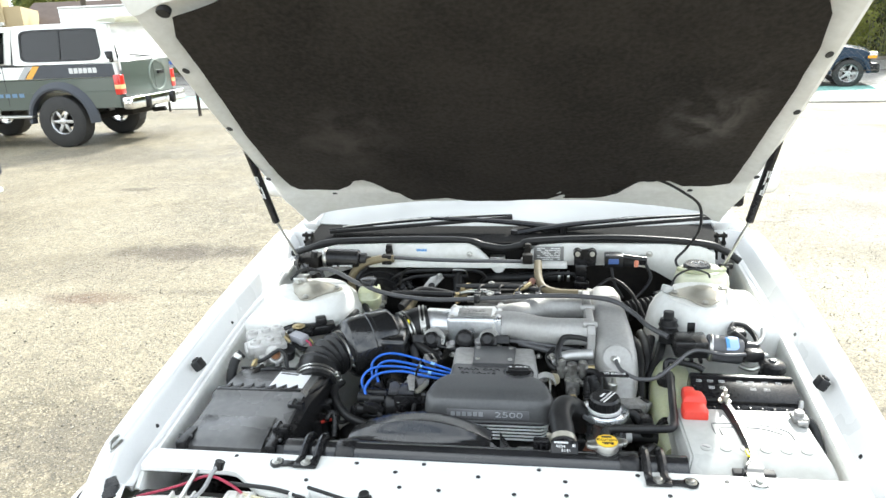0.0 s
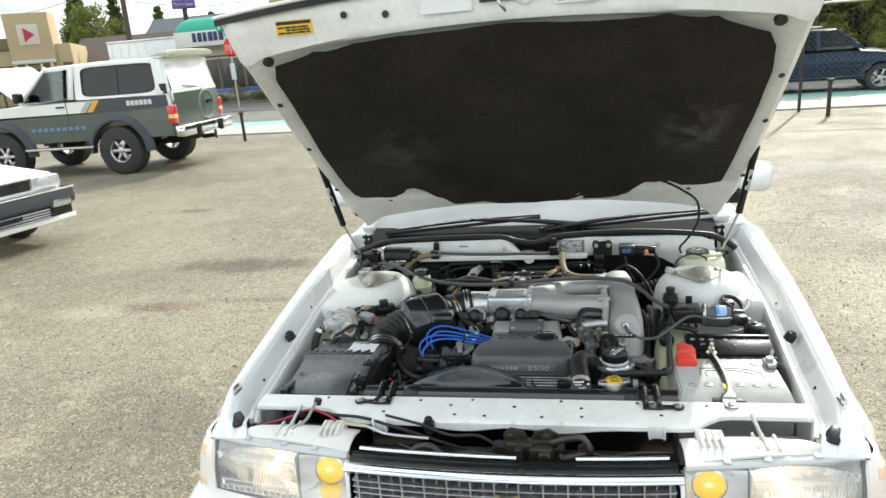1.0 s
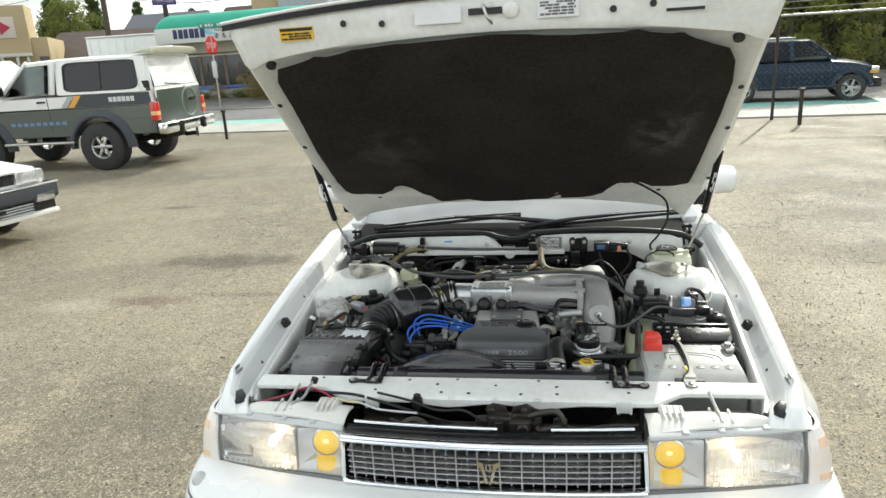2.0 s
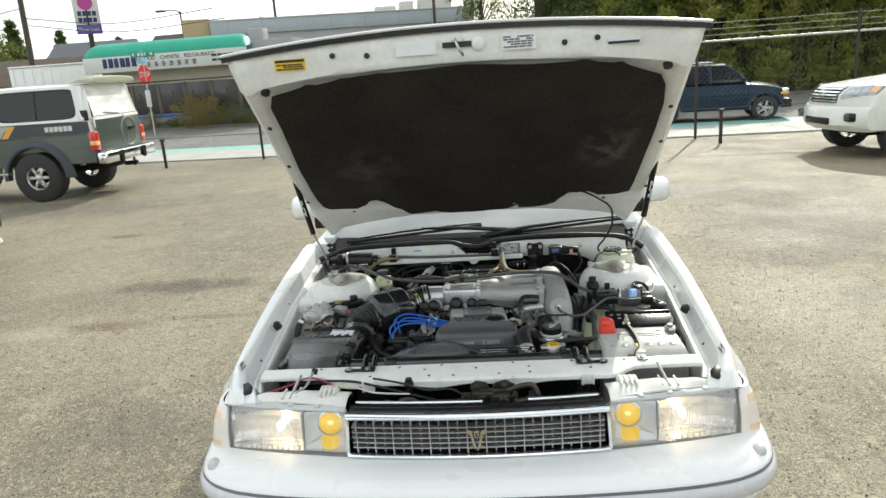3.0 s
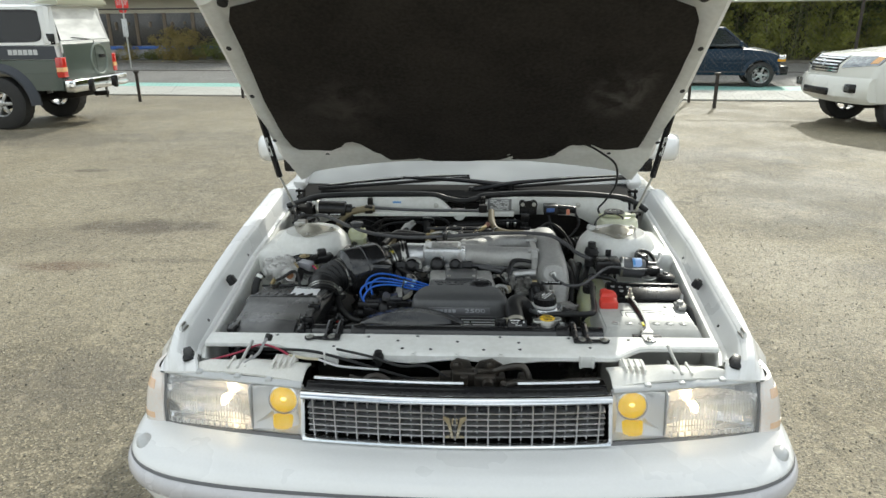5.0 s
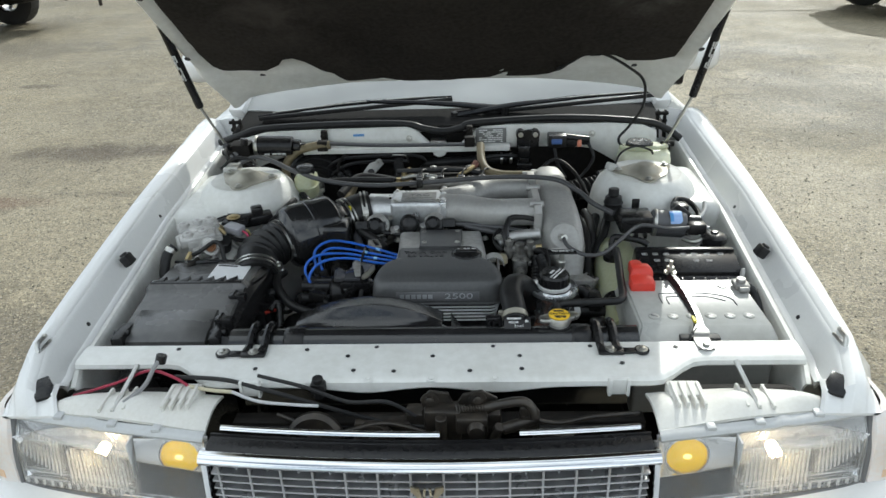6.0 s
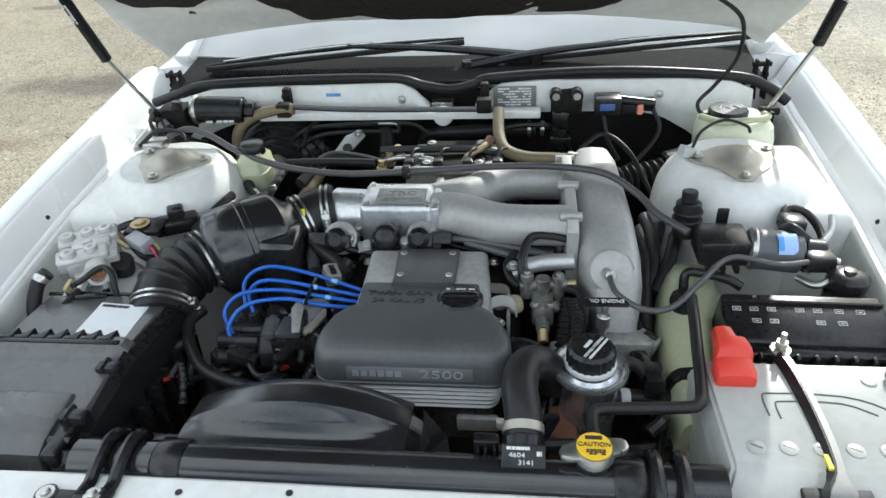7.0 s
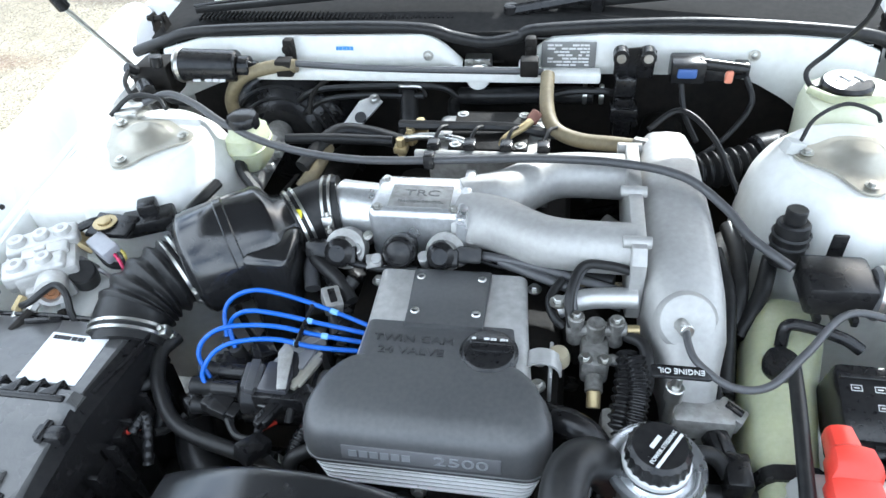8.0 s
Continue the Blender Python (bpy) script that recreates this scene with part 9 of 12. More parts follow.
for sx in (-1, 1):
    for a, b in (((0.725, 1.60, 1.0), (0.57, 2.26, 1.425)), ((0.765, 2.66, 0.98), (0.59, 2.70, 1.435)), ((0.74, 3.62, 0.99), (0.57, 3.36, 1.43)), ((0.57, 2.26, 1.43), (0.57, 3.38, 1.435))):
        part("pillar", strut_bar(BM(), (sx * a[0], a[1], a[2]), (sx * b[0], b[1], b[2]), 0.06, 0.045), WHITE, sedan)
    pane([(sx * 0.765, 1.72, 0.985), (sx * 0.765, 2.64, 0.985), (sx * 0.59, 2.67, 1.42), (sx * 0.59, 2.28, 1.42)], CARGLASS, "side_window", sedan)
    pane([(sx * 0.765, 2.70, 0.985), (sx * 0.75, 3.58, 0.99), (sx * 0.585, 3.36, 1.42), (sx * 0.59, 2.72, 1.42)], CARGLASS, "side_window", sedan)
    for y0, y1 in ((1.66, 2.66), (2.69, 3.52)):
        door = part("door", box(BM(), (sx * 0.8705 - 0.006, y0, 0.36), (sx * 0.8705 + 0.006, y1, 0.93), 0.005), WHITE, sedan)
        part("door_handle", box(BM(), (sx * 0.876, y1 - 0.20, 0.80), (sx * 0.892, y1 - 0.06, 0.83), 0.006), WHITE, door)
        part("side_moulding", box(BM(), (sx * 0.875, y0, 0.585), (sx * 0.886, y1, 0.63), 0.004), GREYTRIM, door)
    mm = pose(sx * 0.872, 1.76, 1.140, 0, 0, sx * -12)
    bm = loft(BM(), [[mm @ Vector((a * math.copysign(abs(math.cos(t)) ** 0.6, math.cos(t)), y, b * math.copysign(abs(math.sin(t)) ** 0.6, math.sin(t)))) for t in (2 * math.pi * k / 24 for k in range(24))] for a, b, y in ((0.025, 0.018, -0.09), (0.05, 0.040, -0.075), (0.066, 0.056, -0.035), (0.070, 0.060, 0.02), (0.066, 0.056, 0.035))])
    mir = part("door_mirror", bm, WHITE, sedan, "white door mirror")
    part("mirror_glass", box(BM(), (-0.058, 0.036, -0.05), (0.058, 0.039, 0.05), 0.002, m=mm), CHROME, mir)
    part("mirror_foot", box(BM(), (sx * 0.79 - 0.04, 1.74, 1.03), (sx * 0.79 + 0.04, 1.80, 1.10), 0.012), PLASTIC, mir)
    part("tail_lamp", box(BM(), (sx * 0.62 - 0.17, 4.70, 0.72), (sx * 0.62 + 0.16, 4.76, 0.90), 0.01), TAIL, sedan)
pane([(-0.70, 3.86, 1.005), (0.70, 3.86, 1.005), (0.55, 3.44, 1.43), (-0.55, 3.44, 1.43)], CARGLASS, "rear_window", sedan)
part("rear_bumper", box(BM(), (-0.80, 4.66, 0.38), (0.80, 4.82, 0.66), 0.04, 3), WHITE, sedan)
for x in (-0.36, 0.36):
    bm = box(BM(), (x - 0.24, 2.35, 0.99), (x + 0.24, 2.50, 1.28), 0.05, 3, m=Matrix())
    box(bm, (x - 0.13, 2.38, 1.27), (x + 0.13, 2.47, 1.40), 0.03, 3)
    part("front_seat", bm, SEAT, sedan)
part("dashboard", box(BM(), (-0.68, 1.70, 0.99), (0.68, 1.95, 1.06), 0.03, 3), PLASTIC, sedan)


def wheel(parent, c, r, w, rr, out, spokes=6, mat=None, label=""):
    """A wheel with tyre and spoked rim; its axle lies along y, out is the side it faces."""
    m = Matrix.Translation(c) @ (pose(0, 0, 0, -90 * out, 0, 0))
    h = w / 2
    hub = part("wheel", lathe(BM(), [(0, -h * 0.6), (rr * 0.5, -h * 0.6), (rr * 0.55, h * 0.15), (0, h * 0.15)], m, 24), DARK, parent, label)
    bm = lathe(BM(), [(rr, -h * 0.9), (rr * 1.06, -h), (r * 0.90, -h), (r * 0.97, -h * 0.85), (r, -h * 0.6), (r, h * 0.6), (r * 0.97, h * 0.85), (r * 0.90, h), (rr * 1.06, h), (rr, h * 0.9)], m, 44)
    for sgn in (-1, 1):
        n = 26
        ring_v = []
        for k in range(n * 2):
            a0 = 2 * math.pi * (k + (0.5 if sgn > 0 else 0)) / (n * 2)
            rr2 = r + (0.004 if k % 2 else -0.006)
            ring_v.append([m @ Vector((q * math.cos(a0), q * math.sin(a0), z)) for q, z in ((r - 0.012, sgn * h * 0.10), (rr2, sgn * h * 0.12), (rr2, sgn * h * 0.84), (r - 0.014, sgn * h * 0.88))])
        ring_v.append(ring_v[0])
        loft(bm, ring_v, caps=False, closed=False)
    part("tyre", bm, TYRE, hub)
    bm = lathe(BM(), [(rr * 1.0, -h * 0.8), (rr * 0.92, -h * 0.7), (rr * 0.90, h * 0.6), (rr * 0.97, h * 0.86), (rr * 1.03, h * 0.92), (rr * 1.02, h * 0.80)], m, 40)
    for k in range(spokes):
        q = m @ pose(0, 0, 0, 0, 0, 360 / spokes * k)
        prism(bm, [(rr * 0.18, -rr * 0.15), (rr * 0.95, -rr * 0.11), (rr * 0.95, rr * 0.11), (rr * 0.18, rr * 0.15)], h * 0.45, h * 0.68, q, 0.006)
    lathe(bm, [(rr * 0.30, h * 0.4), (rr * 0.28, h * 0.75), (rr * 0.18, h * 0.82), (0, h * 0.82)], m, 24)
    part("rim", bm, mat or RIM, hub)
    return hub


for sx in (-1, 1):
    for y in (WHEEL_Y, 3.60):
        hub = wheel(sedan, (0, 0, 0), 0.318, 0.20, 0.20, 1)
        hub.matrix_local = pose(sx * 0.735, y, 0.318, 0, 0, 90 if sx < 0 else -90)

# ---- other vehicles; x ahead, y to their left, ground at z = 0 ----
def side_profile(xs, arches, z_low):
    """Body outline from the side with round wheel arches cut from its lower edge."""
    out = list(xs)
    x_back, x_front = xs[-1][0], xs[0][0]
    for cx, r, zc in arches:
        h = z_low - zc
        a0 = math.asin(max(-1, min(1, h / r)))
        for k in range(13):
            a = math.pi - a0 - (math.pi - 2 * a0) * k / 12
            out.append((cx + r * math.cos(a), zc + r * math.sin(a)))
    return out
SIDE = Matrix(((1, 0, 0, 0), (0, 0, -1, 0), (0, 1, 0, 0), (0, 0, 0, 1)))       # polygon x, y -> vehicle x, z
def hull(name, profile, arches, z_low, w, mat, parent, bev=0.05, label="", nose=0.06, crown=0.03):
    """profile runs from the lower front round over the top to the lower back; the nose is rounded in plan and the top crowned."""
    poly = side_profile(profile, arches, z_low)
    x1, x0 = max(p[0] for p in poly), min(p[0] for p in poly)
    zt = max(p[1] for p in poly)
    cx, cz = (x0 + x1) / 2, (z_low + zt) / 2
    rings = []
    for t in (-1.0, -0.992, -0.97, -0.92, -0.8, -0.62, -0.4, -0.15, 0.15, 0.4, 0.62, 0.8, 0.92, 0.97, 0.992, 1.0):
        a = abs(t)
        ins = bev * (1 - math.sqrt(max(0.0, 1 - ((a - 0.92) / 0.08) ** 2))) if a > 0.92 else 0.0
        ring_ = []
        for x, z in poly:
            x -= nose * a ** 2.6 * smooth((x - x1 + 0.9) / 0.9)
            x += nose * 0.4 * a ** 2.6 * smooth((x0 + 0.6 - x) / 0.6)
            z -= crown * a ** 3 * smooth((z - zt + 0.35) / 0.35)
            ring_.append((x - ins * (x - cx) / (x1 - x0) * 1.2, t * w, z - ins * (z - cz) / (zt - z_low) * 0.9))
        rings.append(ring_)
    return part(name, loft(BM(), rings), mat, parent, label, angle=32)

# green and white off-roader with its bonnet up
GREEN = surf("dark_green_paint", (0.060, 0.078, 0.066), 0.3, col2=(0.075, 0.09, 0.075), scale=4, coat=0.5, rvar=0.05)
BAND = surf("charcoal_decal", (0.045, 0.05, 0.06), 0.4)
STRIPE_O = surf("orange_decal", (0.75, 0.38, 0.06), 0.45)
STRIPE_G = surf("grey_decal", (0.42, 0.42, 0.42), 0.45)
WHITE2 = surf("white_vehicle_paint", (0.78, 0.78, 0.75), 0.3, col2=(0.7, 0.7, 0.66), scale=3, coat=0.5, rvar=0.05)
FADEDBLUE = surf("faded_blue_print", (0.13, 0.22, 0.34), 0.5)
FLARE = surf("dark_flare_plastic", (0.035, 0.04, 0.05), 0.55, col2=(0.055, 0.06, 0.07), scale=9)
def offroader(m):
    t = thing("offroader", "green and white off-road vehicle with raised bonnet on the lot", "off-road vehicle", m)
    W, R, ARC = 0.86, 0.425, [(0.0, 0.54, 0.44), (2.42, 0.54, 0.44)]
    hull("lower_body", [(3.12, 0.62), (3.14, 1.12), (-1.10, 1.16), (-1.12, 0.62)], ARC, 0.62, W, GREEN, t, 0.03, "dark green lower body")
    hull("upper_body", [(3.08, 1.12), (3.06, 1.26), (1.98, 1.34), (-1.07, 1.38), (-1.10, 1.12)], [], 1.12, W - 0.004, WHITE2, t, 0.03, "white upper body")
    part("cabin_floor", box(BM(), (-1.0, -0.78, 1.385), (1.9, 0.78, 1.392), 0), SEAT, t)
    bm = sheet(BM(), lambda u, v: (lerp(-1.0, 1.32, u), (2 * v - 1) * 0.76, 1.965 + 0.03 * math.sin(u * 3.14) - 0.045 * (2 * v - 1) ** 6), 14, 14, 0.05, push=(0, 0, 1))
    part("roof", bm, WHITE2, t, "white roof")
    for s in (-1, 1):
        for a, b, wd in (((1.95, 0.80, 1.34), (1.30, 0.735, 1.95), 0.075), ((0.86, 0.83, 1.37), (0.80, 0.745, 1.95), 0.20), ((-0.95, 0.83, 1.37), (-0.87, 0.745, 1.95), 0.13), ((-1.05, 0.80, 1.37), (-0.96, 0.70, 1.95), 0.10)):
            part("pillar", strut_bar(BM(), (a[0], s * a[1], a[2]), (b[0], s * b[1], b[2]), wd, 0.06), WHITE2, t)
        # fixed rear side window: painted surround, rounded black frame, tinted panes
        wf = frame_xyz((-0.13, s * 0.795, 1.648), (1, 0, 0), (0, -s * 0.086, 0.515))
        def loop(a, b, e, d, n=44):
            out = []
            for k in range(n + 1):
                q = 2 * math.pi * (k % n) / n
                c, sn = math.cos(q), math.sin(q)
                out.append(wf @ Vector((a * math.copysign(abs(c) ** e, c), b * math.copysign(abs(sn) ** e, sn), d * -s)))
            return out
        def band(name, o, i_, mt, label=""):
            rings = [[p, q, r, w] for p, q, r, w in zip(loop(*o, -0.012), loop(*o, 0.010 if mt is WHITE2 else 0.016), loop(*i_, 0.010 if mt is WHITE2 else 0.016), loop(*i_, -0.012))]
            return part(name, loft(BM(), rings, caps=False), mt, t, label)
        band("window_surround", (0.87, 0.302, 0.08), (0.725, 0.256, 0.26), WHITE2)
        wfr = band("window_frame", (0.727, 0.258, 0.26), (0.700, 0.230, 0.26), PLASTIC, "rounded black window frame")
        for x0, x1 in ((-0.708, -0.012), (0.012, 0.708)):
            pane([wf @ Vector(q) for q in ((x0, -0.238, 0), (x1, -0.238, 0), (x1, 0.238, 0), (x0, 0.238, 0))], TINT, "side_window", t)
        part("window_bar", strut_bar(BM(), wf @ Vector((0, -0.235, 0)), wf @ Vector((0, 0.235, 0)), 0.03, 0.03), PLASTIC, wfr)
        pane([(1.00, s * 0.832, 1.385), (1.86, s * 0.815, 1.36), (1.28, s * 0.745, 1.90), (0.95, s * 0.75, 1.90)], CARGLASS, "door_window", t)
        part("belt_vent", box(BM(), (-1.07, s * 0.835 - 0.008, 1.36), (-0.93, s * 0.835 + 0.010, 1.53), 0.01), PLASTIC, t)
        # charcoal band, stripes and plain bars for the lettering
        part("side_band", prism(BM(), [(-1.07, 1.13), (0.62, 1.13), (0.36, 1.34), (-1.05, 1.34)], W - 0.002 if s > 0 else -W - 0.004, W + 0.004 if s > 0 else -W + 0.002, Matrix(((1, 0, 0, 0), (0, 0, 1, 0), (0, 1, 0, 0), (0, 0, 0, 1)))), BAND, t, "charcoal side band")
        F = Matrix(((1, 0, 0, 0), (0, 0, 1, 0), (0, 1, 0, 0), (0, 0, 0, 1)))
        y0, y1 = (W + 0.002, W + 0.006) if s > 0 else (-W - 0.006, -W - 0.002)
        part("stripe", prism(BM(), [(0.44, 1.13), (0.56, 1.13), (0.38, 1.335), (0.26, 1.335)], y0, y1 + 0.001, F), STRIPE_O, t, "orange stripe")
        part("stripe", prism(BM(), [(0.58, 1.13), (0.70, 1.13), (0.52, 1.335), (0.40, 1.335)], y0, y1 + 0.002, F), STRIPE_G, t, "grey stripe")
        bm = BM()
        for k in range(6):
            prism(bm, [(-0.33 - k * 0.085, 1.20), (-0.262 - k * 0.085, 1.20), (-0.262 - k * 0.085, 1.285), (-0.33 - k * 0.085, 1.285)], y0, y1 + 0.003, F)
        part("side_lettering", bm, PRINT, t, "plain white bars")
        bm = BM()
        for k in range(9):
            prism(bm, [(0.65 + k * 0.13, 0.84), (0.74 + k * 0.13, 0.84), (0.74 + k * 0.13, 0.90), (0.65 + k * 0.13, 0.90)], y0, y1, F)
        part("side_lettering", bm, FADEDBLUE, t)
        for cx in (0.0, 2.42):
            rings = []
            for k in range(17):
                a = math.pi * 1.02 * k / 16 - 0.03
                c, sn = math.cos(a), math.sin(a)
                rings.append([(cx + r2 * c, s * yy, 0.42 + r2 * sn) for r2, yy in ((0.52, W - 0.02), (0.53, W + 0.085), (0.565, W + 0.09), (0.66, W + 0.005), (0.66, W - 0.03))])
            part("wheel_flare", loft(BM(), rings), FLARE, t, "dark plastic wheel flare")
        bm = box(BM(), (0.50, s * (W + 0.02) - 0.07, 0.50), (1.93, s * (W + 0.02) + 0.09, 0.545), 0.015)
        part("side_step", bm, STEEL, t, "bright side step")
        part("door_handle", box(BM(), (1.0, s * W - 0.01, 1.235), (1.16, s * W + 0.022, 1.265), 0.006), PLASTIC, t)
        part("door_gap", box(BM(), (0.955, s * W - 0.004, 0.70), (0.965, s * W + 0.0015, 1.36), 0), INK, t)
        part("belt_crease", box(BM(), (-1.08, s * W - 0.004, 0.90), (3.0, s * W + 0.006, 0.915), 0.002), GREEN, t)
        mir = part("door_mirror", box(BM(), (1.74, s * 0.90, 1.38), (1.84, s * 1.08, 1.56), 0.03, 3), PLASTIC, t)
        ya, yb = sorted((s * 0.735, s * 0.872))
        lampz = part("tail_lamp", box(BM(), (-1.140, ya, 0.84), (-1.02, yb, 1.16), 0.016, 3), TAIL, t, "red and amber tail lamp")
        part("amber_section", box(BM(), (-1.144, ya + 0.008, 0.93), (-1.03, yb + (0.003 if s > 0 else -0.003) - (0.0 if s > 0 else 0.0), 1.0), 0.004), AMBER_L, lampz)
        for x in (0.0, 2.42):
            wheel(t, (x, s * 0.80, R), R, 0.29, 0.205, s, 6)
    # back end: tailgate, glass, wiper, bumper, spoiler
    pane([(-1.095, -0.72, 1.42), (-1.095, 0.72, 1.42), (-0.975, 0.66, 1.92), (-0.975, -0.66, 1.92)], GLAREGLASS, "rear_window", t, label="rear window with white glare in its colour")
    part("tailgate", box(BM(), (-1.13, -0.76, 0.68), (-1.095, 0.76, 1.37), 0.02, 3), GREEN, t, "dark green tailgate")
    part("tailgate_top", box(BM(), (-1.125, -0.765, 1.22), (-1.09, 0.765, 1.41), 0.012), WHITE2, t)
    part("gate_gap", box(BM(), (-1.1335, -0.20, 0.70), (-1.128, -0.19, 1.40), 0), INK, t)
    mrim = Matrix.Translation((-1.135, -0.30, 1.08)) @ pose(0, 0, 0, 0, -90, 0)
    part("spare_carrier", lathe(BM(), [(0.235, -0.005), (0.25, 0.012), (0.265, 0.012), (0.28, -0.005)], mrim, 40), surf("spare_cover", (0.16, 0.19, 0.16), 0.3, coat=0.5), t, "pale green spare wheel ring")
    part("gate_handle", box(BM(), (-1.16, -0.50, 1.10), (-1.12, -0.30, 1.16), 0.01), PLASTIC, t)
    part("rear_wiper", strut_bar(BM(), (-1.115, -0.10, 1.42), (-1.095, 0.40, 1.46), 0.014, 0.014), PLASTIC, t)
    bm = box(BM(), (-1.30, -0.88, 0.60), (-1.12, 0.88, 0.80), 0.03, 3)
    bp = part("rear_bumper", bm, CHROME, t, "chrome rear bumper")
    for y in (-0.40, 0.40):
        part("overrider", box(BM(), (-1.34, y - 0.05, 0.58), (-1.28, y + 0.05, 0.79), 0.02), PLASTIC, bp)
    part("tow_hitch", rod(BM(), (-1.12, 0.0, 0.50), (-1.36, 0.0, 0.52), 0.04), DARK, t)
    bm = loft(BM(), [[(-0.70, y, 2.000), (-0.80, y, 2.040 + h), (-0.95, y, 2.075 + h), (-1.12, y, 2.085 + h), (-1.165, y, 2.070 + h), (-1.170, y, 2.035 + h), (-1.15, y, 1.985), (-1.10, y, 1.965), (-0.98, y, 1.985)] for y, h in ((-0.76, -0.045), (-0.72, -0.01), (-0.60, 0.0), (0.0, 0.012), (0.60, 0.0), (0.72, -0.01), (0.76, -0.045))])
    part("roof_spoiler", bm, surf("cream_spoiler", (0.44, 0.44, 0.34), 0.45, col2=(0.36, 0.36, 0.28), scale=5), t, "faded cream roof spoiler")
    # front end and raised bonnet
    pane([(1.98, -0.76, 1.36), (1.98, 0.76, 1.36), (1.33, 0.70, 1.93), (1.33, -0.70, 1.93)], CARGLASS, "windscreen", t)
    hinge_m = Matrix.Translation((2.02, 0, 1.34)) @ pose(0, 0, 0, 0, -38, 0)
    bm = box(BM(), (0, -0.74, 0), (1.08, 0.74, 0.035), 0.015, m=hinge_m)
    part("bonnet", bm, WHITE2, t, "raised white bonnet")
    part("front_bumper", box(BM(), (3.12, -0.86, 0.58), (3.30, 0.86, 0.78), 0.03), CHROME, t)
    for s in (-1, 1):
        part("headlamp", box(BM(), (3.10, s * 0.62 - 0.15, 0.90), (3.155, s * 0.62 + 0.15, 1.10), 0.01), CLEAR, t)
    part("bay_floor", box(BM(), (2.02, -0.75, 1.10), (3.05, 0.75, 1.2645), 0.01), DARK, t)
    for x, y in ((0.5, 0.36), (0.5, -0.36), (1.35, 0.38), (1.35, -0.38)):
        part("seat", box(BM(), (x - 0.08, y - 0.24, 1.39), (x + 0.08, y + 0.24, 1.72), 0.05, 3), SEAT, t)
    part("axle", rod(BM(), (0, -0.75, 0.40), (0, 0.75, 0.40), 0.06), DARK, t)
    part("spring_box", box(BM(), (-0.95, -0.35, 0.45), (-0.60, 0.35, 0.64), 0.05), DARK, t)
    return t


def at_axle(cx, cy, hx, hy):
    return pose(cx, cy, 0, 0, 0, math.degrees(math.atan2(hy, hx)))


offroader(at_axle(-7.83, 10.79, -1.0, 0.005))

# blue estate on the street
BLUE = surf("dark_blue_paint", (0.006, 0.020, 0.040), 0.24, col2=(0.009, 0.026, 0.048), scale=4, coat=0.08, rvar=0.05, spec=0.3)
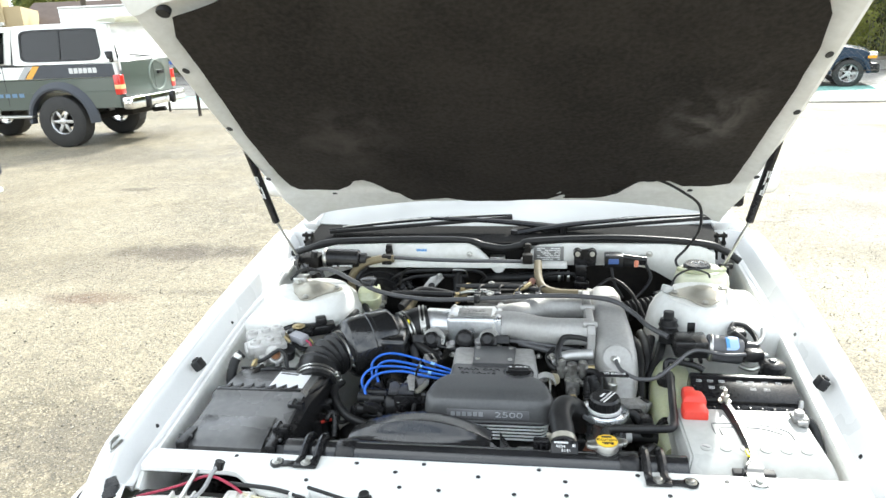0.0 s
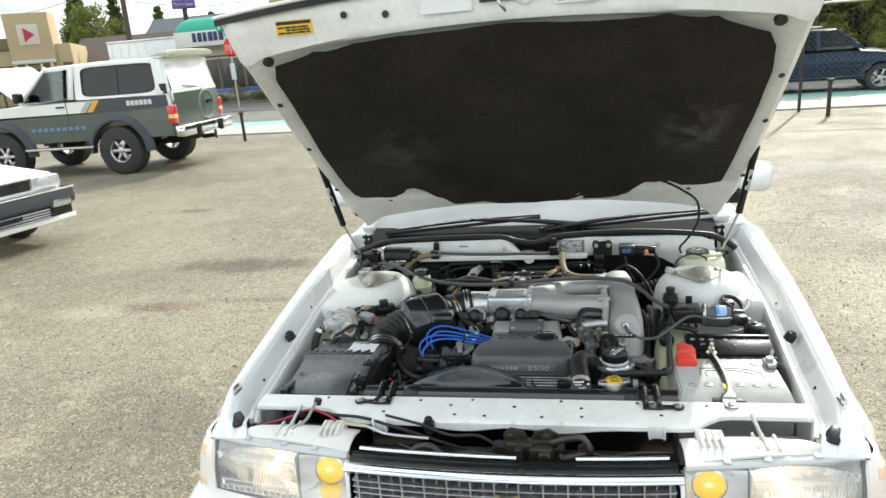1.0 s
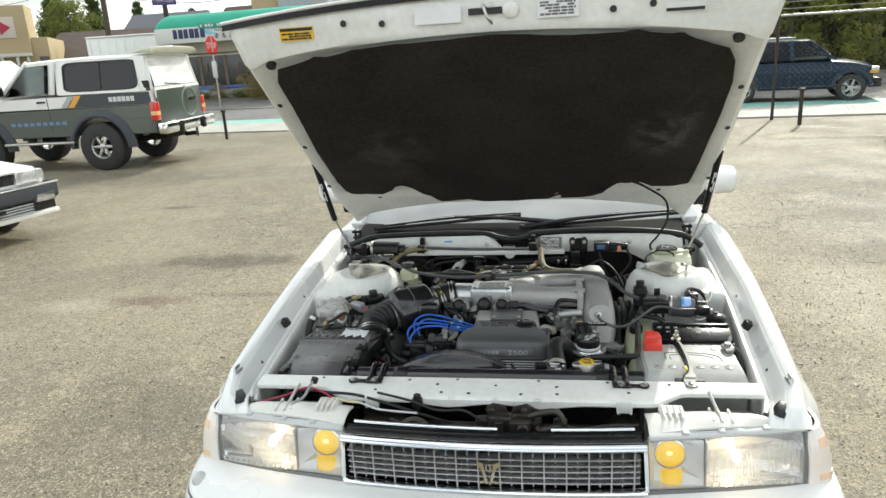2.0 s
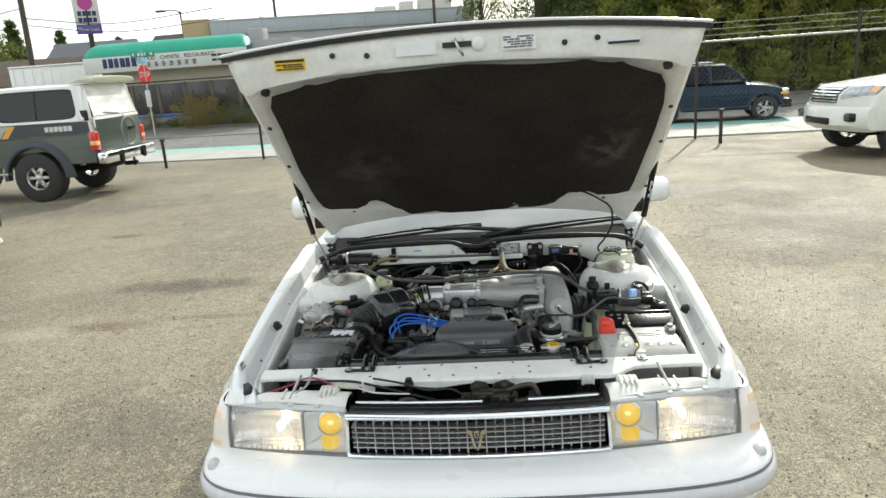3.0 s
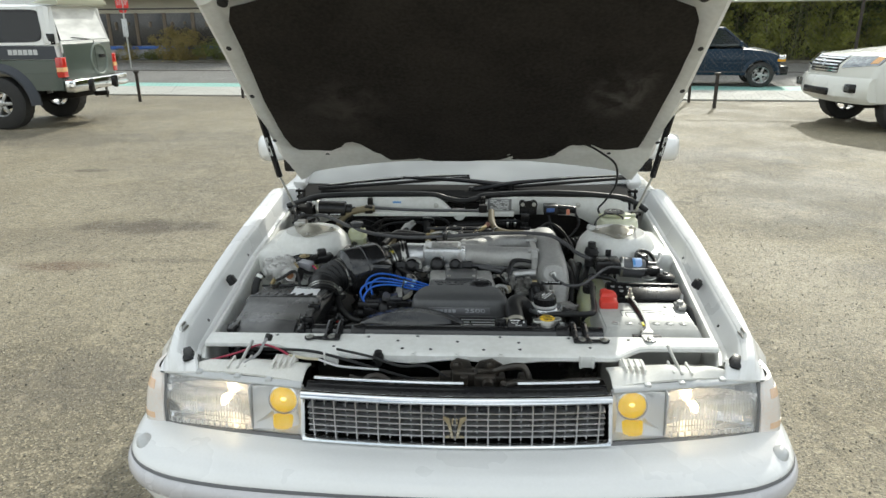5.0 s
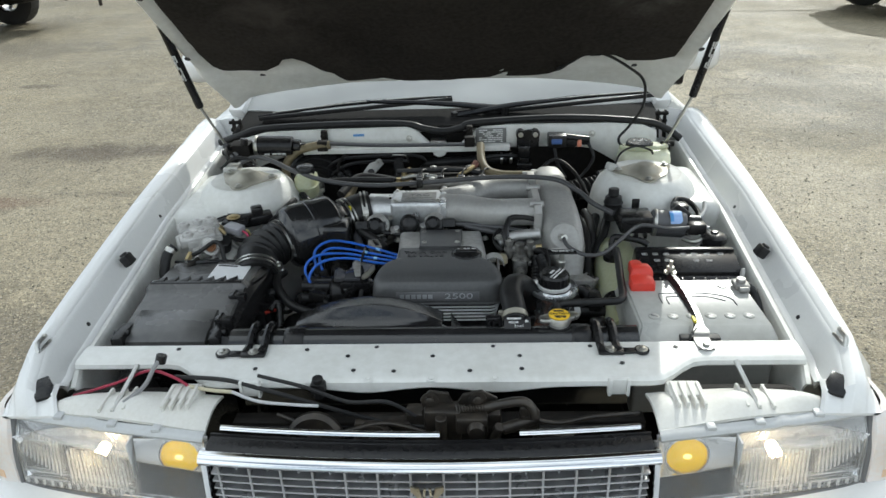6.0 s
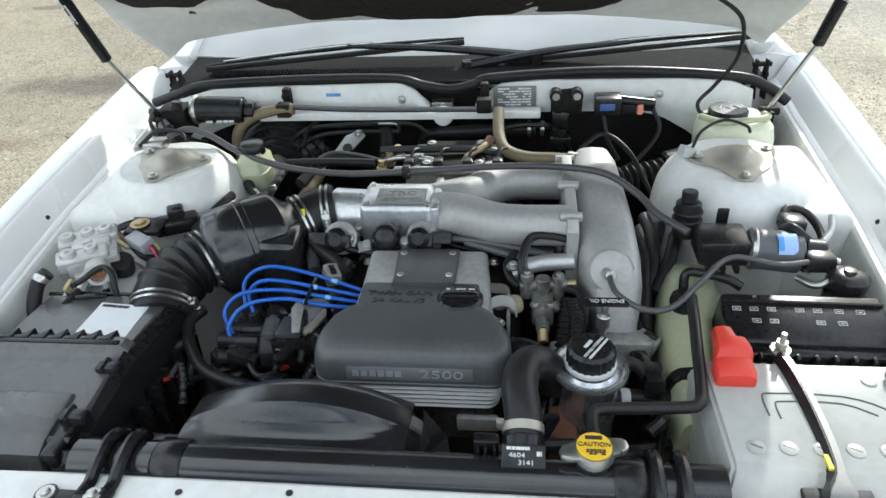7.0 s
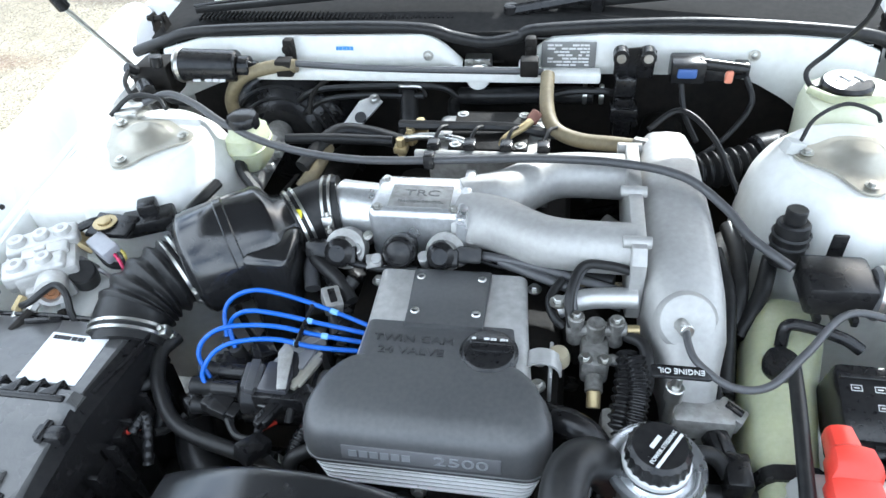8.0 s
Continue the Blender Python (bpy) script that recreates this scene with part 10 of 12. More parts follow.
def estate(m):
    t = thing("blue_suv", "dark navy sport utility car with alloy wheels on the street", "car", m)
    W, ARC = 0.83, [(0.0, 0.40, 0.34), (2.63, 0.40, 0.34)]
    hull("body", [(3.10, 0.32), (3.20, 0.50), (3.22, 0.72), (3.16, 0.88), (3.02, 0.95), (2.65, 1.03), (2.22, 1.08), (-0.85, 1.10), (-0.95, 0.75), (-0.92, 0.32)], ARC, 0.32, W, BLUE, t, 0.06, "dark blue body", 0.16, 0.06)
    part("cabin_floor", box(BM(), (-0.80, -0.74, 1.105), (2.15, 0.74, 1.112), 0), SEAT, t)
    bm = sheet(BM(), lambda u, v: (lerp(-0.78, 1.60, u), (2 * v - 1) * 0.66, 1.62 + 0.02 * math.sin(u * 3.14) - 0.04 * (2 * v - 1) ** 4), 10, 10, 0.04, push=(0, 0, 1))
    part("roof", bm, BLUE, t)
    for s in (-1, 1):
        for a, b, wd in (((2.24, 0.76, 1.06), (1.58, 0.63, 1.60), 0.07), ((1.18, 0.795, 1.08), (1.14, 0.65, 1.60), 0.10), ((0.30, 0.795, 1.09), (0.26, 0.65, 1.60), 0.09), ((-0.84, 0.77, 1.09), (-0.76, 0.64, 1.60), 0.13)):
            part("pillar", strut_bar(BM(), (a[0], s * a[1], a[2]), (b[0], s * b[1], b[2]), wd, 0.05), BLUE, t)
        pane([(1.22, s * 0.795, 1.10), (2.16, s * 0.775, 1.09), (1.56, s * 0.645, 1.57), (1.18, s * 0.65, 1.57)], CARGLASS, "door_window", t)
        pane([(0.34, s * 0.80, 1.10), (1.13, s * 0.80, 1.10), (1.09, s * 0.655, 1.57), (0.31, s * 0.655, 1.57)], TINT, "side_window", t)
        pane([(-0.78, s * 0.79, 1.10), (0.25, s * 0.80, 1.10), (0.21, s * 0.655, 1.57), (-0.70, s * 0.65, 1.57)], TINT, "side_window", t)
        part("roof_rail", rod(BM(), (-0.6, s * 0.56, 1.67), (1.25, s * 0.56, 1.68), 0.015), CHROME, t)
        part("side_moulding", box(BM(), (0.45, s * W - 0.004, 0.62), (2.2, s * W + 0.012, 0.68), 0.006), BLUE, t)
        part("door_gap", box(BM(), (1.155, s * W - 0.004, 0.36), (1.165, s * W + 0.0015, 1.08), 0), INK, t)
        part("door_gap", box(BM(), (2.12, s * W - 0.004, 0.36), (2.13, s * W + 0.0015, 1.06), 0), INK, t)
        part("door_mirror", box(BM(), (1.98, s * 0.90 - 0.09, 1.10), (2.08, s * 0.90 + 0.07, 1.24), 0.03, 3), BLUE, t)
        part("turn_lamp", box(BM(), (3.02, s * 0.80 - 0.045, 0.70), (3.225, s * 0.80 + 0.036, 0.77), 0.01), AMBER, t)
        part("headlamp", box(BM(), (3.04, s * 0.78 - 0.12, 0.77), (3.21, s * 0.80 + 0.032, 0.87), 0.01), REFLECT, t)
        for cx in (0.0, 2.63):
            wheel(t, (cx, s * 0.745, 0.34), 0.34, 0.22, 0.22, s, 5)
            rings = []
            for k in range(13):
                a = math.pi * k / 12
                rings.append([(cx + r2 * math.cos(a), s * yy, 0.34 + r2 * math.sin(a)) for r2, yy in ((0.395, W - 0.02), (0.40, W + 0.03), (0.45, W + 0.03), (0.50, W - 0.005))])
            part("wheel_lip", loft(BM(), rings), BLUE, t)
    part("front_bumper", box(BM(), (3.08, -0.82, 0.34), (3.32, 0.82, 0.58), 0.04, 3), PLASTIC, t)
    pane([(2.26, -0.70, 1.07), (2.26, 0.70, 1.07), (1.61, 0.60, 1.59), (1.61, -0.60, 1.59)], CARGLASS, "windscreen", t)
    pane([(-0.88, -0.70, 1.10), (-0.88, 0.70, 1.10), (-0.72, 0.60, 1.58), (-0.72, -0.60, 1.58)], TINT, "rear_window", t)
    for x, y in ((1.05, 0.35), (1.05, -0.35), (0.15, 0.3), (0.15, -0.3)):
        part("seat", box(BM(), (x - 0.07, y - 0.22, 1.11), (x + 0.07, y + 0.22, 1.42), 0.05, 3), SEAT, t)
    return t


estate(at_axle(4.90, 17.75, 0.981, -0.196) @ Matrix.Scale(0.9, 4))

# white off-road estate facing the lot
PEARL = surf("pearl_paint", (0.72, 0.72, 0.67), 0.28, col2=(0.66, 0.66, 0.60), scale=3, coat=0.6, rvar=0.05)
def pearl_suv(m):
    t = thing("pearl_suv", "pearl white sport utility car parked by the fence", "car", m)
    W, ARC = 0.93, [(0.0, 0.46, 0.39), (2.79, 0.46, 0.39)]
    hull("body", [(3.62, 0.42), (3.70, 0.70), (3.66, 0.98), (3.50, 1.12), (2.15, 1.25), (-0.95, 1.28), (-1.05, 0.80), (-1.0, 0.42)], ARC, 0.42, W, PEARL, t, 0.10, "pearl white body", 0.30, 0.08)
    part("cabin_floor", box(BM(), (-0.85, -0.8, 1.285), (2.0, 0.8, 1.292), 0), SEAT, t)
    part("roof", sheet(BM(), lambda u, v: (lerp(-0.85, 1.35, u), (2 * v - 1) * 0.74, 1.82 + 0.03 * math.sin(u * 3.14) - 0.05 * (2 * v - 1) ** 4), 10, 10, 0.05, push=(0, 0, 1)), PEARL, t)
    for s in (-1, 1):
        for a, b, wd in (((2.12, 0.84, 1.25), (1.33, 0.71, 1.80), 0.08), ((1.05, 0.88, 1.26), (1.0, 0.73, 1.80), 0.11), ((-0.1, 0.88, 1.27), (-0.1, 0.73, 1.80), 0.10), ((-0.95, 0.85, 1.27), (-0.80, 0.72, 1.80), 0.14)):
            part("pillar", strut_bar(BM(), (a[0], s * a[1], a[2]), (b[0], s * b[1], b[2]), wd, 0.05), PEARL, t)
        pane([(1.1, s * 0.88, 1.28), (2.04, s * 0.86, 1.27), (1.32, s * 0.73, 1.77), (1.05, s * 0.735, 1.77)], CARGLASS, "door_window", t)
        pane([(-0.04, s * 0.885, 1.28), (1.0, s * 0.885, 1.28), (0.95, s * 0.735, 1.77), (-0.04, s * 0.735, 1.77)], TINT, "side_window", t)
        pane([(-0.9, s * 0.87, 1.28), (-0.16, s * 0.885, 1.28), (-0.16, s * 0.735, 1.77), (-0.76, s * 0.73, 1.77)], TINT, "side_window", t)
        def nx(y, z):
            return interp(z, (0.70, 0.98, 1.12, 1.18), (3.70, 3.66, 3.50, 3.0)) - 0.30 * (abs(y) / 0.93) ** 2.6 + 0.012
        def face(u, v):
            y = lerp(0.44, 0.905, u)
            z = lerp(lerp(0.93, 0.99, u), lerp(1.10, 1.13, u), v)
            return (nx(y, z), s * y, z)
        bm = sheet(BM(), face, 12, 6, 0.03, push=(1, 0, 0))
        hl = part("headlamp", bm, surf("lamp_depth", (0.42, 0.44, 0.45), 0.15, 0.7, col2=(0.20, 0.21, 0.22), scale=9, fine=30, amount=0.9, coat=0.8), t, "clear wraparound headlamp")
        part("turn_section", sheet(BM(), lambda u, v: Vector(face(lerp(0.78, 0.95, u), lerp(0.25, 0.9, v))) + Vector((0.006, 0, 0)), 5, 4, 0.006, push=(1, 0, 0)), AMBER_L, hl)
        part("fog_lamp", box(BM(), (3.56, s * 0.66 - 0.11, 0.60), (3.665, s * 0.66 + 0.09, 0.70), 0.02), CLEAR, t)
        part("fog_recess", box(BM(), (3.55, s * 0.66 - 0.16, 0.585), (3.655, s * 0.66 + 0.12, 0.715), 0.02), PLASTIC, t)
        part("door_mirror", box(BM(), (1.85, s * 1.0 - 0.11, 1.27), (1.97, s * 1.0 + 0.09, 1.45), 0.04, 3), PEARL, t)
        for x in (0.0, 2.79):
            wheel(t, (x, s * 0.80, 0.385), 0.385, 0.26, 0.23, s, 6)
    def gface(y0, z0, z1, out):
        return lambda u, v: (nx(lerp(-y0, y0, u), lerp(z0, z1, v)) + out, lerp(-y0, y0, u), lerp(z0, z1, v))
    g = part("grille", sheet(BM(), gface(0.37, 0.86, 1.09, 0.004), 16, 6, 0.02, push=(1, 0, 0)), PLASTIC, t, "dark grille with bright bars")
    for k in range(5):
        z = 0.875 + k * 0.046
        part("grille_bar", sheet(BM(), gface(0.37, z, z + 0.020, 0.024), 16, 2, 0.03, push=(1, 0, 0)), CHROME, g)
    part("grille_surround", sheet(BM(), gface(0.39, 1.088, 1.112, 0.026), 16, 2, 0.04, push=(1, 0, 0)), CHROME, g)
    part("grille_badge", lathe(BM(), [(0.07, 0), (0.07, 0.01), (0.055, 0.012), (0.055, 0.004)], Matrix.Translation((nx(0, 0.99) + 0.03, 0, 0.99)) @ pose(0, 0, 0, 0, 75, 0), 30), CHROME, g)
    part("front_bumper", loft(BM(), [[(lerp(3.76, 3.40, a) - (0.30 * (abs(y) / 0.93) ** 2.6) - ins, y, z) for a, z, ins in ((1, 0.46, 0), (0.10, 0.46, 0.02), (0, 0.52, 0), (0, 0.74, 0), (0.12, 0.80, 0.0), (1, 0.81, 0))] for y in (-0.92, -0.85, -0.7, -0.5, -0.25, 0, 0.25, 0.5, 0.7, 0.85, 0.92)]), PEARL, t)
    part("lower_intake", box(BM(), (3.70, -0.34, 0.52), (3.772, 0.34, 0.63), 0.02), PLASTIC, t)
    pane([(2.16, -0.78, 1.26), (2.16, 0.78, 1.26), (1.36, 0.68, 1.80), (1.36, -0.68, 1.80)], CARGLASS, "windscreen", t)
    pane([(-0.98, -0.78, 1.28), (-0.98, 0.78, 1.28), (-0.84, 0.68, 1.79), (-0.84, -0.68, 1.79)], TINT, "rear_window", t)
    part("underbody", box(BM(), (-0.9, -0.78, 0.36), (3.4, 0.78, 0.60), 0.05), DARK, t)
    return t


pearl_suv(at_axle(6.42 + 2.79 * 0.99, 10.20 + 2.79 * 0.06, -0.998, -0.06))

# second white sedan: wide dark bumper and thin lamps
def low_sedan(m):
    t = thing("second_sedan", "low white sedan with dark bumper parked on asphalt", "car", m)
    W, ARC = 0.82, [(0.0, 0.36, 0.31), (2.62, 0.36, 0.31)]
    hull("body", [(3.38, 0.26), (3.42, 0.56), (3.40, 0.72), (3.30, 0.77), (2.55, 0.86), (2.0, 0.92), (-0.95, 0.95), (-1.15, 0.90), (-1.15, 0.40), (-1.0, 0.26)], ARC, 0.26, W, WHITE2, t, 0.045, "white body", 0.06, 0.03)
    part("cabin_floor", box(BM(), (-0.4, -0.7, 0.952), (1.9, 0.7, 0.958), 0), SEAT, t)
    part("roof", sheet(BM(), lambda u, v: (lerp(-0.05, 1.25, u), (2 * v - 1) * 0.58, 1.36 + 0.02 * math.sin(u * 3.14) - 0.04 * (2 * v - 1) ** 4), 10, 10, 0.03, push=(0, 0, 1)), WHITE2, t)
    for s in (-1, 1):
        for a, b, wd in (((2.0, 0.72, 0.92), (1.22, 0.56, 1.35), 0.06), ((0.9, 0.77, 0.93), (0.85, 0.58, 1.35), 0.07), ((-0.55, 0.74, 0.94), (-0.05, 0.56, 1.35), 0.09)):
            part("pillar", strut_bar(BM(), (a[0], s * a[1], a[2]), (b[0], s * b[1], b[2]), wd, 0.05), WHITE2, t)
        pane([(0.95, s * 0.77, 0.95), (1.92, s * 0.75, 0.94), (1.22, s * 0.58, 1.33), (0.90, s * 0.585, 1.33)], CARGLASS, "side_window", t)
        pane([(-0.48, s * 0.76, 0.96), (0.86, s * 0.77, 0.95), (0.82, s * 0.585, 1.33), (-0.02, s * 0.58, 1.33)], CARGLASS, "side_window", t)
        bm = box(BM(), (3.30, s * 0.61 - 0.17, 0.615), (3.425, s * 0.61 + 0.17, 0.74), 0.012)
        part("headlamp", bm, REFLECT, t, "bright rectangular headlamp")
        part("headlamp_glass", box(BM(), (3.426, s * 0.61 - 0.17, 0.615), (3.432, s * 0.61 + 0.17, 0.738), 0.002), CLEAR, t).visible_shadow = False
        part("bumper_lamp", box(BM(), (3.50, s * 0.64 - 0.10, 0.40), (3.565, s * 0.64 + 0.13, 0.49), 0.01), CLEAR, t)
        part("bumper_lamp_back", box(BM(), (3.50, s * 0.64 - 0.095, 0.405), (3.555, s * 0.64 + 0.125, 0.485), 0.006), REFLECT, t)
        for x in (0.0, 2.62):
            wheel(t, (x, s * 0.72, 0.31), 0.31, 0.19, 0.195, s, 5)
    part("grille", box(BM(), (3.36, -0.42, 0.62), (3.432, 0.42, 0.735), 0.008), PLASTIC, t, "black grille")
    part("grille_trim", box(BM(), (3.35, -0.44, 0.735), (3.44, 0.44, 0.755), 0.006), CHROME, t)
    part("grille_badge", box(BM(), (3.43, -0.03, 0.655), (3.442, 0.03, 0.71), 0.006), CHROME, t)
    b = part("front_bumper", box(BM(), (3.38, -0.84, 0.42), (3.555, 0.84, 0.585), 0.035, 4), FLARE, t, "dark grey bumper")
    part("bumper_trim", box(BM(), (3.40, -0.845, 0.575), (3.56, 0.845, 0.597), 0.008), CHROME, b)
    part("valance", box(BM(), (3.34, -0.82, 0.24), (3.53, 0.82, 0.30), 0.02), WHITE2, t, "white lower valance")
    for k in range(4):
        part("valance_bar", box(BM(), (3.40, -0.50, 0.305 + 0.028 * k), (3.545, 0.50, 0.318 + 0.028 * k), 0.004), GREYTRIM, b)
    part("valance_back", box(BM(), (3.36, -0.80, 0.28), (3.50, 0.80, 0.44), 0.01), PLASTIC, b)
    part("plate_bracket", box(BM(), (3.55, -0.16, 0.36), (3.565, 0.16, 0.40), 0.004), PLASTIC, b)
    pane([(2.0, -0.70, 0.93), (2.0, 0.70, 0.93), (1.24, 0.55, 1.35), (1.24, -0.55, 1.35)], CARGLASS, "windscreen", t)
    pane([(-0.60, -0.68, 0.95), (-0.60, 0.68, 0.95), (-0.06, 0.55, 1.35), (-0.06, -0.55, 1.35)], CARGLASS, "rear_window", t)
    for y in (-0.34, 0.34):
        part("seat", box(BM(), (0.9, y - 0.22, 0.955), (1.02, y + 0.22, 1.25), 0.04, 3), SEAT, t)
    return t


HX, HY = 0.975, -0.22
low_sedan(at_axle(-5.60 - 3.5 * HX, 4.72 - 3.5 * HY, HX, HY))

# ---- ground, street ----
def asphalt(name, light, dark, rough, stains=(), wet=0.0):
    m = bpy.data.materials.new(name)
    m.use_nodes = True
    n, l = m.node_tree.nodes, m.node_tree.links
    b = n["Principled BSDF"]
    tc = n.new("ShaderNodeTexCoord")
    def tex(scale, detail=4, kind="ShaderNodeTexNoise"):
        t = n.new(kind)
        t.inputs["Scale"].default_value = scale
        if kind == "ShaderNodeTexNoise":
            t.inputs["Detail"].default_value = detail
        l.new(tc.outputs["Object"], t.inputs["Vector"])
        return t
    def mixc(fac, a, c2):
        x = n.new("ShaderNodeMixRGB")
        l.new(fac, x.inputs["Fac"])
        for k, v in (("Color1", a), ("Color2", c2)):
            if isinstance(v, tuple):
                x.inputs[k].default_value = (*v, 1)
            else:
                l.new(v, x.inputs[k])
        return x.outputs["Color"]
    def rng(v, a, c, lo=0.0, hi=1.0):
        x = n.new("ShaderNodeMapRange")
        x.interpolation_type = "SMOOTHSTEP"
        for k, q in (("From Min", a), ("From Max", c), ("To Min", lo), ("To Max", hi)):
            x.inputs[k].default_value = q
        l.new(v, x.inputs["Value"])
        return x.outputs[0]
    col = mixc(rng(tex(0.45, 6).outputs["Fac"], 0.40, 0.62), light, dark)
    col = mixc(rng(tex(3.2, 5).outputs["Fac"], 0.50, 0.72, 0, 0.55), col, tuple(c * 1.28 for c in light))
    stones = tex(118, kind="ShaderNodeTexVoronoi")
    sp = n.new("ShaderNodeSeparateColor")
    l.new(stones.outputs["Color"], sp.inputs["Color"])
    col = mixc(rng(sp.outputs["Red"], 0.70, 0.98, 0, 0.75), col, tuple(c * 1.75 for c in light))
    col = mixc(rng(sp.outputs["Green"], 0.68, 0.95, 0, 0.8), col, tuple(c * 0.30 for c in dark))
    fine = tex(240, 3)
    col = mixc(rng(fine.outputs["Fac"], 0.50, 0.70, 0, 0.5), col, tuple(c * 0.45 for c in dark))
    col = mixc(rng(tex(44, 5).outputs["Fac"], 0.50, 0.72, 0, 0.45), col, tuple(c * 0.55 for c in dark))
    col = mixc(rng(tex(9, 6).outputs["Fac"], 0.54, 0.70, 0, 0.5), col, tuple(c * 0.6 for c in dark))
    col = mixc(rng(tex(14, 6).outputs["Fac"], 0.56, 0.72, 0, 0.6), col, tuple(c * 1.5 for c in light))
    # worn dark stains with ragged outlines
    pos = n.new("ShaderNodeSeparateXYZ")
    l.new(tc.outputs["Object"], pos.inputs[0])
    rag, speck = tex(2.6, 6), rng(tex(38, 6).outputs["Fac"], 0.40, 0.60, 0.55, 1.0)
    for x, y, rx, ry, tone, amt in stains:
        v = n.new("ShaderNodeVectorMath")
        v.operation = "SUBTRACT"
        l.new(tc.outputs["Object"], v.inputs[0])
        v.inputs[1].default_value = (x, y, 0)
        s = n.new("ShaderNodeVectorMath")
        s.operation = "DIVIDE"
        s.inputs[1].default_value = (rx, ry, 1)
        l.new(v.outputs[0], s.inputs[0])
        ln = n.new("ShaderNodeVectorMath")
        ln.operation = "LENGTH"
        l.new(s.outputs[0], ln.inputs[0])
        ad = n.new("ShaderNodeMath")
        ad.operation = "MULTIPLY_ADD"
        l.new(rag.outputs["Fac"], ad.inputs[0])
        ad.inputs[1].default_value = 2.4
        l.new(ln.outputs["Value"], ad.inputs[2])
        mu = n.new("ShaderNodeMath")
        mu.operation = "MULTIPLY"
        l.new(rng(ad.outputs[0], 1.45, 2.45, amt, 0.0), mu.inputs[0]), l.new(speck, mu.inputs[1])
        col = mixc(mu.outputs[0], col, tone)
    # hairline cracks that come and go
    warp, wob = n.new("ShaderNodeVectorMath"), tex(2.2, 6)
    warp.operation = "MULTIPLY_ADD"
    l.new(wob.outputs["Color"], warp.inputs[0])
    warp.inputs[1].default_value = (0.9, 0.9, 0.0)
    l.new(tc.outputs["Object"], warp.inputs[2])
    net = n.new("ShaderNodeTexVoronoi")
    net.feature = "DISTANCE_TO_EDGE"
    net.inputs["Scale"].default_value = 0.42
    l.new(warp.outputs[0], net.inputs["Vector"])
    cut, some = rng(net.outputs["Distance"], 0.0015, 0.006, 1.0, 0.0), rng(tex(0.6, 3).outputs["Fac"], 0.50, 0.62, 0.0, 0.5)
    both = n.new("ShaderNodeMath")
    both.operation = "MULTIPLY"
    l.new(cut, both.inputs[0]), l.new(some, both.inputs[1])
    col = mixc(both.outputs[0], col, tuple(c * 0.35 for c in dark))
    l.new(col, b.inputs["Base Color"])
    rough_map = rng(tex(1.1, 5).outputs["Fac"], 0.35, 0.65, rough - wet, rough + 0.08)
    # some bare stone facets are polished
    polish = n.new("ShaderNodeMath")
    polish.operation = "SUBTRACT"
    l.new(rough_map, polish.inputs[0]), l.new(rng(sp.outputs["Blue"], 0.80, 0.97, 0.0, 0.42), polish.inputs[1])
    l.new(polish.outputs[0], b.inputs["Roughness"])
    b.inputs["Specular IOR Level"].default_value = 0.5
    h = n.new("ShaderNodeMath")
    h.operation = "ADD"
    l.new(stones.outputs["Distance"], h.inputs[0]), l.new(fine.outputs["Fac"], h.inputs[1])
    bp = n.new("ShaderNodeBump")
    bp.inputs["Strength"].default_value, bp.inputs["Distance"].default_value = 0.55, 0.006
    l.new(h.outputs[0], bp.inputs["Height"]), l.new(bp.outputs["Normal"], b.inputs["Normal"])
    return m


OIL = (0.055, 0.040, 0.026)
LOT = asphalt("worn_lot_asphalt", (0.275, 0.237, 0.162), (0.188, 0.161, 0.109), 0.72, [(-2.85, 4.28, 0.60, 0.26, OIL, 1.0), (-2.60, 4.25, 0.85, 0.16, (0.075, 0.056, 0.036), 0.8), (-3.4, 4.0, 0.9, 0.5, (0.14, 0.115, 0.075), 0.55), (-2.98, 3.28, 0.42, 0.11, (0.11, 0.060, 0.034), 0.8), (-3.55, 3.15, 0.35, 0.2, (0.40, 0.36, 0.28), 0.5), (2.9, 4.4, 0.9, 0.5, (0.11, 0.096, 0.068), 0.6), (4.2, 7.8, 1.3, 0.8, (0.12, 0.105, 0.075), 0.6), (-2.25, 3.42, 0.6, 0.06, (0.09, 0.072, 0.05), 0.6), (-1.0, 9.3, 3.2, 0.8, (0.11, 0.095, 0.07), 0.4), (-6.5, 9.0, 2.6, 1.1, (0.09, 0.082, 0.07), 0.6),
                           (3.5, 5.6, 1.1, 1.5, (0.10, 0.092, 0.078), 0.6), (3.2, 3.2, 0.8, 0.5, (0.09, 0.08, 0.07), 0.5), (-4.6, 6.6, 0.25, 0.10, OIL, 0.8), (-1.9, 1.6, 0.6, 0.35, (0.09, 0.08, 0.07), 0.4), (2.6, 7.6, 1.8, 0.6, (0.12, 0.11, 0.095), 0.5)], 0.10)
ROADTAR = asphalt("street_asphalt", (0.20, 0.19, 0.175), (0.155, 0.148, 0.135), 0.66)
CONC = surf("pale_concrete", (0.46, 0.45, 0.41), 0.75, col2=(0.36, 0.35, 0.31), scale=1.4, fine=60, amount=0.8, bump=0.2, bump_scale=90)
TEAL = surf("faded_teal_paint", (0.20, 0.46, 0.40), 0.6, col2=(0.30, 0.46, 0.40), scale=2.2, fine=50, amount=0.8)
GRASS = surf("rough_grass", (0.075, 0.085, 0.035), 0.95, col2=(0.13, 0.11, 0.06), scale=1.5, fine=25, amount=0.9, bump=0.8, bump_scale=20)
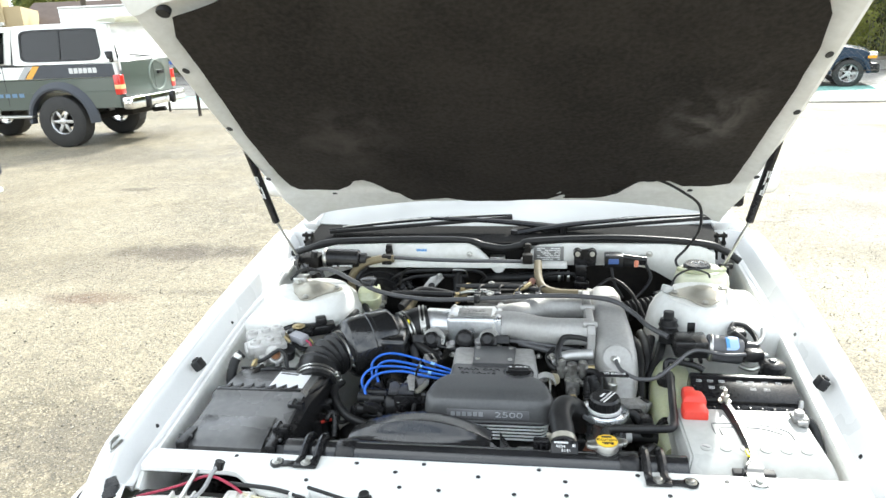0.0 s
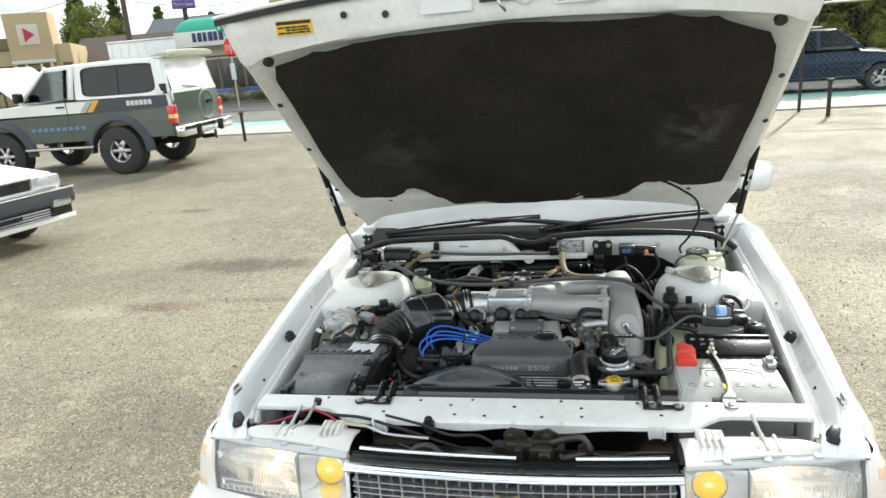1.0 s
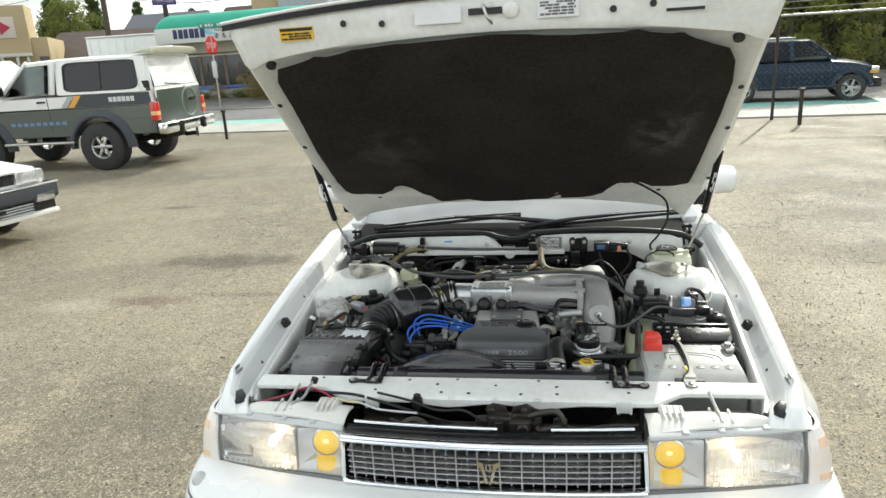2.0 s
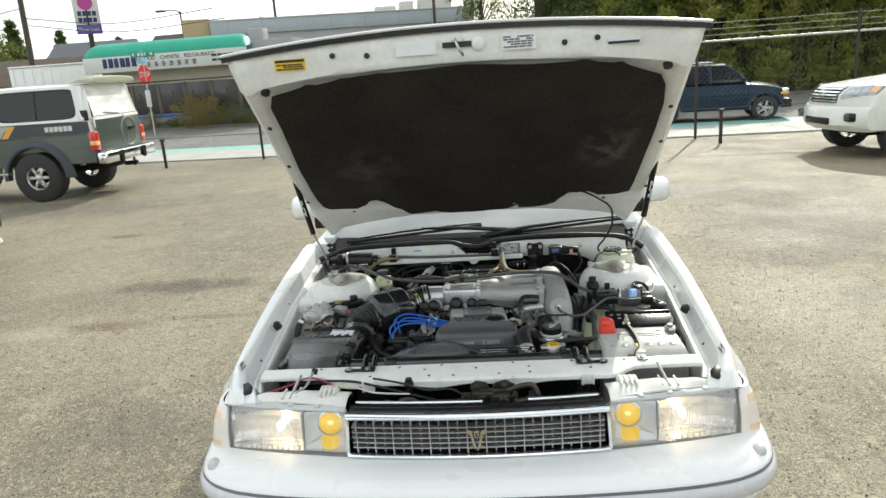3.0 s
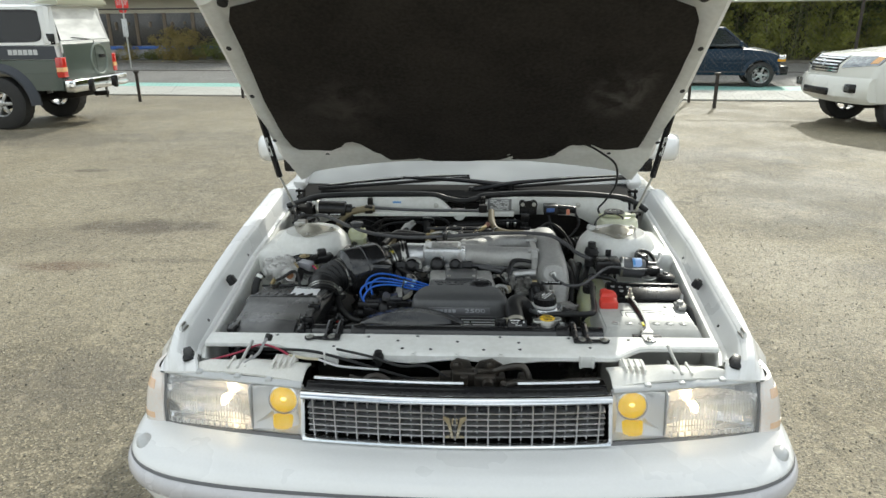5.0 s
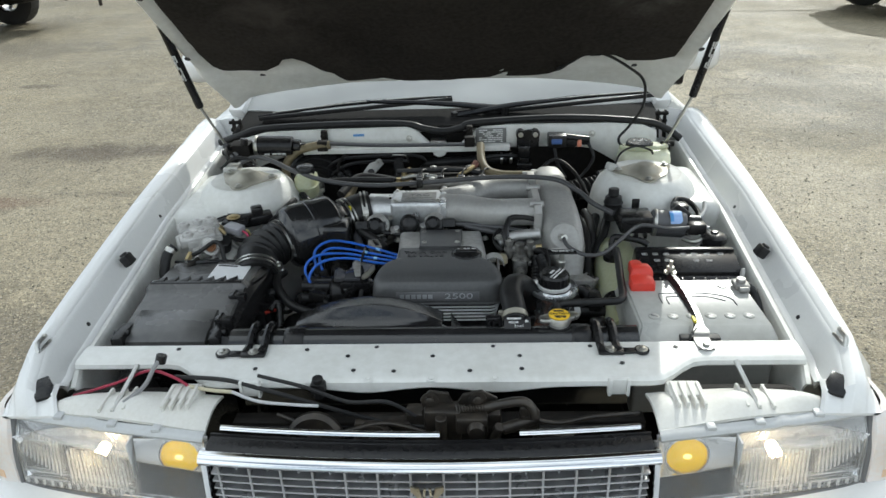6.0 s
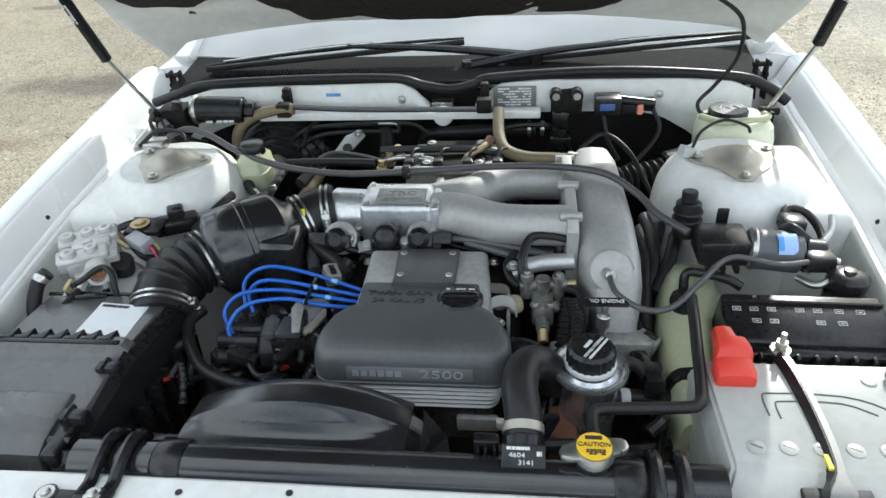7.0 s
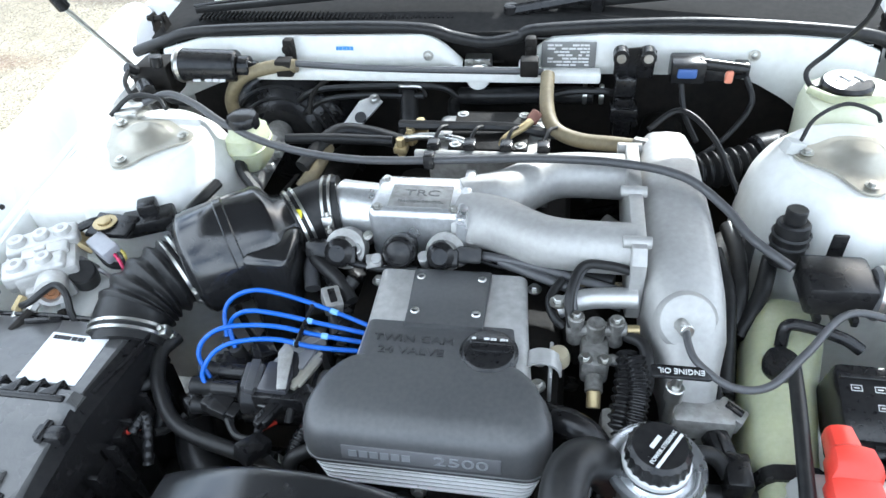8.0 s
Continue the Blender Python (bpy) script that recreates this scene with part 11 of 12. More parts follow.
def flat(name, pts, z, m, label, cat="", th=0.0, kind="structure"):
    bm = BM()
    prism(bm, pts, z - th, z) if th else bm.faces.new([bm.verts.new((x, y, z)) for x, y in pts])
    return tagged(part(name, bm, m), label, cat or name, kind=kind)
flat("ground", [(-400, -300), (400, -300), (400, 500), (-400, 500)], 0.0, LOT, "worn grey asphalt lot with loose gravel and oil stains")
SA = Matrix.Translation((0, 13.04, 0)) @ pose(0, 0, 0, 0, 0, -7.1)
def st(s, n, z=0.0):
    return SA @ Vector((s, n, z))
def strip_pts(s0, s1, n0, n1):
    return [tuple(st(s, n))[:2] for s, n in ((s0, n0), (s1, n0), (s1, n1), (s0, n1))]
flat("road", strip_pts(-90, 90, 4.0, 14.2), 0.006, ROADTAR, "grey asphalt street beyond the fence")
walk_slab = flat("pavement", strip_pts(-60, 60, 1.25, 3.3), 0.035, CONC, "pale concrete pavement along the fence", th=0.03)
flat("teal_strip", strip_pts(-60, 60, 3.36, 4.6), 0.012, TEAL, "faded teal painted strip along the street", "road marking")
flat("kerb", strip_pts(-60, 60, 14.2, 14.4), 0.11, surf("dirty_kerb", (0.17, 0.155, 0.125), 0.85, col2=(0.10, 0.09, 0.07), scale=2, fine=30, amount=0.9), "dirty concrete kerb across the street", th=0.10)
flat("verge", strip_pts(-60, 60, 14.4, 80), 0.10, GRASS, "rough verge across the street", th=0.09)
for k in range(24):
    s = -34 + k * 2.9
    j = part("pavement_joint", box(BM(), (s - 0.008, 1.26, 0.0352), (s + 0.008, 3.29, 0.0358), 0), INK, walk_slab)
    j.matrix_world = SA

# fence: round posts, rails, woven wire, barbed strands
FENCE = surf("dark_fence_steel", (0.035, 0.033, 0.030), 0.6, 0.4, col2=(0.08, 0.06, 0.045), scale=20, amount=0.6)
GALV = surf("galvanised_wire", (0.50, 0.50, 0.47), 0.42, 0.9, col2=(0.36, 0.35, 0.31), scale=20, amount=0.6)
fence = thing("fence", "chain link fence with dark posts and barbed wire", "fence", SA)
posts_at = [-28.5, -25.3, -22.1, -18.9, -15.7, -12.5, -9.0, -5.53, -2.2, 1.1, 4.37, 7.4, 10.6, 13.8, 17.0, 20.2, 23.4]
for s in posts_at:
    hi = 2.40 if s > 2 else 2.02
    bm = rod(BM(), (s, 0.93, 0), (s, 0.93, hi), 0.030, seg=14)
    part("post", bm, FENCE, fence)
part("top_rail", rod(BM(), (1.0, 0.93, 1.98), (23.5, 0.93, 1.98), 0.024, seg=10), GALV, fence, "bright galvanised top rail")
part("top_rail", rod(BM(), (-29, 0.93, 1.98), (1.0, 0.93, 1.98), 0.020, seg=10), FENCE, fence, "dark painted top rail")
part("bottom_wire", rod(BM(), (-29, 0.93, 0.62), (23.5, 0.93, 0.62), 0.008, seg=6), FENCE, fence)
for z in (2.10, 2.22, 2.34):
    bm = rod(BM(), (2.2, 0.93, z), (23.5, 0.93, z), 0.006, seg=6)
    rnd = random.Random(int(z * 100))
    for k in range(180):
        s = 2.2 + k * 0.118
        a = rnd.uniform(0, 3.1)
        rod(bm, (s, 0.93 - 0.02 * math.cos(a), z - 0.02 * math.sin(a)), (s, 0.93 + 0.02 * math.cos(a), z + 0.02 * math.sin(a)), 0.0025, seg=4)
    part("barbed_strand", bm, GALV, fence)
def mesh_wires(s0, s1, z0, z1, pitch, r):
    vs, fs = [], []
    h = z1 - z0
    for d in (1, -1):
        k = s0 - h
        while k < s1:
            a, b = (k, z0), (k + h, z1)
            if d < 0:
                a, b = (k, z1), (k + h, z0)
            # clip to the panel
            t0, t1 = max(0.0, (s0 - a[0]) / h), min(1.0, (s1 - a[0]) / h)
            if t1 > t0 + 0.02:
                p, q = (a[0] + h * t0, lerp(a[1], b[1], t0)), (a[0] + h * t1, lerp(a[1], b[1], t1))
                i = len(vs)
                for x, z in (p, q):
                    vs.extend(((x, 0.93 - r + 0.004 * d, z), (x, 0.93 + r + 0.004 * d, z + r * 1.2), (x, 0.93 + r + 0.004 * d, z - r * 1.2)))
                fs.extend(((i, i + 1, i + 4, i + 3), (i + 1, i + 2, i + 5, i + 4), (i + 2, i, i + 3, i + 5)))
            k += pitch
    me = bpy.data.meshes.new("wire_mesh")
    me.from_pydata(vs, [], fs)
    return me
WIRE = surf("dull_wire", (0.10, 0.097, 0.088), 0.55, 0.3, col2=(0.07, 0.066, 0.06), scale=20, amount=0.6)
me = mesh_wires(-29, 23.4, 0.04, 1.97, 0.105, 0.0012)
me.materials.append(WIRE)
wm = new("wire_mesh", me)
wm.parent = fence
tagged(wm, "woven galvanised wire", kind="stuff")
# short black bollards in front
bol = thing("bollard", "short black steel bollard with a flat cap", "bollard", Matrix.Translation((0, 0, 0)), group="bollards along the lot edge")
part("post", rod(BM(), (0, 0, 0), (0, 0, 0.64), 0.035, seg=16), FENCE, bol)
part("cap", lathe(BM(), [(0.036, 0.62), (0.062, 0.63), (0.064, 0.665), (0.05, 0.675), (0, 0.675)], None, 18), FENCE, bol)
bol.matrix_world = Matrix.Translation(st(-7.55, 0.0))
for s, n in ((-4.95, 0.60), (4.70, 0.0), (-12.3, 0.2), (-16.5, 0.2), (9.3, 0.1)):
    copy_thing(bol, Matrix.Translation(st(s, n)))

# ---- plants ----
LEAF_A = surf("leaf_green", (0.11, 0.15, 0.030), 0.6, col2=(0.19, 0.19, 0.045), scale=3, fine=20, amount=0.9)
LEAF_B = surf("bamboo_green", (0.23, 0.27, 0.045), 0.55, col2=(0.36, 0.34, 0.085), scale=2, fine=15, amount=0.9)
LEAF_D = surf("dark_leaf", (0.062, 0.098, 0.026), 0.6, col2=(0.11, 0.14, 0.038), scale=3, fine=20, amount=0.9)
LEAF_Y = surf("dry_yellow_leaf", (0.38, 0.29, 0.10), 0.7, col2=(0.26, 0.22, 0.07), scale=4, fine=20, amount=0.9)
BARK = surf("bark", (0.10, 0.08, 0.06), 0.9, col2=(0.06, 0.05, 0.04), scale=6, fine=40, amount=0.9, bump=0.8, bump_scale=30)
STALK = surf("pale_stalk", (0.20, 0.19, 0.08), 0.6, col2=(0.13, 0.14, 0.05), scale=6, amount=0.8)
for m_ in (LEAF_A, LEAF_B, LEAF_D, LEAF_Y):
    b_ = m_.node_tree.nodes["Principled BSDF"]
    n_, l_ = m_.node_tree.nodes, m_.node_tree.links
    tr_, mx_ = n_.new("ShaderNodeBsdfTranslucent"), n_.new("ShaderNodeMixShader")
    l_.new(b_.inputs["Base Color"].links[0].from_socket, tr_.inputs["Color"])
    mx_.inputs[0].default_value = 0.5
    l_.new(b_.outputs[0], mx_.inputs[1]), l_.new(tr_.outputs[0], mx_.inputs[2])
    l_.new(mx_.outputs[0], n_["Material Output"].inputs["Surface"])


def leaf_mesh(name, clumps, per, size, seed, droop=0.3, narrow=0.45):
    """Many small leaves in clumps: (x, y, z, radius)."""
    rnd = np.random.RandomState(seed)
    vs, fs = [], []
    for cx, cy, cz, r in clumps:
        for _ in range(per):
            d = rnd.normal(size=3)
            d /= np.linalg.norm(d)
            p = np.array((cx, cy, cz)) + d * r * rnd.uniform(0.35, 1.0) ** 0.6 * (1, 1, 0.8)
            a = rnd.normal(size=3)
            a[2] -= droop
            a /= np.linalg.norm(a)
            b = np.cross(a, rnd.normal(size=3))
            b /= np.linalg.norm(b)
            ln = size * rnd.uniform(0.6, 1.3)
            i = len(vs)
            vs.extend((p, p + a * ln * 0.5 + b * ln * narrow * 0.5, p + a * ln, p + a * ln * 0.5 - b * ln * narrow * 0.5))
            fs.append((i, i + 1, i + 2, i + 3))
    me = bpy.data.meshes.new(name)
    me.from_pydata([tuple(v) for v in vs], [], fs)
    return me


def tree(name, label, height, spread, trunk_r, leaf, seed, base=0.25, per=70, size=0.16, n=60, lean=0.0, conifer=False, trunk_mat=None):
    rnd = random.Random(seed)
    t = thing(name, label, "tree")
    top = Vector((lean * height, 0, height * 0.92))
    line = [Vector((0, 0, 0)), Vector((lean * 0.3 * height, 0.1, height * 0.35)), Vector((lean * 0.6 * height, -0.1, height * 0.65)), top]
    bm = sweep(BM(), line, lambda q: trunk_r * (1 - 0.85 * q), 10)
    clumps = []
    for k in range(n):
        h = rnd.uniform(base, 1.0)
        a = rnd.uniform(0, 2 * math.pi)
        if conifer:
            out = spread * (1.05 - h) * rnd.uniform(0.3, 1.0)
            r = 0.35 + 0.5 * (1 - h)
        else:
            out = spread * math.sqrt(max(0.02, 1 - ((h - (base + 1) / 2) / ((1 - base) / 1.9)) ** 2)) * rnd.uniform(0.25, 1.0)
            r = spread * rnd.uniform(0.18, 0.34)
        c = Vector((lean * h * height + out * math.cos(a), out * math.sin(a), h * height))
        clumps.append((c.x, c.y, c.z, r))
        if k % 3 == 0:
            st_ = Vector((lean * h * height * 0.8, 0, max(0.1, h - 0.14) * height * 0.92))
            sweep(bm, [st_, st_.lerp(c, 0.5) + Vector((0, 0, 0.15)), c], lambda q: trunk_r * 0.35 * (1 - 0.8 * q), 6, 4)
    part("trunk", bm, trunk_mat or BARK, t)
    me = leaf_mesh("crown", clumps, per, size, seed)
    me.materials.append(leaf)
    cr_ = new("crown", me)
    cr_.parent = t
    return t


def put(t, spots, first=True):
    for k, (x, y, z, sc, rot) in enumerate(spots):
        m = pose(x, y, z, 0, 0, rot) @ Matrix.Scale(sc, 4)
        if k == 0:
            t.matrix_world = m
        else:
            c = copy_thing(t, m)
            c.scale = (sc, sc, sc)


street_trees = tree("street_tree", "dense dark green tree behind the street", 8.5, 2.6, 0.16, LEAF_D, 5, 0.12, 110, 0.17, 90)
put(street_trees, [tuple(st(s, n))[:2] + (0.09, sc, r) for s, n, sc, r in ((3.0, 16.0, 1.0, 0), (8.0, 17.5, 1.15, 80), (13.0, 16.6, 1.0, 160), (18.5, 17.6, 1.1, 250), (24.5, 17, 1.2, 40), (30, 17, 1.2, 120), (-3.0, 24, 0.85, 200), (10.5, 21, 1.3, 33), (20, 22, 1.3, 300), (1.0, 21, 1.1, 130))])
bamboo = tree("bamboo_clump", "tall yellow-green bamboo clump behind the street", 5.2, 1.5, 0.05, LEAF_B, 8, 0.10, 120, 0.17, 60, 0.03, trunk_mat=STALK)
put(bamboo, [tuple(st(s, n))[:2] + (0.09, sc, r) for s, n, sc, r in ((5.2, 15.2, 1.0, 0), (7.2, 15.4, 1.1, 60), (9.4, 15.1, 0.9, 140), (11.6, 15.3, 1.0, 200), (13.8, 15.2, 1.1, 260), (16.2, 15.4, 1.0, 310), (18.5, 15.2, 0.9, 30), (21, 15.4, 1.0, 95), (3.2, 15.4, 0.9, 180))])
light_tree = tree("light_tree", "bright leafy tree behind the street", 7.0, 1.9, 0.12, LEAF_A, 21, 0.3, 90, 0.16, 60)
put(light_tree, [tuple(st(s, n))[:2] + (0.09, sc, r) for s, n, sc, r in ((6.0, 18.2, 1.0, 0), (9.4, 18.8, 1.1, 70), (15.0, 19, 1.0, 200))])
bush = tree("shrub", "dry yellow-green shrub on the verge", 1.5, 1.1, 0.03, LEAF_Y, 31, 0.05, 90, 0.10, 40)
put(bush, [tuple(st(s, n))[:2] + (0.09, sc, r) for s, n, sc, r in ((-15.3, 14.6, 0.85, 0), (-14.3, 14.5, 0.8, 90), (-17.4, 14.6, 0.45, 40), (-14.8, 14.4, 0.6, 200))])
bush2 = tree("green_shrub", "low green shrub on the verge", 0.8, 1.2, 0.02, LEAF_A, 33, 0.05, 110, 0.09, 36)
put(bush2, [tuple(st(s, n))[:2] + (0.09, sc, r) for s, n, sc, r in ((-13.2, 14.6, 0.85, 0), (-11.8, 14.6, 0.8, 90), (-16.3, 14.6, 0.45, 40), (-18.4, 14.7, 0.4, 0), (-10.2, 14.6, 0.8, 200), (-26, 16, 0.9, 10))])
# one dense hedge along the street: leaves, canes and a core with shade in its colour
hedge = thing("hedge", "dense dark green hedge with pale canes along the street", "hedge", SA)
rnd = random.Random(77)
spots = []
for k in range(620):
    s_ = rnd.uniform(0.5, 27)
    z_ = 0.3 + 5.6 * rnd.random() ** 0.8
    spots.append((s_, 15.6 + 0.5 * math.sin(s_ * 1.7) + rnd.uniform(-0.45, 0.8) + 0.12 * z_ * rnd.random(), z_, rnd.uniform(0.28, 0.6)))
for nm, mt, sel, size, nar in (("dark_leaves", LEAF_D, 0, 0.15, 0.4), ("green_leaves", LEAF_A, 1, 0.14, 0.35), ("cane_leaves", LEAF_B, 2, 0.20, 0.22)):
    me = leaf_mesh(nm, [c for j, c in enumerate(spots) if (j % 5 in (0, 1, 3) and sel == 0) or (j % 5 == 2 and sel == 1) or (j % 5 == 4 and sel == 2 and c[0] > 8)], 75, size, 90 + sel, 0.5, nar)
    me.materials.append(mt)
    ob = new(nm, me)
    ob.parent = hedge
    tagged(ob, kind="stuff")
# solid dark sheet behind the leaves; its colour stands in for inner shade
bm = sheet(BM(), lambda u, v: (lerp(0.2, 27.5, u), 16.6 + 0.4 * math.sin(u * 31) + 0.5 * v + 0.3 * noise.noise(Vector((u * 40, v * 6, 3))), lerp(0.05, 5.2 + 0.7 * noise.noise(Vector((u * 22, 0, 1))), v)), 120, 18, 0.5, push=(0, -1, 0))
part("core", bm, surf("hedge_inner_shade", (0.050, 0.054, 0.022), 0.95, col2=(0.10, 0.08, 0.038), scale=3, fine=14, amount=0.9, bump=1.0, bump_scale=9), hedge, "solid core sheet coloured as inner shade")
# paler leaves low on the right: the patch of sunlight put in as leaf colour
me = leaf_mesh("sunlit_leaves", [(rnd.uniform(9.5, 22), 14.9 + rnd.uniform(-0.2, 0.4), rnd.uniform(0.3, 3.4) * rnd.random() + 0.3, rnd.uniform(0.25, 0.55)) for k in range(170)], 60, 0.20, 97, 0.2, 0.16)
me.materials.append(LEAF_B)
ob = new("sunlit_leaves", me)
ob.parent = hedge
tagged(ob, kind="stuff")
for k in range(150):
    s_ = rnd.uniform(6, 27)
    b_ = rnd.uniform(-0.25, 0.25)
    n_ = 15.3 + 0.5 * math.sin(s_ * 1.7) + rnd.uniform(-0.2, 0.4)
    part("cane", sweep(BM(), [(s_, n_, 0.1), (s_ + b_ * 0.4, n_, 1.4), (s_ + b_, n_ - 0.1, rnd.uniform(2.2, 3.6))], lambda q: 0.014 * (1 - 0.6 * q), 5, 3), STALK, hedge)
far_tree = tree("conifer", "dark far conifer against the sky", 11, 3.0, 0.2, LEAF_D, 41, 0.1, 90, 0.42, 80, conifer=True)
put(far_tree, [(-55, 72, 0.0, 1.05, 0), (-51.5, 74, 0.1, 0.9, 50), (-48, 90, 0.0, 0.8, 100), (-40, 95, 0.0, 0.8, 140), (-27, 85, 0.0, 0.85, 190), (-62, 100, 0.0, 1.0, 230), (-33, 98, 0.0, 0.9, 20), (-18, 90, 0.0, 0.75, 70)])
round_tree = tree("broadleaf_tree", "rounded green far tree behind roofs", 9, 3.4, 0.22, LEAF_A, 43, 0.25, 80, 0.4, 60)
put(round_tree, [(-49, 66, 0.0, 0.95, 0), (-58, 76, 0.0, 0.9, 90), (-36, 88, 0.0, 0.7, 200), (-24, 95, 0.0, 0.8, 300)])

# ---- buildings across the street ----
AWN = surf("green_awning", (0.020, 0.36, 0.235), 0.5, col2=(0.018, 0.31, 0.20), scale=1.5, amount=0.6)
STUCCO = surf("cream_stucco", (0.50, 0.46, 0.36), 0.85, col2=(0.42, 0.385, 0.30), scale=0.8, fine=20, amount=0.7, bump=0.2)
SIGNW = surf("sign_white", (0.62, 0.62, 0.58), 0.6, col2=(0.52, 0.52, 0.48), scale=1.2, amount=0.6)
NAVY = surf("navy_letters", (0.02, 0.03, 0.10), 0.5)
SHADE = surf("dark_window_glass", (0.035, 0.035, 0.035), 0.12, col2=(0.07, 0.06, 0.05), scale=0.6, amount=0.8)
BLUEP = surf("blue_sill_paint", (0.05, 0.14, 0.45), 0.6)
BANDGREY = surf("blue_grey_metal", (0.40, 0.44, 0.47), 0.6, col2=(0.33, 0.36, 0.39), scale=0.6, fine=6, amount=0.7)
GREYB = surf("grey_wall", (0.36, 0.36, 0.36), 0.8, col2=(0.3, 0.3, 0.3), scale=1)
BROWNROOF = surf("brown_shingle", (0.105, 0.075, 0.06), 0.9, col2=(0.075, 0.055, 0.045), scale=1.2, fine=8, amount=0.8, bump=0.5, bump_scale=6)
TANW = surf("tan_wall", (0.42, 0.33, 0.19), 0.8, col2=(0.36, 0.28, 0.16), scale=0.6, amount=0.6)
OLIVE = surf("olive_wall", (0.17, 0.145, 0.08), 0.8)
HOUSEW = surf("house_white", (0.58, 0.57, 0.53), 0.8, col2=(0.5, 0.49, 0.45), scale=0.5)
BX = pose(-14.3, 30.0, 0.09, 0, 0, -4.5)
rest = thing("restaurant", "low cream restaurant under a rounded green awning", "building", BX)
part("wall", box(BM(), (-3.45, 0.0, 0), (6.0, 8.0, 3.0), 0.02), STUCCO, rest)
def awn(u, v):
    x = lerp(-3.62, 4.15, u)
    e = min(u, 1 - u) * 7.77
    k = min(1.0, e / 0.55)
    q = math.sqrt(max(0.0, 1 - (1 - k) ** 2))
    a = radians(90) * v
    return (x, -0.95 + 0.75 * (1 - math.cos(a)), 3.28 + 0.60 * math.sin(a) * (0.15 + 0.85 * q))
part("awning", sheet(BM(), awn, 60, 12, 0.03), AWN, rest, "rounded green awning")
part("roof_deck", box(BM(), (-3.45, -0.2, 3.0), (6.0, 8.0, 3.55), 0.02), GREYB, rest)
part("fascia", box(BM(), (-3.62, -0.97, 2.60), (4.15, -0.90, 3.28), 0.01), SIGNW, rest, "white sign fascia")
part("soffit", box(BM(), (-3.62, -0.90, 2.60), (4.15, 0.0, 2.66), 0.01), STUCCO, rest)
bm = BM()
for k, w in enumerate((0.24, 0.27, 0.24, 0.29, 0.24, 0.27)):
    box(bm, (-2.66 + k * 0.28, -0.99, 2.80), (-2.66 + k * 0.28 + w * 0.82, -0.972, 3.20), 0.004)
part("sign_lettering", bm, NAVY, rest, "navy bars for the shop's name")
for word, dx in (("SEAFOOD", -1.36), ("CHINESE", -0.16), ("RESTAURANT", 1.24)):
    text_mesh("sign_word", word, 0.235, Matrix.Translation((0.75 + dx, -0.975, 3.10)) @ pose(0, 0, 0, 90, 0, 0), INK, rest, "small black sign word", 0.004)
bm = BM()
rnd = random.Random(3)
for k in range(7):
    x = -0.55 + k * 0.36
    for q in range(3):
        box(bm, (x, -0.985, 2.74 + 0.075 * q), (x + rnd.uniform(0.14, 0.24), -0.972, 2.77 + 0.075 * q), 0)
    box(bm, (x + 0.09, -0.985, 2.72), (x + 0.12, -0.972, 2.94), 0)
for k in range(2):
    for j in range(5):
        box(bm, (2.55 + j * 0.27, -0.985, 2.78 + 0.2 * k), (2.55 + j * 0.27 + 0.22, -0.972, 2.88 + 0.2 * k), 0)
part("sign_lettering", bm, INK, rest, "dark bars of small print")
for k in range(7):
    x0 = -3.36 + k * 1.32
    w = part("window", box(BM(), (x0, -0.03, 0.62), (x0 + 1.24, 0.02, 1.98), 0.01), SHADE, rest, "dark shop window")
    for x in (x0, x0 + 1.24):
        part("window_frame", box(BM(), (x - 0.035, -0.06, 0.60), (x + 0.035, 0.0, 2.0), 0.006), surf("window_wood", (0.16, 0.12, 0.08), 0.6) if k == 0 and x == x0 else bpy.data.materials["window_wood"], w)
    for q in range(3):
        if (k + q) % 2:
            part("hanging_lamp", rod(BM(), (x0 + 0.3 + 0.3 * q, -0.045, 1.3 + 0.1 * q), (x0 + 0.3 + 0.3 * q, -0.045, 1.62), 0.06), bpy.data.materials["window_wood"], w)
part("sill_band", box(BM(), (-3.42, -0.10, 0.46), (5.9, -0.01, 0.60), 0.01), BLUEP, rest, "blue painted sill")
part("base_wall", box(BM(), (-3.42, -0.06, 0.0), (5.9, -0.005, 0.46), 0.01), GREYB, rest)
for x in (-2.2, -1.2, 3.3):
    part("roof_unit", box(BM(), (x, 1.5, 3.55), (x + 0.7, 2.2, 4.0 + 0.2 * (x > 0)), 0.03), GREYB, rest)
# long low grey building behind the restaurant
lowb = thing("grey_building", "long low grey building with white roof ventilators", "building", pose(-17.3, 43.5, 0.09, 0, 0, 12))
part("wall", box(BM(), (0, 0, 0), (17.0, 9, 4.85), 0.03), GREYB, lowb)
part("parapet", box(BM(), (-0.1, -0.12, 4.85), (17.1, 9.1, 5.72), 0.03), BANDGREY, lowb, "pale blue-grey parapet")
part("parapet_cap", box(BM(), (-0.15, -0.17, 5.72), (17.15, 9.15, 5.79), 0.01), HOUSEW, lowb)
for k in range(8):
    part("parapet_joint", box(BM(), (k * 2.2 + 1.0, -0.135, 4.87), (k * 2.2 + 1.05, -0.118, 5.71), 0), GREYB, lowb)
part("stair_head", box(BM(), (-1.9, 0.4, 0), (-0.2, 4.0, 5.95), 0.03), TANW, lowb, "tan stair head")
for x, w, h in ((10.6, 1.4, 0.35), (12.3, 0.9, 0.6), (13.6, 2.2, 0.75)):
    part("roof_unit", box(BM(), (x, 1.0, 5.79), (x + w, 2.4, 5.80 + h), 0.03), HOUSEW, lowb, "white roof ventilator")

# stop sign with a street-name blade above
sp = thing("stop_sign", "red stop sign on a steel post with green name blade", "road sign", Matrix.Translation((-12.75, 24.3, 0.1)))
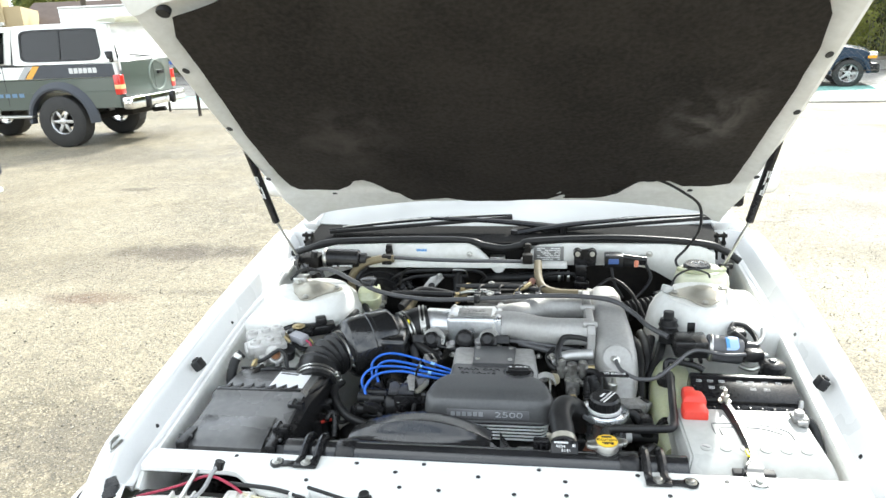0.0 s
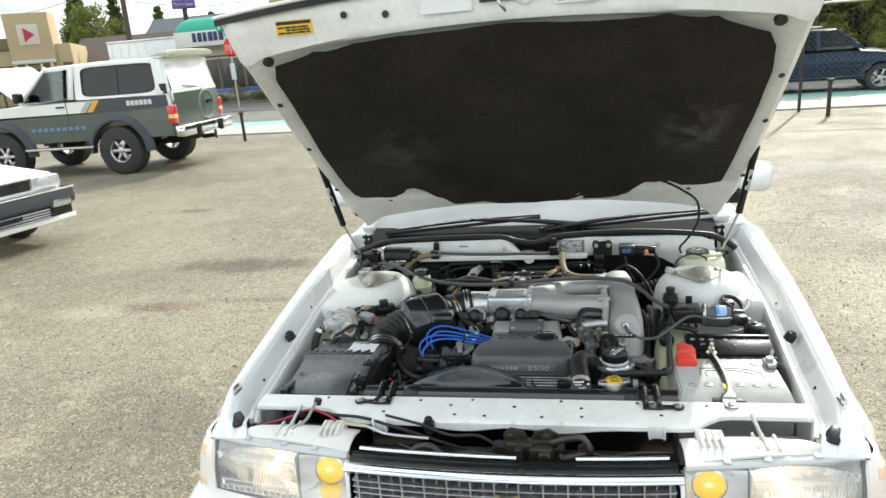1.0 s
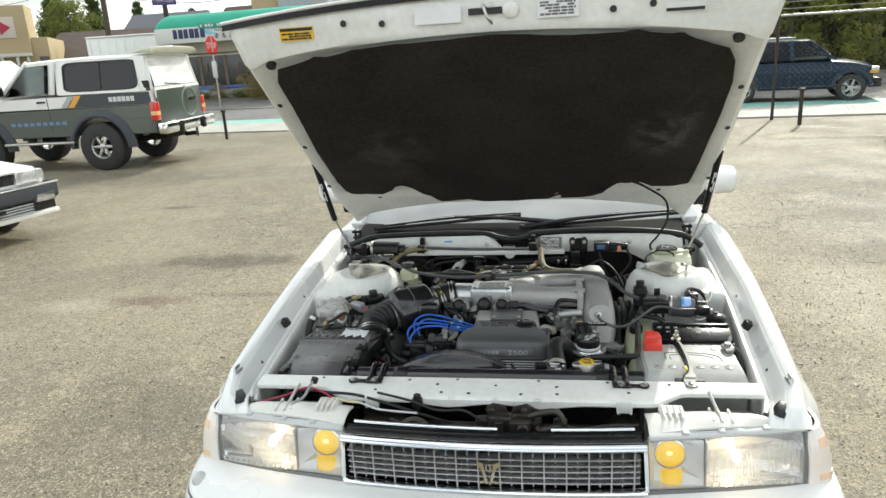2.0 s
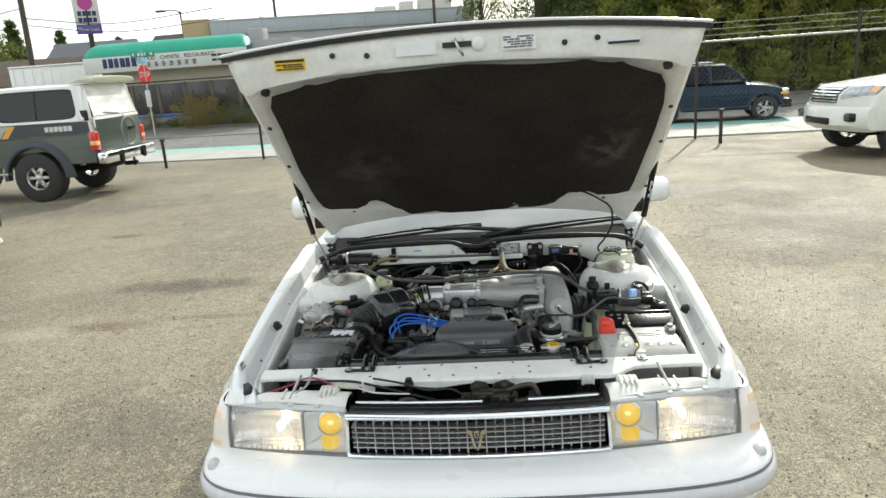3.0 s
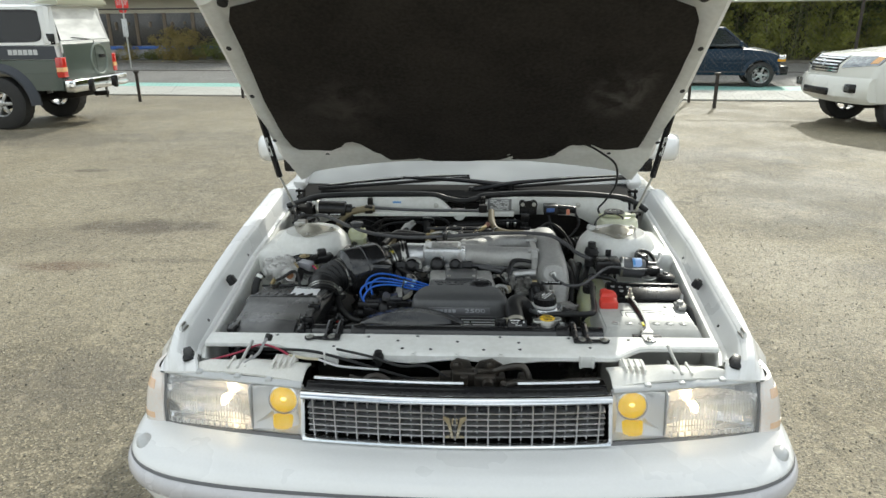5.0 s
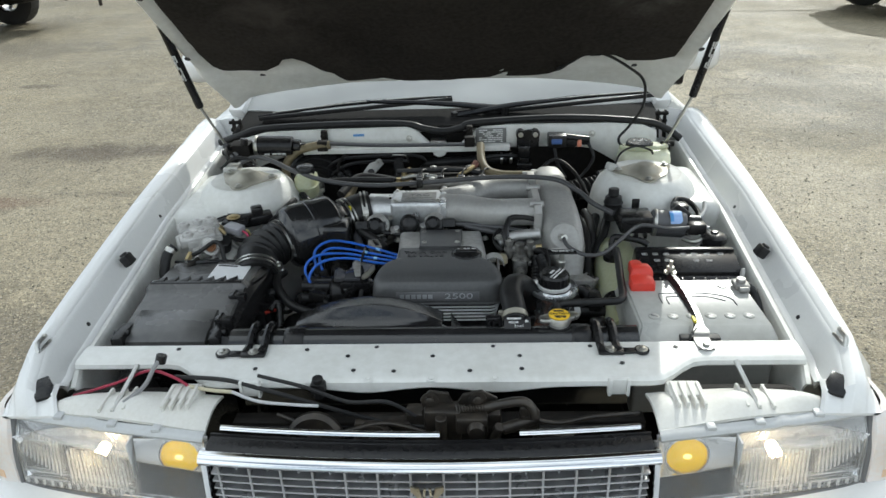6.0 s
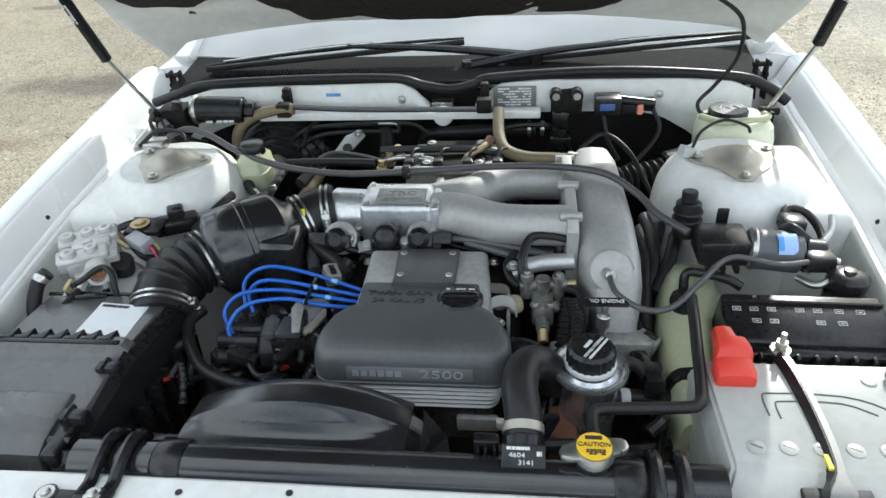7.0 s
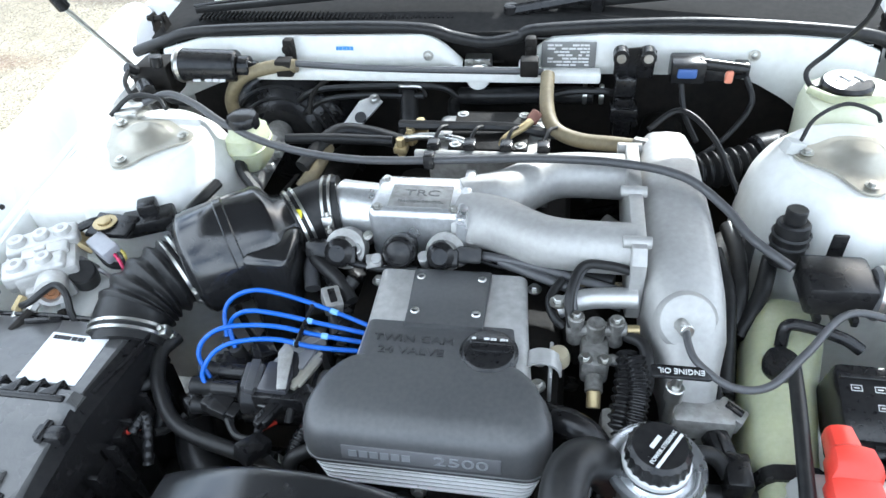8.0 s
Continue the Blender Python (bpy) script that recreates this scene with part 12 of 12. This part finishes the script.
part("sign_post", rod(BM(), (0, 0.03, 0), (0, 0.03, 3.15), 0.032, seg=12), GALV, sp)
oct_ = [(0.41 * math.cos(radians(22.5 + 45 * k)), 0.41 * math.sin(radians(22.5 + 45 * k))) for k in range(8)]
mS = Matrix.Translation((0, 0, 2.28)) @ pose(0, 0, 0, 90, 0, 0) @ pose(0, 0, 0, 0, 80, 0)
part("sign_border", prism(BM(), oct_, 0.0, 0.006, mS @ Matrix.Diagonal((0.86, 0.98, 1, 1))), PRINT, sp)
part("sign_face", prism(BM(), [(x * 0.93, y * 0.93) for x, y in oct_], 0.006, 0.009, mS), surf("stop_red", (0.62, 0.02, 0.02), 0.35), sp, "red octagon face")
text_mesh("sign_word", "STOP", 0.30, mS @ Matrix.Translation((0, 0, 0.011)) @ Matrix.Diagonal((0.85, 1, 1, 1)), PRINT, sp, "white sign word", 0.002)
part("name_blade", box(BM(), (-0.42, -0.012, 2.93), (0.52, 0.012, 3.13), 0.008), surf("sign_green", (0.015, 0.28, 0.19), 0.4), sp, "green street name blade")
bm = BM()
for a, b in ((-0.34, -0.27), (-0.14, -0.04), (0.0, 0.08), (0.12, 0.18), (0.34, 0.44)):
    box(bm, (a, -0.016, 2.98), (b, -0.0125, 3.08), 0)
part("blade_bars", bm, PRINT, sp)
part("small_plate", box(BM(), (-0.10, -0.012, 1.10), (0.10, 0.0, 1.72), 0.006), PRINT, sp, "small white plate")
part("cross_blade", box(BM(), (-0.012, -0.30, 2.70), (0.012, 0.40, 2.88), 0.006), surf("blade_blue", (0.20, 0.45, 0.62), 0.4), sp)

# utility pole, wires
up = thing("utility_pole", "weathered wooden utility pole with wires", "utility pole", Matrix.Translation((-27.5, 40.0, 0.09)))
part("pole", rod(BM(), (0, 0, 0), (0.25, 0, 11.5), 0.19, 0.13, seg=14), BARK, up)
part("crossarm", box(BM(), (-1.2, -0.06, 9.9), (1.6, 0.06, 10.05), 0.02), BARK, up)
for k, (a, b) in enumerate((((0.2, 0, 6.4), (14, -6, 5.5)), ((0.2, 0, 6.0), (15, -7, 4.9)), ((0.2, 0, 7.0), (-30, 20, 8.0)))):
    p, q = Vector(a), Vector(b)
    part("wire", sweep(BM(), [p, p.lerp(q, 0.5) - Vector((0, 0, 0.5)), q], 0.022, 6), PLASTIC, up)
lp = thing("street_lamp", "slim dark street lamp across the street", "street lamp", Matrix.Translation((-22.0, 50.0, 0.09)))
part("pole", rod(BM(), (0, 0, 0), (0, 0, 7.2), 0.09, 0.06, seg=10), FENCE, lp)
part("lamp_arm", sweep(BM(), [(0, 0, 7.0), (-0.3, 0, 7.25), (-1.2, 0, 7.3)], 0.04, 8), FENCE, lp)
part("lamp_head", box(BM(), (-1.8, -0.15, 7.22), (-1.1, 0.15, 7.36), 0.04), FENCE, lp)
for x, y, h in ((-13.8, 46, 9.5), (-3.0, 44, 11)):
    tp = thing("thin_pole", "thin bare pole behind the restaurant", "pole", Matrix.Translation((x, y, 0.09)))
    part("pole", rod(BM(), (0, 0, 0), (0, 0, h), 0.11, 0.08, seg=10), BARK, tp)

# tall advertising sign
sg = thing("pylon_sign", "white and purple pylon sign on a post", "sign", Matrix.Translation((-34.7, 60, 0.09)) @ pose(0, 0, 0, 0, 0, 28))
part("sign_post", rod(BM(), (0, 0, 0), (0, 0, 9.0), 0.22, seg=12), FENCE, sg)
part("sign_panel", box(BM(), (-1.02, -0.2, 7.73), (1.02, 0.2, 10.4), 0.03), SIGNW, sg, "white sign panel")
PURPLE = surf("purple_sign", (0.10, 0.07, 0.28), 0.5)
part("purple_panel", box(BM(), (-1.02, -0.22, 6.97), (1.02, 0.22, 7.70), 0.03), PURPLE, sg, "purple lower panel")
for word, dx in (("Open", -0.47), ("Late", 0.47)):
    text_mesh("sign_word", word, 0.39, Matrix.Translation((dx, -0.235, 7.33)) @ pose(0, 0, 0, 90, 0, 0), PRINT, sg, "white words", 0.01)
bm = BM()
for k in range(4):
    box(bm, (-0.74 + k * 0.39, -0.23, 8.47), (-0.43 + k * 0.39, -0.205, 8.86), 0)
    box(bm, (-0.74 + k * 0.39, -0.23, 7.92), (-0.43 + k * 0.39, -0.205, 8.31), 0)
part("sign_bars", bm, NAVY, sg)
part("sign_bell", lathe(BM(), [(0.60, 0), (0.60, 0.03), (0, 0.03)], Matrix.Translation((0, -0.205, 9.55)) @ pose(0, 0, 0, 90, 0, 0), 24), surf("magenta_shape", (0.45, 0.05, 0.28), 0.5), sg)

# houses and the tan shop
def house(m, w, d, h, ridge, roofmat, wallmat, label, n_win):
    t = thing("house", label, "house", m)
    part("wall", box(BM(), (-w / 2, 0, 0), (w / 2, d, h), 0.03), wallmat, t)
    bm = prism(BM(), [(-0.5, h - 0.05), (d + 0.5, h - 0.05), (d / 2, ridge)], -w / 2 - 0.5, w / 2 + 0.5, Matrix(((0, 0, 1, 0), (1, 0, 0, 0), (0, 1, 0, 0), (0, 0, 0, 1))), 0.05)
    part("roof", bm, roofmat, t, "pitched roof")
    for k in range(n_win):
        x = -w / 2 + (k + 0.5) * w / n_win
        wd = part("window", box(BM(), (x - 0.5, -0.03, h * 0.40), (x + 0.5, 0.02, h * 0.75), 0.01), SHADE, t)
        part("frame", box(BM(), (x - 0.56, -0.05, h * 0.38), (x + 0.56, -0.02, h * 0.40), 0.01), HOUSEW, wd)
    return t
house(pose(-38.5, 55, 0.09, 0, 0, 10), 9.5, 8, 2.9, 5.1, BROWNROOF, HOUSEW, "white house under a broad brown roof", 4)
house(pose(-29.5, 66, 0.09, 0, 0, -8), 9, 8, 4.2, 7.2, BROWNROOF, surf("beige_siding", (0.40, 0.33, 0.24), 0.8), "beige house with a brown gabled roof", 4)
house(pose(-50, 84, 0.09, 0, 0, 0), 10, 8, 5.2, 8.4, surf("grey_shingle", (0.16, 0.165, 0.18), 0.9), surf("blue_grey_siding", (0.30, 0.33, 0.36), 0.8), "blue-grey house far behind", 4)
house(pose(-23, 76, 0.09, 0, 0, 6), 8, 8, 4.0, 6.8, bpy.data.materials["grey_shingle"], bpy.data.materials["beige_siding"], "small beige house far behind", 3)
shop = thing("tan_shop", "tan flat-roofed shop with a white doorway", "building", pose(-42.5, 45, 0.09, 0, 0, 30))
part("wall", box(BM(), (-5, 0, 0), (5.5, 9, 4.3), 0.03), TANW, shop)
part("parapet", box(BM(), (-5.1, -0.12, 4.0), (1.6, 9, 4.9), 0.04), OLIVE, shop)
part("tower", box(BM(), (1.4, -0.35, 0), (4.4, 3, 6.6), 0.04), TANW, shop, "taller tan front")
part("emblem_panel", box(BM(), (2.2, -0.42, 4.3), (3.6, -0.34, 5.8), 0.03), surf("pale_panel", (0.6, 0.52, 0.45), 0.6), shop)
part("red_shape", prism(BM(), [(-0.3, -0.5), (0.4, 0.0), (-0.3, 0.5)], 0, 0.04, Matrix.Translation((2.9, -0.43, 5.05)) @ pose(0, 0, 0, 90, 0, 0)), surf("red_shape", (0.4, 0.02, 0.06), 0.5), shop)
for x in (1.7, 2.4, 3.4, 4.1):
    part("door_post", box(BM(), (x - 0.09, -0.9, 0), (x + 0.09, -0.72, 3.0), 0.01), HOUSEW, shop)
part("door_canopy", box(BM(), (1.5, -1.0, 2.95), (4.35, -0.3, 3.2), 0.02), HOUSEW, shop)
part("shop_door", box(BM(), (2.45, -0.40, 0), (3.35, -0.34, 2.5), 0.01), SHADE, shop)
for x in (-4.2, -2.2, -0.2):
    part("window", box(BM(), (x, -0.04, 0.9), (x + 1.6, 0.02, 2.9), 0.01), SHADE, shop)
part("side_window", box(BM(), (4.75, -0.04, 1.2), (5.4, 0.02, 2.9), 0.01), SHADE, shop)

# far parked cars and the white van by the restaurant
def far_car(m, mat, label, group="far parked cars"):
    t = thing("far_car", label, "car", m, group=group)
    hull("body", [(2.1, 0.3), (2.15, 0.62), (1.1, 0.82), (-1.6, 0.86), (-2.05, 0.8), (-2.1, 0.3)], [(-1.3, 0.36, 0.31), (1.3, 0.36, 0.31)], 0.3, 0.83, mat, t, 0.08)
    bm = loft(BM(), [[(1.05, -0.75, 0.8), (1.05, 0.75, 0.8), (-1.7, 0.75, 0.84), (-1.7, -0.75, 0.84)], [(0.35, -0.6, 1.36), (0.35, 0.6, 1.36), (-1.1, 0.6, 1.38), (-1.1, -0.6, 1.38)]])
    part("cabin_glass", bm, SHADE, t)
    part("roof", box(BM(), (-1.12, -0.61, 1.36), (0.37, 0.61, 1.41), 0.02), mat, t)
    for x in (-1.3, 1.3):
        for s in (-1, 1):
            part("wheel", rod(BM(), (x, s * 0.62, 0.31), (x, s * 0.82, 0.31), 0.31, seg=20), TYRE, t)
    return t
DARKCAR = surf("dark_car_paint", (0.03, 0.03, 0.035), 0.3, coat=0.5)
SILVERCAR = surf("silver_car_paint", (0.52, 0.53, 0.55), 0.3, 0.5, coat=0.5)
for x, y, r, mt, lb in ((-33.5, 44, 10, WHITE2, "white car parked far off by houses"), (-30.5, 47, 10, SILVERCAR, "silver car parked far off by houses"), (-37, 47, 10, DARKCAR, "dark car parked far off by houses"), (-24.5, 44, 5, SILVERCAR, "silver car parked far off near the pole"), (-40.5, 50, 20, WHITE2, "white car parked far off by houses")):
    far_car(pose(x, y, 0.09, 0, 0, r), mt, lb)
van = thing("white_van", "white box van parked beside the restaurant", "van", pose(-20.1, 33.0, 0.09, 0, 0, 4))
bm = loft(BM(), [[(0.9, y, 0.45), (2.0, y, 0.45), (2.9, y, 0.55), (2.95, y, 1.25), (2.75, y, 1.45), (2.2, y, 2.5 - abs(y) * 0.05), (0.9, y, 2.6 - abs(y) * 0.05)] for y in (-0.95, -0.9, 0.9, 0.95)])
part("van_cab", bm, WHITE2, van)
part("cargo_box", box(BM(), (-3.2, -1.1, 0.75), (0.95, 1.1, 3.28), 0.05), WHITE2, van, "white cargo box")
for k in range(9):
    part("box_rib", box(BM(), (-3.0 + k * 0.46, -1.125, 0.85), (-2.96 + k * 0.46, -1.1, 3.2), 0.005), WHITE2, van)
part("box_rail", box(BM(), (-3.2, -1.13, 3.18), (0.95, -1.1, 3.26), 0.006), STEEL, van)
part("chassis", box(BM(), (-3.1, -0.5, 0.5), (1.2, 0.5, 0.76), 0.02), DARK, van)
part("windscreen", box(BM(), (2.35, -0.8, 1.4), (2.72, 0.8, 2.2), 0.05), SHADE, van)
for x in (-1.7, 1.9):
    for s in (-1, 1):
        part("wheel", rod(BM(), (x, s * 0.72, 0.36), (x, s * 0.96, 0.36), 0.36, seg=20), TYRE, van)

# loose gravel over the lot, thickest round the car
GRAVEL = surf("pale_gravel", (0.34, 0.31, 0.25), 0.8, col2=(0.12, 0.11, 0.09), scale=3, fine=30, amount=0.9)
gn, gl = GRAVEL.node_tree.nodes, GRAVEL.node_tree.links
geo, hv, gr = gn.new("ShaderNodeNewGeometry"), gn.new("ShaderNodeHueSaturation"), gn.new("ShaderNodeMapRange")
gr.inputs["To Min"].default_value, gr.inputs["To Max"].default_value = 0.35, 1.7
gl.new(geo.outputs["Random Per Island"], gr.inputs["Value"]), gl.new(gr.outputs[0], hv.inputs["Value"])
gl.new(gn["Principled BSDF"].inputs["Base Color"].links[0].from_socket, hv.inputs["Color"])
gl.new(hv.outputs["Color"], gn["Principled BSDF"].inputs["Base Color"])
rs = np.random.RandomState(9)
n_st = 27000
px_ = rs.normal(0, 2.3, n_st)
py_ = rs.uniform(-1.6, 8.5, n_st) ** 1.0
keep = ~((np.abs(px_) < 0.9) & (py_ > 0.1) & (py_ < 4.7)) & (np.abs(px_) < 5.5)
px_, py_ = px_[keep], py_[keep]
size = 0.0024 + 0.0055 * rs.rand(len(px_)) ** 3
octa = np.array([(1, 0, 0), (0, 1, 0), (-1, 0, 0), (0, -1, 0), (0, 0, 0.8), (0, 0, -0.5)])
vs_ = (octa[None] * size[:, None, None] * (0.6 + 0.8 * rs.rand(len(px_), 6, 1))) + np.stack([px_, py_, size * 0.35], 1)[:, None]
fs_ = np.array([(0, 1, 4), (1, 2, 4), (2, 3, 4), (3, 0, 4), (1, 0, 5), (2, 1, 5), (3, 2, 5), (0, 3, 5)])
fs_ = (fs_[None] + 6 * np.arange(len(px_))[:, None, None]).reshape(-1, 3)
me = bpy.data.meshes.new("gravel")
me.from_pydata(vs_.reshape(-1, 3).tolist(), [], fs_.tolist())
me.materials.append(GRAVEL)
tagged(new("gravel", me), "loose pale gravel scattered over the asphalt", "gravel", kind="stuff")
